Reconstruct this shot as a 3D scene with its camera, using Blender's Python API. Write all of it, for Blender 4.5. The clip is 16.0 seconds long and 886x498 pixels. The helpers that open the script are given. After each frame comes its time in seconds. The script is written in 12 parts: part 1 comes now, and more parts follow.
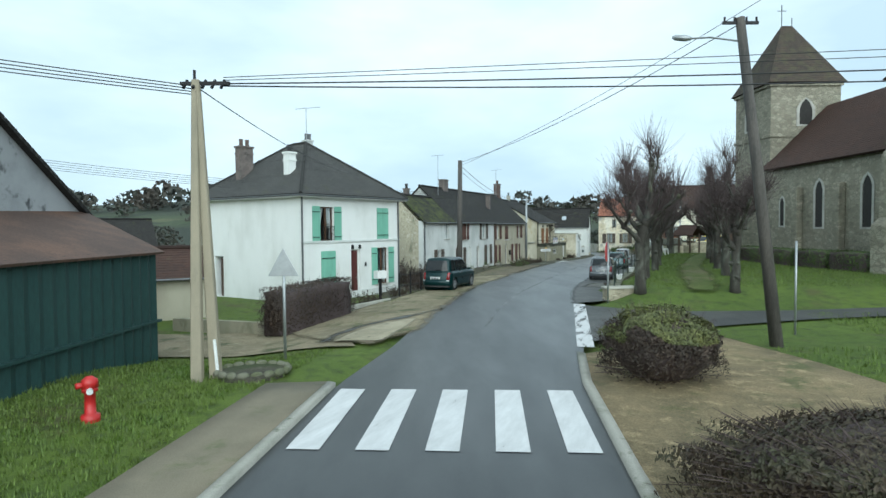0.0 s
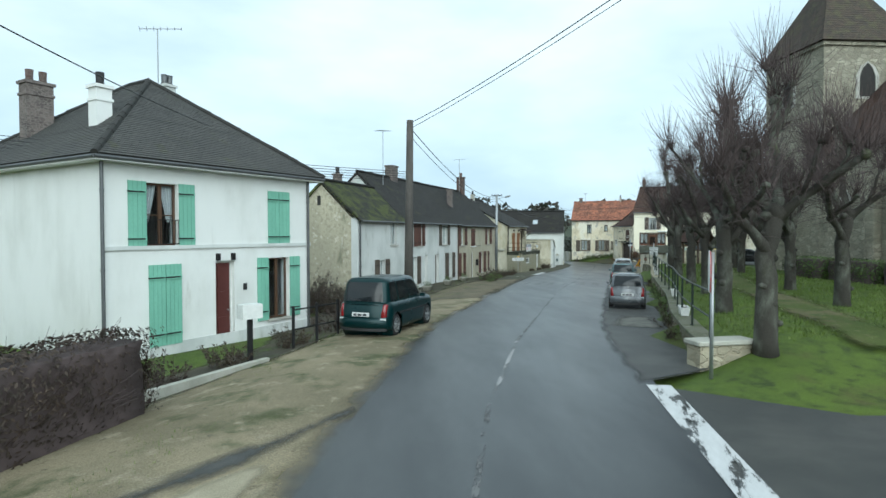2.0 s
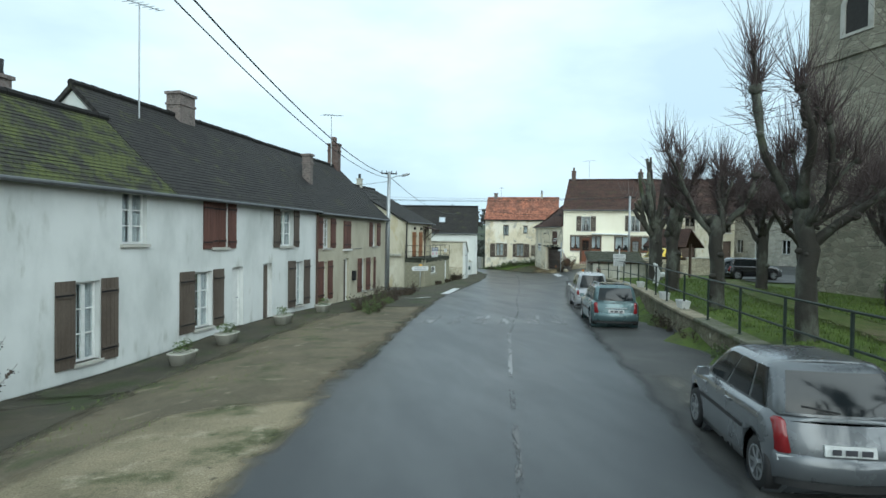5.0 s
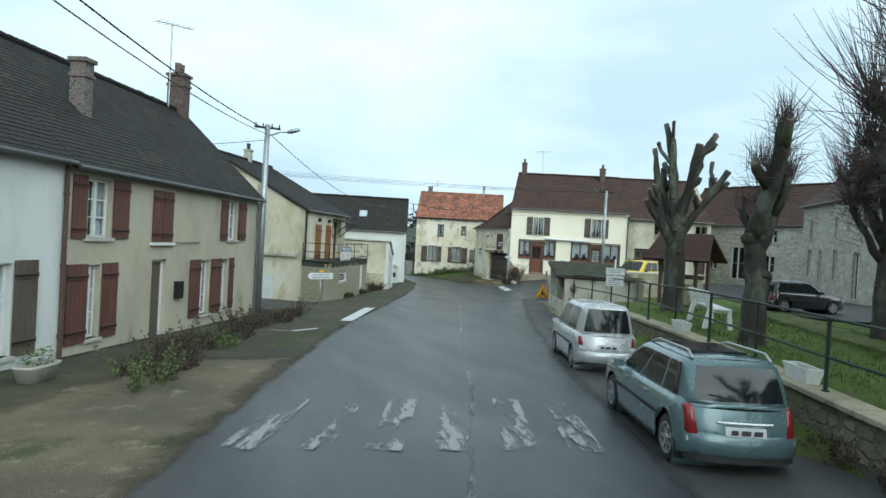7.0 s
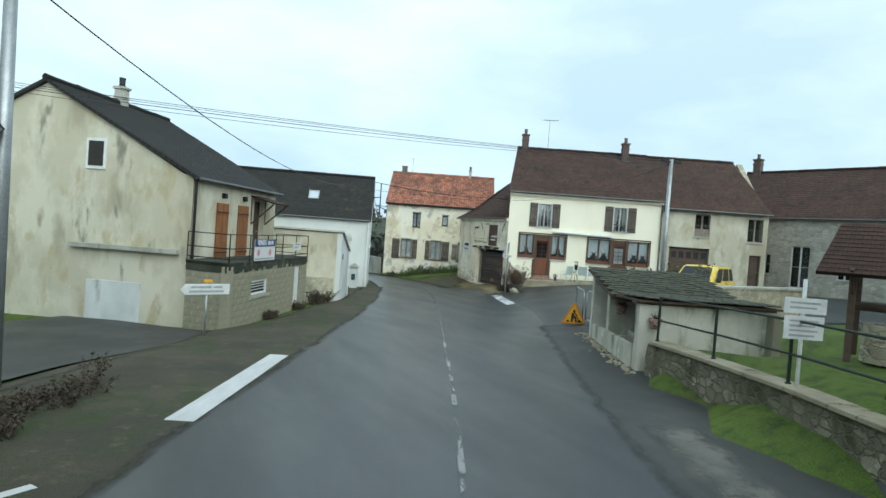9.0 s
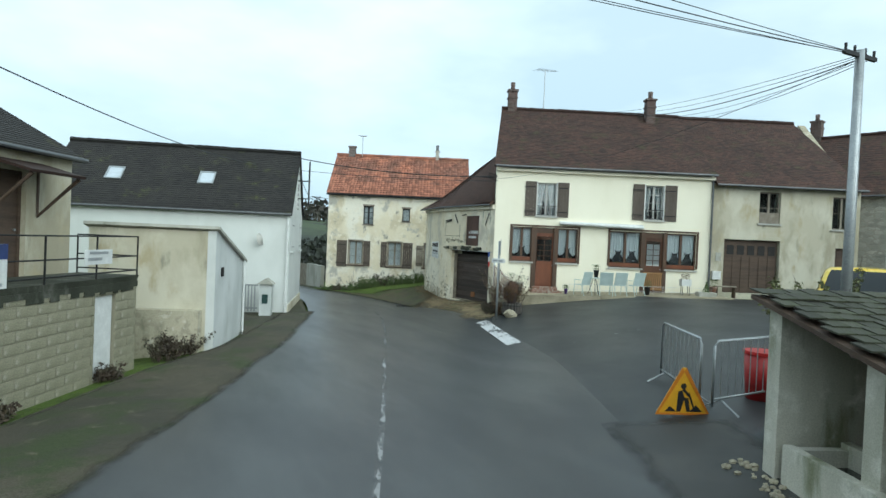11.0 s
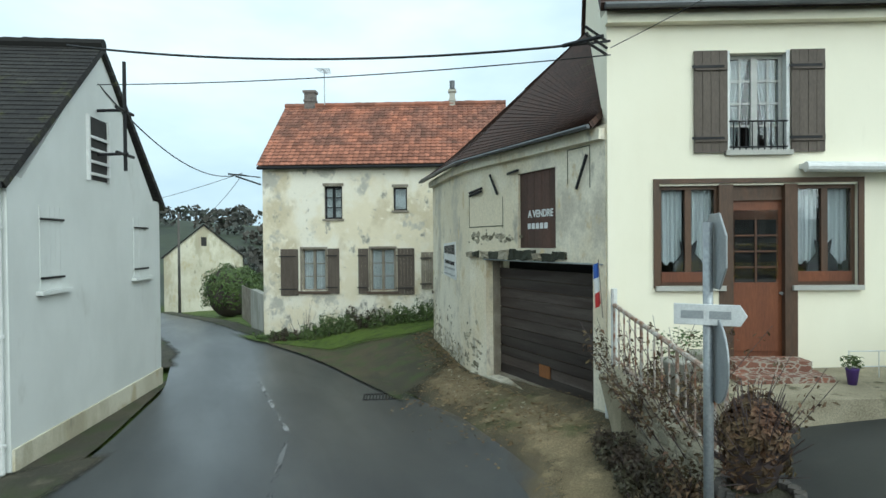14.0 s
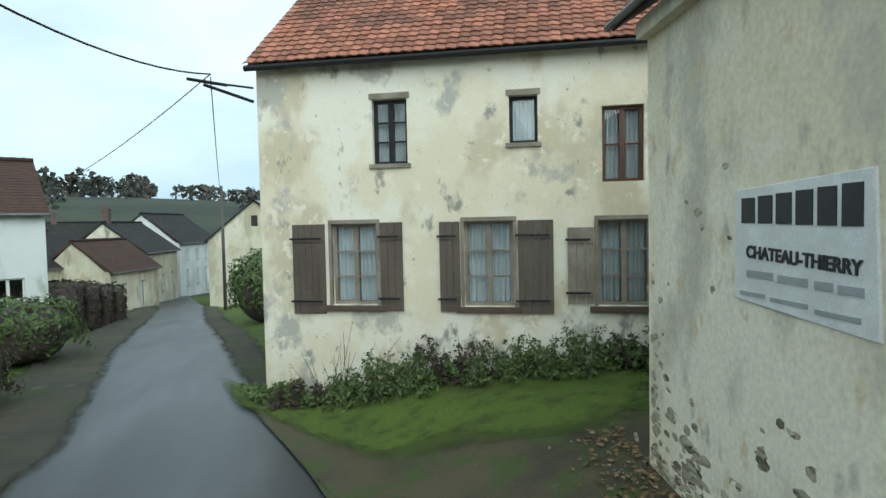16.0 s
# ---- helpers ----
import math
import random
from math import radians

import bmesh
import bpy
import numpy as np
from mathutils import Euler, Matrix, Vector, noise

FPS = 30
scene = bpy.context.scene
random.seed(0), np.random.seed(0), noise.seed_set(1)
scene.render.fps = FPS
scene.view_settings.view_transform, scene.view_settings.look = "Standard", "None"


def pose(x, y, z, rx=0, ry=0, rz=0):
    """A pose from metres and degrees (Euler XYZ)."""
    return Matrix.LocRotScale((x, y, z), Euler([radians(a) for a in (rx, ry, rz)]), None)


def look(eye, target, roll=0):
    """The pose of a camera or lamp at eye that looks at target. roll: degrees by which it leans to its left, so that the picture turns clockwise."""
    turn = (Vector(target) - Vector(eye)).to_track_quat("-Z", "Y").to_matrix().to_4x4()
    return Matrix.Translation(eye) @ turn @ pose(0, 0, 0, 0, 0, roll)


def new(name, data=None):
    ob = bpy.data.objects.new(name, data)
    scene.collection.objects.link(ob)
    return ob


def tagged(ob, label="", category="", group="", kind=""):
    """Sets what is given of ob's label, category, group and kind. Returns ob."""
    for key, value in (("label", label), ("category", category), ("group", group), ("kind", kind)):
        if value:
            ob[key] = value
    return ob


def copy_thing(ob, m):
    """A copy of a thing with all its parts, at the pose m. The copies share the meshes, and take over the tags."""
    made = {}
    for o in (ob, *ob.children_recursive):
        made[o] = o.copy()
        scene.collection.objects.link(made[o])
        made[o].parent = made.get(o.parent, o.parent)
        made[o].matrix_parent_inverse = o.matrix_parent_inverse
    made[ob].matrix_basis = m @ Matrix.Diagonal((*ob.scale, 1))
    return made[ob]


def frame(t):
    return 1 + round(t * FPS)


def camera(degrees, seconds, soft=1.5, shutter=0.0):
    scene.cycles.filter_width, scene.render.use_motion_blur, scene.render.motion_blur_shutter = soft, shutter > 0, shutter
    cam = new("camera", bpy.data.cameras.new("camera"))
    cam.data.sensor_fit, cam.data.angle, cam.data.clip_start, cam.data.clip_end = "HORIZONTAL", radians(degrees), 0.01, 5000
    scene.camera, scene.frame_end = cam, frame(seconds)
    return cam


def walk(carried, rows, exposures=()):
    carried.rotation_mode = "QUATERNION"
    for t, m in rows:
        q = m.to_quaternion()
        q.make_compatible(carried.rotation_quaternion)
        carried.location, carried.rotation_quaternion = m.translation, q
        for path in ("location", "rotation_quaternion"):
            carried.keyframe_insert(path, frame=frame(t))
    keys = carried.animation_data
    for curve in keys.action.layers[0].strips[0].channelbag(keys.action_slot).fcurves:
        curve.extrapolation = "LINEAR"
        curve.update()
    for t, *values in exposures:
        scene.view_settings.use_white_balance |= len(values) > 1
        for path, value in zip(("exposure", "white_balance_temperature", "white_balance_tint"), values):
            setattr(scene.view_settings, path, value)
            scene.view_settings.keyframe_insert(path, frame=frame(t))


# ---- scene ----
cam = camera(74.0, 16.0)
PATH = [
    (0, (0.052, 0.230, 3.723), (0.052, 2.228, 3.646), -0.43),
    (0.5, (0.168, 3.496, 3.642), (0.199, 5.494, 3.563), -0.69),
    (1, (0.278, 6.508, 3.531), (0.340, 8.506, 3.474), -0.93),
    (1.5, (0.472, 9.570, 3.460), (0.569, 11.567, 3.412), -0.47),
    (2, (0.718, 12.551, 3.395), (0.861, 14.545, 3.341), -0.07),
    (2.5, (1.040, 15.403, 3.368), (1.239, 17.393, 3.305), -0.20),
    (3, (1.419, 18.003, 3.318), (1.663, 19.988, 3.269), 0.23),
    (3.5, (1.897, 20.909, 3.272), (2.203, 22.885, 3.223), 0.17),
    (4, (2.588, 23.722, 3.211), (2.953, 25.688, 3.155), -0.92),
    (4.5, (3.307, 26.414, 3.130), (3.720, 28.370, 3.081), -0.30),
    (7, (7.633, 39.896, 2.853), (8.324, 41.772, 2.828), 3.27),
    (7.5, (8.581, 42.536, 2.851), (9.296, 44.404, 2.828), 3.27),
    (8, (9.558, 45.250, 2.877), (10.286, 47.112, 2.836), 4.06),
    (10.5, (15.217, 58.683, 2.665), (16.051, 60.500, 2.623), 2.88),
    (11, (16.505, 61.161, 2.626), (17.367, 62.966, 2.595), 2.51),
    (11.5, (17.862, 63.766, 2.646), (18.771, 65.547, 2.596), 2.03),
    (12, (19.306, 66.156, 2.606), (20.265, 67.911, 2.564), 1.04),
    (12.5, (20.784, 68.489, 2.521), (21.768, 70.230, 2.488), -0.73),
    (13, (21.907, 70.740, 2.519), (22.846, 72.506, 2.510), -0.84),
    (13.5, (22.923, 73.196, 2.552), (23.778, 75.004, 2.537), -0.32),
    (14, (23.696, 75.712, 2.544), (24.457, 77.562, 2.520), -0.52),
    (14.5, (24.350, 78.247, 2.449), (25.021, 80.130, 2.401), 0.78),
    (15, (25.051, 80.807, 2.430), (25.667, 82.710, 2.378), 0.12),
    (15.5, (25.647, 83.278, 2.391), (26.202, 85.199, 2.331), 0.07),
    (16, (26.245, 85.749, 2.308), (26.741, 87.684, 2.222), -1.18),
]
walk(cam, [(t, look(eye, target, roll)) for t, eye, target, roll in PATH], [(0, 0.34, 5800, -3), (16, 0.34, 5850, -4)])
SKY_STRENGTH, SUN_STRENGTH = 0.10, 2.6

# ---- place ----
# light: overcast winter sky, weak wide sun
world = bpy.data.worlds.new("overcast")
scene.world = world
world.use_nodes = True
wn, wl = world.node_tree.nodes, world.node_tree.links
wbg = wn["Background"]
sky = wn.new("ShaderNodeTexSky")
sky.sky_type = "NISHITA"
sky.sun_disc = False
sky.sun_elevation = radians(23)
sky.sun_rotation = radians(192)
sky.dust_density = 4.0
wco = wn.new("ShaderNodeTexCoord")
wmap = wn.new("ShaderNodeMapping")
wmap.inputs["Scale"].default_value = (1.0, 1.0, 2.6)
wnz = wn.new("ShaderNodeTexNoise")
wnz.inputs["Scale"].default_value = 2.3
wnz.inputs["Detail"].default_value = 5.0
wnz.inputs["Roughness"].default_value = 0.5
wramp = wn.new("ShaderNodeValToRGB")
wramp.color_ramp.elements[0].position, wramp.color_ramp.elements[0].color = 0.34, (6.5, 7.4, 8.1, 1)
wramp.color_ramp.elements[1].position, wramp.color_ramp.elements[1].color = 0.66, (9.7, 10.2, 10.4, 1)
wsep = wn.new("ShaderNodeSeparateXYZ")
whor = wn.new("ShaderNodeMapRange")
whor.inputs["From Min"].default_value, whor.inputs["From Max"].default_value = 0.0, 0.32
whor.inputs["To Min"].default_value, whor.inputs["To Max"].default_value = 0.62, 1.0
wmul = wn.new("ShaderNodeMix")
wmul.data_type, wmul.blend_type = "RGBA", "MULTIPLY"
wmul.inputs[0].default_value = 1.0
wtint = wn.new("ShaderNodeMix")
wtint.data_type = "RGBA"
wtint.inputs[6].default_value, wtint.inputs[7].default_value = (0.50, 0.66, 0.84, 1), (1, 1, 1, 1)
wmix = wn.new("ShaderNodeMix")
wmix.data_type = "RGBA"
wmix.inputs[0].default_value = 0.88
wl.new(wco.outputs["Generated"], wmap.inputs["Vector"])
wl.new(wmap.outputs["Vector"], wnz.inputs["Vector"])
wl.new(wnz.outputs["Fac"], wramp.inputs["Fac"])
wl.new(wco.outputs["Generated"], wsep.inputs["Vector"])
wl.new(wsep.outputs["Z"], whor.inputs["Value"])
wl.new(whor.outputs["Result"], wtint.inputs[0])
wl.new(wramp.outputs["Color"], wmul.inputs[6])
wl.new(wtint.outputs[2], wmul.inputs[7])
wl.new(sky.outputs["Color"], wmix.inputs[6])
wl.new(wmul.outputs[2], wmix.inputs[7])
wl.new(wmix.outputs[2], wbg.inputs["Color"])
wbg.inputs["Strength"].default_value = SKY_STRENGTH

sun_lamp = bpy.data.lights.new("sun", "SUN")
sun_lamp.energy, sun_lamp.angle, sun_lamp.color = SUN_STRENGTH, radians(80), (1.0, 0.98, 0.95)
sun_ob = new("sun", sun_lamp)
sun_ob.matrix_world = look((8, -40, 21), (-2, 4, 2))


# materials
MATS = {}


def material(name, base, rough=0.8, vary=0.25, scale=3.0, fine=40.0, bump=0.15, second=None, amount=0.45,
             metal=0.0, spec=0.4, coat=0.0, stretch=(1, 1, 1), per_object=0.0, coords="Object", contrast=0.18, bump_dist=0.01):
    """A surface with variation at two scales: broad stains towards a second colour and a fine grain with relief."""
    if name in MATS:
        return MATS[name]
    m = bpy.data.materials.new(name)
    m.use_nodes = True
    n, l = m.node_tree.nodes, m.node_tree.links
    b = n["Principled BSDF"]
    b.inputs["Roughness"].default_value = rough
    b.inputs["Metallic"].default_value = metal
    b.inputs["Specular IOR Level"].default_value = spec
    b.inputs["Coat Weight"].default_value = coat
    co = n.new("ShaderNodeTexCoord")
    mp = n.new("ShaderNodeMapping")
    mp.inputs["Scale"].default_value = stretch
    l.new(co.outputs[coords], mp.inputs["Vector"])
    if second is None:
        second = tuple(c * (1 - vary) for c in base)
    big = n.new("ShaderNodeTexNoise")
    big.inputs["Scale"].default_value, big.inputs["Detail"].default_value, big.inputs["Roughness"].default_value = scale, 7.0, 0.62
    l.new(mp.outputs["Vector"], big.inputs["Vector"])
    mr = n.new("ShaderNodeMapRange")
    mr.interpolation_type = "SMOOTHSTEP"
    mr.inputs["From Min"].default_value, mr.inputs["From Max"].default_value = 0.58 - amount * 0.3 - contrast, 0.58 - amount * 0.3 + contrast
    l.new(big.outputs["Fac"], mr.inputs["Value"])
    mix = n.new("ShaderNodeMix")
    mix.data_type = "RGBA"
    mix.inputs[6].default_value, mix.inputs[7].default_value = (*base, 1), (*second, 1)
    l.new(mr.outputs["Result"], mix.inputs[0])
    small = n.new("ShaderNodeTexNoise")
    small.inputs["Scale"].default_value, small.inputs["Detail"].default_value = fine, 4.0
    l.new(mp.outputs["Vector"], small.inputs["Vector"])
    fr = n.new("ShaderNodeMapRange")
    fr.inputs["From Min"].default_value, fr.inputs["From Max"].default_value = 0.3, 0.7
    fr.inputs["To Min"].default_value, fr.inputs["To Max"].default_value = 1 - vary * 0.8, 1 + vary * 0.45
    l.new(small.outputs["Fac"], fr.inputs["Value"])
    mul = n.new("ShaderNodeMix")
    mul.data_type, mul.blend_type = "RGBA", "MULTIPLY"
    mul.inputs[0].default_value = 1.0
    l.new(mix.outputs[2], mul.inputs[6])
    l.new(fr.outputs["Result"], mul.inputs[7])
    out = mul.outputs[2]
    if per_object:
        info = n.new("ShaderNodeObjectInfo")
        geo = n.new("ShaderNodeNewGeometry")
        ad = n.new("ShaderNodeMath")
        ad.operation = "ADD"
        l.new(info.outputs["Random"], ad.inputs[0])
        l.new(geo.outputs["Random Per Island"], ad.inputs[1])
        fx = n.new("ShaderNodeMath")
        fx.operation = "FRACT"
        l.new(ad.outputs[0], fx.inputs[0])
        pr = n.new("ShaderNodeMapRange")
        pr.inputs["To Min"].default_value, pr.inputs["To Max"].default_value = 1 - per_object, 1 + per_object * 0.8
        l.new(fx.outputs[0], pr.inputs["Value"])
        m2 = n.new("ShaderNodeMix")
        m2.data_type, m2.blend_type = "RGBA", "MULTIPLY"
        m2.inputs[0].default_value = 1.0
        l.new(out, m2.inputs[6])
        l.new(pr.outputs["Result"], m2.inputs[7])
        out = m2.outputs[2]
    l.new(out, b.inputs["Base Color"])
    rr = n.new("ShaderNodeMapRange")
    rr.inputs["To Min"].default_value, rr.inputs["To Max"].default_value = max(0.02, rough - 0.12), min(1.0, rough + 0.1)
    l.new(big.outputs["Fac"], rr.inputs["Value"])
    l.new(rr.outputs["Result"], b.inputs["Roughness"])
    if bump:
        sm_ = n.new("ShaderNodeMath")
        sm_.operation = "ADD"
        l.new(small.outputs["Fac"], sm_.inputs[0])
        l.new(big.outputs["Fac"], sm_.inputs[1])
        bp = n.new("ShaderNodeBump")
        bp.inputs["Strength"].default_value, bp.inputs["Distance"].default_value = bump, bump_dist
        l.new(sm_.outputs[0], bp.inputs["Height"])
        l.new(bp.outputs["Normal"], b.inputs["Normal"])
    MATS[name] = m
    return m


def layered(name, base, layers, rough=0.85, fine=60.0, bump=0.25, bump_dist=0.012, vary=0.2, cells=None):
    """Old plaster or soil: a base with several layers of stains, each (colour, scale, threshold, softness, stretch z);
    cells: (scale, depth, joint colour) for rubble stones showing through."""
    if name in MATS:
        return MATS[name]
    m = bpy.data.materials.new(name)
    m.use_nodes = True
    n, l = m.node_tree.nodes, m.node_tree.links
    b = n["Principled BSDF"]
    b.inputs["Roughness"].default_value = rough
    b.inputs["Specular IOR Level"].default_value = 0.3
    co = n.new("ShaderNodeTexCoord")
    cur = None
    last = None
    for k, (colour, scale, at, soft, stretch) in enumerate(layers):
        mp = n.new("ShaderNodeMapping")
        mp.inputs["Scale"].default_value = (1, 1, stretch)
        mp.inputs["Location"].default_value = (k * 7.3, k * 3.1, k * 1.7)
        l.new(co.outputs["Object"], mp.inputs["Vector"])
        nz = n.new("ShaderNodeTexNoise")
        nz.inputs["Scale"].default_value, nz.inputs["Detail"].default_value, nz.inputs["Roughness"].default_value = scale, 8.0, 0.6
        l.new(mp.outputs["Vector"], nz.inputs["Vector"])
        mr = n.new("ShaderNodeMapRange")
        mr.interpolation_type = "SMOOTHSTEP"
        mr.inputs["From Min"].default_value, mr.inputs["From Max"].default_value = at - soft, at + soft
        l.new(nz.outputs["Fac"], mr.inputs["Value"])
        mx = n.new("ShaderNodeMix")
        mx.data_type = "RGBA"
        mx.inputs[7].default_value = (*colour, 1)
        if cur is None:
            mx.inputs[6].default_value = (*base, 1)
        else:
            l.new(cur, mx.inputs[6])
        l.new(mr.outputs["Result"], mx.inputs[0])
        cur, last = mx.outputs[2], nz
    small = n.new("ShaderNodeTexNoise")
    small.inputs["Scale"].default_value, small.inputs["Detail"].default_value = fine, 5.0
    l.new(co.outputs["Object"], small.inputs["Vector"])
    fr = n.new("ShaderNodeMapRange")
    fr.inputs["From Min"].default_value, fr.inputs["From Max"].default_value = 0.3, 0.7
    fr.inputs["To Min"].default_value, fr.inputs["To Max"].default_value = 1 - vary, 1 + vary * 0.6
    l.new(small.outputs["Fac"], fr.inputs["Value"])
    mul = n.new("ShaderNodeMix")
    mul.data_type, mul.blend_type = "RGBA", "MULTIPLY"
    mul.inputs[0].default_value = 1.0
    l.new(cur, mul.inputs[6])
    l.new(fr.outputs["Result"], mul.inputs[7])
    cur = mul.outputs[2]
    height = n.new("ShaderNodeMath")
    height.operation = "ADD"
    l.new(small.outputs["Fac"], height.inputs[0])
    l.new(last.outputs["Fac"], height.inputs[1])
    hsock = height.outputs[0]
    if cells:
        cs, depth, joint = cells
        mp = n.new("ShaderNodeMapping")
        mp.inputs["Scale"].default_value = (cs, cs, cs * 1.7)
        l.new(co.outputs["Object"], mp.inputs["Vector"])
        wob = n.new("ShaderNodeTexNoise")
        wob.inputs["Scale"].default_value = 2.5
        l.new(mp.outputs["Vector"], wob.inputs["Vector"])
        wadd = n.new("ShaderNodeMix")
        wadd.data_type, wadd.blend_type = "RGBA", "ADD"
        wadd.inputs[0].default_value = 0.45
        l.new(mp.outputs["Vector"], wadd.inputs[6])
        l.new(wob.outputs["Color"], wadd.inputs[7])
        vo = n.new("ShaderNodeTexVoronoi")
        vo.feature = "DISTANCE_TO_EDGE"
        vo.inputs["Scale"].default_value = 1.0
        l.new(wadd.outputs[2], vo.inputs["Vector"])
        vc = n.new("ShaderNodeTexVoronoi")
        vc.inputs["Scale"].default_value = 1.0
        l.new(wadd.outputs[2], vc.inputs["Vector"])
        hsv = n.new("ShaderNodeSeparateColor")
        l.new(vc.outputs["Color"], hsv.inputs["Color"])
        tr = n.new("ShaderNodeMapRange")
        tr.inputs["To Min"].default_value, tr.inputs["To Max"].default_value = 0.72, 1.2
        l.new(hsv.outputs["Red"], tr.inputs["Value"])
        tm = n.new("ShaderNodeMix")
        tm.data_type, tm.blend_type = "RGBA", "MULTIPLY"
        tm.inputs[0].default_value = 1.0
        l.new(cur, tm.inputs[6])
        l.new(tr.outputs["Result"], tm.inputs[7])
        ed = n.new("ShaderNodeMapRange")
        ed.interpolation_type = "SMOOTHSTEP"
        ed.inputs["From Min"].default_value, ed.inputs["From Max"].default_value = 0.03, 0.11
        l.new(vo.outputs["Distance"], ed.inputs["Value"])
        jm = n.new("ShaderNodeMix")
        jm.data_type = "RGBA"
        jm.inputs[6].default_value = (*joint, 1)
        l.new(tm.outputs[2], jm.inputs[7])
        l.new(ed.outputs["Result"], jm.inputs[0])
        cur = jm.outputs[2]
        ha = n.new("ShaderNodeMath")
        ha.operation = "MULTIPLY_ADD"
        ha.inputs[1].default_value = depth
        l.new(ed.outputs["Result"], ha.inputs[0])
        l.new(hsock, ha.inputs[2])
        hsock = ha.outputs[0]
    l.new(cur, b.inputs["Base Color"])
    bp = n.new("ShaderNodeBump")
    bp.inputs["Strength"].default_value, bp.inputs["Distance"].default_value = bump, bump_dist
    l.new(hsock, bp.inputs["Height"])
    l.new(bp.outputs["Normal"], b.inputs["Normal"])
    MATS[name] = m
    return m


def tiled(name, base, second, tile=(0.17, 0.11), moss=(0.10, 0.11, 0.05), moss_at=0.62, rough=0.8, spread=0.35):
    """Roof tiles laid in staggered courses; the v coordinate runs up the slope, in metres."""
    if name in MATS:
        return MATS[name]
    m = bpy.data.materials.new(name)
    m.use_nodes = True
    n, l = m.node_tree.nodes, m.node_tree.links
    b = n["Principled BSDF"]
    b.inputs["Roughness"].default_value = rough
    b.inputs["Specular IOR Level"].default_value = 0.3
    uv = n.new("ShaderNodeUVMap")
    uv.uv_map = "slope"
    br = n.new("ShaderNodeTexBrick")
    br.offset = 0.5
    br.inputs["Color1"].default_value, br.inputs["Color2"].default_value = (0, 0, 0, 1), (1, 1, 1, 1)
    br.inputs["Mortar"].default_value = (0.3, 0.3, 0.3, 1)
    br.inputs["Scale"].default_value = 1.0
    br.inputs["Mortar Size"].default_value = 0.007
    br.inputs["Brick Width"].default_value, br.inputs["Row Height"].default_value = tile
    l.new(uv.outputs["UV"], br.inputs["Vector"])
    mix = n.new("ShaderNodeMix")
    mix.data_type = "RGBA"
    mix.inputs[6].default_value, mix.inputs[7].default_value = (*base, 1), (*second, 1)
    co = n.new("ShaderNodeTexCoord")
    nz = n.new("ShaderNodeTexNoise")
    nz.inputs["Scale"].default_value, nz.inputs["Detail"].default_value = 0.9, 8.0
    l.new(co.outputs["Object"], nz.inputs["Vector"])
    av = n.new("ShaderNodeMix")
    av.data_type = "RGBA"
    av.inputs[0].default_value = spread
    l.new(nz.outputs["Fac"], av.inputs[6])
    l.new(br.outputs["Color"], av.inputs[7])
    sp = n.new("ShaderNodeSeparateColor")
    l.new(av.outputs[2], sp.inputs["Color"])
    st = n.new("ShaderNodeMapRange")
    st.inputs["From Min"].default_value, st.inputs["From Max"].default_value = 0.28, 0.72
    l.new(sp.outputs["Red"], st.inputs["Value"])
    l.new(st.outputs["Result"], mix.inputs[0])
    mo = n.new("ShaderNodeTexNoise")
    mo.inputs["Scale"].default_value, mo.inputs["Detail"].default_value, mo.inputs["Roughness"].default_value = 1.6, 9.0, 0.7
    l.new(co.outputs["Object"], mo.inputs["Vector"])
    mm = n.new("ShaderNodeMapRange")
    mm.interpolation_type = "SMOOTHSTEP"
    mm.inputs["From Min"].default_value, mm.inputs["From Max"].default_value = moss_at - 0.08, moss_at + 0.1
    l.new(mo.outputs["Fac"], mm.inputs["Value"])
    m2 = n.new("ShaderNodeMix")
    m2.data_type = "RGBA"
    m2.inputs[7].default_value = (*moss, 1)
    l.new(mix.outputs[2], m2.inputs[6])
    l.new(mm.outputs["Result"], m2.inputs[0])
    jo = n.new("ShaderNodeMix")
    jo.data_type = "RGBA"
    jo.inputs[7].default_value = tuple(c * 0.35 for c in base) + (1,)
    l.new(m2.outputs[2], jo.inputs[6])
    l.new(br.outputs["Fac"], jo.inputs[0])
    l.new(jo.outputs[2], b.inputs["Base Color"])
    inv = n.new("ShaderNodeMath")
    inv.operation = "MULTIPLY_ADD"
    inv.inputs[1].default_value = -0.8
    l.new(br.outputs["Fac"], inv.inputs[0])
    l.new(mo.outputs["Fac"], inv.inputs[2])
    bp = n.new("ShaderNodeBump")
    bp.inputs["Strength"].default_value, bp.inputs["Distance"].default_value = 0.5, 0.015
    l.new(inv.outputs[0], bp.inputs["Height"])
    l.new(bp.outputs["Normal"], b.inputs["Normal"])
    MATS[name] = m
    return m


def glass(name="window glass", tint=(0.75, 0.82, 0.85), rough=0.02):
    if name in MATS:
        return MATS[name]
    m = bpy.data.materials.new(name)
    m.use_nodes = True
    b = m.node_tree.nodes["Principled BSDF"]
    b.inputs["Base Color"].default_value = (*tint, 1)
    b.inputs["Roughness"].default_value = rough
    b.inputs["Transmission Weight"].default_value = 1.0
    b.inputs["IOR"].default_value = 1.45
    MATS[name] = m
    return m


def plain(name, base, rough=0.5, metal=0.0, vary=0.15, scale=6.0, bump=0.05, spec=0.5, coat=0.0):
    return material(name, base, rough=rough, metal=metal, vary=vary, scale=scale, fine=70.0, bump=bump, spec=spec, coat=coat)


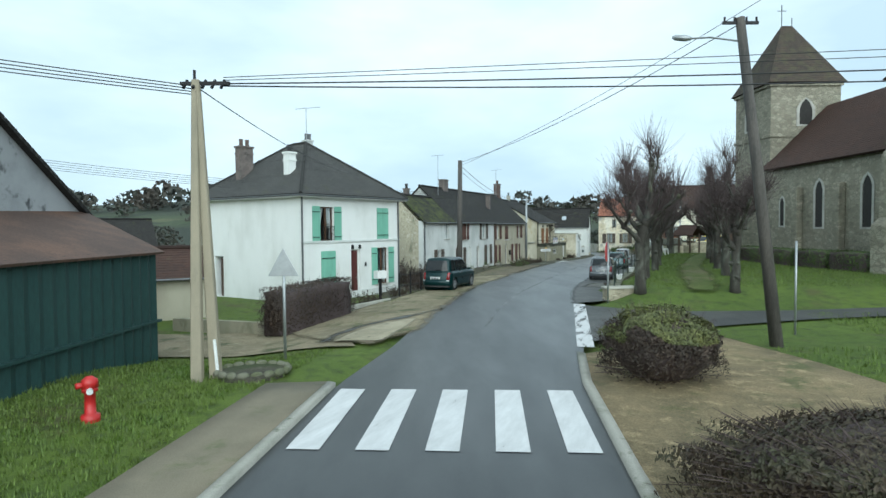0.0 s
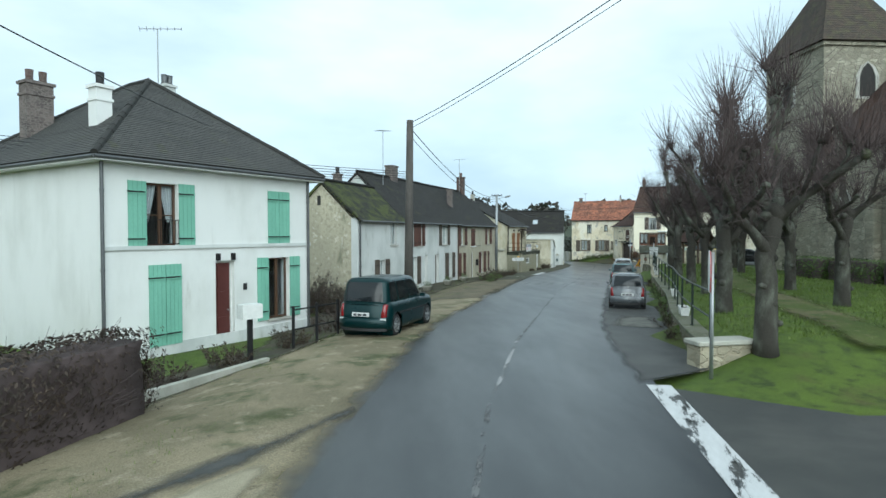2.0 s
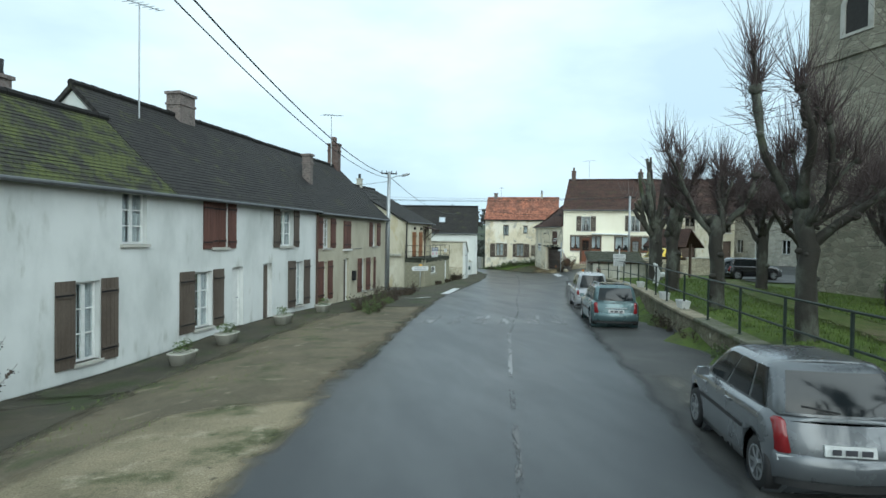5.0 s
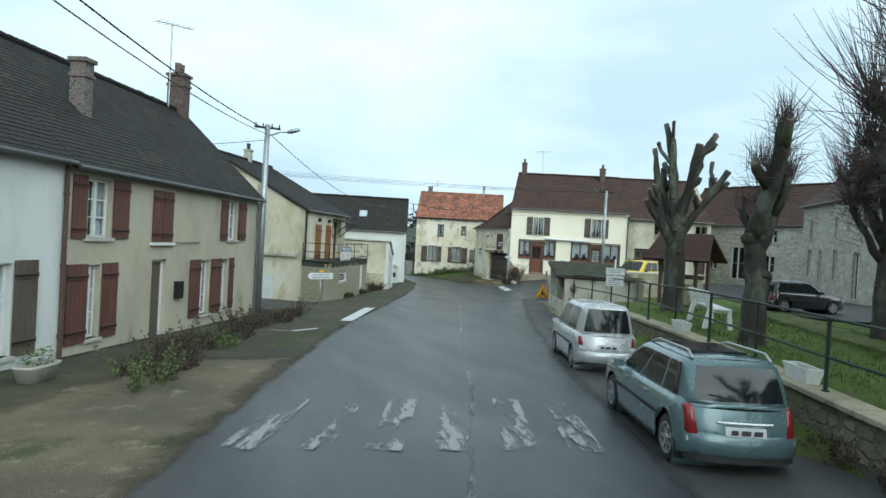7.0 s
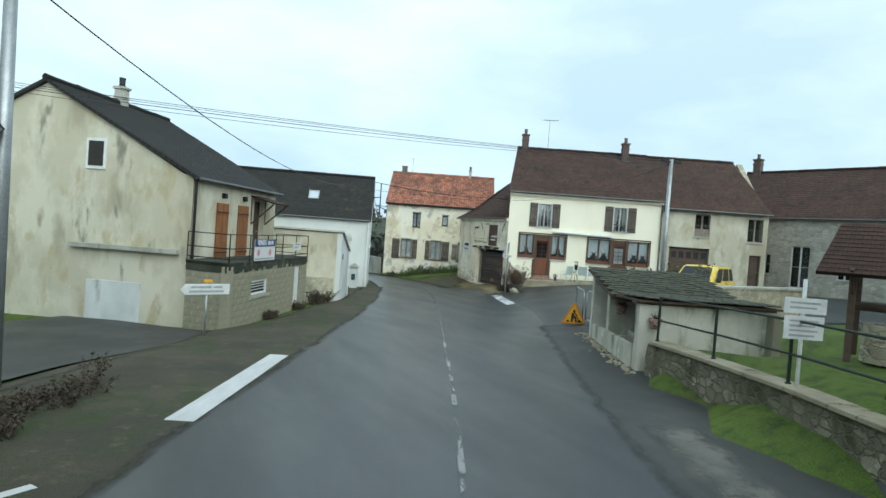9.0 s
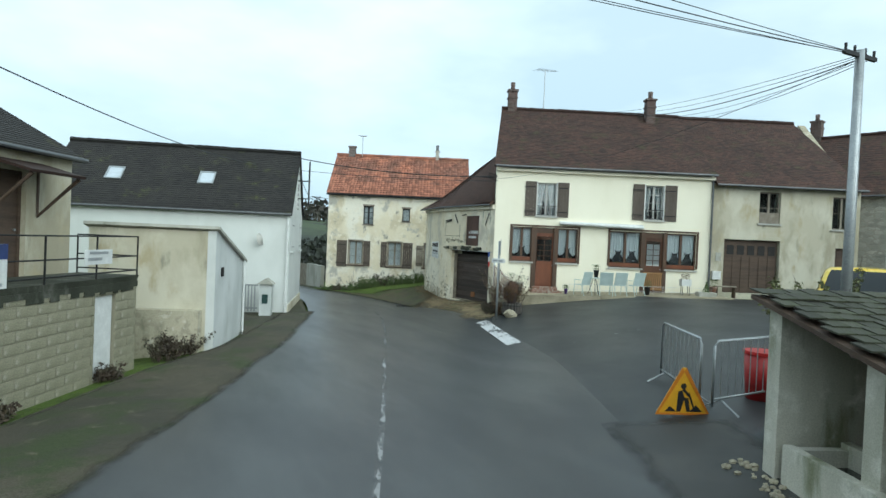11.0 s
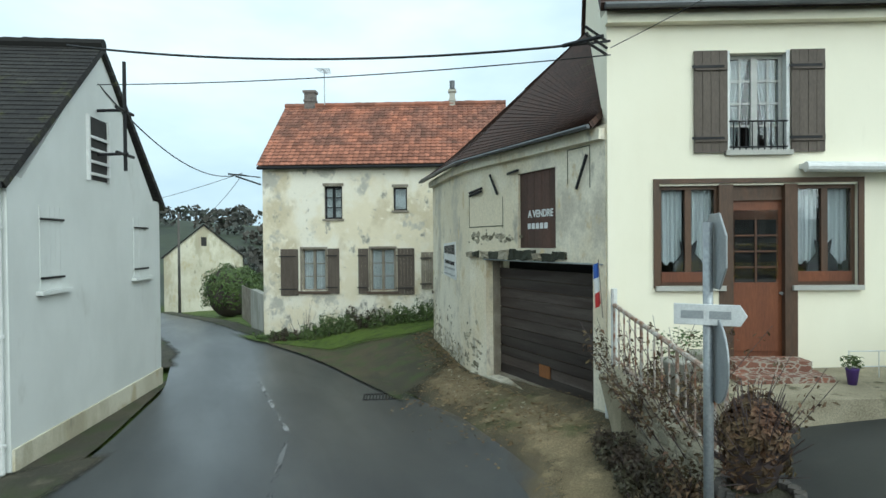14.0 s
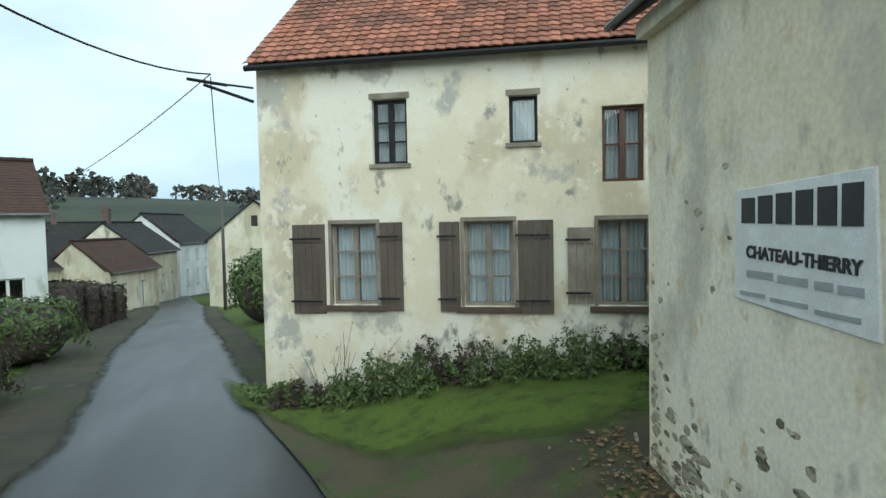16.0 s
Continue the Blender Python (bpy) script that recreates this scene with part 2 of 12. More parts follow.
def worn_paint(name, bright, wear):
    """Road paint that has flaked off in places down to the asphalt under it."""
    m = bpy.data.materials.new(name)
    m.use_nodes = True
    n, l = m.node_tree.nodes, m.node_tree.links
    b = n["Principled BSDF"]
    b.inputs["Roughness"].default_value = 0.6
    co = n.new("ShaderNodeTexCoord")
    big = n.new("ShaderNodeTexNoise")
    big.inputs["Scale"].default_value, big.inputs["Detail"].default_value, big.inputs["Roughness"].default_value = 1.6, 9.0, 0.72
    turn, run = n.new("ShaderNodeMapping"), n.new("ShaderNodeMapping")
    turn.inputs["Rotation"].default_value = (0, 0, radians(20))
    run.inputs["Scale"].default_value = (2.6, 0.6, 1.0)
    l.new(co.outputs["Object"], turn.inputs["Vector"])
    l.new(turn.outputs["Vector"], run.inputs["Vector"])
    l.new(run.outputs["Vector"], big.inputs["Vector"])
    col = n.new("ShaderNodeMapRange")
    col.inputs["From Min"].default_value, col.inputs["From Max"].default_value = 0.3, 0.7
    col.inputs["To Min"].default_value, col.inputs["To Max"].default_value = bright, bright * 0.72
    l.new(big.outputs["Fac"], col.inputs["Value"])
    l.new(col.outputs["Result"], b.inputs["Base Color"])
    mr = n.new("ShaderNodeMapRange")
    mr.interpolation_type = "SMOOTHSTEP"
    mr.inputs["From Min"].default_value, mr.inputs["From Max"].default_value = wear - 0.05, wear + 0.05
    l.new(big.outputs["Fac"], mr.inputs["Value"])
    tr = n.new("ShaderNodeBsdfTransparent")
    mx = n.new("ShaderNodeMixShader")
    l.new(mr.outputs["Result"], mx.inputs[0])
    l.new(b.outputs["BSDF"], mx.inputs[1])
    l.new(tr.outputs["BSDF"], mx.inputs[2])
    l.new(mx.outputs["Shader"], n["Material Output"].inputs["Surface"])
    MATS[name] = m
    return m


def thinning(mat, reach=0.55):
    """The same dirt or turf, thinning out in crumbs towards the edges of its sheet."""
    name = mat.name + ", thinning out"
    if name in MATS:
        return MATS[name]
    m = mat.copy()
    m.name = name
    n, l = m.node_tree.nodes, m.node_tree.links
    uv = n.new("ShaderNodeUVMap")
    uv.uv_map = "edge"
    sp = n.new("ShaderNodeSeparateXYZ")
    l.new(uv.outputs["UV"], sp.inputs["Vector"])
    co = n.new("ShaderNodeTexCoord")
    nz = n.new("ShaderNodeTexNoise")
    nz.inputs["Scale"].default_value, nz.inputs["Detail"].default_value, nz.inputs["Roughness"].default_value = 1.1, 9.0, 0.68
    l.new(co.outputs["Object"], nz.inputs["Vector"])
    ad = n.new("ShaderNodeMath")
    ad.operation = "MULTIPLY_ADD"
    ad.inputs[1].default_value = reach * 3.2
    l.new(nz.outputs["Fac"], ad.inputs[0])
    l.new(sp.outputs["X"], ad.inputs[2])
    mr = n.new("ShaderNodeMapRange")
    mr.interpolation_type = "SMOOTHSTEP"
    mr.inputs["From Min"].default_value, mr.inputs["From Max"].default_value = reach * 1.35, reach * 3.1
    l.new(ad.outputs[0], mr.inputs["Value"])
    tr = n.new("ShaderNodeBsdfTransparent")
    mx = n.new("ShaderNodeMixShader")
    l.new(mr.outputs["Result"], mx.inputs[0])
    l.new(tr.outputs["BSDF"], mx.inputs[1])
    l.new(n["Principled BSDF"].outputs["BSDF"], mx.inputs[2])
    l.new(mx.outputs["Shader"], n["Material Output"].inputs["Surface"])
    MATS[name] = m
    return m


WHITE_RENDER = layered("white render", (0.74, 0.75, 0.73), [((0.62, 0.63, 0.60), 0.8, 0.6, 0.2, 0.5), ((0.45, 0.44, 0.40), 2.2, 0.74, 0.12, 0.25)], fine=90, bump=0.12, vary=0.07)
GREY_RENDER = layered("greyish white render", (0.62, 0.635, 0.62), [((0.48, 0.50, 0.485), 0.7, 0.54, 0.14, 0.5), ((0.34, 0.35, 0.31), 2.0, 0.66, 0.09, 0.3)], fine=90, bump=0.15, vary=0.08)
SMOOTH_RENDER = layered("smooth white render", (0.63, 0.645, 0.62), [((0.56, 0.575, 0.55), 0.7, 0.54, 0.18, 0.6), ((0.46, 0.465, 0.43), 1.6, 0.70, 0.10, 0.5)], fine=90, bump=0.12, vary=0.06)
BEIGE_RENDER = layered("beige render", (0.45, 0.42, 0.325), [((0.37, 0.34, 0.26), 0.7, 0.53, 0.15, 0.6), ((0.24, 0.22, 0.165), 1.8, 0.67, 0.1, 0.3)], fine=90, bump=0.15, vary=0.1)
CREAM_RENDER = layered("cream render", (0.86, 0.815, 0.66), [((0.81, 0.76, 0.60), 0.7, 0.55, 0.2, 0.5), ((0.64, 0.58, 0.45), 2.0, 0.76, 0.1, 0.3)], fine=110, bump=0.1, vary=0.05)
OLD_RENDER = layered("weathered lime render", (0.72, 0.65, 0.49), [((0.78, 0.74, 0.63), 0.42, 0.48, 0.05, 1.0), ((0.58, 0.51, 0.36), 0.7, 0.57, 0.06, 0.7), ((0.45, 0.43, 0.37), 0.9, 0.585, 0.04, 0.85), ((0.29, 0.28, 0.245), 2.2, 0.65, 0.045, 0.6), ((0.76, 0.70, 0.57), 4.0, 0.62, 0.05, 1.0), ((0.42, 0.39, 0.32), 7.0, 0.68, 0.03, 0.8)], fine=55, bump=0.4, vary=0.16)
LIME = layered("stained limewash", (0.58, 0.56, 0.48), [((0.42, 0.41, 0.33), 0.9, 0.52, 0.12, 0.35), ((0.20, 0.21, 0.13), 1.7, 0.60, 0.08, 0.25), ((0.68, 0.66, 0.58), 3.0, 0.62, 0.1, 1.0)], fine=50, bump=0.35, vary=0.15)
SHED_RENDER = layered("crumbling grey render", (0.68, 0.61, 0.455), [((0.75, 0.70, 0.57), 0.5, 0.50, 0.07, 0.9), ((0.50, 0.46, 0.37), 0.9, 0.575, 0.07, 0.7), ((0.37, 0.345, 0.285), 2.0, 0.65, 0.06, 0.5), ((0.58, 0.48, 0.30), 2.6, 0.63, 0.06, 0.7)], fine=24, bump=0.28, bump_dist=0.016, vary=0.12)
STAIN_RENDER = layered("stained grey render", (0.50, 0.465, 0.355), [((0.60, 0.57, 0.46), 0.6, 0.50, 0.09, 0.8), ((0.38, 0.345, 0.25), 0.8, 0.57, 0.08, 0.4), ((0.44, 0.38, 0.25), 1.6, 0.61, 0.08, 0.5), ((0.24, 0.23, 0.18), 1.8, 0.67, 0.07, 0.35)], fine=60, bump=0.28, vary=0.15)
RUBBLE = layered("limestone rubble", (0.42, 0.38, 0.28), [((0.34, 0.31, 0.23), 0.6, 0.55, 0.15, 1.0), ((0.50, 0.46, 0.36), 1.5, 0.6, 0.1, 1.0), ((0.20, 0.19, 0.15), 0.9, 0.68, 0.1, 0.6)], cells=(3.2, 2.2, (0.34, 0.30, 0.22)), bump=0.7, bump_dist=0.02, vary=0.2)
PALE_RUBBLE = layered("pale grey limestone rubble", (0.46, 0.45, 0.39), [((0.38, 0.37, 0.31), 0.6, 0.55, 0.15, 1.0), ((0.56, 0.54, 0.47), 1.5, 0.6, 0.1, 1.0), ((0.24, 0.23, 0.19), 0.9, 0.68, 0.1, 0.6)], cells=(3.2, 1.6, (0.40, 0.38, 0.32)), bump=0.6, bump_dist=0.02, vary=0.2)
GABLE_STONE = layered("pale rendered rubble", (0.50, 0.46, 0.345), [((0.40, 0.37, 0.28), 0.5, 0.52, 0.14, 0.5), ((0.36, 0.33, 0.25), 6.0, 0.55, 0.07, 1.0), ((0.60, 0.57, 0.47), 4.0, 0.62, 0.05, 1.0), ((0.22, 0.22, 0.155), 1.2, 0.64, 0.08, 0.4)], fine=40, bump=0.5, bump_dist=0.015, vary=0.2)
MOSSY = layered("mossy coping stone", (0.15, 0.15, 0.11), [((0.09, 0.10, 0.05), 1.5, 0.55, 0.1, 1.0), ((0.24, 0.23, 0.19), 3.5, 0.64, 0.08, 1.0)], bump=0.4, vary=0.25)
WALL_RUBBLE = layered("mossy wall rubble", (0.27, 0.245, 0.175), [((0.18, 0.17, 0.11), 0.6, 0.52, 0.12, 1.0), ((0.09, 0.10, 0.05), 1.3, 0.58, 0.08, 0.6), ((0.42, 0.39, 0.31), 3.0, 0.64, 0.06, 1.0)], cells=(3.6, 2.0, (0.16, 0.145, 0.10)), bump=0.8, bump_dist=0.03, vary=0.25)
CHURCH_STONE = layered("grey church stone", (0.34, 0.32, 0.25), [((0.27, 0.26, 0.20), 0.4, 0.52, 0.15, 1.0), ((0.40, 0.37, 0.29), 1.2, 0.6, 0.1, 1.0), ((0.15, 0.15, 0.12), 0.7, 0.66, 0.1, 0.5)], cells=(2.6, 2.0, (0.25, 0.23, 0.18)), bump=0.7, bump_dist=0.03, vary=0.2)
BLOCK = layered("single concrete block", (0.32, 0.30, 0.215), [((0.22, 0.21, 0.145), 0.7, 0.50, 0.12, 0.5), ((0.085, 0.088, 0.055), 1.3, 0.57, 0.09, 0.4), ((0.44, 0.41, 0.34), 2.6, 0.63, 0.1, 1.0)], bump=0.5, vary=0.3)
BLOCKWORK = layered("mossy concrete blocks", (0.28, 0.26, 0.19), [((0.22, 0.21, 0.15), 0.8, 0.52, 0.15, 0.6), ((0.13, 0.13, 0.08), 1.6, 0.62, 0.1, 0.4)], bump=0.3, vary=0.2)
CONCRETE = layered("weathered concrete", (0.42, 0.41, 0.36), [((0.30, 0.30, 0.25), 1.2, 0.55, 0.14, 0.5), ((0.16, 0.16, 0.11), 3.0, 0.68, 0.1, 0.4)], bump=0.25, vary=0.15)
ASPHALT = material("damp asphalt", (0.052, 0.056, 0.058), rough=0.36, vary=0.42, scale=0.55, fine=140, bump=0.3, second=(0.026, 0.029, 0.032), amount=0.42, spec=0.5, stretch=(1.5, 0.4, 1.0), contrast=0.22, bump_dist=0.007)
ASPHALT_DARK = material("dark square asphalt", (0.036, 0.040, 0.041), rough=0.46, vary=0.45, scale=0.5, fine=140, bump=0.35, second=(0.020, 0.023, 0.024), amount=0.45, spec=0.5, contrast=0.2, bump_dist=0.007)
PATCH_GREY = layered("worn grey patch", (0.17, 0.165, 0.145), [((0.11, 0.11, 0.10), 1.4, 0.52, 0.14, 1.0), ((0.07, 0.07, 0.06), 4.0, 0.6, 0.1, 1.0)], bump=0.35, vary=0.25)
DAMP_MOSS = layered("damp mossy soil", (0.085, 0.070, 0.040), [((0.048, 0.044, 0.028), 0.9, 0.5, 0.14, 1.0), ((0.055, 0.075, 0.022), 2.2, 0.56, 0.1, 1.0), ((0.09, 0.08, 0.055), 7.0, 0.66, 0.05, 1.0)], rough=0.75, bump=0.4, vary=0.3)
ASPHALT_OLD = material("patched verge asphalt", (0.075, 0.074, 0.068), rough=0.6, vary=0.4, scale=0.6, fine=110, bump=0.45, second=(0.045, 0.046, 0.044), amount=0.5, bump_dist=0.008)
SAND = layered("trodden sandy gravel", (0.255, 0.215, 0.14), [((0.17, 0.145, 0.092), 0.45, 0.52, 0.12, 1.0), ((0.075, 0.082, 0.036), 0.9, 0.59, 0.08, 1.0), ((0.31, 0.27, 0.19), 2.5, 0.63, 0.1, 1.0), ((0.12, 0.10, 0.066), 6.0, 0.66, 0.05, 1.0)], fine=55, bump=0.7, vary=0.42)
GRAVEL_BROWN = layered("trodden brown gravel", (0.150, 0.125, 0.082), [((0.10, 0.086, 0.056), 0.5, 0.5, 0.12, 1.0), ((0.062, 0.070, 0.030), 0.9, 0.60, 0.08, 1.0), ((0.22, 0.19, 0.135), 2.6, 0.64, 0.08, 1.0)], fine=55, bump=0.7, vary=0.42)
PALE_APRON = layered("pale worn concrete apron", (0.36, 0.32, 0.23), [((0.26, 0.23, 0.16), 1.1, 0.52, 0.12, 1.0), ((0.11, 0.10, 0.06), 2.8, 0.64, 0.06, 1.0)], fine=60, bump=0.5, vary=0.3)
DIRT = layered("muddy verge", (0.080, 0.070, 0.048), [((0.050, 0.047, 0.034), 0.5, 0.5, 0.14, 1.0), ((0.045, 0.058, 0.022), 1.0, 0.57, 0.1, 1.0), ((0.125, 0.11, 0.078), 3.0, 0.66, 0.1, 1.0)], fine=50, bump=0.7, vary=0.45, bump_dist=0.02)
BANK = layered("brown leafy earth", (0.24, 0.185, 0.105), [((0.15, 0.12, 0.068), 0.6, 0.5, 0.14, 1.0), ((0.10, 0.105, 0.042), 1.0, 0.62, 0.1, 1.0), ((0.33, 0.26, 0.15), 3.0, 0.60, 0.1, 1.0)], fine=50, bump=0.7, vary=0.45, bump_dist=0.02)
GRASS_SOIL = layered("winter turf", (0.075, 0.115, 0.018), [((0.105, 0.150, 0.022), 0.25, 0.5, 0.15, 1.0), ((0.085, 0.085, 0.030), 0.7, 0.62, 0.1, 1.0), ((0.04, 0.06, 0.015), 3.0, 0.6, 0.15, 1.0)], fine=45, bump=0.8, vary=0.45, bump_dist=0.03)
PATH_TURF = layered("worn turf path", (0.085, 0.110, 0.024), [((0.16, 0.135, 0.075), 0.5, 0.52, 0.10, 1.0), ((0.07, 0.10, 0.02), 1.1, 0.52, 0.10, 1.0), ((0.22, 0.19, 0.12), 3.0, 0.66, 0.06, 1.0)], fine=45, bump=0.8, vary=0.45, bump_dist=0.03)
FIELD = layered("green field", (0.052, 0.072, 0.030), [((0.036, 0.046, 0.026), 0.004, 0.46, 0.05, 1.0), ((0.090, 0.095, 0.045), 0.009, 0.64, 0.03, 1.0), ((0.024, 0.032, 0.020), 0.012, 0.52, 0.03, 1.0)], fine=0.4, bump=0.2, vary=0.3)
PAINT = worn_paint("worn white road paint", 0.60, 0.70)
PAINT_MID = worn_paint("flaking white road paint", 0.58, 0.56)
PAINT_OLD = worn_paint("rubbed off road paint", 0.27, 0.475)
PAINT_LINE = worn_paint("thin worn line paint", 0.27, 0.50)
PAINT_FAINT = worn_paint("faint line paint", 0.13, 0.48)
KERB = layered("kerb stone", (0.34, 0.33, 0.29), [((0.24, 0.24, 0.20), 1.0, 0.55, 0.14, 1.0), ((0.12, 0.13, 0.08), 3.0, 0.66, 0.08, 1.0)], bump=0.3, vary=0.2)
PAVING = layered("mossy sandy pavement", (0.225, 0.195, 0.14), [((0.165, 0.145, 0.105), 0.6, 0.52, 0.14, 1.0), ((0.10, 0.115, 0.05), 1.3, 0.66, 0.1, 1.0)], bump=0.35, vary=0.25)
ROOF_BROWN = tiled("old brown tiles", (0.088, 0.047, 0.036), (0.036, 0.025, 0.021), moss_at=0.60, moss=(0.060, 0.052, 0.028))
ROOF_SLATE = tiled("dark grey tiles", (0.036, 0.034, 0.031), (0.020, 0.019, 0.019), moss_at=0.63, moss=(0.075, 0.078, 0.030))
ROOF_MOSS = tiled("mossy dark tiles", (0.034, 0.032, 0.028), (0.024, 0.024, 0.021), moss_at=0.49, moss=(0.078, 0.092, 0.026))
ROOF_TOWER = tiled("mossy grey brown tiles", (0.082, 0.060, 0.046), (0.048, 0.042, 0.036), moss_at=0.56, moss=(0.085, 0.082, 0.045))
ROOF_GREY = tiled("grey brown tiles", (0.088, 0.087, 0.082), (0.064, 0.064, 0.063), moss_at=0.64, moss=(0.078, 0.082, 0.048))
ROOF_RED = tiled("brown red tiles", (0.078, 0.042, 0.031), (0.052, 0.031, 0.025), moss_at=0.68)
ORANGE_TILE = material("orange clay tile", (0.40, 0.155, 0.092), rough=0.85, vary=0.35, scale=1.2, fine=30, bump=0.25, second=(0.20, 0.095, 0.066), amount=0.45, per_object=0.36)
GREY_TILE = material("lichened flat tile", (0.055, 0.052, 0.042), rough=0.85, vary=0.35, scale=4.0, fine=40, bump=0.3, second=(0.05, 0.055, 0.03), amount=0.5, per_object=0.35)
BRICK_RED = layered("brick red step", (0.24, 0.11, 0.075), [((0.16, 0.085, 0.065), 2.0, 0.55, 0.15, 1.0), ((0.36, 0.26, 0.20), 5.0, 0.66, 0.08, 1.0)], cells=(7.0, 1.0, (0.34, 0.30, 0.25)), bump=0.3, vary=0.2)
CHIMNEY_BRICK = layered("sooty chimney brick", (0.105, 0.062, 0.054), [((0.070, 0.050, 0.046), 2.0, 0.52, 0.15, 1.0), ((0.17, 0.13, 0.115), 5.0, 0.66, 0.08, 1.0)], cells=(8.0, 1.0, (0.135, 0.115, 0.10)), bump=0.35, vary=0.25)
CHIMNEY_GREY = layered("grey brown chimney brick", (0.165, 0.135, 0.125), [((0.10, 0.085, 0.08), 2.0, 0.52, 0.15, 1.0), ((0.24, 0.21, 0.19), 5.0, 0.66, 0.08, 1.0)], cells=(8.0, 1.0, (0.19, 0.17, 0.155)), bump=0.35, vary=0.25)
GREEN_SHUTTER = material("mint green paint", (0.23, 0.50, 0.38), rough=0.55, vary=0.12, scale=2.0, fine=60, bump=0.08, second=(0.19, 0.42, 0.32), stretch=(1, 1, 0.3))
BROWN_SHUTTER = material("brown shutter paint", (0.075, 0.058, 0.045), rough=0.65, vary=0.25, scale=2.5, fine=60, bump=0.15, second=(0.11, 0.088, 0.07), stretch=(1, 1, 0.25))
RED_SHUTTER = material("reddish brown shutter paint", (0.135, 0.060, 0.042), rough=0.6, vary=0.2, scale=2.5, fine=60, bump=0.12, second=(0.10, 0.045, 0.034), stretch=(1, 1, 0.25))
PLANK_OLD = material("weathered dark planks", (0.034, 0.022, 0.018), rough=0.75, vary=0.4, scale=1.6, fine=40, bump=0.4, second=(0.080, 0.066, 0.056), amount=0.22, stretch=(0.35, 0.35, 4.0), per_object=0.45)
DARK_DOOR = material("dark brown boards", (0.060, 0.040, 0.030), rough=0.7, vary=0.35, scale=2.5, fine=50, bump=0.3, second=(0.10, 0.068, 0.048), stretch=(0.3, 1, 3.0))
HATCH_BROWN = material("faded brown hatch paint", (0.105, 0.052, 0.036), rough=0.7, vary=0.3, scale=2.5, fine=60, bump=0.2, second=(0.07, 0.04, 0.03), stretch=(1, 1, 0.25), per_object=0.2)
RED_DOOR = material("maroon door paint", (0.105, 0.034, 0.030), rough=0.45, vary=0.15, scale=2.0, bump=0.06)
WOOD_ORANGE = material("varnished orange wood", (0.29, 0.115, 0.034), rough=0.55, vary=0.28, scale=3.0, fine=50, bump=0.12, second=(0.19, 0.080, 0.030), stretch=(1, 1, 0.2))
WOOD_BROWN = material("varnished brown joinery", (0.130, 0.058, 0.030), rough=0.45, vary=0.2, scale=3.0, fine=60, bump=0.08, second=(0.085, 0.040, 0.024), stretch=(1, 1, 0.2))
FRAME_BROWN = material("dark brown window joinery", (0.066, 0.044, 0.031), rough=0.5, vary=0.25, scale=3.0, fine=60, bump=0.08, second=(0.10, 0.055, 0.032), stretch=(1, 1, 0.2))
DOOR_BROWN = material("reddish varnished door", (0.20, 0.072, 0.034), rough=0.4, vary=0.2, scale=2.5, fine=50, bump=0.08, second=(0.14, 0.052, 0.028), stretch=(1, 1, 0.2))
PINE = material("pale pine slats", (0.44, 0.25, 0.105), rough=0.6, vary=0.2, scale=3.0, fine=50, bump=0.1, second=(0.34, 0.19, 0.08), stretch=(1, 1, 0.2))
PALE_SASH = plain("greyed white sash paint", (0.50, 0.50, 0.47), 0.5)
WHITE_PAINT = plain("white joinery paint", (0.74, 0.75, 0.73), 0.45)
GREY_WOOD = material("greyed window wood", (0.30, 0.27, 0.22), rough=0.75, vary=0.25, scale=3.0, fine=60, bump=0.2, second=(0.20, 0.17, 0.13))
SILL = layered("stone sill", (0.46, 0.45, 0.41), [((0.34, 0.33, 0.29), 1.5, 0.58, 0.15, 1.0)], bump=0.2, vary=0.15)
ZINC = material("zinc gutter", (0.15, 0.155, 0.16), rough=0.5, metal=0.6, vary=0.2, scale=2.0, bump=0.05)
IRON = material("black iron", (0.022, 0.022, 0.024), rough=0.55, metal=0.4, vary=0.3, scale=6.0, bump=0.1)
RAIL_GREEN = material("dark green iron rail", (0.020, 0.034, 0.026), rough=0.5, vary=0.3, scale=5.0, bump=0.1)
STEEL = material("galvanised steel", (0.42, 0.44, 0.45), rough=0.45, metal=0.7, vary=0.2, scale=3.0, bump=0.05)
CURTAIN = material("white net curtain", (0.62, 0.63, 0.62), rough=0.9, vary=0.2, scale=7.0, fine=50, bump=0.4, stretch=(6, 6, 0.2), bump_dist=0.02)
# near-black colour that paints the shade of unlit interiors onto sheets and panes
SHADE_DARK = plain("dark room", (0.030, 0.028, 0.026), 0.9)
GLASS = glass()
RUBBER = plain("black rubber", (0.018, 0.018, 0.019), 0.75)
CABLE = plain("black cable", (0.014, 0.014, 0.015), 0.6)
POLE_WOOD = material("dark creosoted wood", (0.040, 0.038, 0.036), rough=0.8, vary=0.35, scale=3.0, fine=60, bump=0.3, second=(0.10, 0.09, 0.08), stretch=(1, 1, 0.15))
POLE_CONCRETE = layered("pole concrete", (0.30, 0.265, 0.195), [((0.22, 0.20, 0.15), 1.2, 0.56, 0.14, 0.4)], bump=0.2, vary=0.12)
BARK = layered("lime bark", (0.046, 0.042, 0.035), [((0.14, 0.148, 0.12), 1.5, 0.54, 0.1, 0.5), ((0.05, 0.046, 0.038), 4.0, 0.60, 0.1, 0.4), ((0.09, 0.105, 0.05), 1.0, 0.66, 0.08, 0.6)], bump=0.7, bump_dist=0.02, vary=0.3)
TWIG = plain("twig bark", (0.080, 0.058, 0.056), 0.85)
LEAF_GREEN = material("evergreen leaf", (0.062, 0.105, 0.030), rough=0.6, vary=0.3, scale=2.0, bump=0.0, second=(0.10, 0.14, 0.04), per_object=0.4)
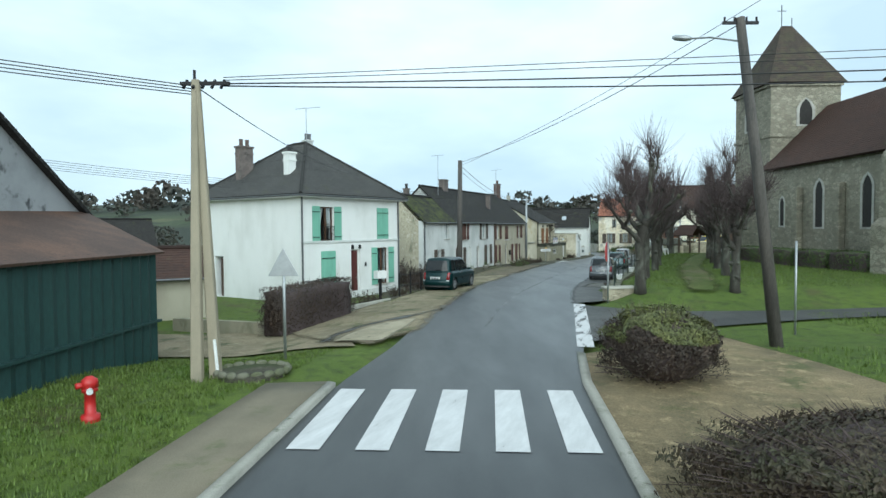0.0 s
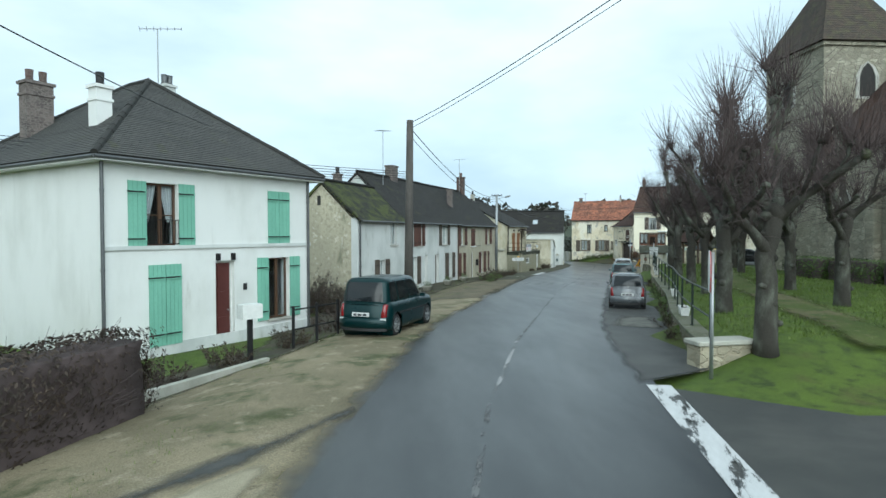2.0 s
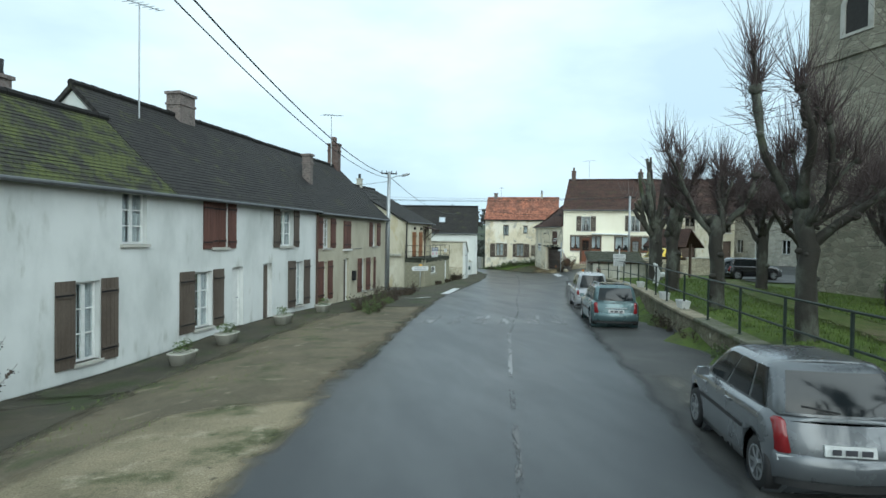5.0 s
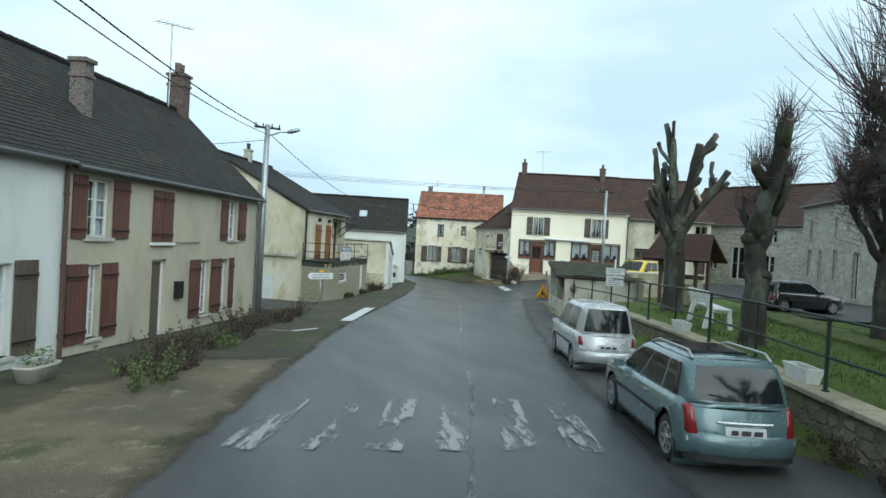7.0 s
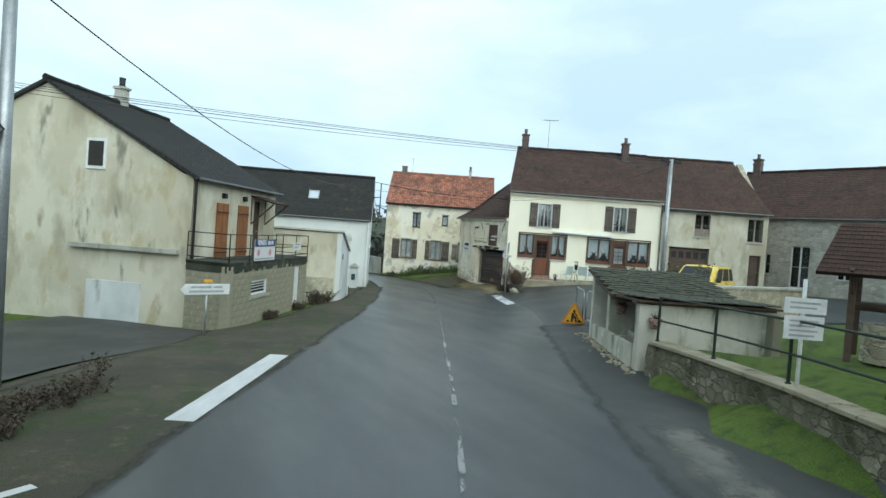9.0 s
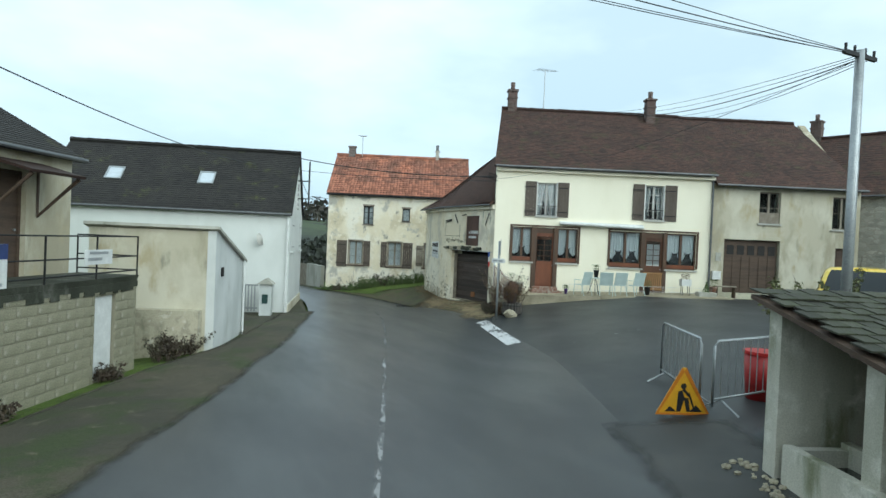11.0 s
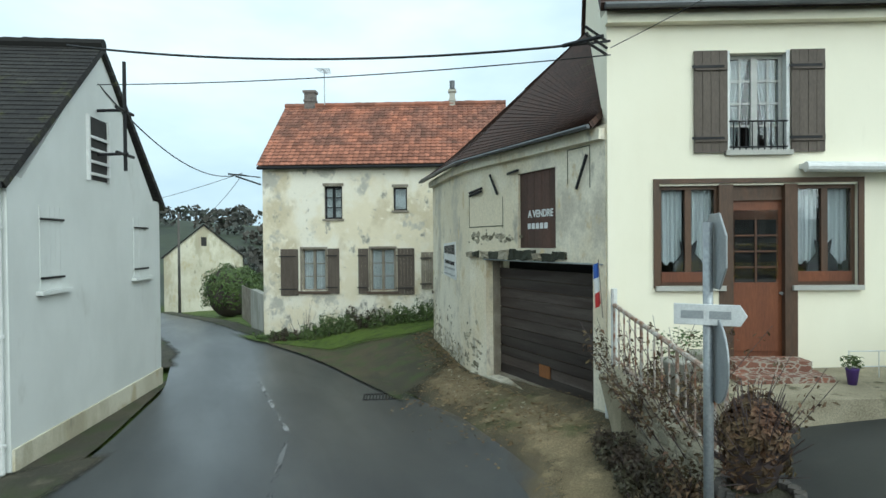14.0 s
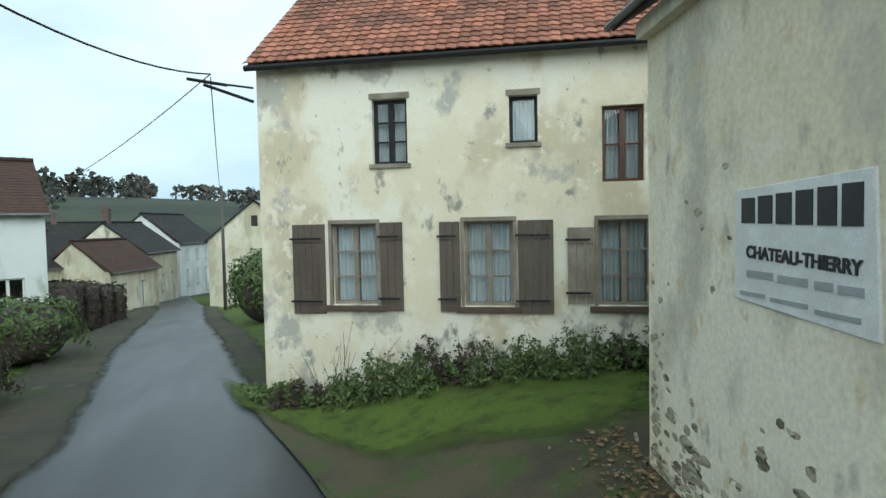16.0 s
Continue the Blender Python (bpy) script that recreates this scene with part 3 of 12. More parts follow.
LEAF_YELLOW = material("yellow green leaf", (0.145, 0.150, 0.042), rough=0.6, vary=0.3, scale=2.0, bump=0.0, second=(0.09, 0.10, 0.035), per_object=0.35)
LEAF_BROWN = material("dry brown leaf", (0.070, 0.046, 0.032), rough=0.75, vary=0.3, scale=2.0, bump=0.0, second=(0.045, 0.034, 0.026), per_object=0.45)
LEAF_RUST = material("dry rust brown leaf", (0.125, 0.058, 0.034), rough=0.75, vary=0.35, scale=2.0, bump=0.0, second=(0.10, 0.075, 0.035), per_object=0.45)
DARK_MOSS = layered("black mossy concrete", (0.055, 0.058, 0.042), [((0.030, 0.033, 0.022), 0.8, 0.5, 0.12, 0.6), ((0.12, 0.12, 0.10), 2.5, 0.62, 0.1, 0.5)], bump=0.5, vary=0.3)
LEAF_HEDGE = material("dark winter hedge leaf", (0.050, 0.052, 0.024), rough=0.7, vary=0.3, scale=2.0, bump=0.0, second=(0.060, 0.042, 0.028), per_object=0.45)
LEAF_DEAD = material("fallen leaf", (0.20, 0.13, 0.065), rough=0.8, vary=0.3, scale=4.0, bump=0.0, per_object=0.5)
BLADE = material("grass blade", (0.085, 0.145, 0.020), rough=0.6, vary=0.3, scale=0.8, bump=0.0, second=(0.115, 0.16, 0.03), per_object=0.4)
GREEN_SHEET = material("dark green sheet cladding", (0.012, 0.040, 0.038), rough=0.6, vary=0.25, scale=1.0, fine=20, bump=0.1, second=(0.018, 0.05, 0.046), stretch=(1, 1, 0.3))
RUST_SHEET = material("rusty roof sheet", (0.13, 0.068, 0.044), rough=0.75, vary=0.35, scale=0.8, fine=20, bump=0.2, second=(0.075, 0.046, 0.036), amount=0.5)


# ---- building helpers ----
def smooth(t):
    t = min(1.0, max(0.0, t))
    return t * t * (3 - 2 * t)


def interp(v, table):
    """Straight interpolation in rows of (v, value)."""
    if v <= table[0][0]:
        return table[0][1]
    for (a, p), (b, q) in zip(table, table[1:]):
        if v <= b:
            return p + (q - p) * (v - a) / (b - a)
    return table[-1][1]


# the line of the carriageway: (y, x) of its left and right edges
ROAD_L = [(-40, -3.0), (0, -2.75), (6.3, -2.5), (11.2, -2.0), (15, -1.2), (21.7, -0.25), (29.3, 1.3), (36.8, 3.65), (45.4, 6.3), (52, 8.6), (58.4, 10.9),
          (66.6, 14.6), (72.6, 17.2), (79.4, 20.0), (86, 22.2), (90, 22.9), (94, 22.9), (98, 22.4), (104, 21.3), (112, 20.2), (125, 18.1), (140, 14.8), (150, 11), (185, -4)]
ROAD_R = [(-40, 2.2), (0, 2.15), (6.5, 2.2), (11.4, 2.7), (15, 3.6), (22.5, 5.2), (26, 5.9), (30, 7.0), (36, 9.2), (45, 12.6), (52, 15.3), (58, 18.0),
          (64, 20.9), (68, 22.8), (72, 24.6), (75.6, 25.8), (79, 26.8), (82, 27.5), (85, 27.8), (88, 27.6), (92, 27.0), (97, 25.5), (104, 24.2), (112, 22.7), (125, 20.8), (140, 17.6), (150, 13.6), (185, -1.6)]


def road_mid(y):
    return 0.5 * (interp(y, ROAD_L) + interp(y, ROAD_R))


def hill(x, y):
    r = math.hypot(x - 10, y - 50)
    far = smooth((r - 190) / 650)
    side = 0.75 + 0.25 * math.sin(math.atan2(y - 50, x - 10) * 3.0 + 0.7) + 0.18 * math.sin(math.atan2(y - 50, x - 10) * 7.0)
    ridge = math.exp(-((math.degrees(math.atan2(y - 50, x - 10)) - 97) / 24.0) ** 2) * smooth((r - 130) / 330) * 24
    return ridge + far * 30 * side - 5.0 * smooth((r - 75) / 110) * (1 - 0.5 * far)


WALL_X = [(23.9, 6.75), (25.7, 7.3), (28.7, 8.4), (34.3, 10.85), (45.1, 14.95), (50.4, 17.35), (57.0, 20.1), (60.0, 21.0), (61.4, 21.3), (70, 25.2)]


def GREEN_RISE(y):
    """How far the church green lies above the street."""
    return (0.55 + 0.42 * smooth((y - 36) / 20)) * smooth((y - 21.5) / 3) * (1 - smooth((y - 60.5) / 7))


def gz(x, y):
    """Height of the ground."""
    z = 0.69 - 1.43 * smooth((y - 21) / 76.0) - 2.5 * smooth((y - 94) / 46)
    right = x - 0.5 * (interp(y, ROAD_L) + interp(y, ROAD_R)) - 2.6
    if right > 0:
        z += (0.42 * (1 - math.exp(-right / 1.2)) + 0.10 * min(right, 8)) * smooth((y - 60) / 12) * (1 - smooth((y - 92) / 8))
        u, v = -0.371 * (x - 22.95) - 0.928 * (y - 65.75), 0.928 * (x - 22.95) - 0.371 * (y - 65.75)
        dug = smooth((u + 1.2) / 0.8) * (1 - smooth((u - 4.6) / 0.8)) * smooth((v + 0.9) / 0.6) * (1 - smooth((v - 4.9) / 1.0))
        z += GREEN_RISE(y) * smooth((x - interp(y, WALL_X) - 0.05) / 0.35) * (1 - dug)
    left = interp(y, ROAD_L) - x
    if left > 1.0:
        amp = 0.42 * smooth((y - 12) / 4) * (1 - smooth((y - 42) / 8)) + 0.3 * smooth((y - 63) / 5) * (1 - smooth((y - 80) / 8))
        z -= amp * smooth((left - 1.0) / 4)
        z -= 0.9 * smooth((left - 12) / 18) * (1 - smooth((y - 60) / 20))
    return z + hill(x, y)


def mesh_ob(name, bm, mat, smooth_shade=False):
    me = bpy.data.meshes.new(name)
    bm.normal_update()
    bm.to_mesh(me)
    bm.free()
    for m in (mat if isinstance(mat, (list, tuple)) else [mat]):
        me.materials.append(m)
    if smooth_shade:
        me.shade_smooth()
    return new(name, me)


def part(name, bm, mat, parent=None, label="", bevel=0.0, smooth_shade=False):
    """Links a bmesh as one mesh object under a thing or a part (coordinates are the parent's own)."""
    if bevel:
        es = [e for e in bm.edges if len(e.link_faces) == 2 and e.calc_face_angle(0) > 0.6]
        bmesh.ops.bevel(bm, geom=es, offset=bevel, segments=1, affect="EDGES", profile=0.5)
    ob = mesh_ob(name, bm, mat, smooth_shade)
    if parent is not None:
        ob.parent = parent
    return tagged(ob, label) if label else ob


def thing(name, m, label, category, group="", kind=""):
    ob = new(name)
    ob.empty_display_size = 0.3
    ob.matrix_world = m
    return tagged(ob, label, category, group, kind)


def box(bm, x0, x1, y0, y1, z0, z1, m=None):
    vs = [bm.verts.new((x, y, z)) for z in (z0, z1) for y in (y0, y1) for x in (x0, x1)]
    if m is not None:
        for v in vs:
            v.co = m @ v.co
    for f in ((0, 2, 3, 1), (4, 5, 7, 6), (0, 1, 5, 4), (2, 6, 7, 3), (0, 4, 6, 2), (1, 3, 7, 5)):
        bm.faces.new([vs[i] for i in f])
    return vs


def tube(bm, pts, radii, n=8, cap=True):
    """A tube along points, with a radius at each."""
    rings = []
    pts = [Vector(p) for p in pts]
    for i, p in enumerate(pts):
        d = (pts[min(i + 1, len(pts) - 1)] - pts[max(i - 1, 0)])
        d = d.normalized() if d.length > 1e-9 else Vector((0, 0, 1))
        a = d.cross(Vector((0, 0, 1)) if abs(d.z) < 0.9 else Vector((1, 0, 0))).normalized()
        b = d.cross(a)
        r = radii[i] if isinstance(radii, (list, tuple)) else radii
        rings.append([bm.verts.new(p + (a * math.cos(2 * math.pi * k / n) + b * math.sin(2 * math.pi * k / n)) * r) for k in range(n)])
    for s, t in zip(rings, rings[1:]):
        for k in range(n):
            bm.faces.new((s[k], s[(k + 1) % n], t[(k + 1) % n], t[k]))
    if cap:
        bm.faces.new(rings[0][::-1])
        bm.faces.new(rings[-1])
    return rings


def poly_prism(bm, pts, y0, y1, m=None):
    """A polygon of (x, z) pushed from y0 to y1."""
    a = [bm.verts.new((x, y0, z)) for x, z in pts]
    b = [bm.verts.new((x, y1, z)) for x, z in pts]
    if m is not None:
        for v in a + b:
            v.co = m @ v.co
    bm.faces.new(a)
    bm.faces.new(b[::-1])
    for i in range(len(pts)):
        j = (i + 1) % len(pts)
        bm.faces.new((a[j], a[i], b[i], b[j]))
    bmesh.ops.recalc_face_normals(bm, faces=bm.faces[:])


def loft(name, left, right, mat, dz=0.0, across=6, step=1.0, height=None, skirt=0.0, ragged=0.0):
    """A sheet between two lines of (x, y), draped over the ground; ragged makes its long edges uneven."""
    if ragged:
        step = 0.3
        mat = thinning(mat, ragged)
    height = height or gz

    def resample(line, n):
        seg = [math.dist(a, b) for a, b in zip(line, line[1:])]
        total, out = sum(seg), []
        for k in range(n + 1):
            d = total * k / n
            for s, a, b in zip(seg, line, line[1:]):
                if d <= s + 1e-9:
                    f = d / s if s else 0
                    out.append((a[0] + (b[0] - a[0]) * f, a[1] + (b[1] - a[1]) * f))
                    break
                d -= s
            else:
                out.append(line[-1])
        return out

    n = max(2, int(max(sum(math.dist(a, b) for a, b in zip(q, q[1:])) for q in (left, right)) / step))
    le, ri = resample(left, n), resample(right, n)
    bm = bmesh.new()
    grid = []
    for a, b in zip(le, ri):
        row = []
        for k in range(across + 1):
            f = k / across
            x, y = a[0] + (b[0] - a[0]) * f, a[1] + (b[1] - a[1]) * f
            row.append(bm.verts.new((x, y, height(x, y) + dz)))
        grid.append(row)
    for r, s in zip(grid, grid[1:]):
        for k in range(across):
            bm.faces.new((r[k], r[k + 1], s[k + 1], s[k]))
    if skirt:
        ring = grid[0] + [r[-1] for r in grid[1:]] + grid[-1][-2::-1] + [r[0] for r in grid[-2:0:-1]]
        low = [bm.verts.new(v.co - Vector((0, 0, skirt))) for v in ring]
        for i in range(len(ring)):
            j = (i + 1) % len(ring)
            bm.faces.new((ring[i], ring[j], low[j], low[i]))
    if ragged:
        uvl = bm.loops.layers.uv.new("edge")
        away = {}
        for i, row in enumerate(grid):
            ends = min(i, len(grid) - 1 - i) * step
            wide = math.dist(le[i], ri[i])
            for k, v in enumerate(row):
                away[v] = min(min(k, across - k) * wide / across, ends)
        for fc in bm.faces:
            for lp in fc.loops:
                lp[uvl].uv = (away[lp.vert], 0)
    bmesh.ops.recalc_face_normals(bm, faces=bm.faces[:])
    if sum(f.normal.z for f in bm.faces) < 0:
        bmesh.ops.reverse_faces(bm, faces=bm.faces[:])
    return mesh_ob(name, bm, mat, True)


# ---- ground ----
def build_ground():
    xs = sorted(set([-1800, -1300, -900, -650, -480, -360, -270, -200, -150, -115, -90, -70, -55, -45] + [-38 + 1.5 * k for k in range(67)]
                    + [70, 85, 105, 130, 165, 210, 270, 360, 480, 650, 900, 1300, 1800]))
    ys = sorted(set([-1500, -1000, -650, -400, -250, -160, -100, -60, -40, -25, -12] + [-4 + 1.5 * k for k in range(92)]
                    + [140, 150, 163, 180, 205, 240, 290, 360, 450, 580, 750, 1000, 1400, 1900]))
    bm = bmesh.new()

    def bed(x, y):
        """The bed of the carriageway is dug out under its asphalt."""
        wide = 1.3 if y > 71.5 else 0.3
        return 0.2 if -6 < y < 130 and interp(y, ROAD_L) - 0.3 < x < interp(y, ROAD_R) + wide else 0.05

    g = [[bm.verts.new((x, y, gz(x, y) - bed(x, y))) for x in xs] for y in ys]
    for a, b in zip(g, g[1:]):
        for i in range(len(xs) - 1):
            f = bm.faces.new((a[i], a[i + 1], b[i + 1], b[i]))
            c = f.calc_center_median()
            f.material_index = 1 if math.hypot(c.x - 10, c.y - 50) > 95 else 0
    ob = mesh_ob("ground", bm, [GRASS_SOIL, FIELD], True)
    return tagged(ob, "damp winter grass and fields rising to low hills", "ground", kind="structure")


build_ground()
ROAD = tagged(loft("road", [(x, y) for y, x in ROAD_L], [(x, y) for y, x in ROAD_R], ASPHALT, 0.03, 10, 1.0), "damp dark grey asphalt village street", "road", kind="structure")
# parking strip between the carriageway and the church wall
tagged(loft("parking_lane", [(4.9, 22.6), (5.6, 26), (6.7, 30), (8.9, 36), (12.3, 45), (15.0, 52), (17.7, 58), (20.6, 64), (22.5, 68)],
            [(6.9, 23.6), (7.5, 25.6), (8.6, 28.6), (11.05, 34.3), (15.2, 45.1), (17.65, 50.4), (20.6, 57.8), (22.3, 62.6), (24.0, 67)], ASPHALT_OLD, 0.034, 10, 1.0, ragged=0.22),
       "patched worn asphalt parking strip beside the wall", "parking lane", kind="structure")
# side path beside the church green
tagged(loft("side_road", [(3.2, 15.0), (7.0, 17.2), (12, 18.8), (20, 20.2), (40, 22)], [(5.2, 22.5), (7.5, 20.6), (12, 20.6), (20, 21.8), (40, 24)], ASPHALT_OLD, 0.018, 5, 1.0),
       "narrow grey asphalt lane beside the church green", "side road", kind="structure")
# the square in front of the cream house
tagged(loft("square", [(21.5, 66.2), (22.8, 69), (24.1, 72), (25.6, 76.5), (27.6, 79.9), (30.0, 81.2)], [(58, 66), (56, 68), (53, 71), (48, 74.5), (38.4, 77.2)], ASPHALT_DARK, 0.02, 40, 0.6, skirt=0.4),
       "damp asphalt of the village square", "square", kind="structure")
# bare earth under the verges
tagged(loft("earth_base", [(-1.8, 37.2), (-0.95, 41.4), (1.45, 46.6), (3.7, 51.3), (5.9, 56), (8.3, 61), (10.6, 66), (11.9, 69.4), (14.0, 71.0), (16.2, 75.5), (17.9, 77.8), (19.0, 80.6), (21.0, 85.8), (22.9, 91.2)],
            [(3.2, 35.6), (4.9, 40.8), (6.6, 46), (8.1, 50.4), (9.6, 54.6), (11.2, 59), (13.1, 63.2), (14.7, 66.8), (16.0, 69.9), (17.3, 72.8), (18.3, 75.4), (19.4, 78), (22.1, 86), (23.0, 91.2)], DIRT, 0.018, 6, 0.8),
       "bare damp earth along the house fronts", "earth", kind="structure")
tagged(loft("earth_base", [(26.9, 79.8), (27.1, 81.0), (27.5, 82.8), (27.75, 84.6), (27.7, 88), (27.0, 92), (25.5, 97)], [(28.0, 79.3), (28.6, 81.4), (29.4, 83.0), (29.3, 86.5), (29.8, 90), (30.0, 93.5), (25.9, 97.6)], DIRT, 0.018, 8, 0.5),
       "bare damp earth before the shed", "earth", kind="structure")
tagged(loft("earth_bed", [(-7.4, 19.9), (-5.6, 23.4), (-4.1, 26.6), (-3.2, 29), (-3.4, 33), (-2.6, 37), (-1.4, 40.3)], [(-5.2, 19.5), (-3.8, 22.5), (-2.4, 25.5), (-1.4, 28), (-0.4, 32), (0.4, 36), (1.0, 40.8)], DIRT, 0.03, 8, 0.8, ragged=0.2), "dark bare earth along the garden fronts", "earth", kind="structure")
tagged(loft("junction_apron", [(23.6, 71.0), (24.6, 74.5), (25.9, 78.6), (26.4, 80.4)], [(25.8, 71.2), (27.0, 75.5), (28.3, 79.2), (28.7, 80.2)], ASPHALT, 0.012, 6, 0.4), "damp asphalt between the street and the square", "road", kind="structure")
tagged(loft("yard_earth", [(14.6, 79.6), (17.0, 84.2), (18.4, 88.0)], [(19.2, 80.4), (20.4, 83.4), (21.4, 86.0)], DIRT, 0.02, 6, 0.6, ragged=0.2), "bare damp earth behind the small gate", "earth", kind="structure")
# gravel yard between the beige house and the terrace
tagged(loft("gravel_yard", [(1.5, 66.0), (5.0, 70.0), (8.0, 73.4)], [(8.7, 62.2), (10.6, 66.0), (12.3, 69.6)], ASPHALT_OLD, 0.03, 8, 0.8), "worn grey gravel yard beside the beige house", "yard", kind="structure")
# verges
tagged(loft("sandy_drive", [(-3.4, 16.2), (-5.4, 19.6), (-4.0, 22.6), (-2.6, 25.6), (-1.6, 28), (-0.6, 32), (0.5, 35), (2.2, 38)],
            [(-1.8, 15.0), (-0.6, 17), (0.1, 21.5), (1.0, 26), (1.9, 30), (3.0, 33.5), (3.9, 36), (4.6, 38.5)], SAND, 0.046, 8, 0.8, ragged=0.3),
       "trodden sandy verge in front of the houses", "verge", kind="structure")
tagged(loft("gravel_verge", [(-0.2, 33.5), (0.3, 37), (0.9, 41), (2.6, 45), (4.8, 49.5), (6.6, 53)], [(2.9, 33.2), (4.1, 37), (5.4, 41), (6.7, 45), (8.2, 49.5), (9.4, 53)], GRAVEL_BROWN, 0.043, 8, 0.8, ragged=0.4), "trodden brown gravel verge before the row house", "verge", kind="structure")
tagged(loft("drive_apron", [(-2.9, 15.6), (-2.75, 16.6), (-2.2, 17.9), (-0.95, 19.4)], [(-1.5, 15.4), (-1.25, 16.6), (-0.95, 17.9), (-0.72, 19.3)], PALE_APRON, 0.062, 6, 0.4, ragged=0.12), "pale worn concrete apron at the mouth of the track", "apron", kind="structure")
tagged(loft("drive_gutter", [(-3.5, 15.6), (-3.25, 16.8), (-2.6, 18.2), (-1.3, 19.9), (0.0, 21.6)], [(-2.95, 15.6), (-2.8, 16.6), (-2.25, 17.9), (-1.0, 19.4), (0.05, 21.3)], ASPHALT_OLD, 0.056, 4, 0.4, ragged=0.1), "dark worn asphalt gutter round the apron", "gutter", kind="structure")
tagged(loft("sandy_track", [(-20, 15.2), (-12, 15.6), (-7.4, 15.9), (-4.5, 15.6), (-2.2, 15.1)], [(-20, 18.8), (-12, 19.2), (-7.0, 19.3), (-5.4, 19.6), (-3.4, 19.0)], SAND, 0.008, 4, 0.8),
       "sandy track leading past the barn", "track", kind="structure")
tagged(loft("house_front_verge", [(-1.1, 40.9), (1.6, 46.8), (3.9, 51.5), (6.0, 56), (8.5, 61), (10.8, 66), (11.9, 69.4), (14.0, 71.0), (16.2, 75.5), (17.9, 77.8), (19.0, 80.6), (20.9, 85.5)],
            [(5.2, 40.0), (7.0, 46), (8.5, 50.4), (10.0, 54.6), (11.6, 59), (13.5, 63.2), (15.1, 66.8), (16.4, 69.9), (17.7, 72.8), (18.7, 75.4), (19.8, 78), (22.5, 86)], DIRT, 0.040, 8, 0.8, ragged=0.35),
       "muddy verge in front of the houses", "verge", kind="structure")
tagged(loft("shed_bank", [(26.8, 79.7), (27.0, 81.0), (27.4, 82.8), (27.65, 84.6), (27.7, 88), (26.9, 92)], [(28.0, 79.3), (28.6, 81.4), (29.4, 83.0), (29.3, 86.5), (29.8, 90), (30.2, 91.4)], BANK, 0.044, 10, 0.5, ragged=0.5),
       "muddy bank with fallen leaves before the shed", "verge", kind="structure")
tagged(loft("muddy_apron", [(26.7, 92), (27.3, 86.6), (29.2, 88.0), (29.9, 91.0)], [(24.9, 97.6), (26.7, 95.4), (29.5, 93.6), (31.6, 93.2)], DAMP_MOSS, 0.062, 10, 0.4, ragged=0.5), "dark muddy apron beside the road", "verge", kind="structure")
tagged(loft("grass_strip", [(25.2, 96.2), (27.0, 93.1), (29.4, 91.8), (31.0, 91.8)], [(24.6, 98.6), (26.4, 96.8), (29.4, 95.4), (31.6, 94.6)], GRASS_SOIL, 0.075, 8, 0.4, ragged=0.4),
       "strip of grass below the old house", "grass", kind="structure")
tagged(loft("lane_verge", [(20.9, 92.6), (21.2, 95), (20.6, 98), (19.6, 104), (18.6, 112), (16.6, 125), (13.4, 139)], [(23.1, 92.6), (23.1, 95), (22.6, 98), (21.5, 104), (20.4, 112), (18.3, 125), (15.0, 139)], DIRT, 0.042, 8, 0.6, ragged=0.3),
       "trodden earth verge beside the lane", "verge", kind="structure")
tagged(loft("lane_verge", [(25.3, 97.2), (24.0, 104), (22.5, 112), (20.6, 125)], [(26.1, 97.4), (25.2, 104), (23.6, 112), (21.7, 125)], DIRT, 0.042, 6, 0.6, ragged=0.25),
       "trodden earth verge beside the lane", "verge", kind="structure")
# left pavement with kerb, at the crossing
tagged(loft("pavement", [(-3.95, -6), (-3.95, 5.9), (-3.3, 11.2)], [(-2.75, -6), (-2.66, 6.3), (-2.15, 11.3)], PAVING, 0.11, 3, 0.8, skirt=0.2), "mossy sandy pavement behind its kerb", "pavement", kind="structure")
tagged(loft("kerb", [(-2.75, -6), (-2.66, 6.3), (-2.15, 11.3)], [(-2.58, -6), (-2.5, 6.3), (-1.99, 11.2)], KERB, 0.115, 1, 0.8, skirt=0.2), "weathered concrete kerb", "kerb", kind="structure")
tagged(loft("pavement_right", [(2.32, -6), (2.36, 6.5), (2.84, 11.2), (3.3, 13.6)], [(9.0, -6), (8.6, 6.4), (8.0, 12.4), (7.3, 15.6)], BANK, 0.10, 6, 0.8, skirt=0.2), "trodden brown earth pavement beside the crossing", "pavement", kind="structure")
tagged(loft("kerb_right", [(2.16, -6), (2.2, 6.5), (2.68, 11.3), (3.15, 13.8)], [(2.32, -6), (2.36, 6.5), (2.84, 11.2), (3.3, 13.6)], KERB, 0.105, 1, 0.8, skirt=0.2), "weathered concrete kerb", "kerb", kind="structure")


def paint_strip(name, a, b, width, mat, label, group, sink=0.041, n=6):
    """A painted bar on the road from a to b."""
    d = Vector((b[0] - a[0], b[1] - a[1]))
    s = Vector((-d.y, d.x)).normalized() * width / 2
    ob = loft(name, [(a[0] + s.x, a[1] + s.y), (b[0] + s.x, b[1] + s.y)], [(a[0] - s.x, a[1] - s.y), (b[0] - s.x, b[1] - s.y)], mat, sink, 1, max(0.3, d.length / n))
    return tagged(ob, label, "road marking", group, "structure")


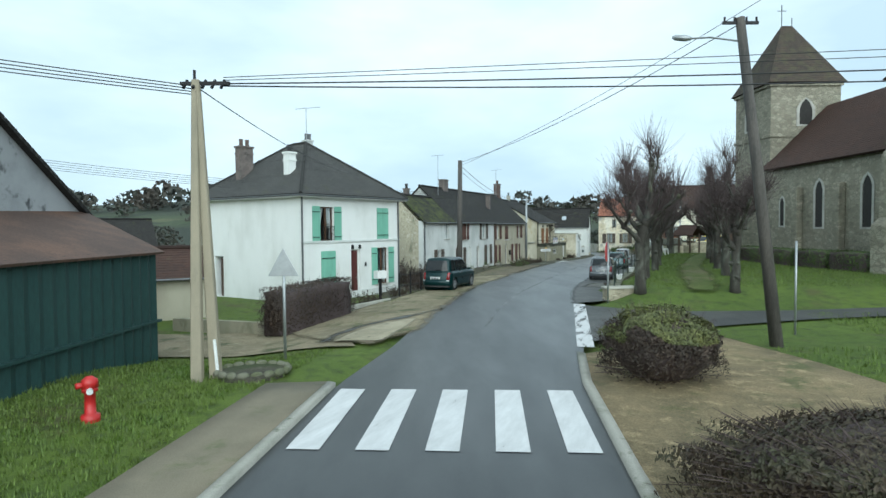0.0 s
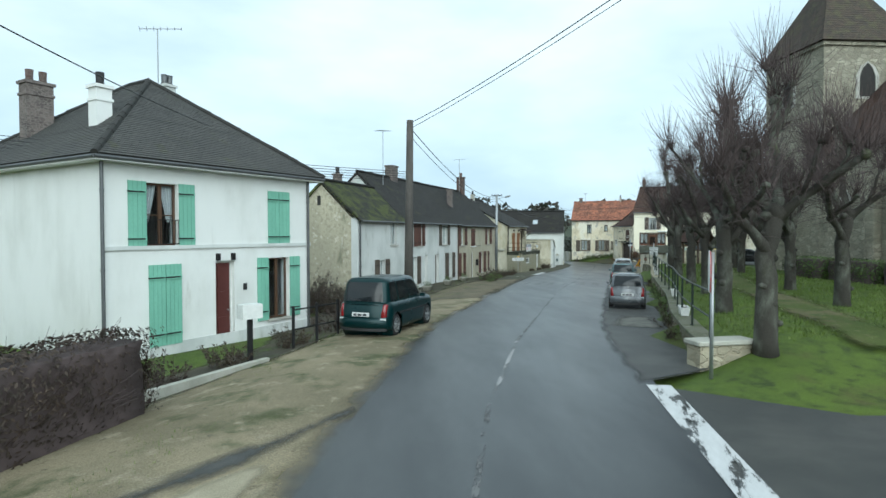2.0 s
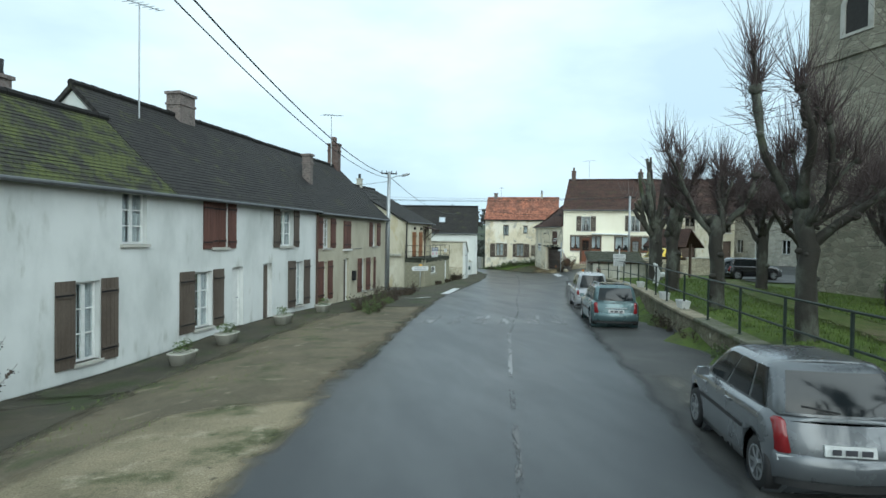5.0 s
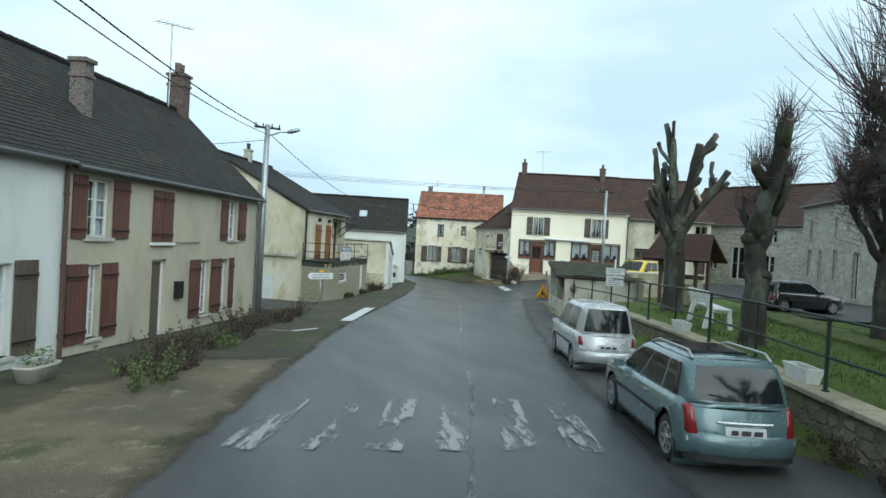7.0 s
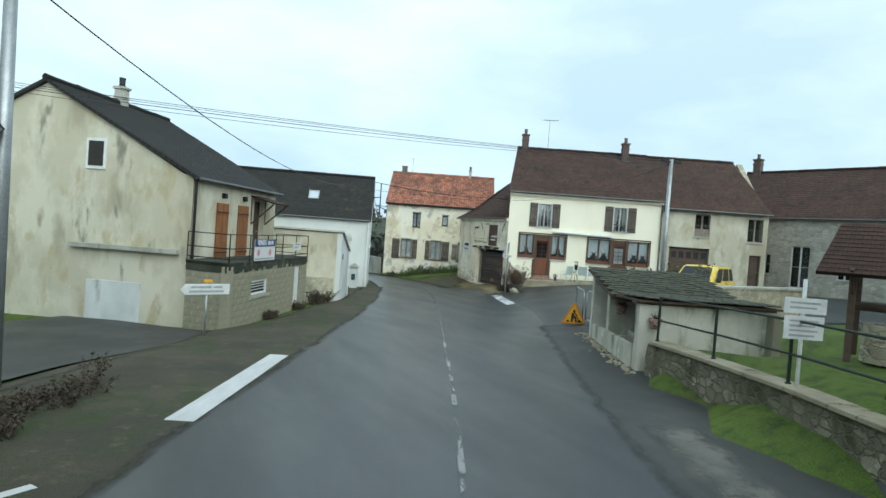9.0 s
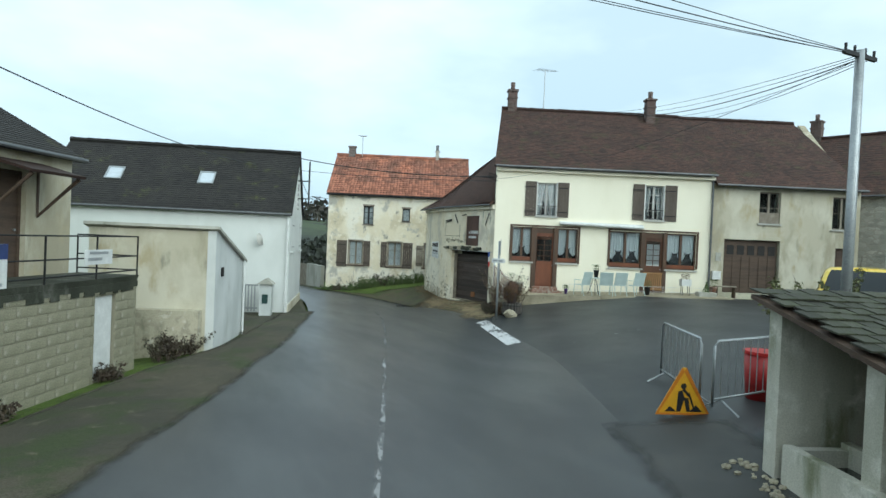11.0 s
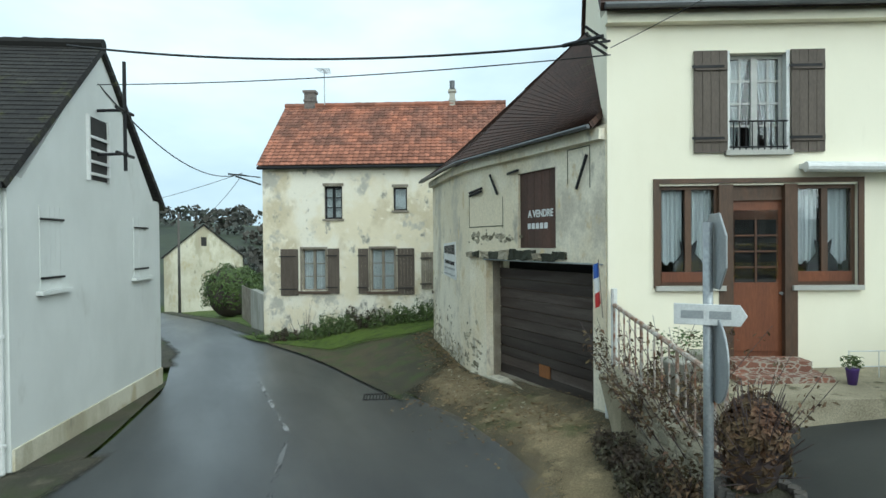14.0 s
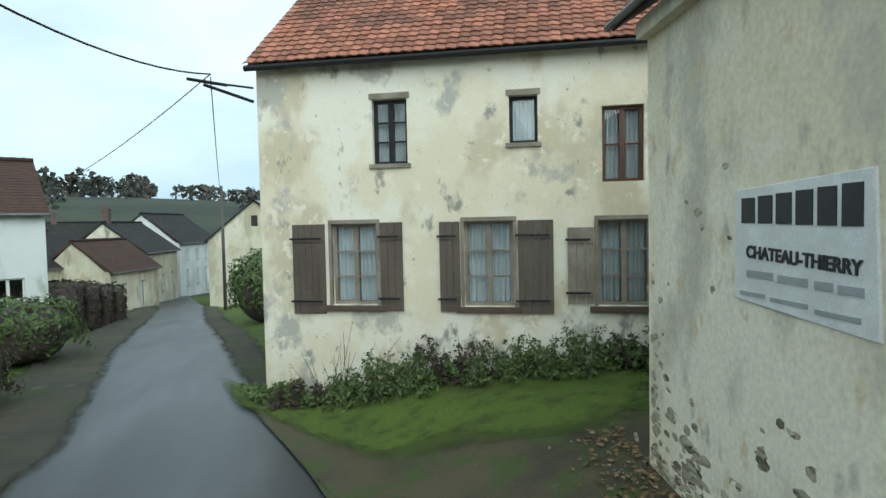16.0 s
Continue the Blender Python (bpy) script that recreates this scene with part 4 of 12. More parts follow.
for k in range(5):
    x = -1.87 + 0.945 * k
    paint_strip("crossing_stripe", (x, 8.06 - 0.05 * k), (x + 0.24, 11.0 - 0.05 * k), 0.46, PAINT, "white painted crossing stripe on the asphalt", "crossing stripes at the start")
for k in range(6):
    paint_strip("crossing_stripe", (7.85 + 0.82 * k, 46.97 - 0.19 * k), (8.78 + 0.83 * k, 49.2 - 0.14 * k), 0.44, PAINT_OLD, "rubbed off white crossing stripe on the asphalt", "worn crossing stripes")
paint_strip("give_way_line", (3.55, 14.6), (5.22, 22.5), 0.42, PAINT_MID, "thick worn white line across the side lane", "give way lines")
paint_strip("give_way_line", (25.2, 74.6), (26.85, 79.4), 0.38, PAINT_MID, "thick worn white line across the square's mouth", "give way lines")
paint_strip("white_bar", (11.55, 59.6), (13.5, 64.4), 0.42, PAINT, "broad white bar at the road's edge", "edge bars")
paint_strip("corner_mark", (9.5, 57.0), (10.3, 57.6), 0.14, PAINT, "white corner mark of a parking bay", "bay marks")
paint_strip("corner_mark", (8.9, 57.3), (9.5, 57.0), 0.12, PAINT_OLD, "white corner mark of a parking bay", "bay marks")
LINE = [(1.3, 17.6), (2.05, 21.4), (3.6, 27.0), (5.3, 31.9), (7.6, 38.6), (9.6, 44.2), (12.0, 49.8), (13.9, 55.0), (16.4, 61.2), (18.2, 65.9), (20.25, 71.2), (21.4, 74.4), (23.1, 79.0), (24.3, 82.6), (25.0, 85.7), (24.9, 90.0)]
for k, (a, b) in enumerate(zip(LINE, LINE[1:])):
    paint_strip("centre_line", a, b, 0.085, PAINT_FAINT if k in (0, 2, 3, 5, 11, 12, 13) else PAINT_LINE, "thin worn white centre line", "centre line", n=10)
for a, b in (((25.85, 73.05), (26.15, 73.05)), ((26.5, 73.07), (26.75, 73.06)), ((27.2, 73.03), (27.5, 73.02)), ((27.75, 73.02), (28.15, 73.03)), ((28.45, 73.06), (28.8, 73.07)), ((29.2, 73.08), (30.3, 73.12))):
    paint_strip("square_line", a, b, 0.12, PAINT_OLD, "worn white line on the square", "square line dashes", sink=0.026)


# ---- houses ----
def facade(a, b, z):
    """Local frame of a front: x along it from a to b, y into the house, z up from the base."""
    d = Vector((b[0] - a[0], b[1] - a[1], 0)).normalized()
    m = Matrix.Identity(4)
    m.col[0][:3], m.col[1][:3], m.col[2][:3], m.col[3][:3] = d, Vector((-d.y, d.x, 0)), (0, 0, 1), (a[0], a[1], z)
    return m


def wall(h, length, z0, z1, openings, mat, m=None, thick=0.35, gable=None, name="wall", label=""):
    """A wall of real thickness with openings (u0, u1, z0, z1) through it. gable: (u, z) of a peak above z1."""
    bm = bmesh.new()
    us = sorted({0.0, length, *[v for o in openings for v in o[:2]]})
    zs = sorted({z0, z1, *[v for o in openings for v in o[2:4]]})
    us = [u for u in us if 0 <= u <= length]
    zs = [z for z in zs if z0 <= z <= z1]

    def solid(i, j):
        if not (0 <= i < len(us) - 1 and 0 <= j < len(zs) - 1):
            return False
        u, z = (us[i] + us[i + 1]) / 2, (zs[j] + zs[j + 1]) / 2
        return not any(o[0] < u < o[1] and o[2] < z < o[3] for o in openings)

    cache = {}

    def v(i, j, k):
        key = (i, j, k)
        if key not in cache:
            cache[key] = bm.verts.new((us[i], k * thick, zs[j]))
        return cache[key]

    for i in range(len(us) - 1):
        for j in range(len(zs) - 1):
            if not solid(i, j):
                continue
            bm.faces.new((v(i, j, 0), v(i + 1, j, 0), v(i + 1, j + 1, 0), v(i, j + 1, 0)))
            bm.faces.new((v(i, j, 1), v(i, j + 1, 1), v(i + 1, j + 1, 1), v(i + 1, j, 1)))
            if not solid(i - 1, j):
                bm.faces.new((v(i, j, 0), v(i, j + 1, 0), v(i, j + 1, 1), v(i, j, 1)))
            if not solid(i + 1, j):
                bm.faces.new((v(i + 1, j, 0), v(i + 1, j, 1), v(i + 1, j + 1, 1), v(i + 1, j + 1, 0)))
            if not solid(i, j - 1):
                bm.faces.new((v(i, j, 0), v(i, j, 1), v(i + 1, j, 1), v(i + 1, j, 0)))
            if not solid(i, j + 1):
                bm.faces.new((v(i, j + 1, 0), v(i + 1, j + 1, 0), v(i + 1, j + 1, 1), v(i, j + 1, 1)))
    if gable:
        pts = [(0, z1), (length, z1)] + gable
        poly_prism(bm, pts, 0.0, thick)
    if m is not None:
        bm.transform(m)
    return part(name, bm, mat, h, label)


def slab(bm, quad, thick, uvl, u_dir, courses=0.0, lip=0.012):
    """A roof slope from a quad (low left, low right, high right, high left), in stepped courses."""
    a, b, c, d = [Vector(q) for q in quad]
    nrm = (b - a).cross(d - a)
    if nrm.length < 1e-6:
        nrm = (b - a).cross(c - a)
    nrm.normalize()
    if nrm.z < 0:
        nrm = -nrm
    slope = max((d - a).length, (c - b).length)
    n = max(1, int(slope / courses)) if courses else 1
    udir = Vector(u_dir).normalized()
    vdir = nrm.cross(udir)
    if vdir.z < 0:
        vdir = -vdir

    def quad_face(vs):
        f = bm.faces.new(vs)
        for lp in f.loops:
            p = lp.vert.co - a
            lp[uvl].uv = (p.dot(udir), p.dot(vdir))
        return f

    for k in range(n):
        f0, f1 = k / n, (k + 1) / n
        l0, r0, l1, r1 = a.lerp(d, f0), b.lerp(c, f0), a.lerp(d, f1), b.lerp(c, f1)
        up = nrm * (lip if courses else 0)
        w = [bm.verts.new(p) for p in (l0 + up, r0 + up, r1, l1)]
        if (w[2].co - w[3].co).length < 1e-5:
            quad_face((w[0], w[1], w[2]))
        else:
            quad_face(w)
        if courses:
            e = [bm.verts.new(p) for p in (l0, r0)]
            quad_face((e[0], e[1], w[1], w[0]))
    under = [bm.verts.new(p - nrm * thick) for p in (a, b, c, d)]
    top = [bm.verts.new(p + (nrm * lip if i < 2 and courses else Vector())) for i, p in enumerate((a, b, c, d))]
    if (c - d).length < 1e-5:
        quad_face((under[2], under[1], under[0]))
        sides = ((0, 1), (1, 2), (2, 0))
    else:
        quad_face(under[::-1])
        sides = ((0, 1), (1, 2), (2, 3), (3, 0))
    for i, j in sides:
        quad_face((top[i], under[i], under[j], top[j]))


def roof(h, quads, mat, thick=0.10, courses=0.13, name="roof", label=""):
    bm = bmesh.new()
    uvl = bm.loops.layers.uv.new("slope")
    for quad in quads:
        slab(bm, quad, thick, uvl, Vector(quad[1]) - Vector(quad[0]), courses)
    bmesh.ops.remove_doubles(bm, verts=bm.verts[:], dist=0.0005)
    return part(name, bm, mat, h, label)


def ridge_tiles(h, a, b, mat, r=0.11, step=0.34):
    bm = bmesh.new()
    a, b = Vector(a), Vector(b)
    n = max(1, int((b - a).length / step))
    for k in range(n):
        p, q = a.lerp(b, k / n), a.lerp(b, (k + 1) / n)
        rr = r * random.uniform(0.94, 1.06)
        tube(bm, [p + Vector((0, 0, random.uniform(-0.01, 0.01))), q], [rr, rr * 0.9], 8)
    return part("ridge_tiles", bm, mat, h)


def gutter(h, a, b, r=0.048, mat=None):
    bm = bmesh.new()
    tube(bm, [a, b], r, 8)
    return part("gutter", bm, mat or ZINC, h, "zinc gutter")


def downpipe(h, x, y, z0, z1, r=0.045, mat=None, kick=0.2):
    bm = bmesh.new()
    tube(bm, [(x, y + kick * 0, z1), (x, y, z1 - 0.15), (x, y, z0)], r, 8)
    for k in range(3):
        z = z0 + (z1 - z0) * (0.15 + 0.35 * k)
        tube(bm, [(x, y, z), (x, y, z + 0.04)], r * 1.35, 8)
    return part("downpipe", bm, mat or ZINC, h)


def window(h, u0, u1, z0, z1, m=None, frame=None, cols=2, rows=3, curtain=True, sill=True, set_in=0.12, leaf=True, sill_mat=None, dark=False, drop=1.0, parted=False):
    """A casement in an opening: frame and glazing bars, panes, curtain, sill."""
    frame = frame or WHITE_PAINT
    m = m or Matrix.Identity(4)
    w, g = u1 - u0, z1 - z0
    y = set_in
    bm = bmesh.new()
    t = 0.055
    for a in ((u0, u0 + t, z0, z1), (u1 - t, u1, z0, z1), (u0 + t, u1 - t, z0, z0 + t), (u0 + t, u1 - t, z1 - t, z1)):
        box(bm, a[0], a[1], y, y + 0.06, a[2], a[3])
    if cols > 1:
        box(bm, (u0 + u1) / 2 - 0.045, (u0 + u1) / 2 + 0.045, y - 0.012, y + 0.05, z0 + t, z1 - t)
    halves = [(u0 + t, (u0 + u1) / 2 - 0.045), ((u0 + u1) / 2 + 0.045, u1 - t)] if cols > 1 else [(u0 + t, u1 - t)]
    per = max(1, cols // 2)
    for a, b in halves:
        for k in range(1, per):
            x = a + (b - a) * k / per
            box(bm, x - 0.012, x + 0.012, y + 0.005, y + 0.045, z0 + t, z1 - t)
        for k in range(1, rows):
            z = z0 + t + (g - 2 * t) * k / rows
            box(bm, a, b, y + 0.006, y + 0.044, z - 0.014, z + 0.014)
    bm.transform(m)
    ob = part("window", bm, frame, h)
    bm = bmesh.new()
    box(bm, u0 + t, u1 - t, y + 0.022, y + 0.028, z0 + t, z1 - t)
    bm.transform(m)
    pane = part("pane", bm, GLASS, ob)
    pane.visible_shadow = False
    if curtain:
        bm = bmesh.new()
        for a, b in halves:
            n = 14
            lo = z0 + t + (1 - drop) * (g - 2 * t)
            top, bot = [], []
            for k in range(n + 1):
                x = a + (b - a) * k / n
                yy = y + 0.10 + 0.018 * math.sin(k * 2.3)
                top.append(bm.verts.new((x, yy, z1 - t)))
                if parted:
                    edge = a if a == halves[0][0] else b
                    x = edge + (x - edge) * 0.4
                bot.append(bm.verts.new((x, yy, lo + (0.03 * math.sin(k * 1.1) if drop < 1 else 0))))
            for k in range(n):
                bm.faces.new((bot[k], bot[k + 1], top[k + 1], top[k]))
        bm.transform(m)
        part("curtain", bm, CURTAIN, ob, "white net curtain")
    # added board behind the pane; its dark colour paints the room's shade
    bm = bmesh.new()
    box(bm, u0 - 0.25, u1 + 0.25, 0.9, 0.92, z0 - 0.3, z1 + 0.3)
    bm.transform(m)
    part("room_back", bm, SHADE_DARK, ob, "board painted dark as the shade of the room")
    if sill:
        bm = bmesh.new()
        box(bm, u0 - 0.06, u1 + 0.06, -0.07, 0.14, z0 - 0.07, z0)
        bm.transform(m)
        part("sill", bm, sill_mat or SILL, ob, "", 0.008)
    return ob


def shutter(h, u0, u1, z0, z1, mat, m=None, y=-0.045, hinge=True, lean=0.0, bars=True):
    """A boarded shutter folded against the wall (or closed over its window), with ledges and hinges."""
    m = m or Matrix.Identity(4)
    if lean:
        m = m @ Matrix.Translation((u0 if lean > 0 else u1, 0, 0)) @ Matrix.Rotation(radians(-lean), 4, "Z") @ Matrix.Translation((-u0 if lean > 0 else -u1, 0, 0))
    bm = bmesh.new()
    n = max(3, round((u1 - u0) / 0.13))
    for k in range(n):
        a, b = u0 + (u1 - u0) * k / n, u0 + (u1 - u0) * (k + 1) / n
        box(bm, a + 0.003, b - 0.003, y + random.uniform(0, 0.004), y + 0.03, z0, z1)
    if bars:
        for f in (0.14, 0.84):
            z = z0 + (z1 - z0) * f
            box(bm, u0 + 0.01, u1 - 0.01, y - 0.022, y + 0.001, z - 0.05, z + 0.05)
    bm.transform(m)
    ob = part("shutter", bm, mat, h, "", 0.003)
    if hinge:
        for f in (0.14, 0.84):
            bm = bmesh.new()
            z = z0 + (z1 - z0) * f
            box(bm, u0 - 0.04, u1 - 0.06, y - 0.030, y - 0.022, z - 0.018, z + 0.018)
            bm.transform(m)
            part("hinge", bm, IRON, ob)
    return ob


def door(h, u0, u1, z0, z1, mat, m=None, set_in=0.15, panels=3, glazed=False, frame=None, knob=True):
    m = m or Matrix.Identity(4)
    bm = bmesh.new()
    box(bm, u0 + 0.06, u1 - 0.06, set_in, set_in + 0.05, z0, z1 - 0.06)
    ph = (z1 - z0 - 0.2) / panels
    for k in range(panels):
        if glazed and k == panels - 1:
            continue
        box(bm, u0 + 0.17, u1 - 0.17, set_in - 0.015, set_in, z0 + 0.1 + ph * k + 0.05, z0 + 0.1 + ph * (k + 1) - 0.05)
    bm.transform(m)
    ob = part("door", bm, mat, h, "", 0.006)
    bm = bmesh.new()
    for a in ((u0, u0 + 0.06, z0, z1), (u1 - 0.06, u1, z0, z1), (u0 + 0.06, u1 - 0.06, z1 - 0.06, z1)):
        box(bm, a[0], a[1], set_in - 0.04, set_in + 0.06, a[2], a[3])
    bm.transform(m)
    part("door_frame", bm, frame or mat, ob)
    if knob:
        bm = bmesh.new()
        tube(bm, [(u1 - 0.14, set_in - 0.05, z0 + 1.0), (u1 - 0.14, set_in, z0 + 1.0)], [0.025, 0.018], 8)
        bm.transform(m)
        part("door_handle", bm, STEEL, ob, "metal door handle")
    if glazed:
        bm = bmesh.new()
        box(bm, u0 + 0.17, u1 - 0.17, set_in - 0.012, set_in - 0.004, z0 + 0.1 + ph * (panels - 1), z1 - 0.2)
        bm.transform(m)
        part("door_glass", bm, GLASS, ob)
    return ob


def chimney(h, x, y, z0, z1, sx, sy, mat, pots=2, pot_mat=None, cap=True):
    bm = bmesh.new()
    box(bm, x - sx / 2, x + sx / 2, y - sy / 2, y + sy / 2, z0, z1)
    if cap:
        box(bm, x - sx / 2 - 0.05, x + sx / 2 + 0.05, y - sy / 2 - 0.05, y + sy / 2 + 0.05, z1, z1 + 0.09)
        box(bm, x - sx / 2 - 0.03, x + sx / 2 + 0.03, y - sy / 2 - 0.03, y + sy / 2 + 0.03, z1 - 0.35, z1 - 0.27)
    ob = part("chimney", bm, mat, h, "", 0.012)
    for k in range(pots):
        bm = bmesh.new()
        px = x + (k - (pots - 1) / 2) * min(0.42, sx / max(1, pots))
        tube(bm, [(px, y, z1 + 0.08), (px, y, z1 + 0.2), (px, y, z1 + 0.45)], [0.13, 0.10, 0.115], 10)
        part("chimney_pot", bm, pot_mat or CHIMNEY_BRICK, ob, "", 0.0, True)
    return ob


def antenna(name, x, y, z0, z1, yaw=0.0, label="thin metal television aerial on the roof", bars=7):
    t = thing(name, pose(x, y, z0, 0, 0, yaw), label, "aerial", "roof aerials")
    hgt = z1 - z0
    bm = bmesh.new()
    tube(bm, [(0, 0, 0), (0, 0, hgt)], 0.022, 6)
    part("mast", bm, STEEL, t)
    bm = bmesh.new()
    tube(bm, [(-0.55, 0, hgt - 0.05), (0.75, 0, hgt + 0.12)], 0.014, 5)
    for k in range(bars):
        f = k / (bars - 1)
        x_, z_ = -0.55 + 1.3 * f, hgt - 0.05 + 0.17 * f
        w = 0.30 - 0.14 * f
        tube(bm, [(x_, -w, z_), (x_, w, z_)], 0.008, 4)
    part("boom", bm, STEEL, t)
    return t


def closed_shell(h, length, depth, z0, z1, mat, front, thick=0.35, left=(), right=(), back=(), left_mat=None, gable_l=None, gable_r=None, right_mat=None):
    """Four walls of a house; the front at y = 0."""
    wall(h, length, z0, z1, list(front), mat, None, thick)
    wall(h, length, z0, z1, list(back), mat, Matrix.Translation((length, depth, 0)) @ Matrix.Rotation(math.pi, 4, "Z"), thick)
    wall(h, depth - 2 * thick, z0, z1, list(left), left_mat or mat, Matrix.Translation((0, depth - thick, 0)) @ Matrix.Rotation(-math.pi / 2, 4, "Z"), thick, gable_l)
    wall(h, depth - 2 * thick, z0, z1, list(right), right_mat or mat, Matrix.Translation((length, thick, 0)) @ Matrix.Rotation(math.pi / 2, 4, "Z"), thick, gable_r)


# --- white house with green shutters ---
def white_house():
    B = 0.15
    a, b = (-6.4, 27.2), (-2.4, 32.8)
    L, Dp = 6.88, 8.2
    h = thing("white_house", facade(a, b, B), "white two-storey house with mint green shutters and a hipped tile roof", "house")
    ops = [(1.10, 1.98, 3.05 - B, 4.70 - B), (3.15, 3.80, 0.0, 2.60 - B), (5.10, 5.95, 0.70 - B, 2.62 - B)]
    closed_shell(h, L, Dp, -0.5, 5.3 - B, WHITE_RENDER, ops, left=[(1.05, 1.75, 0.0, 2.1)])
    bm = bmesh.new()
    box(bm, -0.04, L + 0.04, -0.05, 0.0, 2.98 - B, 3.08 - B)
    box(bm, -0.02, L + 0.02, -0.025, 0.0, -0.4, 0.35)
    part("string_course", bm, GREY_RENDER, h)
    window(h, 1.10, 1.98, 3.05 - B, 4.70 - B, frame=FRAME_BROWN, cols=2, rows=2, curtain=True, sill=False, drop=0.62, parted=True)
    bm = bmesh.new()
    for z in (3.12, 3.75):
        tube(bm, [(1.06, -0.03, z - B), (2.02, -0.03, z - B)], 0.014, 6)
    for k in range(11):
        tube(bm, [(1.1 + 0.088 * k, -0.03, 3.12 - B), (1.1 + 0.088 * k, -0.03, 3.75 - B)], 0.008, 5)
    part("balcony_rail", bm, IRON, h, "black iron window rail")
    door(h, 3.15, 3.80, 0.0, 2.60 - B, RED_DOOR, frame=WHITE_PAINT)
    window(h, 5.10, 5.95, 0.70 - B, 2.62 - B, frame=FRAME_BROWN, cols=2, rows=1, curtain=False)
    for u0, u1, z0, z1 in ((0.60, 1.08, 3.02, 4.72), (2.0, 2.48, 3.02, 4.72), (5.08, 5.52, 3.05, 4.72), (5.53, 5.98, 3.05, 4.72), (1.12, 1.58, 0.45, 2.58), (1.59, 2.05, 0.45, 2.58),
                           (4.64, 5.08, 0.68, 2.64), (5.98, 6.42, 0.70, 2.64)):
        shutter(h, u0, u1, z0 - B, z1 - B, GREEN_SHUTTER)
    bm = bmesh.new()
    box(bm, 0, 0.6, 0.2, 0.25, 0, 2.0, Matrix.Translation((0, 6.6, 0)) @ Matrix.Rotation(-math.pi / 2, 4, "Z"))
    part("side_door", bm, DARK_DOOR, h, "weathered side door")
    o, e, top = 0.38, 5.28 - B, 8.25 - B
    f, r = (L / 2, L / 2 + 0.1, top), (L / 2, Dp - L / 2 - 0.1, top)
    c = [(-o, -o, e), (L + o, -o, e), (L + o, Dp + o, e), (-o, Dp + o, e)]
    roof(h, [(c[0], c[1], f, f), (c[2], c[3], r, r), (c[1], c[2], r, f), (c[3], c[0], f, r)], ROOF_GREY)
    for p, q in ((f, r), (c[0], f), (c[1], f), (c[3], r), (c[2], r)):
        ridge_tiles(h, p, q, ROOF_GREY, 0.09)
    for p, q in ((c[0], c[1]), (c[3], c[0]), (c[1], c[2])):
        gutter(h, Vector(p) - Vector((0, 0, 0.08)), Vector(q) - Vector((0, 0, 0.08)))
    bm = bmesh.new()
    box(bm, -o + 0.02, L + o - 0.02, -o + 0.02, Dp + o - 0.02, e - 0.16, e - 0.11)
    part("eaves_board", bm, WHITE_PAINT, h)
    downpipe(h, -0.06, -0.07, -0.4, e - 0.05)
    downpipe(h, L - 0.1, -0.07, -0.4, e - 0.05)
    chimney(h, 1.25, 5.9, 6.0 - B, 7.95 - B, 0.75, 0.5, CHIMNEY_GREY, 2)
    chimney(h, 1.15, 2.15, 5.9 - B, 7.35 - B, 0.42, 0.42, WHITE_RENDER, 1, RUBBER)
    chimney(h, 5.5, 5.7, 5.6 - B, 8.75 - B, 0.42, 0.42, GREY_RENDER, 2, ZINC)
    for u in (3.2, 3.72):
        bm = bmesh.new()
        box(bm, u - 0.04, u + 0.04, -0.12, 0.0, 2.62 - B, 2.82 - B)
        part("door_lamp", bm, IRON, h, "small black lamp over the door", 0.01)
    bm = bmesh.new()
    box(bm, 4.12, 4.24, -0.03, 0.0, 1.55, 1.75)
    part("number_plate", bm, RUBBER, h, "small dark plate")
    return h


# --- the white row house and the beige one beside it ---
ROW_A, ROW_B = (-1.3, 40.4), (8.6, 61.6)
RD = Vector((ROW_B[0] - ROW_A[0], ROW_B[1] - ROW_A[1])).normalized()


def row_point(u):
    return (ROW_A[0] + RD.x * u, ROW_A[1] + RD.y * u)


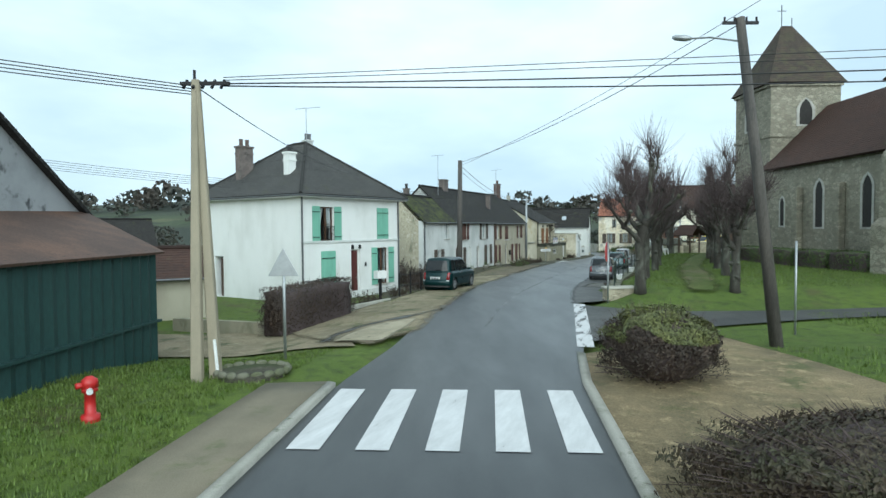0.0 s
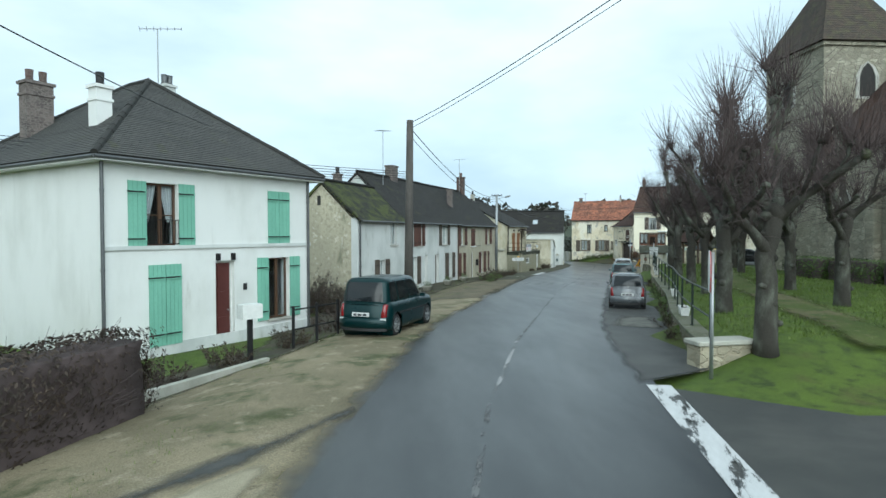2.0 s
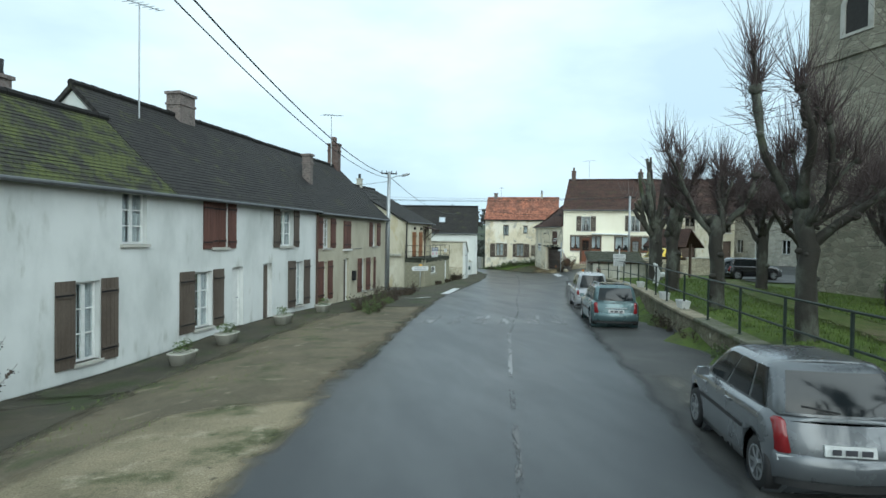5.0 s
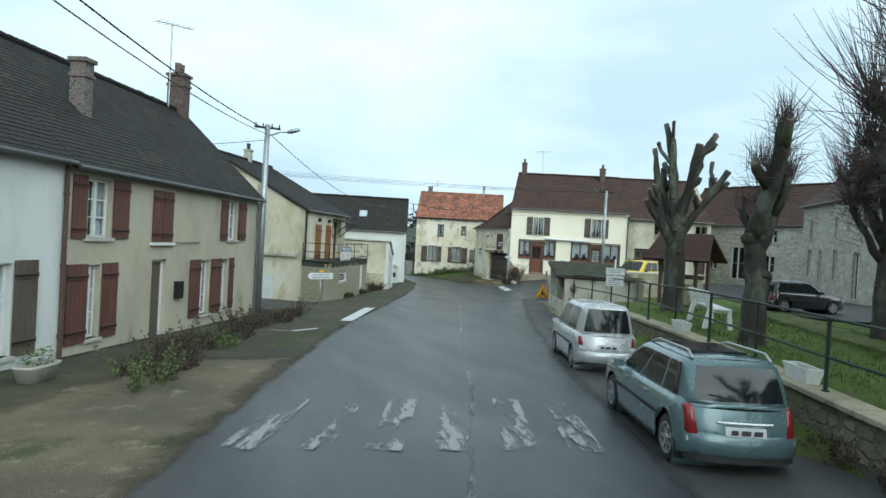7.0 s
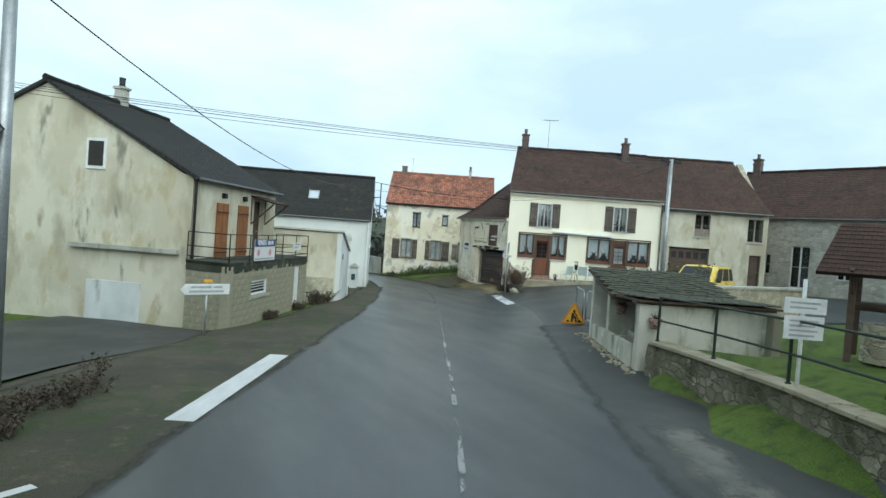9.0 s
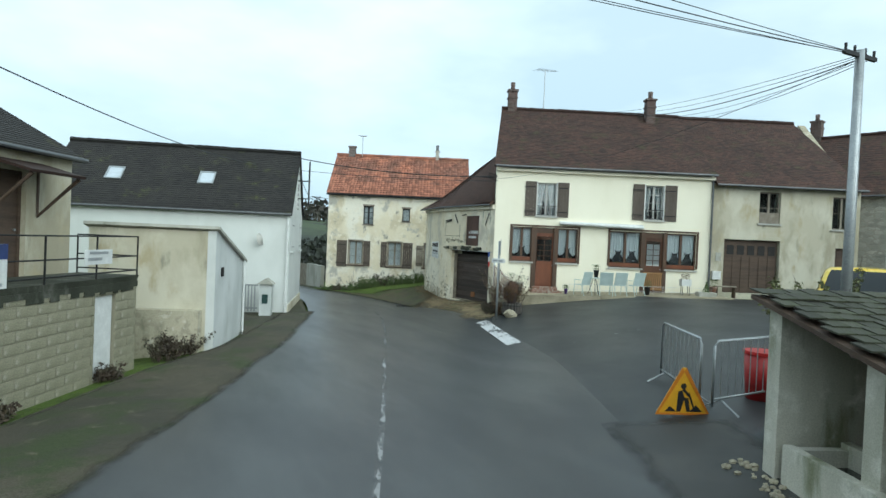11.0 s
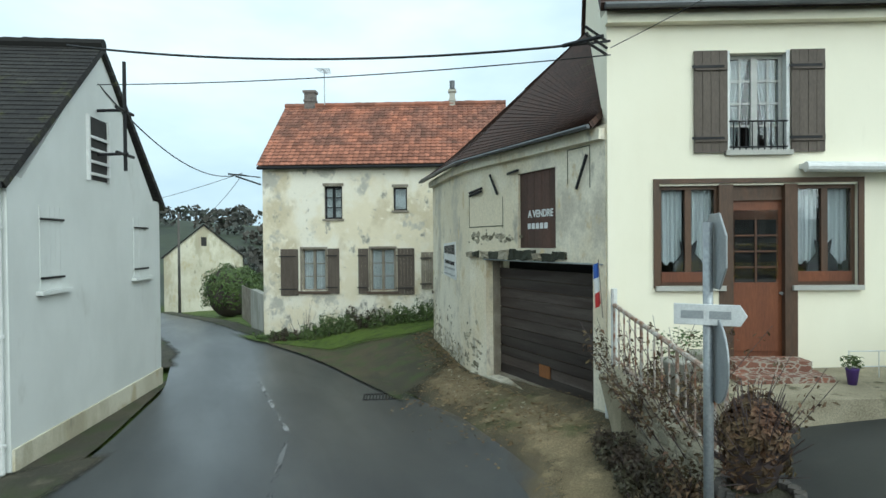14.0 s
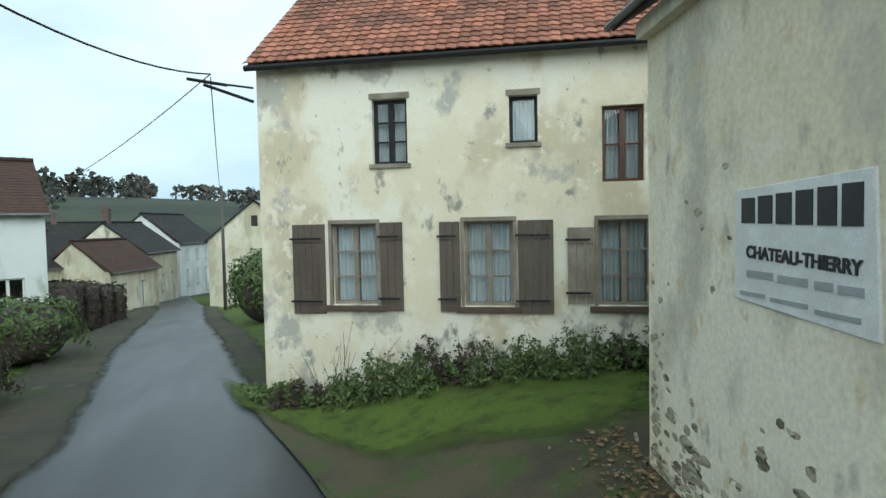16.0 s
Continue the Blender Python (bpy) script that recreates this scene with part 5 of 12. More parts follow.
def row_house():
    B = 0.0
    h = thing("row_house", facade(ROW_A, ROW_B, B), "long white row house with brown shutters and a mossy roof", "house")
    L, Dp, e = 14.05, 5.8, 4.12
    ups = [(3.5, 4.3, 2.78, 3.98), (6.95, 7.7, 2.66, 3.96), (10.95, 12.0, 2.64, 3.92)]
    lows = [(2.2, 2.85, 0.36, 2.02), (6.15, 6.95, 0.46, 2.0), (12.2, 12.9, 0.42, 2.05)]
    doors = [(8.0, 8.6, 0.1, 2.05), (9.85, 10.45, 0.05, 2.08)]
    wall(h, L, -0.6, e, ups + lows + doors, GREY_RENDER)
    low = 5.2
    S = 3.5
    # gable end with exposed rubble
    wall(h, S, -0.6, e, [], GABLE_STONE, Matrix.Translation((0, S + 0.35, 0)) @ Matrix.Rotation(-math.pi / 2, 4, "Z"), 0.35, [(S / 2, 5.85)], "gable_wall", "gable of exposed limestone rubble")
    wall(h, low, -0.6, e, [], GABLE_STONE, Matrix.Translation((low, S + 0.35, 0)) @ Matrix.Rotation(math.pi, 4, "Z"))
    wall(h, Dp - 0.35, -0.6, e, [], GREY_RENDER, Matrix.Translation((low, Dp, 0)) @ Matrix.Rotation(-math.pi / 2, 4, "Z"), 0.35, [(Dp / 2 - 0.1, 6.78)])
    wall(h, L - low, -0.6, e, [], GREY_RENDER, Matrix.Translation((L, Dp, 0)) @ Matrix.Rotation(math.pi, 4, "Z"))
    o = 0.22
    roof(h, [((-0.12, -o, e - 0.12), (low, -o, e - 0.12), (low, S / 2 + 0.15, 5.95), (-0.12, S / 2 + 0.15, 5.95)),
             ((low, S + 0.55, e - 0.12), (-0.12, S + 0.55, e - 0.12), (-0.12, S / 2 + 0.15, 5.95), (low, S / 2 + 0.15, 5.95))], ROOF_MOSS, label="dark tiles thick with moss")
    roof(h, [((low - 0.1, -o, e - 0.12), (L, -o, e - 0.12), (L, 2.9, 6.9), (low - 0.1, 2.9, 6.9)),
             ((L, Dp + o, e - 0.12), (low - 0.1, Dp + o, e - 0.12), (low - 0.1, 2.9, 6.9), (L, 2.9, 6.9))], ROOF_SLATE)
    ridge_tiles(h, (-0.12, S / 2 + 0.15, 5.97), (low, S / 2 + 0.15, 5.97), ROOF_MOSS, 0.10)
    ridge_tiles(h, (low - 0.1, 2.9, 6.92), (L, 2.9, 6.92), ROOF_SLATE, 0.10)
    gutter(h, (0, -o - 0.03, e - 0.16), (L, -o - 0.03, e - 0.16))
    downpipe(h, 0.12, -0.07, -0.3, e - 0.2)
    downpipe(h, L - 0.02, -0.07, 0.0, e - 0.2, mat=RUST_SHEET)
    for u0, u1, z0, z1 in ups:
        window(h, u0, u1, z0, z1, frame=WHITE_PAINT, rows=3, curtain=True)
    for u0, u1, z0, z1 in lows:
        window(h, u0, u1, z0, z1, frame=WHITE_PAINT, rows=3)
    door(h, *doors[0], WHITE_PAINT, panels=2)
    door(h, *doors[1], BROWN_SHUTTER, frame=WHITE_PAINT)
    for u0, u1, z0, z1 in ((6.5, 6.94, 2.62, 3.98), (7.71, 8.14, 2.62, 3.98)):
        shutter(h, u0, u1, z0, z1, RED_SHUTTER)
    shutter(h, 6.96, 7.32, 2.66, 3.96, RED_SHUTTER, y=0.03)
    shutter(h, 7.33, 7.69, 2.66, 3.96, RED_SHUTTER, y=0.03)
    for u0, u1, z0, z1 in ((10.5, 10.93, 2.6, 3.94), (12.02, 12.45, 2.6, 3.94), (1.70, 2.18, 0.30, 2.06), (2.87, 3.35, 0.30, 2.06), (5.5, 6.12, 0.42, 2.04), (6.98, 7.5, 0.42, 2.04), (11.6, 12.18, 0.4, 2.1), (12.92, 13.45, 0.4, 2.1)):
        shutter(h, u0, u1, z0, z1, BROWN_SHUTTER)
    chimney(h, 9.6, 2.9, 6.3, 7.6, 0.8, 0.5, CHIMNEY_GREY, 0)
    chimney(h, 3.2, 3.0, 4.9, 6.5, 0.36, 0.36, CHIMNEY_GREY, 1, RUBBER)
    # slit is not cut; a dark sheet on the gable paints its shade
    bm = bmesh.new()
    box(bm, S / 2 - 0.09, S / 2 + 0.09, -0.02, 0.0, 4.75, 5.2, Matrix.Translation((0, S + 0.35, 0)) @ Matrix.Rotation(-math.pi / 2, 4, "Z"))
    part("loft_slit", bm, SHADE_DARK, h, "narrow loft slit, its inner shade painted as a dark sheet")
    return h


def beige_house():
    u = 14.07
    h = thing("beige_house", facade(row_point(u), ROW_B, 0.0), "beige rendered terrace house with reddish brown shutters and dark roof", "house")
    L, Dp, e = 9.33, 5.8, 4.05
    ups = [(0.62, 1.42, 2.52, 3.75), (7.05, 7.75, 2.52, 3.72)]
    lows = [(0.75, 1.15, 0.4, 1.95), (5.45, 6.05, 0.34, 1.92), (6.75, 7.25, 0.34, 1.92)]
    doors = [(3.05, 3.72, 0.0, 2.0)]
    wall(h, L, -0.6, e, ups + lows + doors, BEIGE_RENDER)
    wall(h, Dp - 0.7, -0.6, e, [], BEIGE_RENDER, Matrix.Translation((L, 0.35, 0)) @ Matrix.Rotation(math.pi / 2, 4, "Z"), 0.35, [(2.55, 6.8)])
    wall(h, L, -0.6, e, [], BEIGE_RENDER, Matrix.Translation((L, Dp, 0)) @ Matrix.Rotation(math.pi, 4, "Z"))
    o = 0.22
    roof(h, [((0.02, -o, e - 0.10), (L + 0.12, -o, e - 0.10), (L + 0.12, 2.9, 6.88), (0.02, 2.9, 6.88)),
             ((L + 0.12, Dp + o, e - 0.10), (0.02, Dp + o, e - 0.10), (0.02, 2.9, 6.88), (L + 0.12, 2.9, 6.88))], ROOF_SLATE)
    ridge_tiles(h, (0.02, 2.9, 6.9), (L + 0.12, 2.9, 6.9), ROOF_SLATE, 0.10)
    gutter(h, (0.05, -o - 0.03, e - 0.14), (L, -o - 0.03, e - 0.14))
    downpipe(h, L - 0.05, -0.07, -0.2, e - 0.2)
    for w in ups + lows:
        window(h, *w, frame=WHITE_PAINT, rows=3, curtain=True)
    door(h, *doors[0], BROWN_SHUTTER, frame=WHITE_PAINT)
    for u0, u1, z0, z1 in ((0.18, 0.6, 2.5, 3.78), (1.44, 2.0, 2.5, 3.78), (2.95, 3.38, 2.45, 3.72), (3.4, 3.85, 2.45, 3.72), (6.55, 7.02, 2.5, 3.75), (7.78, 8.35, 2.5, 3.75),
                           (0.12, 0.72, 0.36, 1.98), (1.18, 1.7, 0.36, 1.98), (4.85, 5.43, 0.32, 1.95), (6.07, 6.72, 0.32, 1.95), (7.28, 7.6, 0.32, 1.95)):
        shutter(h, u0, u1, z0, z1, RED_SHUTTER)
    bm = bmesh.new()
    box(bm, 2.9, 3.9, -0.1, 0.02, 2.36, 2.43)
    part("sill", bm, WHITE_PAINT, h)
    bm = bmesh.new()
    tube(bm, [(3.9, -0.05, 2.42), (5.3, -0.05, 2.44)], 0.015, 6)
    part("wall_rod", bm, ZINC, h)
    bm = bmesh.new()
    box(bm, 4.1, 4.35, -0.14, 0.0, 0.95, 1.4)
    part("letter_box", bm, IRON, h, "dark metal letter box", 0.01)
    chimney(h, 8.95, 2.9, 6.2, 8.05, 0.42, 0.6, CHIMNEY_BRICK, 2)
    chimney(h, 2.1, 1.35, 4.9, 6.5, 0.30, 0.36, CHIMNEY_GREY, 0)
    return h


# --- grey yellow house with the raised terrace ---
def terrace_house():
    B = -0.55
    a, b = (11.4, 71.1), (14.6, 76.9)
    h = thing("terrace_house", facade(a, b, B), "old grey yellow house with dark roof and orange shutters", "house")
    L, Dp, e = 6.62, 10.4, 4.2 - B
    wall(h, L, -0.5, e, [(4.55, 5.3, 2.0, 4.2)], STAIN_RENDER)
    wall(h, Dp - 0.7, -0.5, e, [], STAIN_RENDER, Matrix.Translation((0, Dp - 0.35, 0)) @ Matrix.Rotation(-math.pi / 2, 4, "Z"), 0.35, [(4.85, 6.95 - B)])
    wall(h, Dp - 0.7, -0.5, e, [], STAIN_RENDER, Matrix.Translation((L, 0.35, 0)) @ Matrix.Rotation(math.pi / 2, 4, "Z"), 0.35, [(4.85, 6.95 - B)])
    wall(h, L, -0.5, e, [], STAIN_RENDER, Matrix.Translation((L, Dp, 0)) @ Matrix.Rotation(math.pi, 4, "Z"))
    o = 0.25
    roof(h, [((-0.15, -o, e - 0.1), (L + 0.15, -o, e - 0.1), (L + 0.15, Dp / 2, 7.0 - B), (-0.15, Dp / 2, 7.0 - B)),
             ((L + 0.15, Dp + o, e - 0.1), (-0.15, Dp + o, e - 0.1), (-0.15, Dp / 2, 7.0 - B), (L + 0.15, Dp / 2, 7.0 - B))], ROOF_SLATE)
    ridge_tiles(h, (-0.15, Dp / 2, 7.02 - B), (L + 0.15, Dp / 2, 7.02 - B), ROOF_SLATE)
    gutter(h, (-0.1, -o - 0.03, e - 0.14), (L + 0.1, -o - 0.03, e - 0.14))
    downpipe(h, 0.05, -0.08, -0.4, e - 0.15, mat=IRON)
    for u in (1.55, 3.15):
        shutter(h, u, u + 0.42, 1.95, 3.95, WOOD_ORANGE)
        shutter(h, u + 0.43, u + 0.85, 1.95, 3.95, WOOD_ORANGE)
        bm = bmesh.new()
        box(bm, u + 0.35, u + 0.5, -0.14, 0.0, 4.12, 4.3)
        part("wall_lamp", bm, IRON, h, "small black wall lamp", 0.015)
    door(h, 4.55, 5.3, 2.0, 4.2, DARK_DOOR)
    # porch hood on brackets
    bm = bmesh.new()
    box(bm, 4.2, 5.7, -1.0, 0.0, 0, 0.06, Matrix.Translation((0, 0, 4.35)) @ Matrix.Rotation(radians(14), 4, "X"))
    part("porch_hood", bm, ROOF_RED, h, "small tiled porch hood", 0.01)
    for u in (4.3, 5.6):
        bm = bmesh.new()
        tube(bm, [(u, 0, 4.3), (u, -0.02, 3.3), (u, -0.9, 4.1)], 0.04, 6)
        part("porch_bracket", bm, DARK_DOOR, h)
    bm = bmesh.new()
    M = Matrix.Translation((0, Dp - 0.35, 0)) @ Matrix.Rotation(-math.pi / 2, 4, "Z")
    box(bm, 6.35, 7.05, -0.05, 0.01, 4.72, 5.72, M)
    part("gable_window_frame", bm, WHITE_PAINT, h)
    # opaque pane on the wall, coloured with the shade of the room behind
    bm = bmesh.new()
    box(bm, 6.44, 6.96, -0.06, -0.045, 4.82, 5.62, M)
    part("gable_window_pane", bm, SHADE_DARK, h)
    bm = bmesh.new()
    box(bm, 6.6, 8.5, -0.04, 0.01, -0.4, 1.15, M)
    part("garage_door", bm, GREY_RENDER, h, "pale garage door under a concrete lintel", 0.01)
    bm = bmesh.new()
    box(bm, 6.0, 9.75, -0.22, 0.0, 2.18, 2.32, M)
    part("lintel_slab", bm, CONCRETE, h, "", 0.01)
    chimney(h, 3.6, 5.2, 6.8 - B, 7.55 - B, 0.36, 0.36, CONCRETE, 1, RUBBER)
    return h


def terrace_block():
    B = -0.6
    P = [(11.35, 70.9), (12.55, 69.8), (16.0, 76.35), (14.75, 77.0)]
    top = 1.39
    t = thing("terrace", pose(P[1][0], P[1][1], B), "raised terrace of mossy concrete blocks with an iron railing", "terrace")
    loc = [(p[0] - P[1][0], p[1] - P[1][1]) for p in P]
    fronts = [(loc[0], loc[1]), (loc[1], loc[2]), (loc[2], loc[3])]
    blocks = []
    for k, (p, q) in enumerate(fronts):
        L = math.dist(p, q)
        M = facade(p, q, 0)
        hgt = top - B
        ops = [(1.75, 3.15, 0.95, 1.45)] if k == 1 else []
        if k == 1:
            ops.append((5.9, 6.6, 0.0, 1.75))
        # courses of blocks
        w = wall(t, L, -0.4, hgt, ops, BLOCKWORK, M, 0.22)
        blocks.append((w, L, hgt, ops, M))
        if k == 1:
            bm = bmesh.new()
            for (a0, a1, z0, z1) in ((1.75, 3.15, 0.95, 1.02), (1.75, 3.15, 1.38, 1.45), (1.75, 1.82, 1.02, 1.38), (3.08, 3.15, 1.02, 1.38)):
                box(bm, a0, a1, 0.04, 0.1, z0, z1, M)
            for z in (1.12, 1.22, 1.31):
                box(bm, 1.82, 3.08, 0.05, 0.08, z - 0.012, z + 0.012, M)
            part("cellar_window", bm, WHITE_PAINT, t)
            bm = bmesh.new()
            box(bm, 1.8, 3.1, 0.12, 0.14, 0.98, 1.42, M)
            part("cellar_pane", bm, SHADE_DARK, t)
            bm = bmesh.new()
            box(bm, 1.6, 3.3, -0.05, 0.02, 0.84, 0.93, M)
            part("cellar_sill", bm, CONCRETE, t)
            bm = bmesh.new()
            box(bm, 5.92, 6.58, 0.06, 0.1, 0.0, 1.73, M)
            part("cellar_door", bm, WHITE_PAINT, t, "white cellar door", 0.01)
    bm = bmesh.new()
    vs = [bm.verts.new((x, y, top - B)) for x, y in loc]
    f = bm.faces.new(vs)
    r = bmesh.ops.extrude_face_region(bm, geom=[f])
    for v in r["geom"]:
        if isinstance(v, bmesh.types.BMVert):
            v.co.z += 0.12
            d = Vector((v.co.x - 1.1, v.co.y - 3.7, 0)).normalized() * 0.08
            v.co += d
    bmesh.ops.recalc_face_normals(bm, faces=bm.faces[:])
    part("deck_slab", bm, DARK_MOSS, t, "dark mossy slab edge")
    for p, q in fronts:
        bm = bmesh.new()
        M = facade(p, q, 0)
        LL = math.dist(p, q)
        k = 0.0
        while k < LL - 0.05:
            w = min(LL - k, random.uniform(0.12, 0.3))
            box(bm, k, k + w, -0.03, 0.0, top - B - random.uniform(0.10, 0.22), top - B + 0.002, M)
            k += w
        part("moss_edge", bm, DARK_MOSS, t, "black moss hanging over the wall's top", 0.01)
    # railing
    z0, z1 = top - B + 0.12, top - B + 1.0
    for p, q in fronts:
        p, q = Vector((*p, 0)), Vector((*q, 0))
        n = max(1, round((q - p).length / 1.4))
        for k in range(n + 1):
            c = p.lerp(q, k / n)
            bm = bmesh.new()
            tube(bm, [(c.x, c.y, z0), (c.x, c.y, z1)], 0.02, 6)
            part("rail_post", bm, IRON, t)
        for z in (z0 + 0.12, (z0 + z1) / 2, z1):
            bm = bmesh.new()
            tube(bm, [(p.x, p.y, z), (q.x, q.y, z)], 0.017, 6)
            part("rail", bm, IRON, t)
    # single blocks, standing a little proud of the mortar
    random.seed(12)
    shared = {}
    for w, L, hgt, ops, M in blocks:
        bw, bh = 0.505, 0.205
        for i in range(11):
            z0 = hgt - (i + 1) * bh
            cuts = [0.0] + [bw * (k + (0.5 if i % 2 else 1.0)) for k in range(int(L / bw) + 1)]
            cuts = [c for c in cuts if c < L - 0.08] + [L]
            for c0, c1 in zip(cuts, cuts[1:]):
                u0, u1 = c0 + 0.007, c1 - 0.007
                for a0, a1, b0, b1 in ops:
                    if z0 + bh > b0 + 0.02 and z0 < b1 - 0.02:
                        if u0 < a0 < u1:
                            u1 = a0
                        elif u0 < a1 < u1:
                            u0 = a1
                        elif u0 >= a0 and u1 <= a1:
                            u1 = u0
                if u1 - u0 < 0.06:
                    continue
                key = round(u1 - u0, 2)
                if key not in shared:
                    bm = bmesh.new()
                    hw, hh = key / 2, bh / 2 - 0.007
                    f0 = [bm.verts.new((sx * hw, 0.02, sz * hh)) for sx, sz in ((-1, -1), (1, -1), (1, 1), (-1, 1))]
                    f1 = [bm.verts.new((sx * (hw - 0.008), -0.012, sz * (hh - 0.008))) for sx, sz in ((-1, -1), (1, -1), (1, 1), (-1, 1))]
                    bm.faces.new(f1)
                    for k in range(4):
                        bm.faces.new((f0[k], f0[(k + 1) % 4], f1[(k + 1) % 4], f1[k]))
                    bmesh.ops.recalc_face_normals(bm, faces=bm.faces[:])
                    me = bpy.data.meshes.new("block")
                    bm.to_mesh(me)
                    bm.free()
                    me.materials.append(BLOCK)
                    shared[key] = me
                ob = new("block", shared[key])
                ob.parent = t
                ob.matrix_local = M @ Matrix.Translation(((u0 + u1) / 2, random.uniform(-0.003, 0.003), z0 + bh / 2)) @ Matrix.Rotation(random.uniform(-0.008, 0.008), 4, "Y")
    return t


# --- lean-to shed beside the terrace ---
def lean_to():
    B = -0.6
    a, b = (17.8, 77.8), (18.85, 80.75)
    h = thing("lean_to_shed", facade(a, b, B), "small pale rendered lean-to shed with a sloping top", "shed")
    L = math.dist(a, b)
    bm = bmesh.new()
    poly_prism(bm, [(0, -0.4), (L, -0.4), (L, 1.73 - B), (0, 2.6 - B)], 0.0, 0.22)
    part("wall", bm, GREY_RENDER, h)
    bm = bmesh.new()
    box(bm, 0.0, 0.24, 0.22, 3.2, -0.4, 2.58 - B)
    part("wall", bm, STAIN_RENDER, h, "stained grey front wall")
    bm = bmesh.new()
    box(bm, L - 0.22, L, 0.22, 3.2, -0.4, 1.72 - B)
    box(bm, 0.24, L - 0.22, 3.0, 3.2, -0.4, 1.72 - B)
    part("wall", bm, GREY_RENDER, h)
    bm = bmesh.new()
    uvl = bm.loops.layers.uv.new("slope")
    slab(bm, [(L + 0.12, -0.1, 1.72 - B), (L + 0.12, 3.3, 1.72 - B), (-0.1, 3.3, 2.72 - B), (-0.1, -0.1, 2.72 - B)], 0.08, uvl, (0, 1, 0), 0.0)
    part("roof", bm, CONCRETE, h, "", 0.0)
    bm = bmesh.new()
    box(bm, 0.55, 0.8, -0.02, 0.01, 1.95, 2.2)
    part("vent", bm, IRON, h)
    bm = bmesh.new()
    box(bm, -0.35, 0.0, 0.3, 3.0, -0.4, 1.1)
    part("stone_base", bm, GABLE_STONE, h, "low rubble wall at its foot", 0.04)
    downpipe(h, L - 0.08, -0.06, -0.3, 1.7 - B, 0.035, WHITE_PAINT)
    return h


# --- white gabled house at the bend ---
def gabled_house():
    B = -0.6
    c, d = (21.2, 85.6), (22.8, 90.9)
    n = Vector((-(d[1] - c[1]), d[0] - c[0])).normalized()
    W = math.dist(c, d)
    L = 9.5
    a = (c[0] + n.x * L, c[1] + n.y * L)
    h = thing("gabled_house", facade(a, c, B), "white rendered gabled house with a dark tile roof at the bend", "house")
    e, top = 3.53 - B, 6.2 - B
    wall(h, L, -0.5, e, [(7.15, 7.7, 0.0, 1.75)], SMOOTH_RENDER)
    wall(h, W - 0.7, -0.5, e, [], SMOOTH_RENDER, Matrix.Translation((L, 0.35, 0)) @ Matrix.Rotation(math.pi / 2, 4, "Z"), 0.35, [(W / 2 - 0.35, top - 0.05)], "gable_wall")
    wall(h, W - 0.7, -0.5, e, [], SMOOTH_RENDER, Matrix.Translation((0, W - 0.35, 0)) @ Matrix.Rotation(-math.pi / 2, 4, "Z"), 0.35, [(W / 2 - 0.35, top - 0.05)], "gable_wall")
    wall(h, L, -0.5, e, [], SMOOTH_RENDER, Matrix.Translation((L, W, 0)) @ Matrix.Rotation(math.pi, 4, "Z"))
    o = 0.2
    roof(h, [((-0.1, -o, e - 0.12), (L + 0.08, -o, e - 0.12), (L + 0.08, W / 2, top + 0.04), (-0.1, W / 2, top + 0.04)),
             ((L + 0.08, W + o, e - 0.12), (-0.1, W + o, e - 0.12), (-0.1, W / 2, top + 0.04), (L + 0.08, W / 2, top + 0.04))], ROOF_SLATE)
    ridge_tiles(h, (-0.1, W / 2, top + 0.06), (L + 0.08, W / 2, top + 0.06), ROOF_SLATE)
    gutter(h, (-0.1, -o - 0.02, e - 0.15), (L + 0.05, -o - 0.02, e - 0.15), mat=ZINC)
    downpipe(h, L - 0.08, -0.08, -0.3, e - 0.1, mat=WHITE_PAINT)
    slope = math.atan2(top + 0.04 - e + 0.12, W / 2 + o)
    for u in (2.3, 5.9):
        M = Matrix.Translation((u, 0.95, e - 0.12 + (0.95 + o) * math.tan(slope))) @ Matrix.Rotation(slope, 4, "X")
        bm = bmesh.new()
        for q in ((-0.32, -0.26, 0, 0.78), (0.26, 0.32, 0, 0.78), (-0.26, 0.26, 0, 0.06), (-0.26, 0.26, 0.72, 0.78)):
            box(bm, q[0], q[1], q[2], q[3], 0.0, 0.07, M)
        sk = part("skylight", bm, STEEL, h)
        bm = bmesh.new()
        box(bm, -0.26, 0.26, 0.06, 0.72, 0.035, 0.045, M)
        part("pane", bm, plain("bright skylight glass", (0.5, 0.55, 0.6), 0.08, 0.0, spec=1.0), sk)
    door(h, 7.15, 7.7, 0.0, 1.75, DARK_DOOR)
    # dish, vent, gable shutters and ladder window
    bm = bmesh.new()
    bmesh.ops.create_cone(bm, cap_ends=True, segments=20, radius1=0.25, radius2=0.07, depth=0.09, matrix=pose(8.4, -0.3, 2.95, 78, 0, 72))
    tube(bm, [(8.45, 0, 2.7), (8.45, -0.25, 2.9)], 0.02, 6)
    part("satellite_dish", bm, SILL, h, "pale satellite dish")
    bm = bmesh.new()
    tube(bm, [(3.0, -0.03, 3.0), (3.0, 0.0, 3.0)], 0.16, 14)
    part("round_vent", bm, SILL, h)
    # hole is a dark disc on the vent, its shade put into the colour
    bm = bmesh.new()
    tube(bm, [(3.0, -0.035, 3.0), (3.0, -0.025, 3.0)], 0.11, 14)
    part("vent_hole", bm, SHADE_DARK, h)
    G = Matrix.Translation((L, 0, 0)) @ Matrix.Rotation(math.pi / 2, 4, "Z")
    for u0, u1, z0, z1 in ((0.75, 1.45, 1.86 - B, 3.16 - B), (4.1, 4.85, 1.86 - B, 3.1 - B)):
        shutter(h, u0, u1, z0, z1, SMOOTH_RENDER, G, y=-0.015, hinge=True, bars=False)
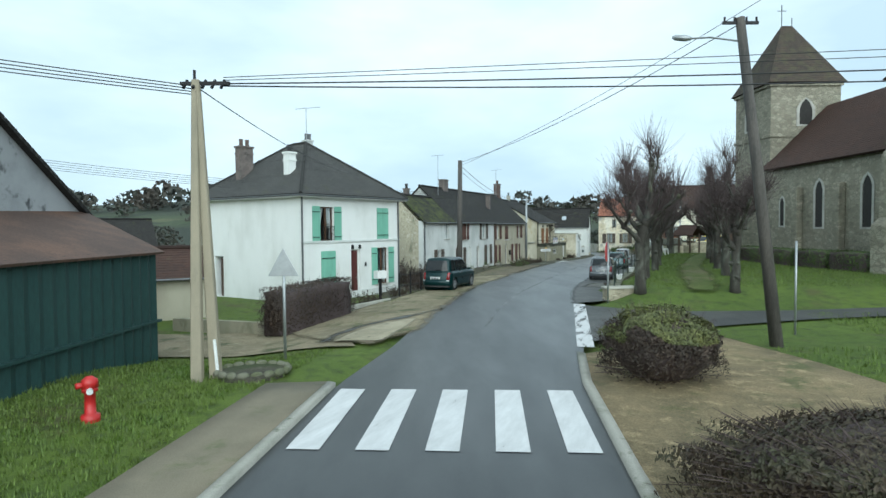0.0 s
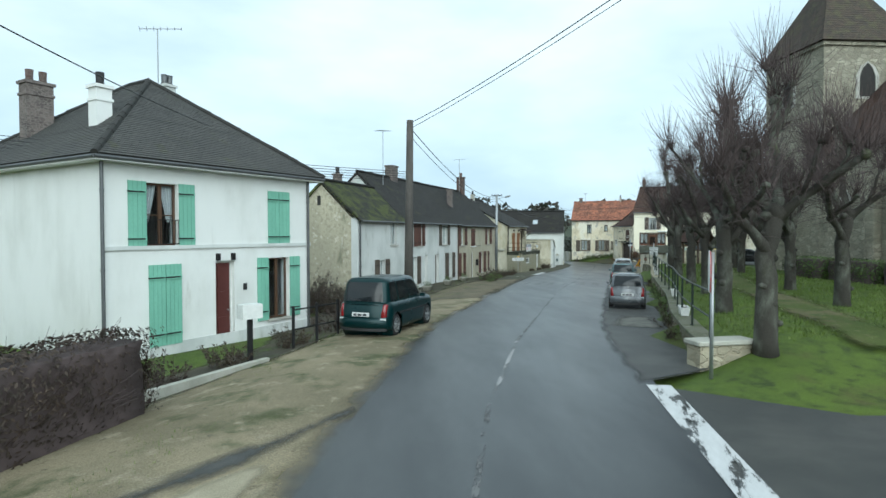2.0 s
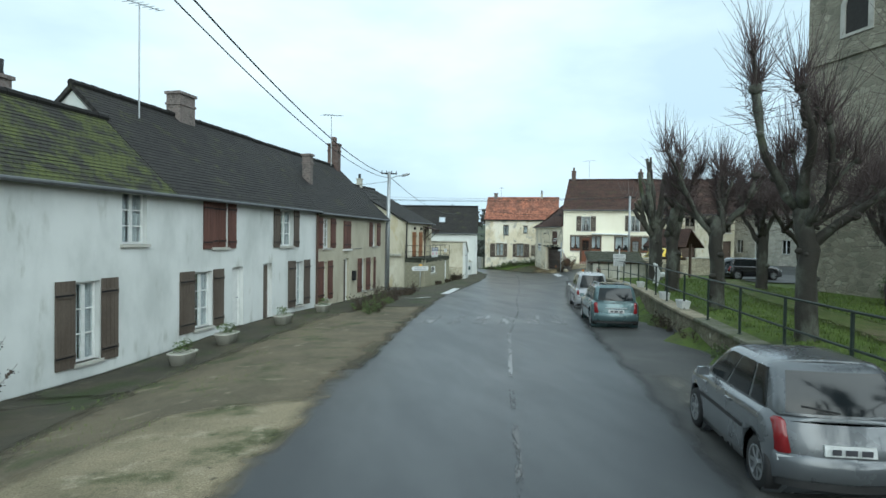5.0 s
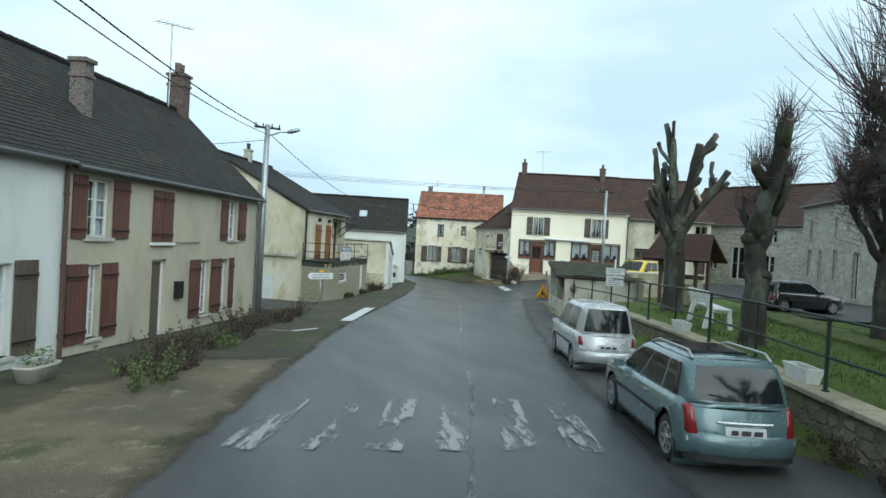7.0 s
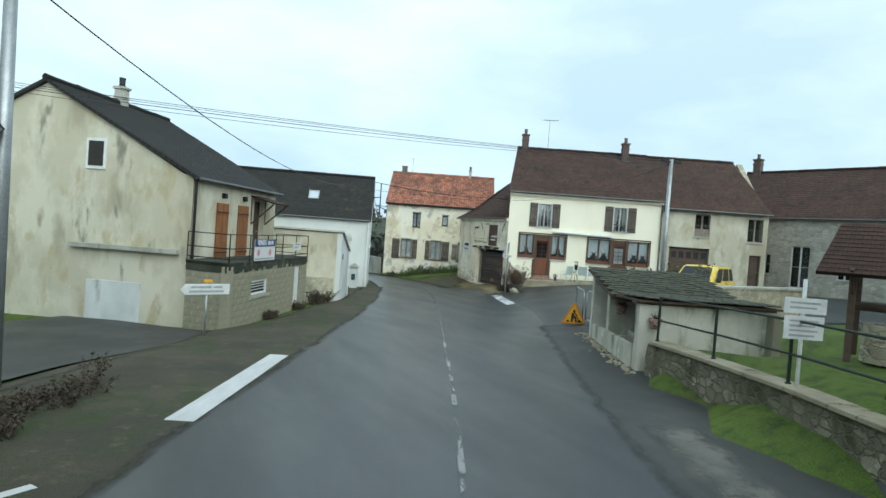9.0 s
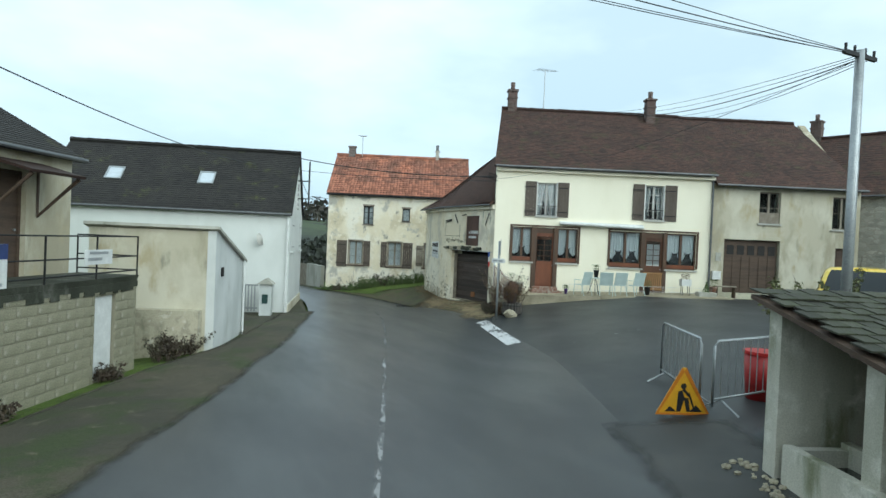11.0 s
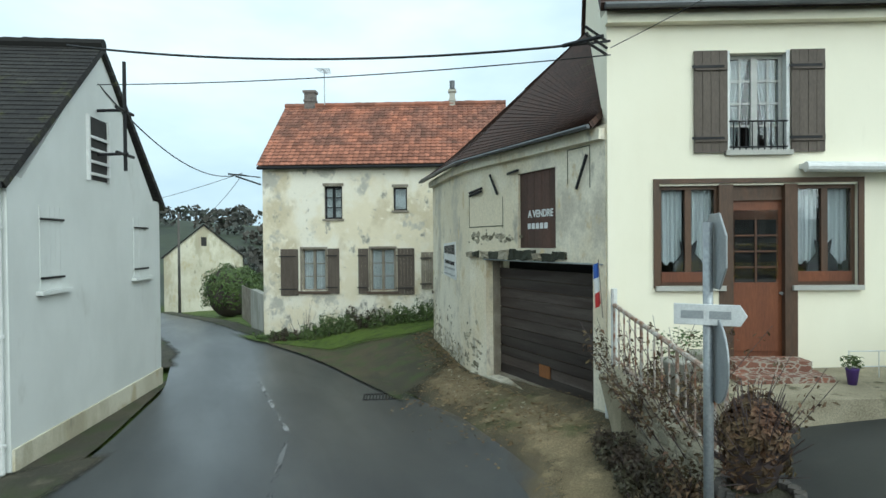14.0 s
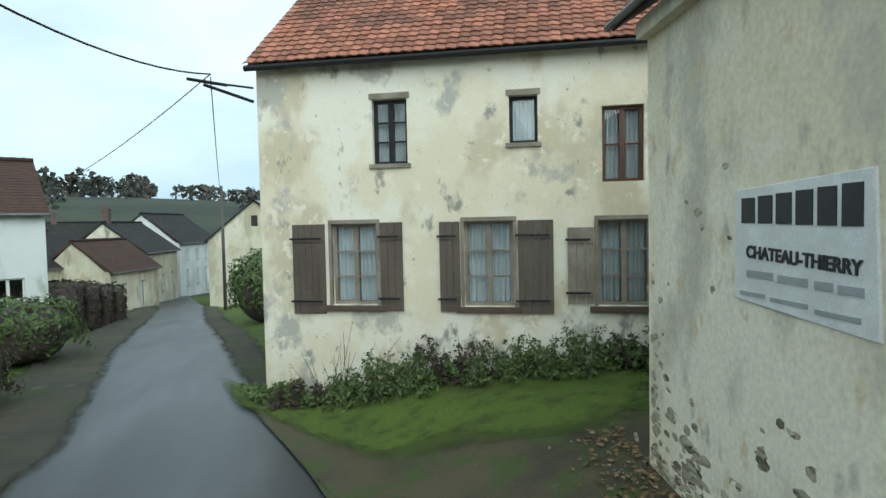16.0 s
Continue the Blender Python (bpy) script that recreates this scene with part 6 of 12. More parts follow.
        bm = bmesh.new()
        box(bm, u0 - 0.1, u1 + 0.1, -0.1, 0.0, z0 - 0.07, z0 - 0.01, G)
        part("sill", bm, SMOOTH_RENDER, h)
    # dark sheet on the gable paints the shade behind the slats
    bm = bmesh.new()
    box(bm, 2.25, 3.0, -0.012, 0.0, 3.72 - B, 4.85 - B, G)
    gw = part("gable_window", bm, SHADE_DARK, h, "dark slatted gable window")
    bm = bmesh.new()
    for k in range(4):
        z = 3.8 + 0.22 * k - B
        box(bm, 2.28, 2.97, -0.05, -0.015, z, z + 0.05, G)
    box(bm, 2.22, 2.28, -0.05, 0.0, 3.7 - B, 4.87 - B, G)
    box(bm, 2.97, 3.03, -0.05, 0.0, 3.7 - B, 4.87 - B, G)
    part("slats", bm, WHITE_PAINT, gw)
    bm = bmesh.new()
    for z in (4.2, 5.0):
        tube(bm, [(2.6, -0.02, z - B), (2.6, -0.55, z + 0.02 - B)], 0.03, 6)
        tube(bm, [(2.25, -0.5, z - B), (2.95, -0.5, z - B)], 0.03, 6)
    tube(bm, [(2.6, -0.5, 3.9 - B), (2.6, -0.5, 5.9 - B)], 0.035, 6)
    bm.transform(G)
    part("cable_bracket", bm, IRON, h, "dark iron cable bracket on the gable")
    bm = bmesh.new()
    box(bm, 0.02, W - 0.02, -0.04, 0.0, -0.4, 0.28, G)
    part("plinth", bm, STAIN_RENDER, h)
    return h


# --- cream house ---
CA, CB = (29.2, 82.75), (37.7, 78.95)


def cream_house():
    B = 0.6
    h = thing("cream_house", facade(CA, CB, B), "cream rendered house with dark brown shutters and shop-like ground floor windows", "house")
    L, Dp, e, top = 9.31, 8.2, 5.9 - B, 9.2 - B
    ups = [(1.75, 2.58, 3.83 - B, 5.24 - B), (6.38, 7.18, 3.86 - B, 5.33 - B)]
    lows = [(0.74, 1.62, 1.87 - B, 3.33 - B), (1.66, 2.66, 0.75 - B, 3.33 - B), (2.70, 3.58, 1.87 - B, 3.33 - B), (4.93, 6.32, 1.78 - B, 3.32 - B), (6.38, 7.32, 0.75 - B, 3.32 - B), (7.38, 8.68, 1.78 - B, 3.32 - B)]
    wall(h, L, -1.2, e, ups + lows, CREAM_RENDER)
    skew = Matrix(((1, 0.17, 0, -0.06), (0, 1, 0, 0), (0, 0, 1, 0), (0, 0, 0, 1)))
    wall(h, Dp - 0.7, -1.2, e, [], CREAM_RENDER, skew @ Matrix.Translation((0, Dp - 0.35, 0)) @ Matrix.Rotation(-math.pi / 2, 4, "Z"), 0.35, [(Dp / 2 - 0.35, top - 0.05)])
    wall(h, L - 1.5, -1.2, e, [], CREAM_RENDER, Matrix.Translation((L, Dp, 0)) @ Matrix.Rotation(math.pi, 4, "Z"))
    o = 0.3
    roof(h, [((-0.15, -o, e - 0.02), (L, -o, e - 0.02), (L, Dp / 2, top), (0.55, Dp / 2, top)),
             ((L, Dp + o, e - 0.02), (1.28, Dp + o, e - 0.02), (0.55, Dp / 2, top), (L, Dp / 2, top))], ROOF_BROWN)
    ridge_tiles(h, (0.55, Dp / 2, top + 0.02), (L, Dp / 2, top + 0.02), ROOF_BROWN)
    gutter(h, (-0.1, -o - 0.03, e - 0.06), (L, -o - 0.03, e - 0.06))
    bm = bmesh.new()
    box(bm, -0.03, L, -0.16, 0.0, e - 0.24, e - 0.12)
    part("cornice", bm, CREAM_RENDER, h)
    downpipe(h, L - 0.06, -0.08, -0.4, e - 0.1, mat=ZINC)
    for w in ups:
        window(h, *w, frame=PALE_SASH, cols=4, rows=4, curtain=True, parted=True)
        bm = bmesh.new()
        box(bm, w[0] - 0.035, w[0] + 0.012, -0.012, 0.10, w[2], w[3] + 0.03)
        box(bm, w[1] - 0.012, w[1] + 0.035, -0.012, 0.10, w[2], w[3] + 0.03)
        part("window_reveal", bm, WHITE_PAINT, h, "white painted window reveal")
        bm = bmesh.new()
        for k in range(9):
            tube(bm, [(w[0] + 0.06 + (w[1] - w[0] - 0.12) * k / 8, -0.02, w[2]), (w[0] + 0.06 + (w[1] - w[0] - 0.12) * k / 8, -0.02, w[2] + 0.42)], 0.009, 5)
        tube(bm, [(w[0], -0.02, w[2] + 0.42), (w[1], -0.02, w[2] + 0.42)], 0.014, 6)
        tube(bm, [(w[0], -0.02, w[2] + 0.05), (w[1], -0.02, w[2] + 0.05)], 0.012, 6)
        part("window_rail", bm, IRON, h, "black iron window rail")
    for u0, u1, z0, z1 in ((1.24, 1.72, 3.8, 5.27), (2.62, 3.10, 3.8, 5.27), (5.84, 6.33, 3.83, 5.36), (7.23, 7.74, 3.83, 5.36)):
        shutter(h, u0, u1, z0 - B, z1 - B, BROWN_SHUTTER)
    for i in (0, 2, 3, 5):
        window(h, *lows[i], frame=FRAME_BROWN, cols=2, rows=1, curtain=True, drop=0.80, set_in=0.06)
        u0, u1, z0, z1 = lows[i]
        bm = bmesh.new()
        box(bm, u0 + 0.05, u1 - 0.05, 0.045, 0.07, z0 + 0.05, z0 + 0.2)
        part("lower_rail", bm, DOOR_BROWN, h, "reddish brown bottom rail")
    # glazed doors
    for i, mat in ((1, WOOD_ORANGE), (4, WOOD_ORANGE)):
        u0, u1, z0, z1 = lows[i]
        d = door(h, u0, u1, z0, z1 - 0.16, WOOD_BROWN if i == 4 else DOOR_BROWN, set_in=0.08, panels=2, glazed=True, frame=FRAME_BROWN)
        bm = bmesh.new()
        box(bm, u0 + 0.2, u1 - 0.2, 0.072, 0.078, z0 + 1.15, z1 - 0.5)
        part("door_pane", bm, SHADE_DARK if i == 1 else CURTAIN, d)
        bm = bmesh.new()
        for k in range(1, 4):
            z = z0 + 1.15 + (z1 - 0.5 - z0 - 1.15) * k / 4
            box(bm, u0 + 0.18, u1 - 0.18, 0.05, 0.07, z - 0.012, z + 0.012)
        box(bm, (u0 + u1) / 2 - 0.012, (u0 + u1) / 2 + 0.012, 0.05, 0.07, z0 + 1.15, z1 - 0.5)
        part("glazing_bar", bm, WOOD_BROWN, d)
        bm = bmesh.new()
        box(bm, u0, u1, 0.06, 0.12, z1 - 0.16, z1)
        part("transom", bm, FRAME_BROWN, d)
    # brown surrounds of the two ground floor groups
    for u0, u1, z1 in ((0.66, 3.66, 3.36), (4.86, 8.76, 3.36)):
        bm = bmesh.new()
        box(bm, u0, u1, -0.03, 0.0, z1 - B, z1 + 0.07 - B)
        box(bm, u0, u0 + 0.08, -0.03, 0.0, 1.84 - B, z1 - B)
        box(bm, u1 - 0.08, u1, -0.03, 0.0, 1.84 - B, z1 - B)
        part("shopfront_trim", bm, FRAME_BROWN, h)
    for u0, u1 in ((1.60, 1.80), (2.54, 2.72), (6.30, 6.47), (7.25, 7.41)):
        bm = bmesh.new()
        box(bm, u0, u1, -0.025, 0.07, 0.75 - B, 3.34 - B)
        part("door_post", bm, FRAME_BROWN, h, "dark brown door post", 0.006)
    # rolled awning
    bm = bmesh.new()
    tube(bm, [(2.72, -0.22, 3.56 - B), (6.28, -0.22, 3.50 - B)], 0.075, 10)
    box(bm, 2.75, 6.25, -0.2, 0.0, 3.55 - B, 3.62 - B)
    part("awning_case", bm, WHITE_PAINT, h, "rolled up white awning")
    # cat shapes of black card in the windows
    for u in (1.2, 3.15, 5.35, 5.95, 7.8, 8.35, 6.85):
        bm = bmesh.new()
        pts = [(-0.24, 0), (0.24, 0), (0.2, 0.3), (0.1, 0.42), (0.13, 0.62), (0.06, 0.55), (-0.06, 0.55), (-0.13, 0.62), (-0.1, 0.42), (-0.22, 0.26)]
        poly_prism(bm, [(u + x, 1.92 - B + z) for x, z in pts], 0.10, 0.11)
        part("window_cutout", bm, RUBBER, h, "black cut-out figure behind the glass")
    chimney(h, 1.05, Dp / 2, top - 0.4, top + 0.85, 0.42, 0.4, CHIMNEY_BRICK, 1)
    chimney(h, L - 1.6, Dp / 2 - 0.5, top - 0.9, top + 0.6, 0.42, 0.4, CHIMNEY_BRICK, 1)
    # steps and sills of the doors
    bm = bmesh.new()
    box(bm, 1.55, 2.8, -0.75, 0.0, -0.3, 0.1)
    box(bm, 1.65, 2.7, -0.4, 0.0, 0.1, 0.24)
    part("door_step", bm, BRICK_RED, h, "low brick red door steps", 0.01)
    bm = bmesh.new()
    box(bm, 6.3, 7.4, -0.5, 0.0, -0.3, 0.14)
    part("door_step", bm, CONCRETE, h, "", 0.01)
    bm = bmesh.new()
    for k in range(9):
        box(bm, 6.5 + 0.085 * k, 6.54 + 0.085 * k, -0.05, -0.02, 0.3, 1.0)
    box(bm, 6.44, 7.26, -0.05, -0.02, 0.28, 0.33)
    box(bm, 6.44, 7.26, -0.05, -0.02, 0.97, 1.02)
    part("door_gate", bm, PINE, h, "low slatted wooden gate across the door")
    return h


def garage_house():
    B = 0.7
    d = (Vector((*CB, 0)) - Vector((*CA, 0))).normalized()
    a = (CB[0] + d.x * 0.02, CB[1] + d.y * 0.02)
    b = (CB[0] + d.x * 7, CB[1] + d.y * 7)
    h = thing("garage_house", facade(a, b, B), "weathered grey yellow house with a dark brown garage door", "house")
    L, Dp, e, top = 6.4, 8.2, 5.55 - B, 9.15 - B
    ops = [(0.55, 2.98, 0.2, 3.2 - B), (2.0, 2.92, 3.93 - B, 5.28 - B), (5.2, 6.1, 3.8 - B, 5.2 - B), (5.4, 6.1, 0.3, 3.0 - B)]
    wall(h, L, -1.0, e, ops, STAIN_RENDER)
    wall(h, Dp - 0.7, -1.0, e, [], RUBBLE, Matrix.Translation((L, 0.35, 0)) @ Matrix.Rotation(math.pi / 2, 4, "Z"), 0.35, [(Dp / 2 - 0.35, top - 0.05)])
    wall(h, L, -1.0, e, [], STAIN_RENDER, Matrix.Translation((L, Dp, 0)) @ Matrix.Rotation(math.pi, 4, "Z"))
    o = 0.3
    roof(h, [((0.0, -o, e - 0.05), (L + 0.12, -o, e - 0.05), (L - 0.6, Dp / 2, top), (0.0, Dp / 2, top)),
             ((L + 0.12, Dp + o, e - 0.05), (0.0, Dp + o, e - 0.05), (0.0, Dp / 2, top), (L - 0.6, Dp / 2, top))], ROOF_BROWN)
    ridge_tiles(h, (0.0, Dp / 2, top + 0.02), (L - 0.6, Dp / 2, top + 0.02), ROOF_BROWN)
    gutter(h, (0.0, -o - 0.03, e - 0.08), (L + 0.1, -o - 0.03, e - 0.08))
    bm = bmesh.new()
    box(bm, 0.6, 2.93, 0.16, 0.2, 0.2, 3.15 - B)
    gd = part("garage_door", bm, DARK_DOOR, h, "dark brown boarded garage door", 0.008)
    for k in range(6):
        bm = bmesh.new()
        box(bm, 0.62 + 0.385 * k, 0.97 + 0.385 * k, 0.135, 0.163, 0.25, 1.75)
        part("board", bm, DARK_DOOR, gd, "", 0.006)
    for k in range(5):
        bm = bmesh.new()
        box(bm, 0.75 + 0.45 * k, 1.05 + 0.45 * k, 0.145, 0.163, 1.85, 2.25)
        part("pane", bm, SHADE_DARK, gd)
    window(h, *ops[1], frame=GREY_WOOD, rows=2, curtain=False)
    window(h, *ops[2], frame=GREY_WOOD, rows=2, curtain=False)
    door(h, *ops[3], DARK_DOOR)
    bm = bmesh.new()
    box(bm, 2.0, 2.92, 0.04, 0.09, 3.95 - B, 4.4 - B)
    part("lower_shutter", bm, GREY_WOOD, h)
    bm = bmesh.new()
    box(bm, 0.05, 0.4, -0.14, 0.0, 0.75, 1.1)
    part("letter_box", bm, WHITE_PAINT, h, "white letter box", 0.02)
    bm = bmesh.new()
    box(bm, 0.2, 0.42, -0.04, 0.0, 1.55, 1.9)
    part("meter_box", bm, SILL, h, "", 0.01)
    return h


# --- the old shed with the advertisement ---
def old_shed():
    B = -0.15
    P = [(29.20, 82.80), (28.95, 87.0), (29.12, 88.2), (29.36, 89.5), (29.62, 90.8)]
    e = 4.25
    h = thing("old_shed", pose(28.95, 87.0, B), "old crumbling rendered shed with a brown garage door and loft hatch", "shed")
    loc = [(x - 28.95, y - 87.0) for x, y in P]
    # front wall towards the road, seen from the road: from the far end to the cream house
    q = [loc[4], loc[3], loc[2], loc[1], loc[0]]
    M = facade(q[3], q[4], 0)
    L = math.dist(q[3], q[4])
    ops = [(0.68, 3.92, 0.0, 2.2 - B), (1.87, 3.0, 2.42 - B, 3.77 - B)]
    wall(h, L, -0.5, e - B, ops, SHED_RENDER, M, 0.4)
    for k in range(3):
        LL = math.dist(q[k], q[k + 1])
        wall(h, LL, -0.6, e - B, [], SHED_RENDER, facade(q[k], q[k + 1], 0), 0.4)
    wall(h, 4.6, -0.6, e - B, [], SHED_RENDER, facade((q[0][0] + 4.4, q[0][1] + 1.3), q[0], 0), 0.35)
    # boarded garage door, deep in its opening, with a mossy stone pier beside it
    gd = bmesh.new()
    n = 11
    box(gd, 0.72, 3.9, 0.33, 0.36, 0.05, 2.16, M)
    g = part("garage_door", gd, DARK_DOOR, h, "dark brown plank garage door", 0.004)
    # added backing sheet: blocks skylight from the open shed and paints its inner shade
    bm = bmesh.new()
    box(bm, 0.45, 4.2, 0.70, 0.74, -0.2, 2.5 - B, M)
    part("dark_interior", bm, SHADE_DARK, g, "added dark board painting the shade behind the door")
    for k in range(n):
        z0 = 0.05 + 2.12 * k / n
        bm = bmesh.new()
        box(bm, 0.72, 3.88 - random.uniform(0, 0.03), 0.295 + random.uniform(0, 0.014), 0.332, z0, z0 + 2.12 / n - random.uniform(0.008, 0.022), M)
        part("plank", bm, PLANK_OLD, g)
    bm = bmesh.new()
    box(bm, 0.64, 0.74, 0.16, 0.30, -0.2, 2.3, M)
    part("door_post", bm, GREY_WOOD, g)
    bm = bmesh.new()
    box(bm, 0.69, 3.9, 0.24, 0.36, -0.1, 0.06, M)
    part("threshold", bm, GREY_WOOD, g)
    bm = bmesh.new()
    box(bm, 2.1, 2.42, 0.28, 0.296, 0.24, 0.46, M)
    part("patch", bm, WOOD_ORANGE, g)
    bm = bmesh.new()
    box(bm, 0.0, L - 0.05, 0.02, 0.4, 2.2 - B, 2.42 - B, M)
    part("lintel_beam", bm, DARK_DOOR, h, "old timber lintel", 0.02)
    bm = bmesh.new()
    box(bm, 0.6, L - 0.06, -0.02, 0.0, 2.175 - B, 2.2 - B, M)
    part("lintel_flashing", bm, STEEL, h)
    # broken mossy stones of the old sill under the hatch
    u = 0.05
    while u < 3.1:
        w = random.uniform(0.16, 0.4)
        bm = bmesh.new()
        box(bm, u, u + w - 0.015, -random.uniform(0.05, 0.12), 0.03, 2.2 - B + random.uniform(0.0, 0.04), 2.41 - B - random.uniform(0.0, 0.09), M)
        bmesh.ops.subdivide_edges(bm, edges=bm.edges[:], cuts=2, use_grid_fill=True)
        for v in bm.verts:
            v.co += Vector((noise.noise(v.co * 9), noise.noise(v.co * 9 + Vector((5, 0, 0))), noise.noise(v.co * 9 + Vector((0, 5, 0))))) * 0.035
        part("sill_stone", bm, DARK_MOSS if random.random() < 0.7 else RUBBLE, h)
        u += w
    # loft hatch, with its painted words
    bm = bmesh.new()
    box(bm, 1.87, 3.0, 0.085, 0.11, 2.42 - B, 3.77 - B, M)
    hatch = part("loft_hatch", bm, RED_SHUTTER, h, "brown boarded loft hatch", 0.003)
    for k in range(5):
        a = 1.87 + 1.13 * k / 5
        bm = bmesh.new()
        box(bm, a + 0.004, a + 1.13 / 5 - 0.004, 0.05, 0.09, 2.42 - B, 3.77 - B, M)
        part("board", bm, HATCH_BROWN, hatch, "", 0.003)
    # bricked up opening outlines and wall anchors
    bm = bmesh.new()
    for b_ in ((-0.01, 0.012, 2.85, 3.5), (1.335, 1.355, 2.80, 3.4), (0.0, 1.345, 2.835, 2.855), (3.32, 3.335, 3.45, 4.0), (3.86, 3.875, 3.35, 4.0), (3.335, 3.86, 3.985, 4.0)):
        box(bm, b_[0] if b_[0] > 0 else 0.0, b_[1], -0.006, 0.0, b_[2] - B, b_[3] - B, M)
    part("hatch_outline", bm, MOSSY, h, "thin dark outline of bricked up openings")
    for (u0, z0, u1, z1) in ((0.95, 3.85, 1.22, 3.45), (0.1, 3.56, 0.62, 3.62), (0.1, 3.50, 0.6, 3.56), (3.6, 3.35, 3.85, 3.85), (1.6, 3.80, 1.95, 3.83)):
        bm = bmesh.new()
        tube(bm, [(u0, -0.05, z0 - B), (u1, -0.05, z1 - B)], 0.025, 6)
        bm.transform(M)
        part("wall_iron", bm, IRON, h, "rusty iron bar")
    # roof: eave along the front, rising towards the cream house
    bm = bmesh.new()
    uvl = bm.loops.layers.uv.new("slope")
    o = 0.28
    eav = [(x - o, y + (0.25 if i == 0 else 0), e - B) for i, (x, y) in enumerate(q)]
    back = [(q[0][0] + 0.75, q[0][1] - 0.5, 4.95 - B), (q[1][0] + 1.1, q[1][1] - 0.3, 5.4 - B), (q[2][0] + 1.8, q[2][1] - 0.3, 6.2 - B), (q[3][0] + 2.6, q[3][1] - 0.6, 7.1 - B), (q[4][0] + 0.12, q[4][1] + 0.22, 4.52 - B)]
    for k in range(4):
        slab(bm, [eav[k], eav[k + 1], back[k + 1], back[k]], 0.09, uvl, (0, -1, 0), 0.13)
    far = [(x + 4.2, y + 0.8, 4.3 - B) for x, y in q]
    for k in range(3):
        slab(bm, [far[k + 1], far[k], back[k], back[k + 1]], 0.09, uvl, (0, 1, 0), 0.0)
    part("roof", bm, ROOF_RED, h, "old brown red tiles")
    bm = bmesh.new()
    tube(bm, [(x - 0.02, y, z - 0.05) for x, y, z in eav], 0.035, 6)
    part("gutter", bm, ZINC, h)
    for k in range(4):
        M2 = facade(q[k], q[k + 1], 0)
        LL = math.dist(q[k], q[k + 1])
        bm = bmesh.new()
        box(bm, 0, LL, -0.12, 0.0, e - B - 0.22, e - B - 0.06, M2)
        part("cornice", bm, SHED_RENDER, h)
    # rain pipe at the corner
    bm = bmesh.new()
    tube(bm, [(4.36, -0.1, -0.2), (4.36, -0.1, 0.5), (4.40, -0.02, 0.85), (4.40, -0.02, 2.0)], 0.045, 8)
    bm.transform(M)
    part("downpipe", bm, WHITE_PAINT, h, "white plastic rain pipe")
    return h, M, facade(q[0], (loc[1][0], loc[1][1]), 0), B, [facade(q[k], q[k + 1], 0) for k in range(3)]


# --- old house with the orange roof ---
OA, OB = (25.7, 97.1), (31.0, 94.7)


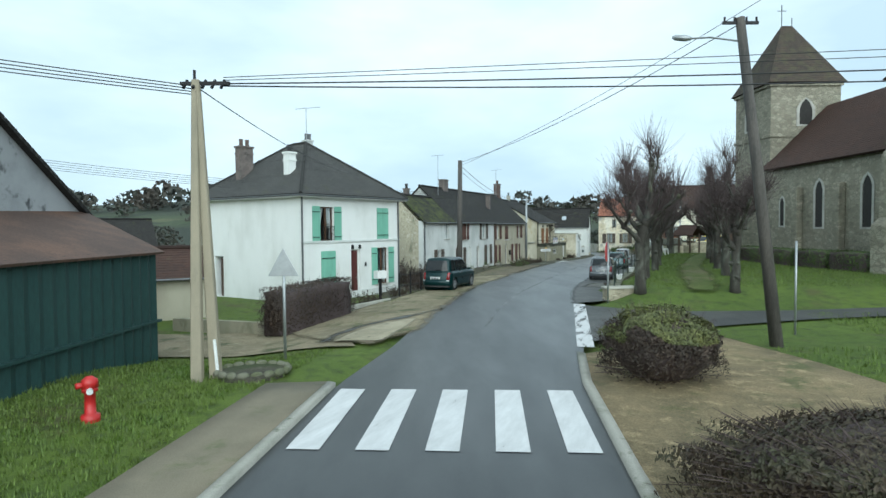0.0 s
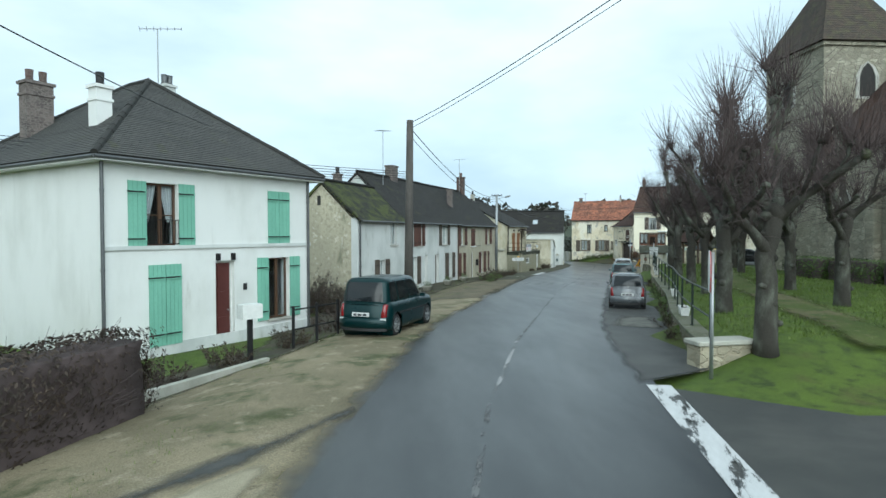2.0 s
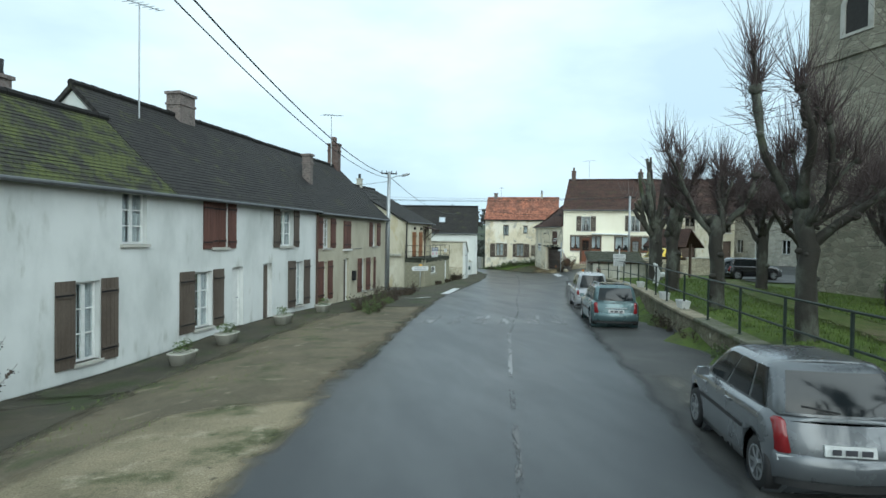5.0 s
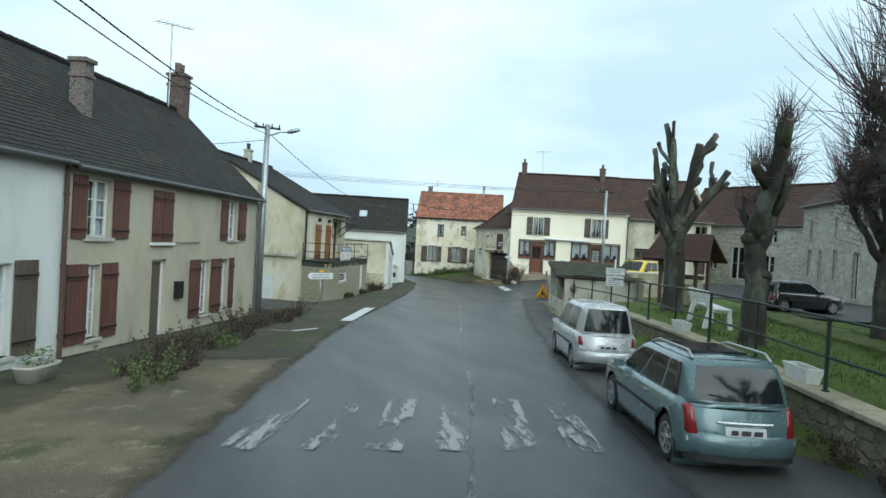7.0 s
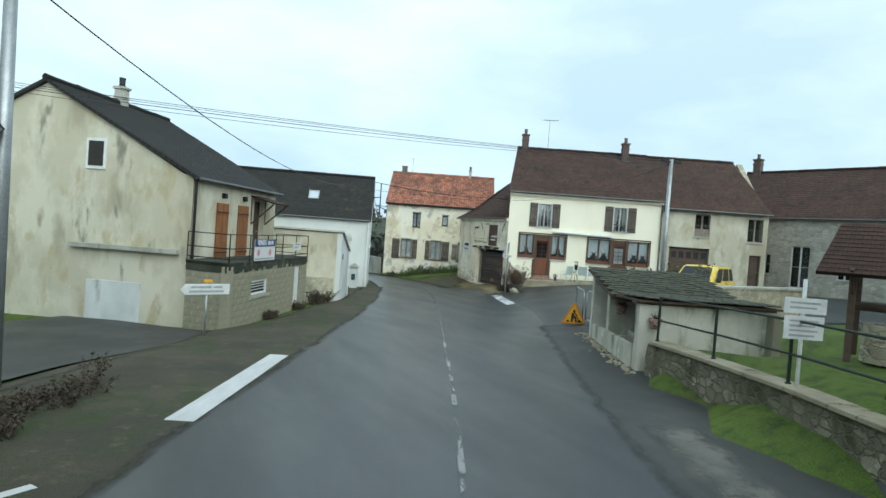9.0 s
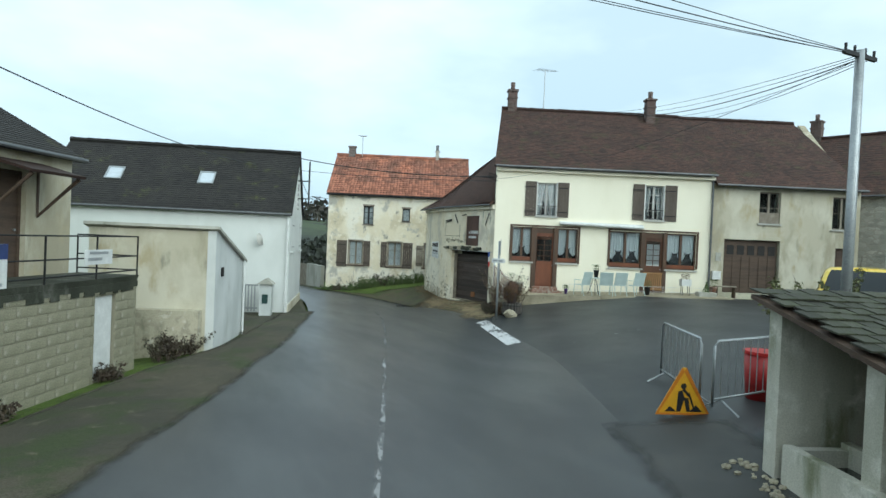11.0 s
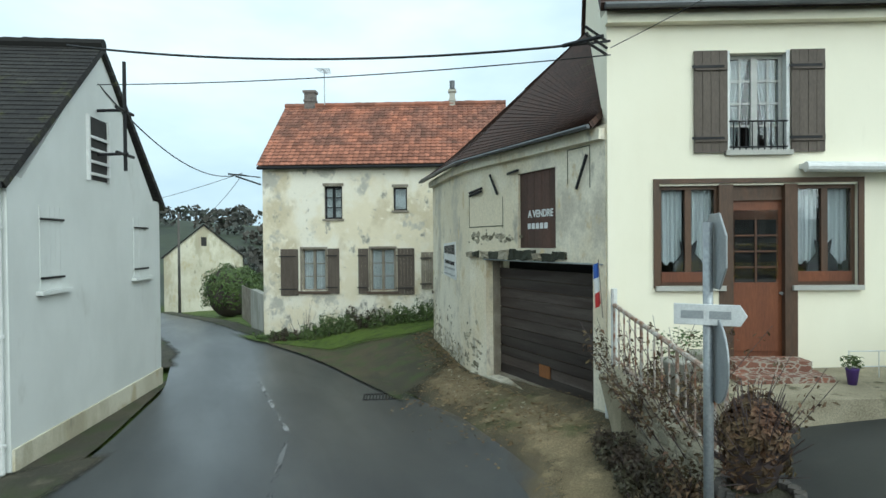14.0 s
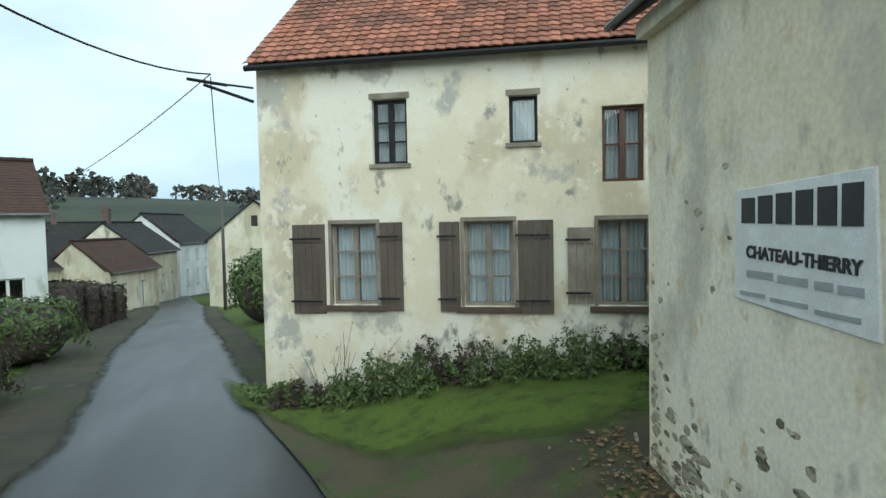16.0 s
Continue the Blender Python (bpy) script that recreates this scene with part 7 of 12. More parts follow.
def orange_house():
    B = -0.75
    h = thing("orange_roofed_house", facade(OA, OB, B), "old house with weathered patchy lime render and an orange tile roof", "house")
    L, Dp, e, top = 8.6, 6.4, 5.25 - B, 8.0 - B
    ups = [(2.17, 2.80, 3.38 - B, 4.52 - B), (4.58, 5.06, 3.65 - B, 4.45 - B), (6.11, 6.78, 2.95 - B, 4.2 - B)]
    lows = [(1.36, 2.2, 0.88 - B, 2.34 - B), (3.77, 4.62, 0.86 - B, 2.34 - B), (6.03, 6.88, 0.88 - B, 2.32 - B)]
    closed_shell(h, L, Dp, -0.8, e, OLD_RENDER, ups + lows, gable_l=[(Dp / 2 - 0.35, top - 0.05)], gable_r=[(Dp / 2 - 0.35, top - 0.05)])
    window(h, *ups[0], frame=IRON, rows=3, sill=False)
    window(h, *ups[1], frame=IRON, cols=1, rows=1, sill=False)
    window(h, *ups[2], frame=WOOD_BROWN, rows=2, sill=False)
    for w in lows:
        window(h, *w, frame=GREY_WOOD, rows=3, sill=False)
        bm = bmesh.new()
        box(bm, w[0] - 0.14, w[1] + 0.14, -0.07, 0.02, w[2] - 0.11, w[2] - 0.01)
        part("sill", bm, DARK_DOOR, h, "rotten wooden sill", 0.01)
        bm = bmesh.new()
        box(bm, w[0] - 0.06, w[0], -0.015, 0.05, w[2], w[3])
        box(bm, w[1], w[1] + 0.06, -0.015, 0.05, w[2], w[3])
        box(bm, w[0] - 0.06, w[1] + 0.06, -0.02, 0.05, w[3], w[3] + 0.07)
        part("window_surround", bm, GREY_WOOD, h)
    for w in ups[:2]:
        bm = bmesh.new()
        box(bm, w[0] - 0.05, w[1] + 0.05, -0.02, 0.01, w[3], w[3] + 0.1)
        part("window_head", bm, GREY_WOOD, h)
        bm = bmesh.new()
        box(bm, w[0] - 0.06, w[1] + 0.06, -0.05, 0.02, w[2] - 0.07, w[2])
        part("sill", bm, GREY_WOOD, h)
    for u0, u1, z0, z1 in ((0.62, 1.24, 0.72, 2.34), (2.27, 2.68, 0.78, 2.35), (3.34, 3.7, 0.77, 2.34), (4.70, 5.30, 0.74, 2.34), (5.53, 5.96, 0.92, 2.2), (6.96, 7.4, 0.9, 2.3)):
        shutter(h, u0, u1, z0 - B, z1 - B, BROWN_SHUTTER if u0 != 5.53 else GREY_WOOD, lean=0.0)
    o = 0.2
    # under-roof
    roof(h, [((-0.1, -o, e - 0.06), (L + 0.1, -o, e - 0.06), (L + 0.1, Dp / 2, top - 0.03), (-0.1, Dp / 2, top - 0.03)),
             ((L + 0.1, Dp + o, e - 0.06), (-0.1, Dp + o, e - 0.06), (-0.1, Dp / 2, top - 0.03), (L + 0.1, Dp / 2, top - 0.03))], DARK_DOOR, 0.06, 0.0, "roof_deck")
    gutter(h, (-0.1, -o - 0.04, e - 0.10), (L + 0.1, -o - 0.04, e - 0.10), 0.055, IRON)
    chimney(h, 0.9, Dp / 2, top - 0.3, top + 0.55, 0.42, 0.36, CHIMNEY_GREY, 0)
    chimney(h, 6.6, Dp / 2, top - 0.3, top + 0.5, 0.22, 0.22, CONCRETE, 1, ZINC)
    bm = bmesh.new()
    tube(bm, [(-0.05, -0.02, 4.6 - B), (-0.75, -0.5, 4.85 - B)], 0.03, 6)
    tube(bm, [(-0.9, -0.75, 4.9 - B), (-0.5, -0.15, 4.9 - B)], 0.03, 6)
    tube(bm, [(-0.05, -0.02, 4.85 - B), (-0.75, -0.5, 4.9 - B)], 0.02, 6)
    part("cable_bracket", bm, IRON, h, "dark iron cable bracket at the corner")
    return h, L, Dp, e, top, o


WHITE_HOUSE = white_house()
ROW_HOUSE = row_house()
BEIGE_HOUSE = beige_house()
TERRACE_HOUSE = terrace_house()
TERRACE = terrace_block()
LEAN_TO = lean_to()
GABLED = gabled_house()
CREAM = cream_house()
GARAGE = garage_house()
SHED, SHED_FRONT, SHED_SIDE, SHED_B, SHED_BAYS = old_shed()
ORANGE = orange_house()


# ---- church green ----
WALL_LINE = [(6.75, 23.9), (7.3, 25.7), (8.4, 28.7), (10.85, 34.3), (14.95, 45.1), (17.35, 50.4), (20.1, 57.0), (21.0, 60.0), (21.3, 61.4)]


def along(line, d):
    for a, b in zip(line, line[1:]):
        s = math.dist(a, b)
        if d <= s:
            return (a[0] + (b[0] - a[0]) * d / s, a[1] + (b[1] - a[1]) * d / s), ((b[0] - a[0]) / s, (b[1] - a[1]) / s)
        d -= s
    a, b = line[-2:]
    s = math.dist(a, b)
    return b, ((b[0] - a[0]) / s, (b[1] - a[1]) / s)


WALL_LEN = sum(math.dist(a, b) for a, b in zip(WALL_LINE, WALL_LINE[1:]))


def road_z(x, y):
    return 0.69 - 1.43 * smooth((y - 21) / 76.0)


def wall_top(y):
    return road_z(0, y) + 0.50 + 0.36 * smooth((y - 34) / 18)


def green_wall():
    t = thing("retaining_wall", pose(*WALL_LINE[0], 0), "low rubble retaining wall with a pale coping along the green", "wall", kind="structure")
    ox, oy = WALL_LINE[0]
    bm = bmesh.new()
    n = int(WALL_LEN / 0.4)
    rows = []
    for k in range(n + 1):
        (x, y), (dx, dy) = along(WALL_LINE, WALL_LEN * k / n)
        z1 = wall_top(y)
        row = []
        for off, z in ((0.0, road_z(x, y) - 0.3), (0.02, (road_z(x, y) + z1) / 2), (0.05, z1 - 0.06), (0.40, z1 - 0.06), (0.40, road_z(x, y) - 0.3)):
            j = random.uniform(-0.025, 0.025)
            row.append(bm.verts.new((x + dy * (off + j) - ox, y - dx * (off + j) - oy, z)))
        rows.append(row)
    for a, b in zip(rows, rows[1:]):
        for i in range(4):
            bm.faces.new((a[i], b[i], b[i + 1], a[i + 1]))
    bm.faces.new(rows[0])
    bm.faces.new(rows[-1][::-1])
    bmesh.ops.recalc_face_normals(bm, faces=bm.faces[:])
    part("rubble", bm, WALL_RUBBLE, t)
    # coping slabs
    d = 0.0
    while d < WALL_LEN - 0.3:
        step = random.uniform(0.9, 1.25)
        (x, y), (dx, dy) = along(WALL_LINE, d)
        (x2, y2), _ = along(WALL_LINE, min(WALL_LEN, d + step - 0.02))
        bm = bmesh.new()
        z, z2 = wall_top(y), wall_top(y2)
        pts = []
        for (px, py, pz) in ((x, y, z), (x2, y2, z2)):
            for off in (-0.04, 0.42):
                pts.append((px + dy * off - ox, py - dx * off - oy, pz))
        lo = [bm.verts.new((p[0], p[1], p[2] - 0.06)) for p in pts]
        hi = [bm.verts.new((p[0], p[1], p[2] + 0.02 + random.uniform(-0.006, 0.006))) for p in pts]
        for f in ((0, 1, 3, 2),):
            bm.faces.new([hi[i] for i in f])
            bm.faces.new([lo[i] for i in f[::-1]])
        for i, j in ((0, 1), (1, 3), (3, 2), (2, 0)):
            bm.faces.new((lo[i], lo[j], hi[j], hi[i]))
        bmesh.ops.recalc_face_normals(bm, faces=bm.faces[:])
        part("coping_slab", bm, PALE_APRON if y > 42 else MOSSY, t, "", 0.012)
        d += step
    # return of the wall at the lane
    bm = bmesh.new()
    M = facade((WALL_LINE[0][0] - 0.15, WALL_LINE[0][1] - 0.2), (WALL_LINE[0][0] + 1.35, WALL_LINE[0][1] + 0.0), 0)
    M.translation -= Vector((ox, oy, 0))
    box(bm, 0, 1.35, 0.0, 0.42, 0.4, 1.15, M)
    part("rubble", bm, RUBBLE, t, "", 0.05)
    bm = bmesh.new()
    poly_prism(bm, [(-0.06, 1.15), (1.2, 1.15), (1.5, 0.98), (1.56, 1.06), (1.24, 1.25), (-0.06, 1.25)], -0.05, 0.46, M)
    part("coping_slab", bm, CONCRETE, t, "", 0.02)
    return t


def railing():
    t = thing("railing", pose(*WALL_LINE[0], 0), "dark green iron railing along the wall of the green", "railing", kind="structure")
    ox, oy = WALL_LINE[0]
    n = int(WALL_LEN / 2.05)
    prev = None
    for k in range(n + 1):
        (x, y), (dx, dy) = along(WALL_LINE, 0.25 + (WALL_LEN - 0.4) * k / n)
        x, y = x + dy * 0.2, y - dx * 0.2
        z0, z1 = wall_top(y), wall_top(y) + 1.02
        bm = bmesh.new()
        tube(bm, [(x - ox, y - oy, z0 - 0.05), (x - ox, y - oy, z1)], 0.028, 8)
        tube(bm, [(x - ox, y - oy, z0), (x - ox, y - oy, z0 + 0.04)], 0.05, 8)
        part("post", bm, RAIL_GREEN, t)
        if prev:
            for f in (1.0, 0.48):
                bm = bmesh.new()
                tube(bm, [(prev[0] - ox, prev[1] - oy, prev[2] + 1.02 * f), (x - ox, y - oy, z0 + 1.02 * f)], 0.022, 7)
                part("rail", bm, RAIL_GREEN, t)
        prev = (x, y, z0)
    return t


green_wall()
railing()
# worn earth path through the green
tagged(loft("worn_path", [(9.6, 23.4), (11.5, 29), (14.6, 37), (18.4, 45), (22.3, 52.4), (25.6, 57)], [(11.0, 23.2), (13.3, 28.5), (16.2, 36.4), (20.0, 44.4), (24.0, 51.8), (27.3, 56.2)], PATH_TURF, 0.022, 8, 0.8, ragged=0.35),
       "worn patchy earth path across the grass", "path", kind="structure")
tagged(loft("parking_square", [(25.4, 53.2), (26.0, 55.8), (28.5, 58.6), (31, 62.5), (36, 66)], [(33, 46.4), (38, 50), (44, 55), (50, 60), (56, 66)], ASPHALT_OLD, 0.01, 14, 0.8), "worn asphalt beside the green", "parking place", kind="structure")


def stone_wall_low():
    """The pale wall between the green and the square."""
    a, b = (25.1, 65.3), (33.4, 66.4)
    t = thing("garden_wall", facade(a, b, 0), "low pale stone wall between green and square", "wall", kind="structure")
    bm = bmesh.new()
    L = math.dist(a, b)
    box(bm, 0, L, 0, 0.4, -0.4, 1.72)
    part("wall", bm, RUBBLE, t, "", 0.03)
    bm = bmesh.new()
    box(bm, -0.05, L + 0.05, -0.05, 0.45, 1.72, 1.80)
    part("coping", bm, CONCRETE, t, "", 0.02)


stone_wall_low()


def lancet(h, m, u, z0, z1, w, mat=None):
    """A pointed window let into a wall, with a pale stone surround."""
    bm = bmesh.new()
    pts = [(u - w / 2, z0), (u + w / 2, z0), (u + w / 2, z1 - w * 0.8), (u + w * 0.3, z1 - w * 0.3), (u, z1), (u - w * 0.3, z1 - w * 0.3), (u - w / 2, z1 - w * 0.8)]
    poly_prism(bm, pts, -0.01, 0.3, m)
    ob = part("lancet_window", bm, mat or SHADE_DARK, h, "dark pointed window")
    bm = bmesh.new()
    out = [(u + (x - u) * 1.45, z0 - 0.12 if z == z0 else z0 + (z - z0) * 1.05) for x, z in pts]
    n = len(pts)
    for i in range(n):
        j = (i + 1) % n
        q = [pts[i], pts[j], out[j], out[i]]
        poly_prism(bm, q, -0.05, 0.02, m)
    part("surround", bm, SILL, ob)
    return ob


def church():
    t = thing("church", pose(24.5, 31, 0.6), "old stone village church with a square tower and brown tile roofs", "church")
    h = t
    # tower
    T = Matrix.Translation((0, 13.3, 0))
    S, e = 5.2, 13.6
    bm = bmesh.new()
    box(bm, 0, S, 0, S, -1.0, e, T)
    part("tower_wall", bm, CHURCH_STONE, h, "", 0.03)
    for z0, z1, o in ((9.6, 9.85, 0.09), (e - 0.25, e - 0.01, 0.13)):
        bm = bmesh.new()
        box(bm, -o, S + o, -o, S + o, z0, z1, T)
        part("string_course", bm, CHURCH_STONE, h, "", 0.02)
    for k in (0, 3):
        M = T @ Matrix.Translation((S / 2, S / 2, 0)) @ Matrix.Rotation(k * math.pi / 2, 4, "Z") @ Matrix.Translation((-S / 2, -S / 2, 0))
        lancet(h, M, S / 2 - (0.4 if k else 0), 10.5, 12.4, 0.95)
    bm = bmesh.new()
    uvl = bm.loops.layers.uv.new("slope")
    o = 0.28
    c = [(-o, 13.3 - o, e), (S + o, 13.3 - o, e), (S + o, 13.3 + S + o, e), (-o, 13.3 + S + o, e)]
    f, r = (S / 2 - 0.4, 13.3 + S / 2, e + 5.0), (S / 2 + 0.4, 13.3 + S / 2, e + 5.0)
    for q in ((c[0], c[1], r, f), (c[2], c[3], f, r), (c[1], c[2], r, r), (c[3], c[0], f, f)):
        slab(bm, q, 0.12, uvl, Vector(q[1]) - Vector(q[0]), 0.2)
    bmesh.ops.remove_doubles(bm, verts=bm.verts[:], dist=0.002)
    part("tower_roof", bm, ROOF_TOWER, h)
    bm = bmesh.new()
    tube(bm, [(f[0], f[1], f[2]), (f[0], f[1], f[2] + 1.6)], 0.03, 6)
    tube(bm, [(f[0] - 0.35, f[1], f[2] + 1.15), (f[0] + 0.35, f[1], f[2] + 1.15)], 0.025, 6)
    tube(bm, [(r[0], r[1], r[2]), (r[0], r[1], r[2] + 0.6)], 0.03, 6)
    part("roof_cross", bm, IRON, h, "thin iron cross and finial")
    # nave along the green
    N = Matrix.Translation((-0.3, 13.3, 0)) @ Matrix.Rotation(-math.pi / 2, 4, "Z")
    L, ne, W, nt = 13.6, 7.2, 9.0, 11.9
    wall(h, L, -1.0, ne, [], CHURCH_STONE, N, 0.7, name="nave_wall")
    for u, z0, z1, w in ((2.2, 3.0, 5.0, 0.5), (6.3, 2.9, 5.9, 0.75), (10.6, 2.9, 5.9, 0.75)):
        lancet(h, N, u, z0, z1, w)
    for u in (4.3, 8.5):
        bm = bmesh.new()
        poly_prism(bm, [(u - 0.3, -1.0), (u + 0.3, -1.0), (u + 0.3, 5.6), (u - 0.3, 5.6)], -0.45, 0.0, N)
        part("buttress", bm, CHURCH_STONE, h, "", 0.05)
    roof(h, [(N @ Vector((-0.2, -0.4, ne - 0.1)), N @ Vector((L + 0.3, -0.4, ne - 0.1)), N @ Vector((L + 0.3, W / 2, nt)), N @ Vector((-0.2, W / 2, nt))),
             (N @ Vector((L + 0.3, W + 0.4, ne - 0.1)), N @ Vector((-0.2, W + 0.4, ne - 0.1)), N @ Vector((-0.2, W / 2, nt)), N @ Vector((L + 0.3, W / 2, nt)))], ROOF_RED, 0.15, 0.2, "nave_roof")
    wall(h, L, -1.0, ne, [], CHURCH_STONE, N @ Matrix.Translation((L, W, 0)) @ Matrix.Rotation(math.pi, 4, "Z"), 0.7, name="nave_wall")
    # taller choir towards the lane, with its great buttress
    C = Matrix.Translation((-1.0, -0.35, 0)) @ Matrix.Rotation(-math.pi / 2, 4, "Z")
    CL, ce, CW = 9.5, 10.6, 10.5
    bm = bmesh.new()
    box(bm, 0, CL, 0, CW, -1.0, ce, C)
    part("choir_wall", bm, CHURCH_STONE, h, "", 0.03)
    lancet(h, C, 4.6, 3.4, 8.2, 1.3)
    bm = bmesh.new()
    for u in (0.2, 8.4):
        poly_prism(bm, [(-1.5, -1.0), (0.0, -1.0), (0.0, 9.4), (-0.3, 9.2), (-0.7, 7.0), (-1.0, 6.6), (-1.1, 3.4), (-1.5, 3.0)], u, u + 1.1, C @ Matrix.Rotation(math.pi / 2, 4, "Z") @ Matrix.Diagonal((1, -1, 1, 1)))
    bmesh.ops.recalc_face_normals(bm, faces=bm.faces[:])
    part("great_buttress", bm, CHURCH_STONE, h, "tall stepped stone buttress", 0.04)
    o = 0.5
    c = [C @ Vector(p) for p in ((-o, -o, ce), (CL + o, -o, ce), (CL + o, CW + o, ce), (-o, CW + o, ce))]
    f, r = C @ Vector((CL / 2 - 1.0, CW / 2, ce + 5.2)), C @ Vector((CL / 2 + 1.0, CW / 2, ce + 5.2))
    roof(h, [(c[0], c[1], r, f), (c[2], c[3], f, r), (c[1], c[2], r, r), (c[3], c[0], f, f)], ROOF_RED, 0.15, 0.2, "choir_roof")
    return t


church()


# ---- furniture of the green ----
def well(x, y):
    z = gz(x, y)
    t = thing("well", pose(x, y, z, 0, 0, 28) @ Matrix.Diagonal((0.82, 0.82, 0.92, 1)), "old village well under a brown tiled roof on timber posts", "well")
    bm = bmesh.new()
    rings = [(0.62, 0), (0.62, 0.8), (0.42, 0.8), (0.42, 0.2)]
    vs = [[bm.verts.new((r * math.cos(a * math.pi / 9), r * math.sin(a * math.pi / 9), q)) for a in range(18)] for r, q in rings]
    for a, b in zip(vs, vs[1:]):
        for k in range(18):
            bm.faces.new((a[k], a[(k + 1) % 18], b[(k + 1) % 18], b[k]))
    bmesh.ops.recalc_face_normals(bm, faces=bm.faces[:])
    part("well_ring", bm, RUBBLE, t, "round stone rim")
    for sx in (-1, 1):
        for sy in (-1, 1):
            bm = bmesh.new()
            box(bm, sx * 0.8 - 0.07, sx * 0.8 + 0.07, sy * 0.8 - 0.07, sy * 0.8 + 0.07, 0, 2.05)
            part("post", bm, DARK_DOOR, t, "", 0.01)
            bm = bmesh.new()
            tube(bm, [(sx * 0.8, sy * 0.8, 1.4), (sx * 1.3, sy * 0.8, 1.95)], 0.05, 6)
            part("brace", bm, DARK_DOOR, t)
    for s in (-1, 1):
        bm = bmesh.new()
        uvl = bm.loops.layers.uv.new("slope")
        q = [(-1.35 * s, -1.5, 1.85), (-1.35 * s, 1.5, 1.85), (0, 1.2, 2.95), (0, -1.2, 2.95)]
        if s < 0:
            q = [q[1], q[0], q[3], q[2]]
        slab(bm, q, 0.08, uvl, (0, 1, 0), 0.14)
        bmesh.ops.remove_doubles(bm, verts=bm.verts[:], dist=0.002)
        part("roof_slope", bm, ROOF_RED, t)
    bm = bmesh.new()
    tube(bm, [(0, -0.9, 1.15), (0, 0.9, 1.15)], 0.09, 8)
    part("windlass", bm, DARK_DOOR, t)
    return t


well(24.2, 57.9)


def bench(x, y, yaw):
    t = thing("bench", pose(x, y, gz(x, y), 0, 0, yaw), "white painted bench with slatted seat and back on the grass", "bench")
    for s in (-0.8, 0.8):
        bm = bmesh.new()
        poly_prism(bm, [(-0.3, 0), (-0.18, 0), (-0.1, 0.4), (0.24, 0.4), (0.3, 0.0), (0.4, 0.0), (0.34, 0.48), (-0.06, 0.48), (-0.22, 0.92), (-0.3, 0.9), (-0.2, 0.45)], s - 0.05, s + 0.05)
        part("leg", bm, WHITE_PAINT, t, "", 0.01)
    for k in range(4):
        bm = bmesh.new()
        box(bm, -0.05 + 0.1 * k, 0.03 + 0.1 * k, -0.95, 0.95, 0.48, 0.51)
        part("seat_slat", bm, WHITE_PAINT, t)
    for k in range(3):
        bm = bmesh.new()
        z = 0.58 + 0.12 * k
        box(bm, -0.15 - 0.045 * k, -0.12 - 0.045 * k, -0.95, 0.95, z, z + 0.09)
        part("back_slat", bm, WHITE_PAINT, t)
    return t


bench(19.3, 51.7, -30)


def planter_box(x, y, z, yaw):
    t = thing("planter", pose(x, y, z, 0, 0, yaw), "white plastic flower box fixed to the railing", "planter", "flower boxes on the railing")
    bm = bmesh.new()
    lo = [(-0.28, -0.09), (0.28, -0.09), (0.28, 0.09), (-0.28, 0.09)]
    hi = [(-0.34, -0.13), (0.34, -0.13), (0.34, 0.13), (-0.34, 0.13)]
    inn = [(-0.3, -0.1), (0.3, -0.1), (0.3, 0.1), (-0.3, 0.1)]
    a = [bm.verts.new((*p, 0)) for p in lo]
    b = [bm.verts.new((*p, 0.22)) for p in hi]
    c = [bm.verts.new((*p, 0.22)) for p in inn]
    d = [bm.verts.new((*p, 0.16)) for p in inn]
    bm.faces.new(a[::-1])
    for p, q in ((a, b), (b, c), (c, d)):
        for i in range(4):
            bm.faces.new((p[i], p[(i + 1) % 4], q[(i + 1) % 4], q[i]))
    part("box", bm, WHITE_PAINT, t, "", 0.008)
    bm = bmesh.new()
    box(bm, -0.29, 0.29, -0.095, 0.095, 0.1, 0.165)
    part("soil", bm, DIRT, t)
    return t


for d in (4.4, 10.2, 21.5, 24.0, 29.3):
    (px, py), (dx, dy) = along(WALL_LINE, d)
    planter_box(px + dy * 0.24, py - dx * 0.24, wall_top(py) + 0.02, math.degrees(math.atan2(dy, dx)))


# pollarded limes
def limb(bm, p, d, length, r, segs=6, wob=0.34):
    pts, rad = [Vector(p)], [r]
    d = Vector(d).normalized()
    for k in range(segs):
        d = (d + Vector((random.uniform(-wob, wob), random.uniform(-wob, wob), random.uniform(-0.05, 0.28)))).normalized()
        pts.append(pts[-1] + d * length / segs)
        rad.append(r * (1 - 0.45 * (k + 1) / segs) * random.uniform(0.82, 1.2))
    tube(bm, pts, rad, 8)
    for k in range(1, segs):
        if random.random() < 0.6:
            knob(bm, pts[k] + Vector((random.uniform(-1, 1), random.uniform(-1, 1), random.uniform(-1, 1))) * rad[k] * 0.6, rad[k] * random.uniform(0.7, 1.25))
    return pts, rad, d


def knob(bm, p, r):
    m = Matrix.Translation(p) @ Matrix.Diagonal((r * random.uniform(0.8, 1.2), r * random.uniform(0.8, 1.2), r * random.uniform(0.7, 1.1), 1))
    res = bmesh.ops.create_icosphere(bm, subdivisions=2, radius=1.0, matrix=m)
    for v in res["verts"]:
        v.co += (v.co - Vector(p)) * noise.noise(v.co * 4) * 0.5


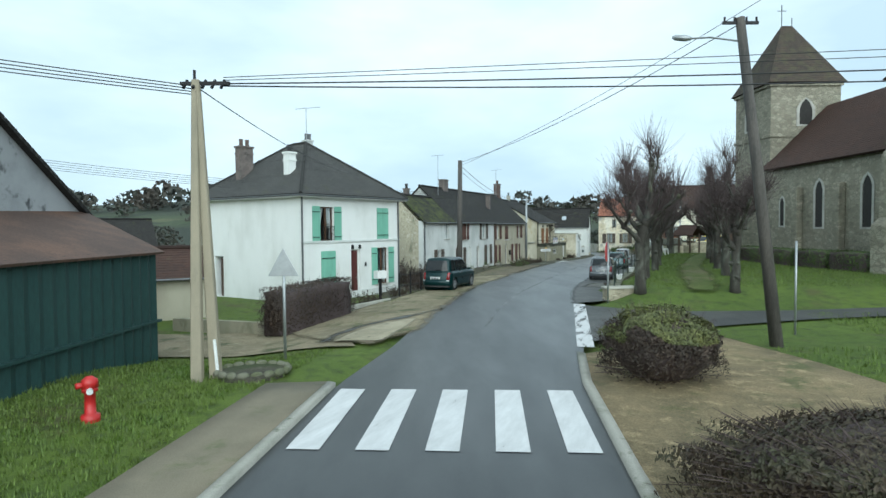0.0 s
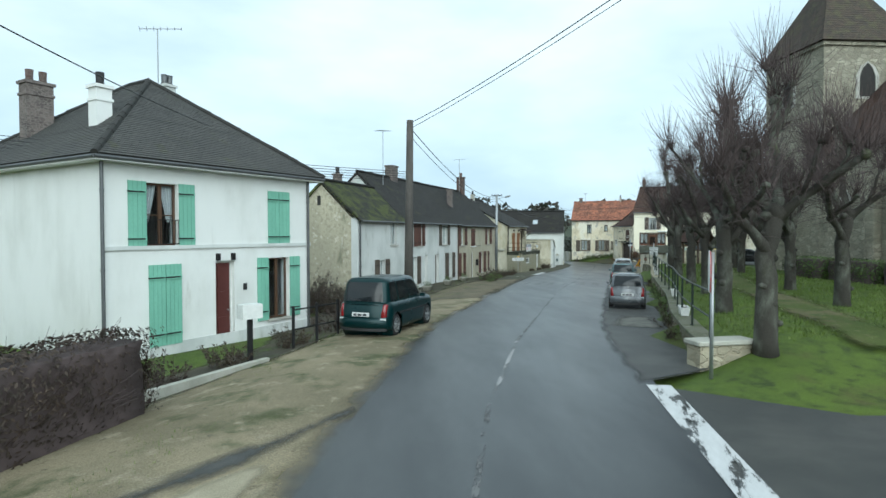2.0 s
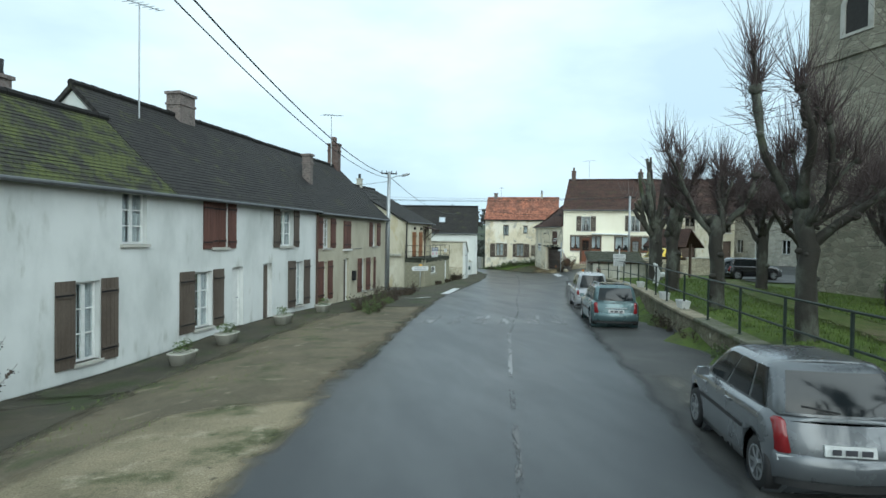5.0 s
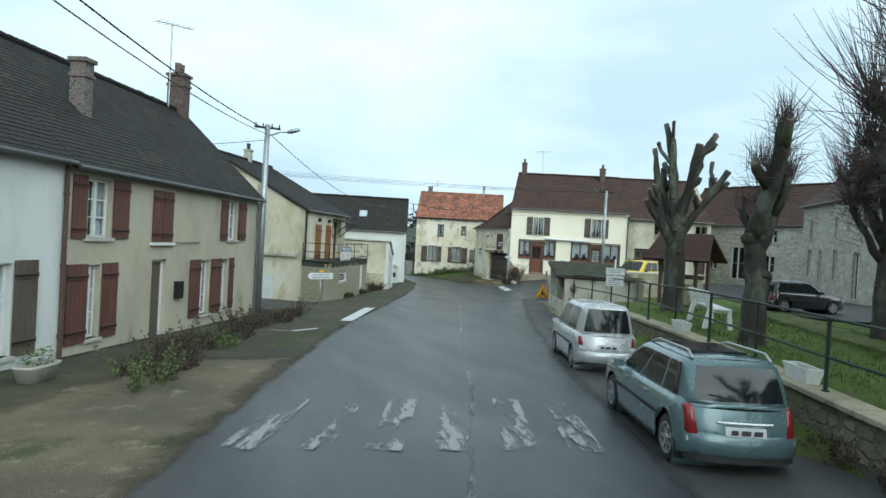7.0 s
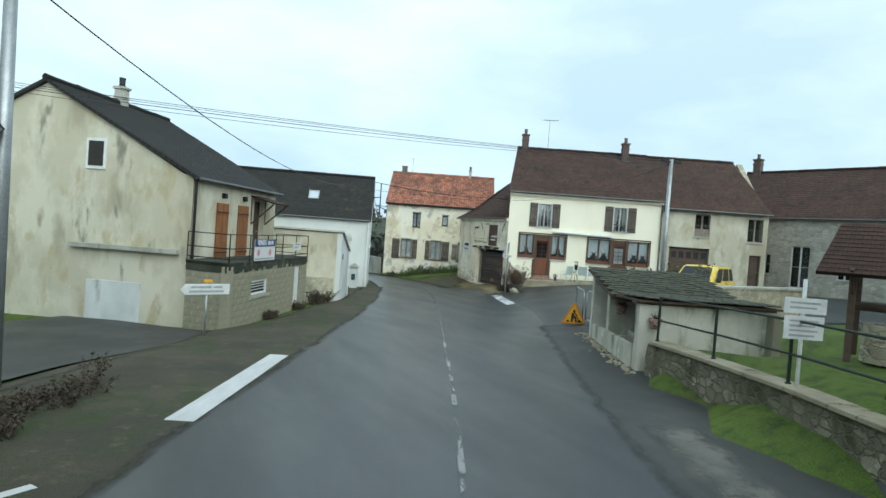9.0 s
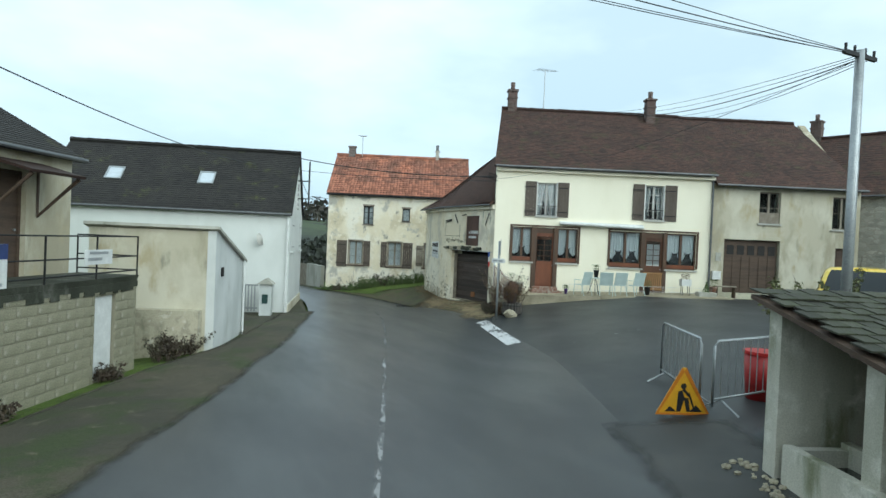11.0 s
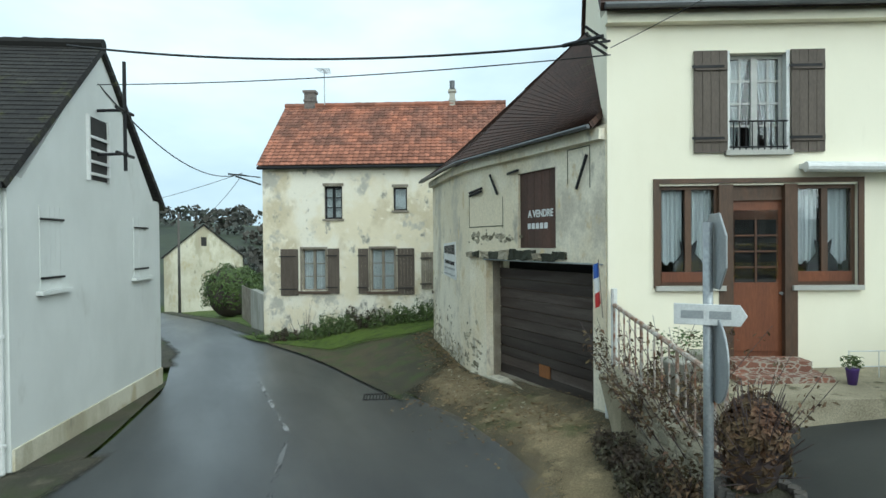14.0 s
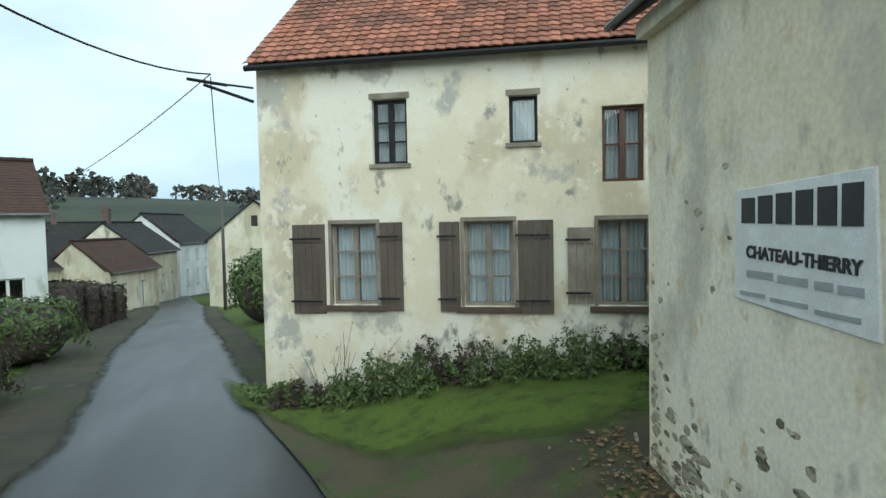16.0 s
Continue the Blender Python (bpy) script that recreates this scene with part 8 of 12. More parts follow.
def lime_tree(seed, height=8.2, trunk=2.6, r=0.26, twigs=70, label="bare pollarded lime tree with knobby limbs and fine twigs", cut=False):
    random.seed(seed)
    t = thing("lime_tree", Matrix.Identity(4), label, "tree", "pollarded limes on the green")
    bm = bmesh.new()
    pts = [(0, 0, -0.25), (0.02, 0, 0.15)]
    rad = [r * 1.35, r * 1.14]
    for k in range(1, 7):
        pts.append((random.uniform(-0.03, 0.03) * k * 0.5, random.uniform(-0.03, 0.03) * k * 0.5, 0.15 + (trunk - 0.15) * k / 6))
        rad.append(r * (1.08 - 0.03 * k) * random.uniform(0.93, 1.07))
    tube(bm, pts, rad, 12)
    for k in range(7):
        a, z = random.uniform(0, 6.28), random.uniform(0.3, trunk)
        knob(bm, (math.cos(a) * r * 0.85, math.sin(a) * r * 0.85, z), random.uniform(0.06, 0.13))
    knob(bm, pts[-1], r * (1.15 if not cut else 1.0))
    part("trunk", bm, BARK, t, "lichened grey trunk", 0, True)
    ends, shoots = [], []
    n = random.randint(5, 6)
    if cut:
        stubs = 10 if not twigs else 3
        for k in range(stubs):
            a = 2 * math.pi * (k * 0.382 + random.uniform(-0.06, 0.06)) * (1 if not twigs else 2.1)
            low = k / (stubs - 1)
            p = Vector(pts[-1]) + Vector((0, 0, -0.85 * (1 - low)))
            dr = Vector((math.cos(a), math.sin(a), (0.75 + 2.2 * low) if not twigs else random.uniform(2.2, 4.0))).normalized()
            L = (height - trunk) * (random.uniform(0.5, 0.72) + 0.26 * low)
            bm = bmesh.new()
            r0 = r * (random.uniform(0.36, 0.50) if not twigs else random.uniform(0.62, 0.78))
            line, rr = [p], [r0 * 1.25]
            for j in range(9):
                dr = (dr + Vector((random.uniform(-0.13, 0.13), random.uniform(-0.13, 0.13), 0.06))).normalized()
                line.append(line[-1] + dr * L / 9)
                rr.append(r0 * (1.06 - 0.038 * j) * random.uniform(0.88, 1.14))
            tube(bm, line, rr, 12)
            faces = [(line[-1], dr, rr[-1])]
            for j in (4, 6, 7):
                if random.random() < 0.72:
                    b = random.uniform(0, 6.28)
                    v = (dr + Vector((math.cos(b), math.sin(b), 0.2)) * 0.9).normalized()
                    q = line[j] + v * random.uniform(0.28, 0.6)
                    e = q + (v + dr).normalized() * random.uniform(0.12, 0.45)
                    tube(bm, [line[j], q, e], [rr[j] * 0.75, rr[j] * 0.62, rr[j] * 0.58], 9)
                    faces.append((e, (v + dr).normalized(), rr[j] * 0.58))
                else:
                    knob(bm, line[j] + Vector((random.uniform(-1, 1), random.uniform(-1, 1), 0)) * rr[j] * 0.7, rr[j] * random.uniform(0.5, 0.8))
            for v in bm.verts:
                v.co += Vector((noise.noise(v.co * 7), noise.noise(v.co * 7 + Vector((9, 0, 0))), noise.noise(v.co * 5 + Vector((0, 9, 0))))) * 0.045
            lb = part("limb", bm, BARK, t, "", 0, True)
            for e, v, w in faces:
                bm = bmesh.new()
                tube(bm, [e - v * 0.02, e + v * 0.035], [w * 0.92, w * 0.82], 10)
                part("cut_end", bm, CUT_WOOD, lb, "pale sawn end")
                ends.append((e, v, w))
            if twigs:
                shoots += line[5:] * 3
        n = 0
    top = Vector(pts[-1])
    for k in range(n):
        a = 2 * math.pi * (k + random.uniform(-0.3, 0.3)) / n
        up = random.uniform(0.6, 1.5)
        start = top + Vector((0, 0, random.uniform(-0.9, 0.1)))
        bm = bmesh.new()
        L = (height - trunk) * random.uniform(0.36, 0.55)
        p, q, d = limb(bm, start, (math.cos(a), math.sin(a), up), L, r * random.uniform(0.46, 0.66))
        knob(bm, p[-1], q[-1] * random.uniform(1.6, 2.3))
        ends.append((p[-1], d, q[-1]))
        shoots += p[2:]
        for j in range(random.randint(1, 3)):
            i = random.randint(2, 4)
            p2, q2, d2 = limb(bm, p[i], d + Vector((random.uniform(-0.9, 0.9), random.uniform(-0.9, 0.9), random.uniform(0.2, 0.9))), L * random.uniform(0.3, 0.6), q[i] * 0.75, 4)
            knob(bm, p2[-1], q2[-1] * random.uniform(1.6, 2.4))
            ends.append((p2[-1], d2, q2[-1]))
            shoots += p2[1:]
        part("limb", bm, BARK, t, "", 0, True)
    if twigs:
        bm = bmesh.new()
        for p, d, q in ends:
            for j in range(twigs):
                v = (d * 0.35 + Vector((random.gauss(0, 0.5), random.gauss(0, 0.5), random.uniform(0.2, 1.5)))).normalized()
                ln = random.uniform(0.35, 1.5) * (0.45 if cut else 1)
                s = Vector(p) + Vector((random.gauss(0, 0.07), random.gauss(0, 0.07), random.gauss(0, 0.05)))
                m = s + v * ln * 0.5 + Vector((random.uniform(-0.08, 0.08), random.uniform(-0.08, 0.08), 0.05))
                e = m + (v + Vector((random.uniform(-0.2, 0.2), random.uniform(-0.2, 0.2), 0.3))).normalized() * ln * 0.5
                tube(bm, [s, m, e], [0.008, 0.005, 0.002], 3, False)
        for p in shoots:
            for j in range(int(twigs * 0.34)):
                v = Vector((random.gauss(0, 0.6), random.gauss(0, 0.6), random.uniform(-0.2, 1.3))).normalized()
                s = Vector(p) + Vector((random.gauss(0, 0.10), random.gauss(0, 0.10), random.gauss(0, 0.12)))
                e = s + v * random.uniform(0.25, 0.95)
                tube(bm, [s, s.lerp(e, 0.5) + Vector((random.gauss(0, 0.03), random.gauss(0, 0.03), 0.02)), e], [0.007, 0.005, 0.002], 3, False)
        ob = part("twig_crown", bm, TWIG, t, "haze of fine brown twigs")
        tagged(ob, kind="stuff")
    return t


TREES = [lime_tree(11, 7.9, 2.6, 0.195, 46), lime_tree(23, 7.4, 2.3, 0.18, 44), lime_tree(37, 8.0, 2.7, 0.20, 48)]
CUT_WOOD = material("weathered sawn wood", (0.20, 0.17, 0.13), rough=0.85, vary=0.3, scale=9.0, fine=60, bump=0.3, second=(0.10, 0.085, 0.065))
CUT_A = lime_tree(41, 6.6, 2.9, 0.31, 0, "hard pruned lime tree with thick bare stumps", True)
CUT_B = lime_tree(59, 5.3, 2.2, 0.23, 30, "tall pruned lime tree with a few thick limbs", True)
random.seed(5)
spots = [(7.95, 23.7, 0, 1.0), (9.75, 28.4, 2, 1.02), (12.2, 33.9, 1, 1.0), (14.3, 39.2, 0, 0.98), (16.1, 44.2, 2, 1.0),
         (11.7, 23.6, 1, 0.95), (14.2, 29.6, 0, 1.0), (16.4, 35.2, 2, 0.98), (18.6, 40.6, 1, 0.95), (20.6, 45.6, 0, 0.98), (22.4, 49.4, 2, 1.0)]
used = set()
for x, y, k, s in spots:
    m = pose(x, y, gz(x, y), 0, 0, random.uniform(0, 360))
    if k in used:
        c = copy_thing(TREES[k], m)
        c.scale = (s, s, s * random.uniform(0.95, 1.06))
    else:
        used.add(k)
        TREES[k].matrix_world = m
CUT_B.matrix_world = pose(18.1, 49.2, gz(18.1, 49.2), 0, 0, 60)
CUT_A.matrix_world = pose(21.3, 55.2, gz(21.3, 55.2), 0, 0, 20)


# ---- leaves ----
def leaf_mass(name, inside, count, size, mat, m, label, category="shrub", group="", parent=None, flat=0.5, core=None):
    """Many small bent leaves scattered through a shape; inside() gives a place and an outward way."""
    bm = bmesh.new()
    for _ in range(count):
        p, out = inside()
        s = size * random.uniform(0.6, 1.4)
        a = Vector(out) + Vector((random.uniform(-1, 1), random.uniform(-1, 1), random.uniform(-1, 1))) * flat
        a.normalize()
        u = a.cross(Vector((random.uniform(-1, 1), random.uniform(-1, 1), random.uniform(-1, 1)))).normalized()
        w = a.cross(u)
        vs = [bm.verts.new(Vector(p) + q) for q in (-u * s, w * s * 0.45 + a * s * 0.15, u * s, -w * s * 0.45 + a * s * 0.15)]
        bm.faces.new((vs[0], vs[1], vs[2]))
        bm.faces.new((vs[0], vs[2], vs[3]))
    ob = mesh_ob(name, bm, mat)
    if parent is not None:
        ob.parent = parent
        return tagged(ob, label, kind="stuff")
    return ob


def shrub(name, x, y, rx, ry, rz, mat, count, size, label, yaw=0.0, dark=None, lift=0.0, group="", boxy=False, twig=0, lower=None):
    """A bush: twiggy core and a shell of leaves with an uneven outline."""
    t = thing(name, pose(x, y, gz(x, y) + lift, 0, 0, yaw), label, "hedge" if boxy else "bush", group)
    off = random.uniform(0, 50)

    def shape():
        while True:
            v = Vector((random.gauss(0, 1), random.gauss(0, 1), random.gauss(0, 1))).normalized()
            if v.z > (-0.95 if boxy else -0.35):
                break
        if boxy:
            k = 1.0 / max(abs(v.x), abs(v.y), abs(v.z) * 0.98)
            v = v * k
        f = (0.88 + 0.28 * noise.noise(v * 2.2 + Vector((off, 0, 0)))) * random.uniform(0.80, 1.03)
        if boxy:
            f = (0.97 + 0.08 * noise.noise(v * 3 + Vector((off, 0, 0)))) * random.uniform(0.9, 1.02)
        if not boxy and v.z < 0.25:
            hz = max(0.3, math.hypot(v.x, v.y))
            v = Vector((v.x * 0.97 / hz, v.y * 0.97 / hz, v.z * 2.2 if v.z < 0 else v.z))
        p = Vector((v.x * rx * f, v.y * ry * f, max(0.02, rz * 0.5 + v.z * rz * 0.5 * f)))
        return p, v

    bm = bmesh.new()
    if boxy:
        box(bm, -rx * 0.86, rx * 0.86, -ry * 0.82, ry * 0.82, -0.2, rz * 0.9)
        bmesh.ops.subdivide_edges(bm, edges=bm.edges[:], cuts=6, use_grid_fill=True)
        for v in bm.verts:
            v.co += Vector((noise.noise(v.co * 3), noise.noise(v.co * 3 + Vector((9, 0, 0))), noise.noise(v.co * 3 + Vector((0, 9, 0))))) * 0.09
    else:
        bmesh.ops.create_icosphere(bm, subdivisions=3, radius=1.0, matrix=Matrix.Translation((0, 0, rz * 0.40)) @ Matrix.Diagonal((rx * 0.68, ry * 0.68, rz * 0.42, 1)))
        for v in bm.verts:
            v.co *= 1 + 0.25 * noise.noise(v.co * 2.2 + Vector((off, 0, 0)))
    part("core", bm, dark or TWIG, t, "dense dark inner twigs", 0, True)
    if lower is None:
        leaf_mass("leaves", shape, count, size, mat, None, "small leaves", parent=t)
    else:
        def pick(up):
            while True:
                p, v = shape()
                if (p.z / rz + 0.25 * noise.noise(p * 1.4) > 0.62) == up:
                    return p, v
        leaf_mass("leaves", lambda: pick(True), count * 3 // 5, size, mat, None, "yellow green leaves", parent=t)
        leaf_mass("lower_leaves", lambda: pick(False), count * 3 // 5, size, lower, None, "brown bare lower growth", parent=t)
    if twig:
        bm = bmesh.new()
        for _ in range(twig):
            p, v = shape()
            d = (v + Vector((random.uniform(-0.5, 0.5), random.uniform(-0.5, 0.5), 0.6))).normalized()
            tube(bm, [p * 0.7, p + d * random.uniform(0.05, 0.22)], [0.008, 0.003], 3, False)
        tagged(part("twig_crown", bm, TWIG, t, "bare twigs"), kind="stuff")
    return t


def leafy_clump(name, x, y, rx, ry, hgt, mat, stems, per, size, label, yaw=0.0, group="", twig=True, category="plant", bare=0.0):
    """Weeds and loose plants: leaning stems of unequal height with leaves along them."""
    t = thing(name, pose(x, y, gz(x, y) + 0.02, 0, 0, yaw), label, category, group)
    lines = []
    for _ in range(stems):
        a, q = random.uniform(0, 6.283), math.sqrt(random.random())
        b = Vector((rx * q * math.cos(a), ry * q * math.sin(a), 0))
        lean = Vector((random.uniform(-0.5, 0.5) + 0.5 * math.cos(a) * q, random.uniform(-0.5, 0.5) + 0.5 * math.sin(a) * q, 1.0))
        lines.append((b, lean * hgt * random.uniform(0.25, 1.0) * (1.0 - 0.4 * q)))

    def place():
        b, d = random.choice(lines)
        f = bare + (1 - bare) * random.random() ** 0.8
        o = Vector((random.gauss(0, 1), random.gauss(0, 1), random.gauss(0, 0.6))) * size * 1.1
        p = b + d * f + o
        p.z = max(0.005, p.z)
        return p, Vector((o.x, o.y, 0.03 + abs(o.z))).normalized()

    leaf_mass("leaves", place, stems * per, size, mat, None, "small leaves", parent=t, flat=0.8)
    if twig:
        bm = bmesh.new()
        for b, d in lines:
            tube(bm, [b - Vector((0, 0, 0.1)), b + d * 0.5 + Vector((random.uniform(-0.03, 0.03), random.uniform(-0.03, 0.03), 0)), b + d * 1.08], [0.009, 0.006, 0.003], 3, False)
        tagged(part("stem_cluster", bm, TWIG, t, "thin stems"), kind="stuff")
    return t


random.seed(77)
shrub("round_bush", 4.25, 11.5, 1.3, 1.15, 1.45, LEAF_YELLOW, 15000, 0.034, "rounded bush, yellow green above and brown below, at the crossing", lift=0.05, lower=LEAF_BROWN, twig=500)
shrub("low_hedge", 5.4, 6.6, 3.2, 1.35, 0.85, LEAF_HEDGE, 17000, 0.036, "low brown clipped hedge beside the crossing", 8, lift=0.05, twig=900)
shrub("clipped_hedge", -4.55, 20.6, 2.35, 0.5, 1.5, LEAF_BROWN, 11000, 0.038, "clipped brown hedge in front of the white house", 69, boxy=True, twig=300)
for d in range(4):
    y = 42.5 - 3.4 * d
    shrub("church_hedge", 22.6, y, 0.55, 1.75, 1.05, LEAF_GREEN, 2200, 0.06, "dark clipped hedge along the church wall", boxy=True, group="hedge along the church")
for k in range(17):
    y = 50.6 + 0.68 * k
    x = 6.1 + 0.335 * (y - 50.6) + random.uniform(-0.35, 0.45)
    leafy_clump("border_plant", x, y, random.uniform(0.35, 0.6), random.uniform(0.5, 0.8), random.choice((0.35, 0.5, 0.55, 0.75, 0.95)), random.choice((LEAF_GREEN, LEAF_HEDGE, LEAF_HEDGE, LEAF_BROWN)), random.randint(14, 26), 34, 0.036, "straggly border plant before the beige house", group="border plants")
for k in range(14):
    u = 0.5 + 0.55 * k
    od = (Vector((*OB, 0)) - Vector((*OA, 0))).normalized()
    p = Vector((*OA, 0)) + od * u + Vector((od.y, -od.x, 0)) * random.uniform(0.35, 0.95)
    leafy_clump("wall_weeds", p.x, p.y, 0.5, 0.42, random.choice((0.45, 0.65, 0.8, 1.0)), LEAF_GREEN if k % 5 != 1 else LEAF_HEDGE, 24, 52, 0.044, "green weeds and ivy at the foot of the wall", -24, group="weeds at the wall")
p = Vector((*OA, 0)) + od * 1.5 + Vector((od.y, -od.x, 0)) * 0.5
leafy_clump("bare_shrub", p.x, p.y, 0.45, 0.3, 1.5, LEAF_BROWN, 34, 4, 0.025, "bare twiggy shrub against the wall", -24, category="bush")
for x, y, a, hgt in ((16.6, 76.9, 0.3, 0.8), (17.0, 77.6, 0.3, 0.9), (17.2, 78.4, 0.25, 0.6), (15.6, 75.2, 0.2, 0.35), (14.2, 72.4, 0.2, 0.3)):
    leafy_clump("verge_weeds", x, y, a, a * 1.3, hgt, LEAF_HEDGE, 26, 40, 0.040, "dark weeds at the foot of the terrace wall", -28, group="weeds at the terrace")
random.seed(88)
for k in range(11):
    d = 3.0 + 2.05 * k + random.uniform(-0.6, 0.6)
    (x, y), (dx, dy) = along(WALL_LINE, d)
    leafy_clump("wall_ivy", x - 0.12 * dy, y + 0.12 * dx, 0.16, random.uniform(0.3, 0.7), random.uniform(0.35, 0.65), random.choice((LEAF_GREEN, LEAF_HEDGE, LEAF_HEDGE)), 14, 34, 0.030, "ivy and weeds at the foot of the wall", math.degrees(math.atan2(dy, dx)) - 90, group="ivy along the wall")
for x, y, r, hgt in ((28.85, 80.9, 0.25, 1.75), (29.15, 82.0, 0.22, 2.1), (28.0, 79.7, 0.24, 0.9), (28.7, 80.3, 0.25, 1.6), (29.0, 81.5, 0.24, 1.95), (27.9, 80.5, 0.2, 0.55), (28.2, 81.3, 0.18, 0.45)):
    leafy_clump("dry_climber", x, y, r, 0.5, hgt, LEAF_RUST if hgt > 0.6 else LEAF_HEDGE, 40, 34, 0.034, "dry reddish brown climber on the fence", -15, group="climbers on the fence", category="climber")
t = thing("barrel_planter", pose(28.0, 79.25, gz(28.0, 79.25) - 0.02), "dark wooden half barrel planter at the fence's end", "planter")
for k in range(18):
    q = 2 * math.pi * k / 18
    bm = bmesh.new()
    tube(bm, [(0.27 * math.cos(q), 0.27 * math.sin(q), 0.0), (0.33 * math.cos(q), 0.33 * math.sin(q), 0.24), (0.30 * math.cos(q), 0.30 * math.sin(q), 0.48)], 0.052, 5)
    part("stave", bm, POLE_WOOD, t)
for zz, rr in ((0.1, 0.352), (0.4, 0.375)):
    bm = bmesh.new()
    n = 24
    tube(bm, [(rr * math.cos(2 * math.pi * k / n), rr * math.sin(2 * math.pi * k / n), zz) for k in range(n + 1)], 0.014, 5)
    part("hoop", bm, IRON, t)
bm = bmesh.new()
tube(bm, [(0, 0, 0.02), (0, 0, 0.42)], 0.28, 18)
part("soil", bm, DIRT, t)
shrub("dry_shrub", 28.0, 79.3, 0.34, 0.32, 0.85, LEAF_RUST, 1500, 0.036, "rusty brown winter shrub in the half barrel", twig=160, lift=0.42)
bm = bmesh.new()
bmesh.ops.create_icosphere(bm, subdivisions=3, radius=0.21)
for v in bm.verts:
    v.co = Vector((v.co.x * 1.15, v.co.y * 0.95, v.co.z * 0.8)) * (1 + 0.45 * noise.noise(v.co * 5))
ob = mesh_ob("boulder", bm, RUBBLE)
ob.matrix_world = pose(27.72, 78.85, gz(27.72, 78.85) + 0.12)
tagged(ob, "pale limestone boulder at the foot of the barrel", "boulder")
leafy_clump("garden_bush", 27.7, 67.5, 0.4, 0.4, 2.5, LEAF_YELLOW, 50, 80, 0.05, "loose yellow green bush behind the wash house", category="bush", bare=0.62)
for x, y, a, hgt in ((-4.2, 25.0, 0.4, 0.8), (-3.2, 26.4, 0.45, 0.7), (-2.2, 28.2, 0.4, 0.6), (-1.4, 30.6, 0.5, 0.9), (-1.0, 33.0, 0.7, 1.0), (-1.6, 36.0, 0.6, 1.5), (-1.3, 38.6, 0.5, 1.3)):
    leafy_clump("garden_shrub", x, y, a, a * 1.2, hgt, LEAF_BROWN if hgt > 0.75 else LEAF_HEDGE, 30, 28, 0.036, "small winter shrub in the front garden", group="front garden shrubs", category="bush")
for x, y, a, hgt in ((-3.6, 35.2, 0.8, 1.5), (-2.4, 37.4, 0.9, 1.8), (-1.3, 39.2, 0.6, 1.6), (-5.6, 37.6, 1.1, 2.4), (-4.4, 40.6, 1.0, 2.2), (-3.0, 39.4, 0.8, 1.7), (-4.8, 34.8, 0.8, 1.9)):
    leafy_clump("dry_shrub", x, y, a, a * 0.9, hgt, LEAF_BROWN if hgt < 1.75 else LEAF_HEDGE, 90, 46, 0.036, "dry brown winter shrub beside the stone gable", group="dry shrubs at the gable", category="bush")
shrub("dark_bush", 20.3, 97.4, 1.3, 1.1, 1.35, LEAF_HEDGE, 6000, 0.045, "large dark clipped bush beside the road")
for x, y in ((23.9, 104.6), (24.6, 107.4)):
    shrub("roadside_shrub", x + 1.2, y + 6, 1.6, 1.8, 3.0, LEAF_GREEN, 3500, 0.09, "tall green shrub beside the lane", group="lane shrubs")


# ---- cars ----
def car_paint(name, base, rough=0.28, metal=0.35):
    m = material(name, base, rough=rough, metal=metal, vary=0.025, scale=1.0, fine=200, bump=0.0, spec=0.5, coat=0.7)
    return m


CAR_GLASS = plain("dark car glass", (0.010, 0.013, 0.015), 0.08, 0.0, 0.05, bump=0.0, spec=0.45)
LAMP_RED = plain("red lamp plastic", (0.20, 0.007, 0.010), 0.2, bump=0.0, coat=0.5)
LAMP_CLEAR = plain("clear lamp plastic", (0.55, 0.57, 0.58), 0.15, bump=0.0, coat=0.5)
PLATE = plain("number plate", (0.62, 0.63, 0.62), 0.4, bump=0.0)
PLATE_BAR = plain("plate bars", (0.05, 0.05, 0.06), 0.5, bump=0.0)
TRIM = plain("black plastic trim", (0.022, 0.022, 0.023), 0.6)
ALLOY = plain("alloy wheel", (0.48, 0.49, 0.50), 0.3, 0.8, bump=0.0)


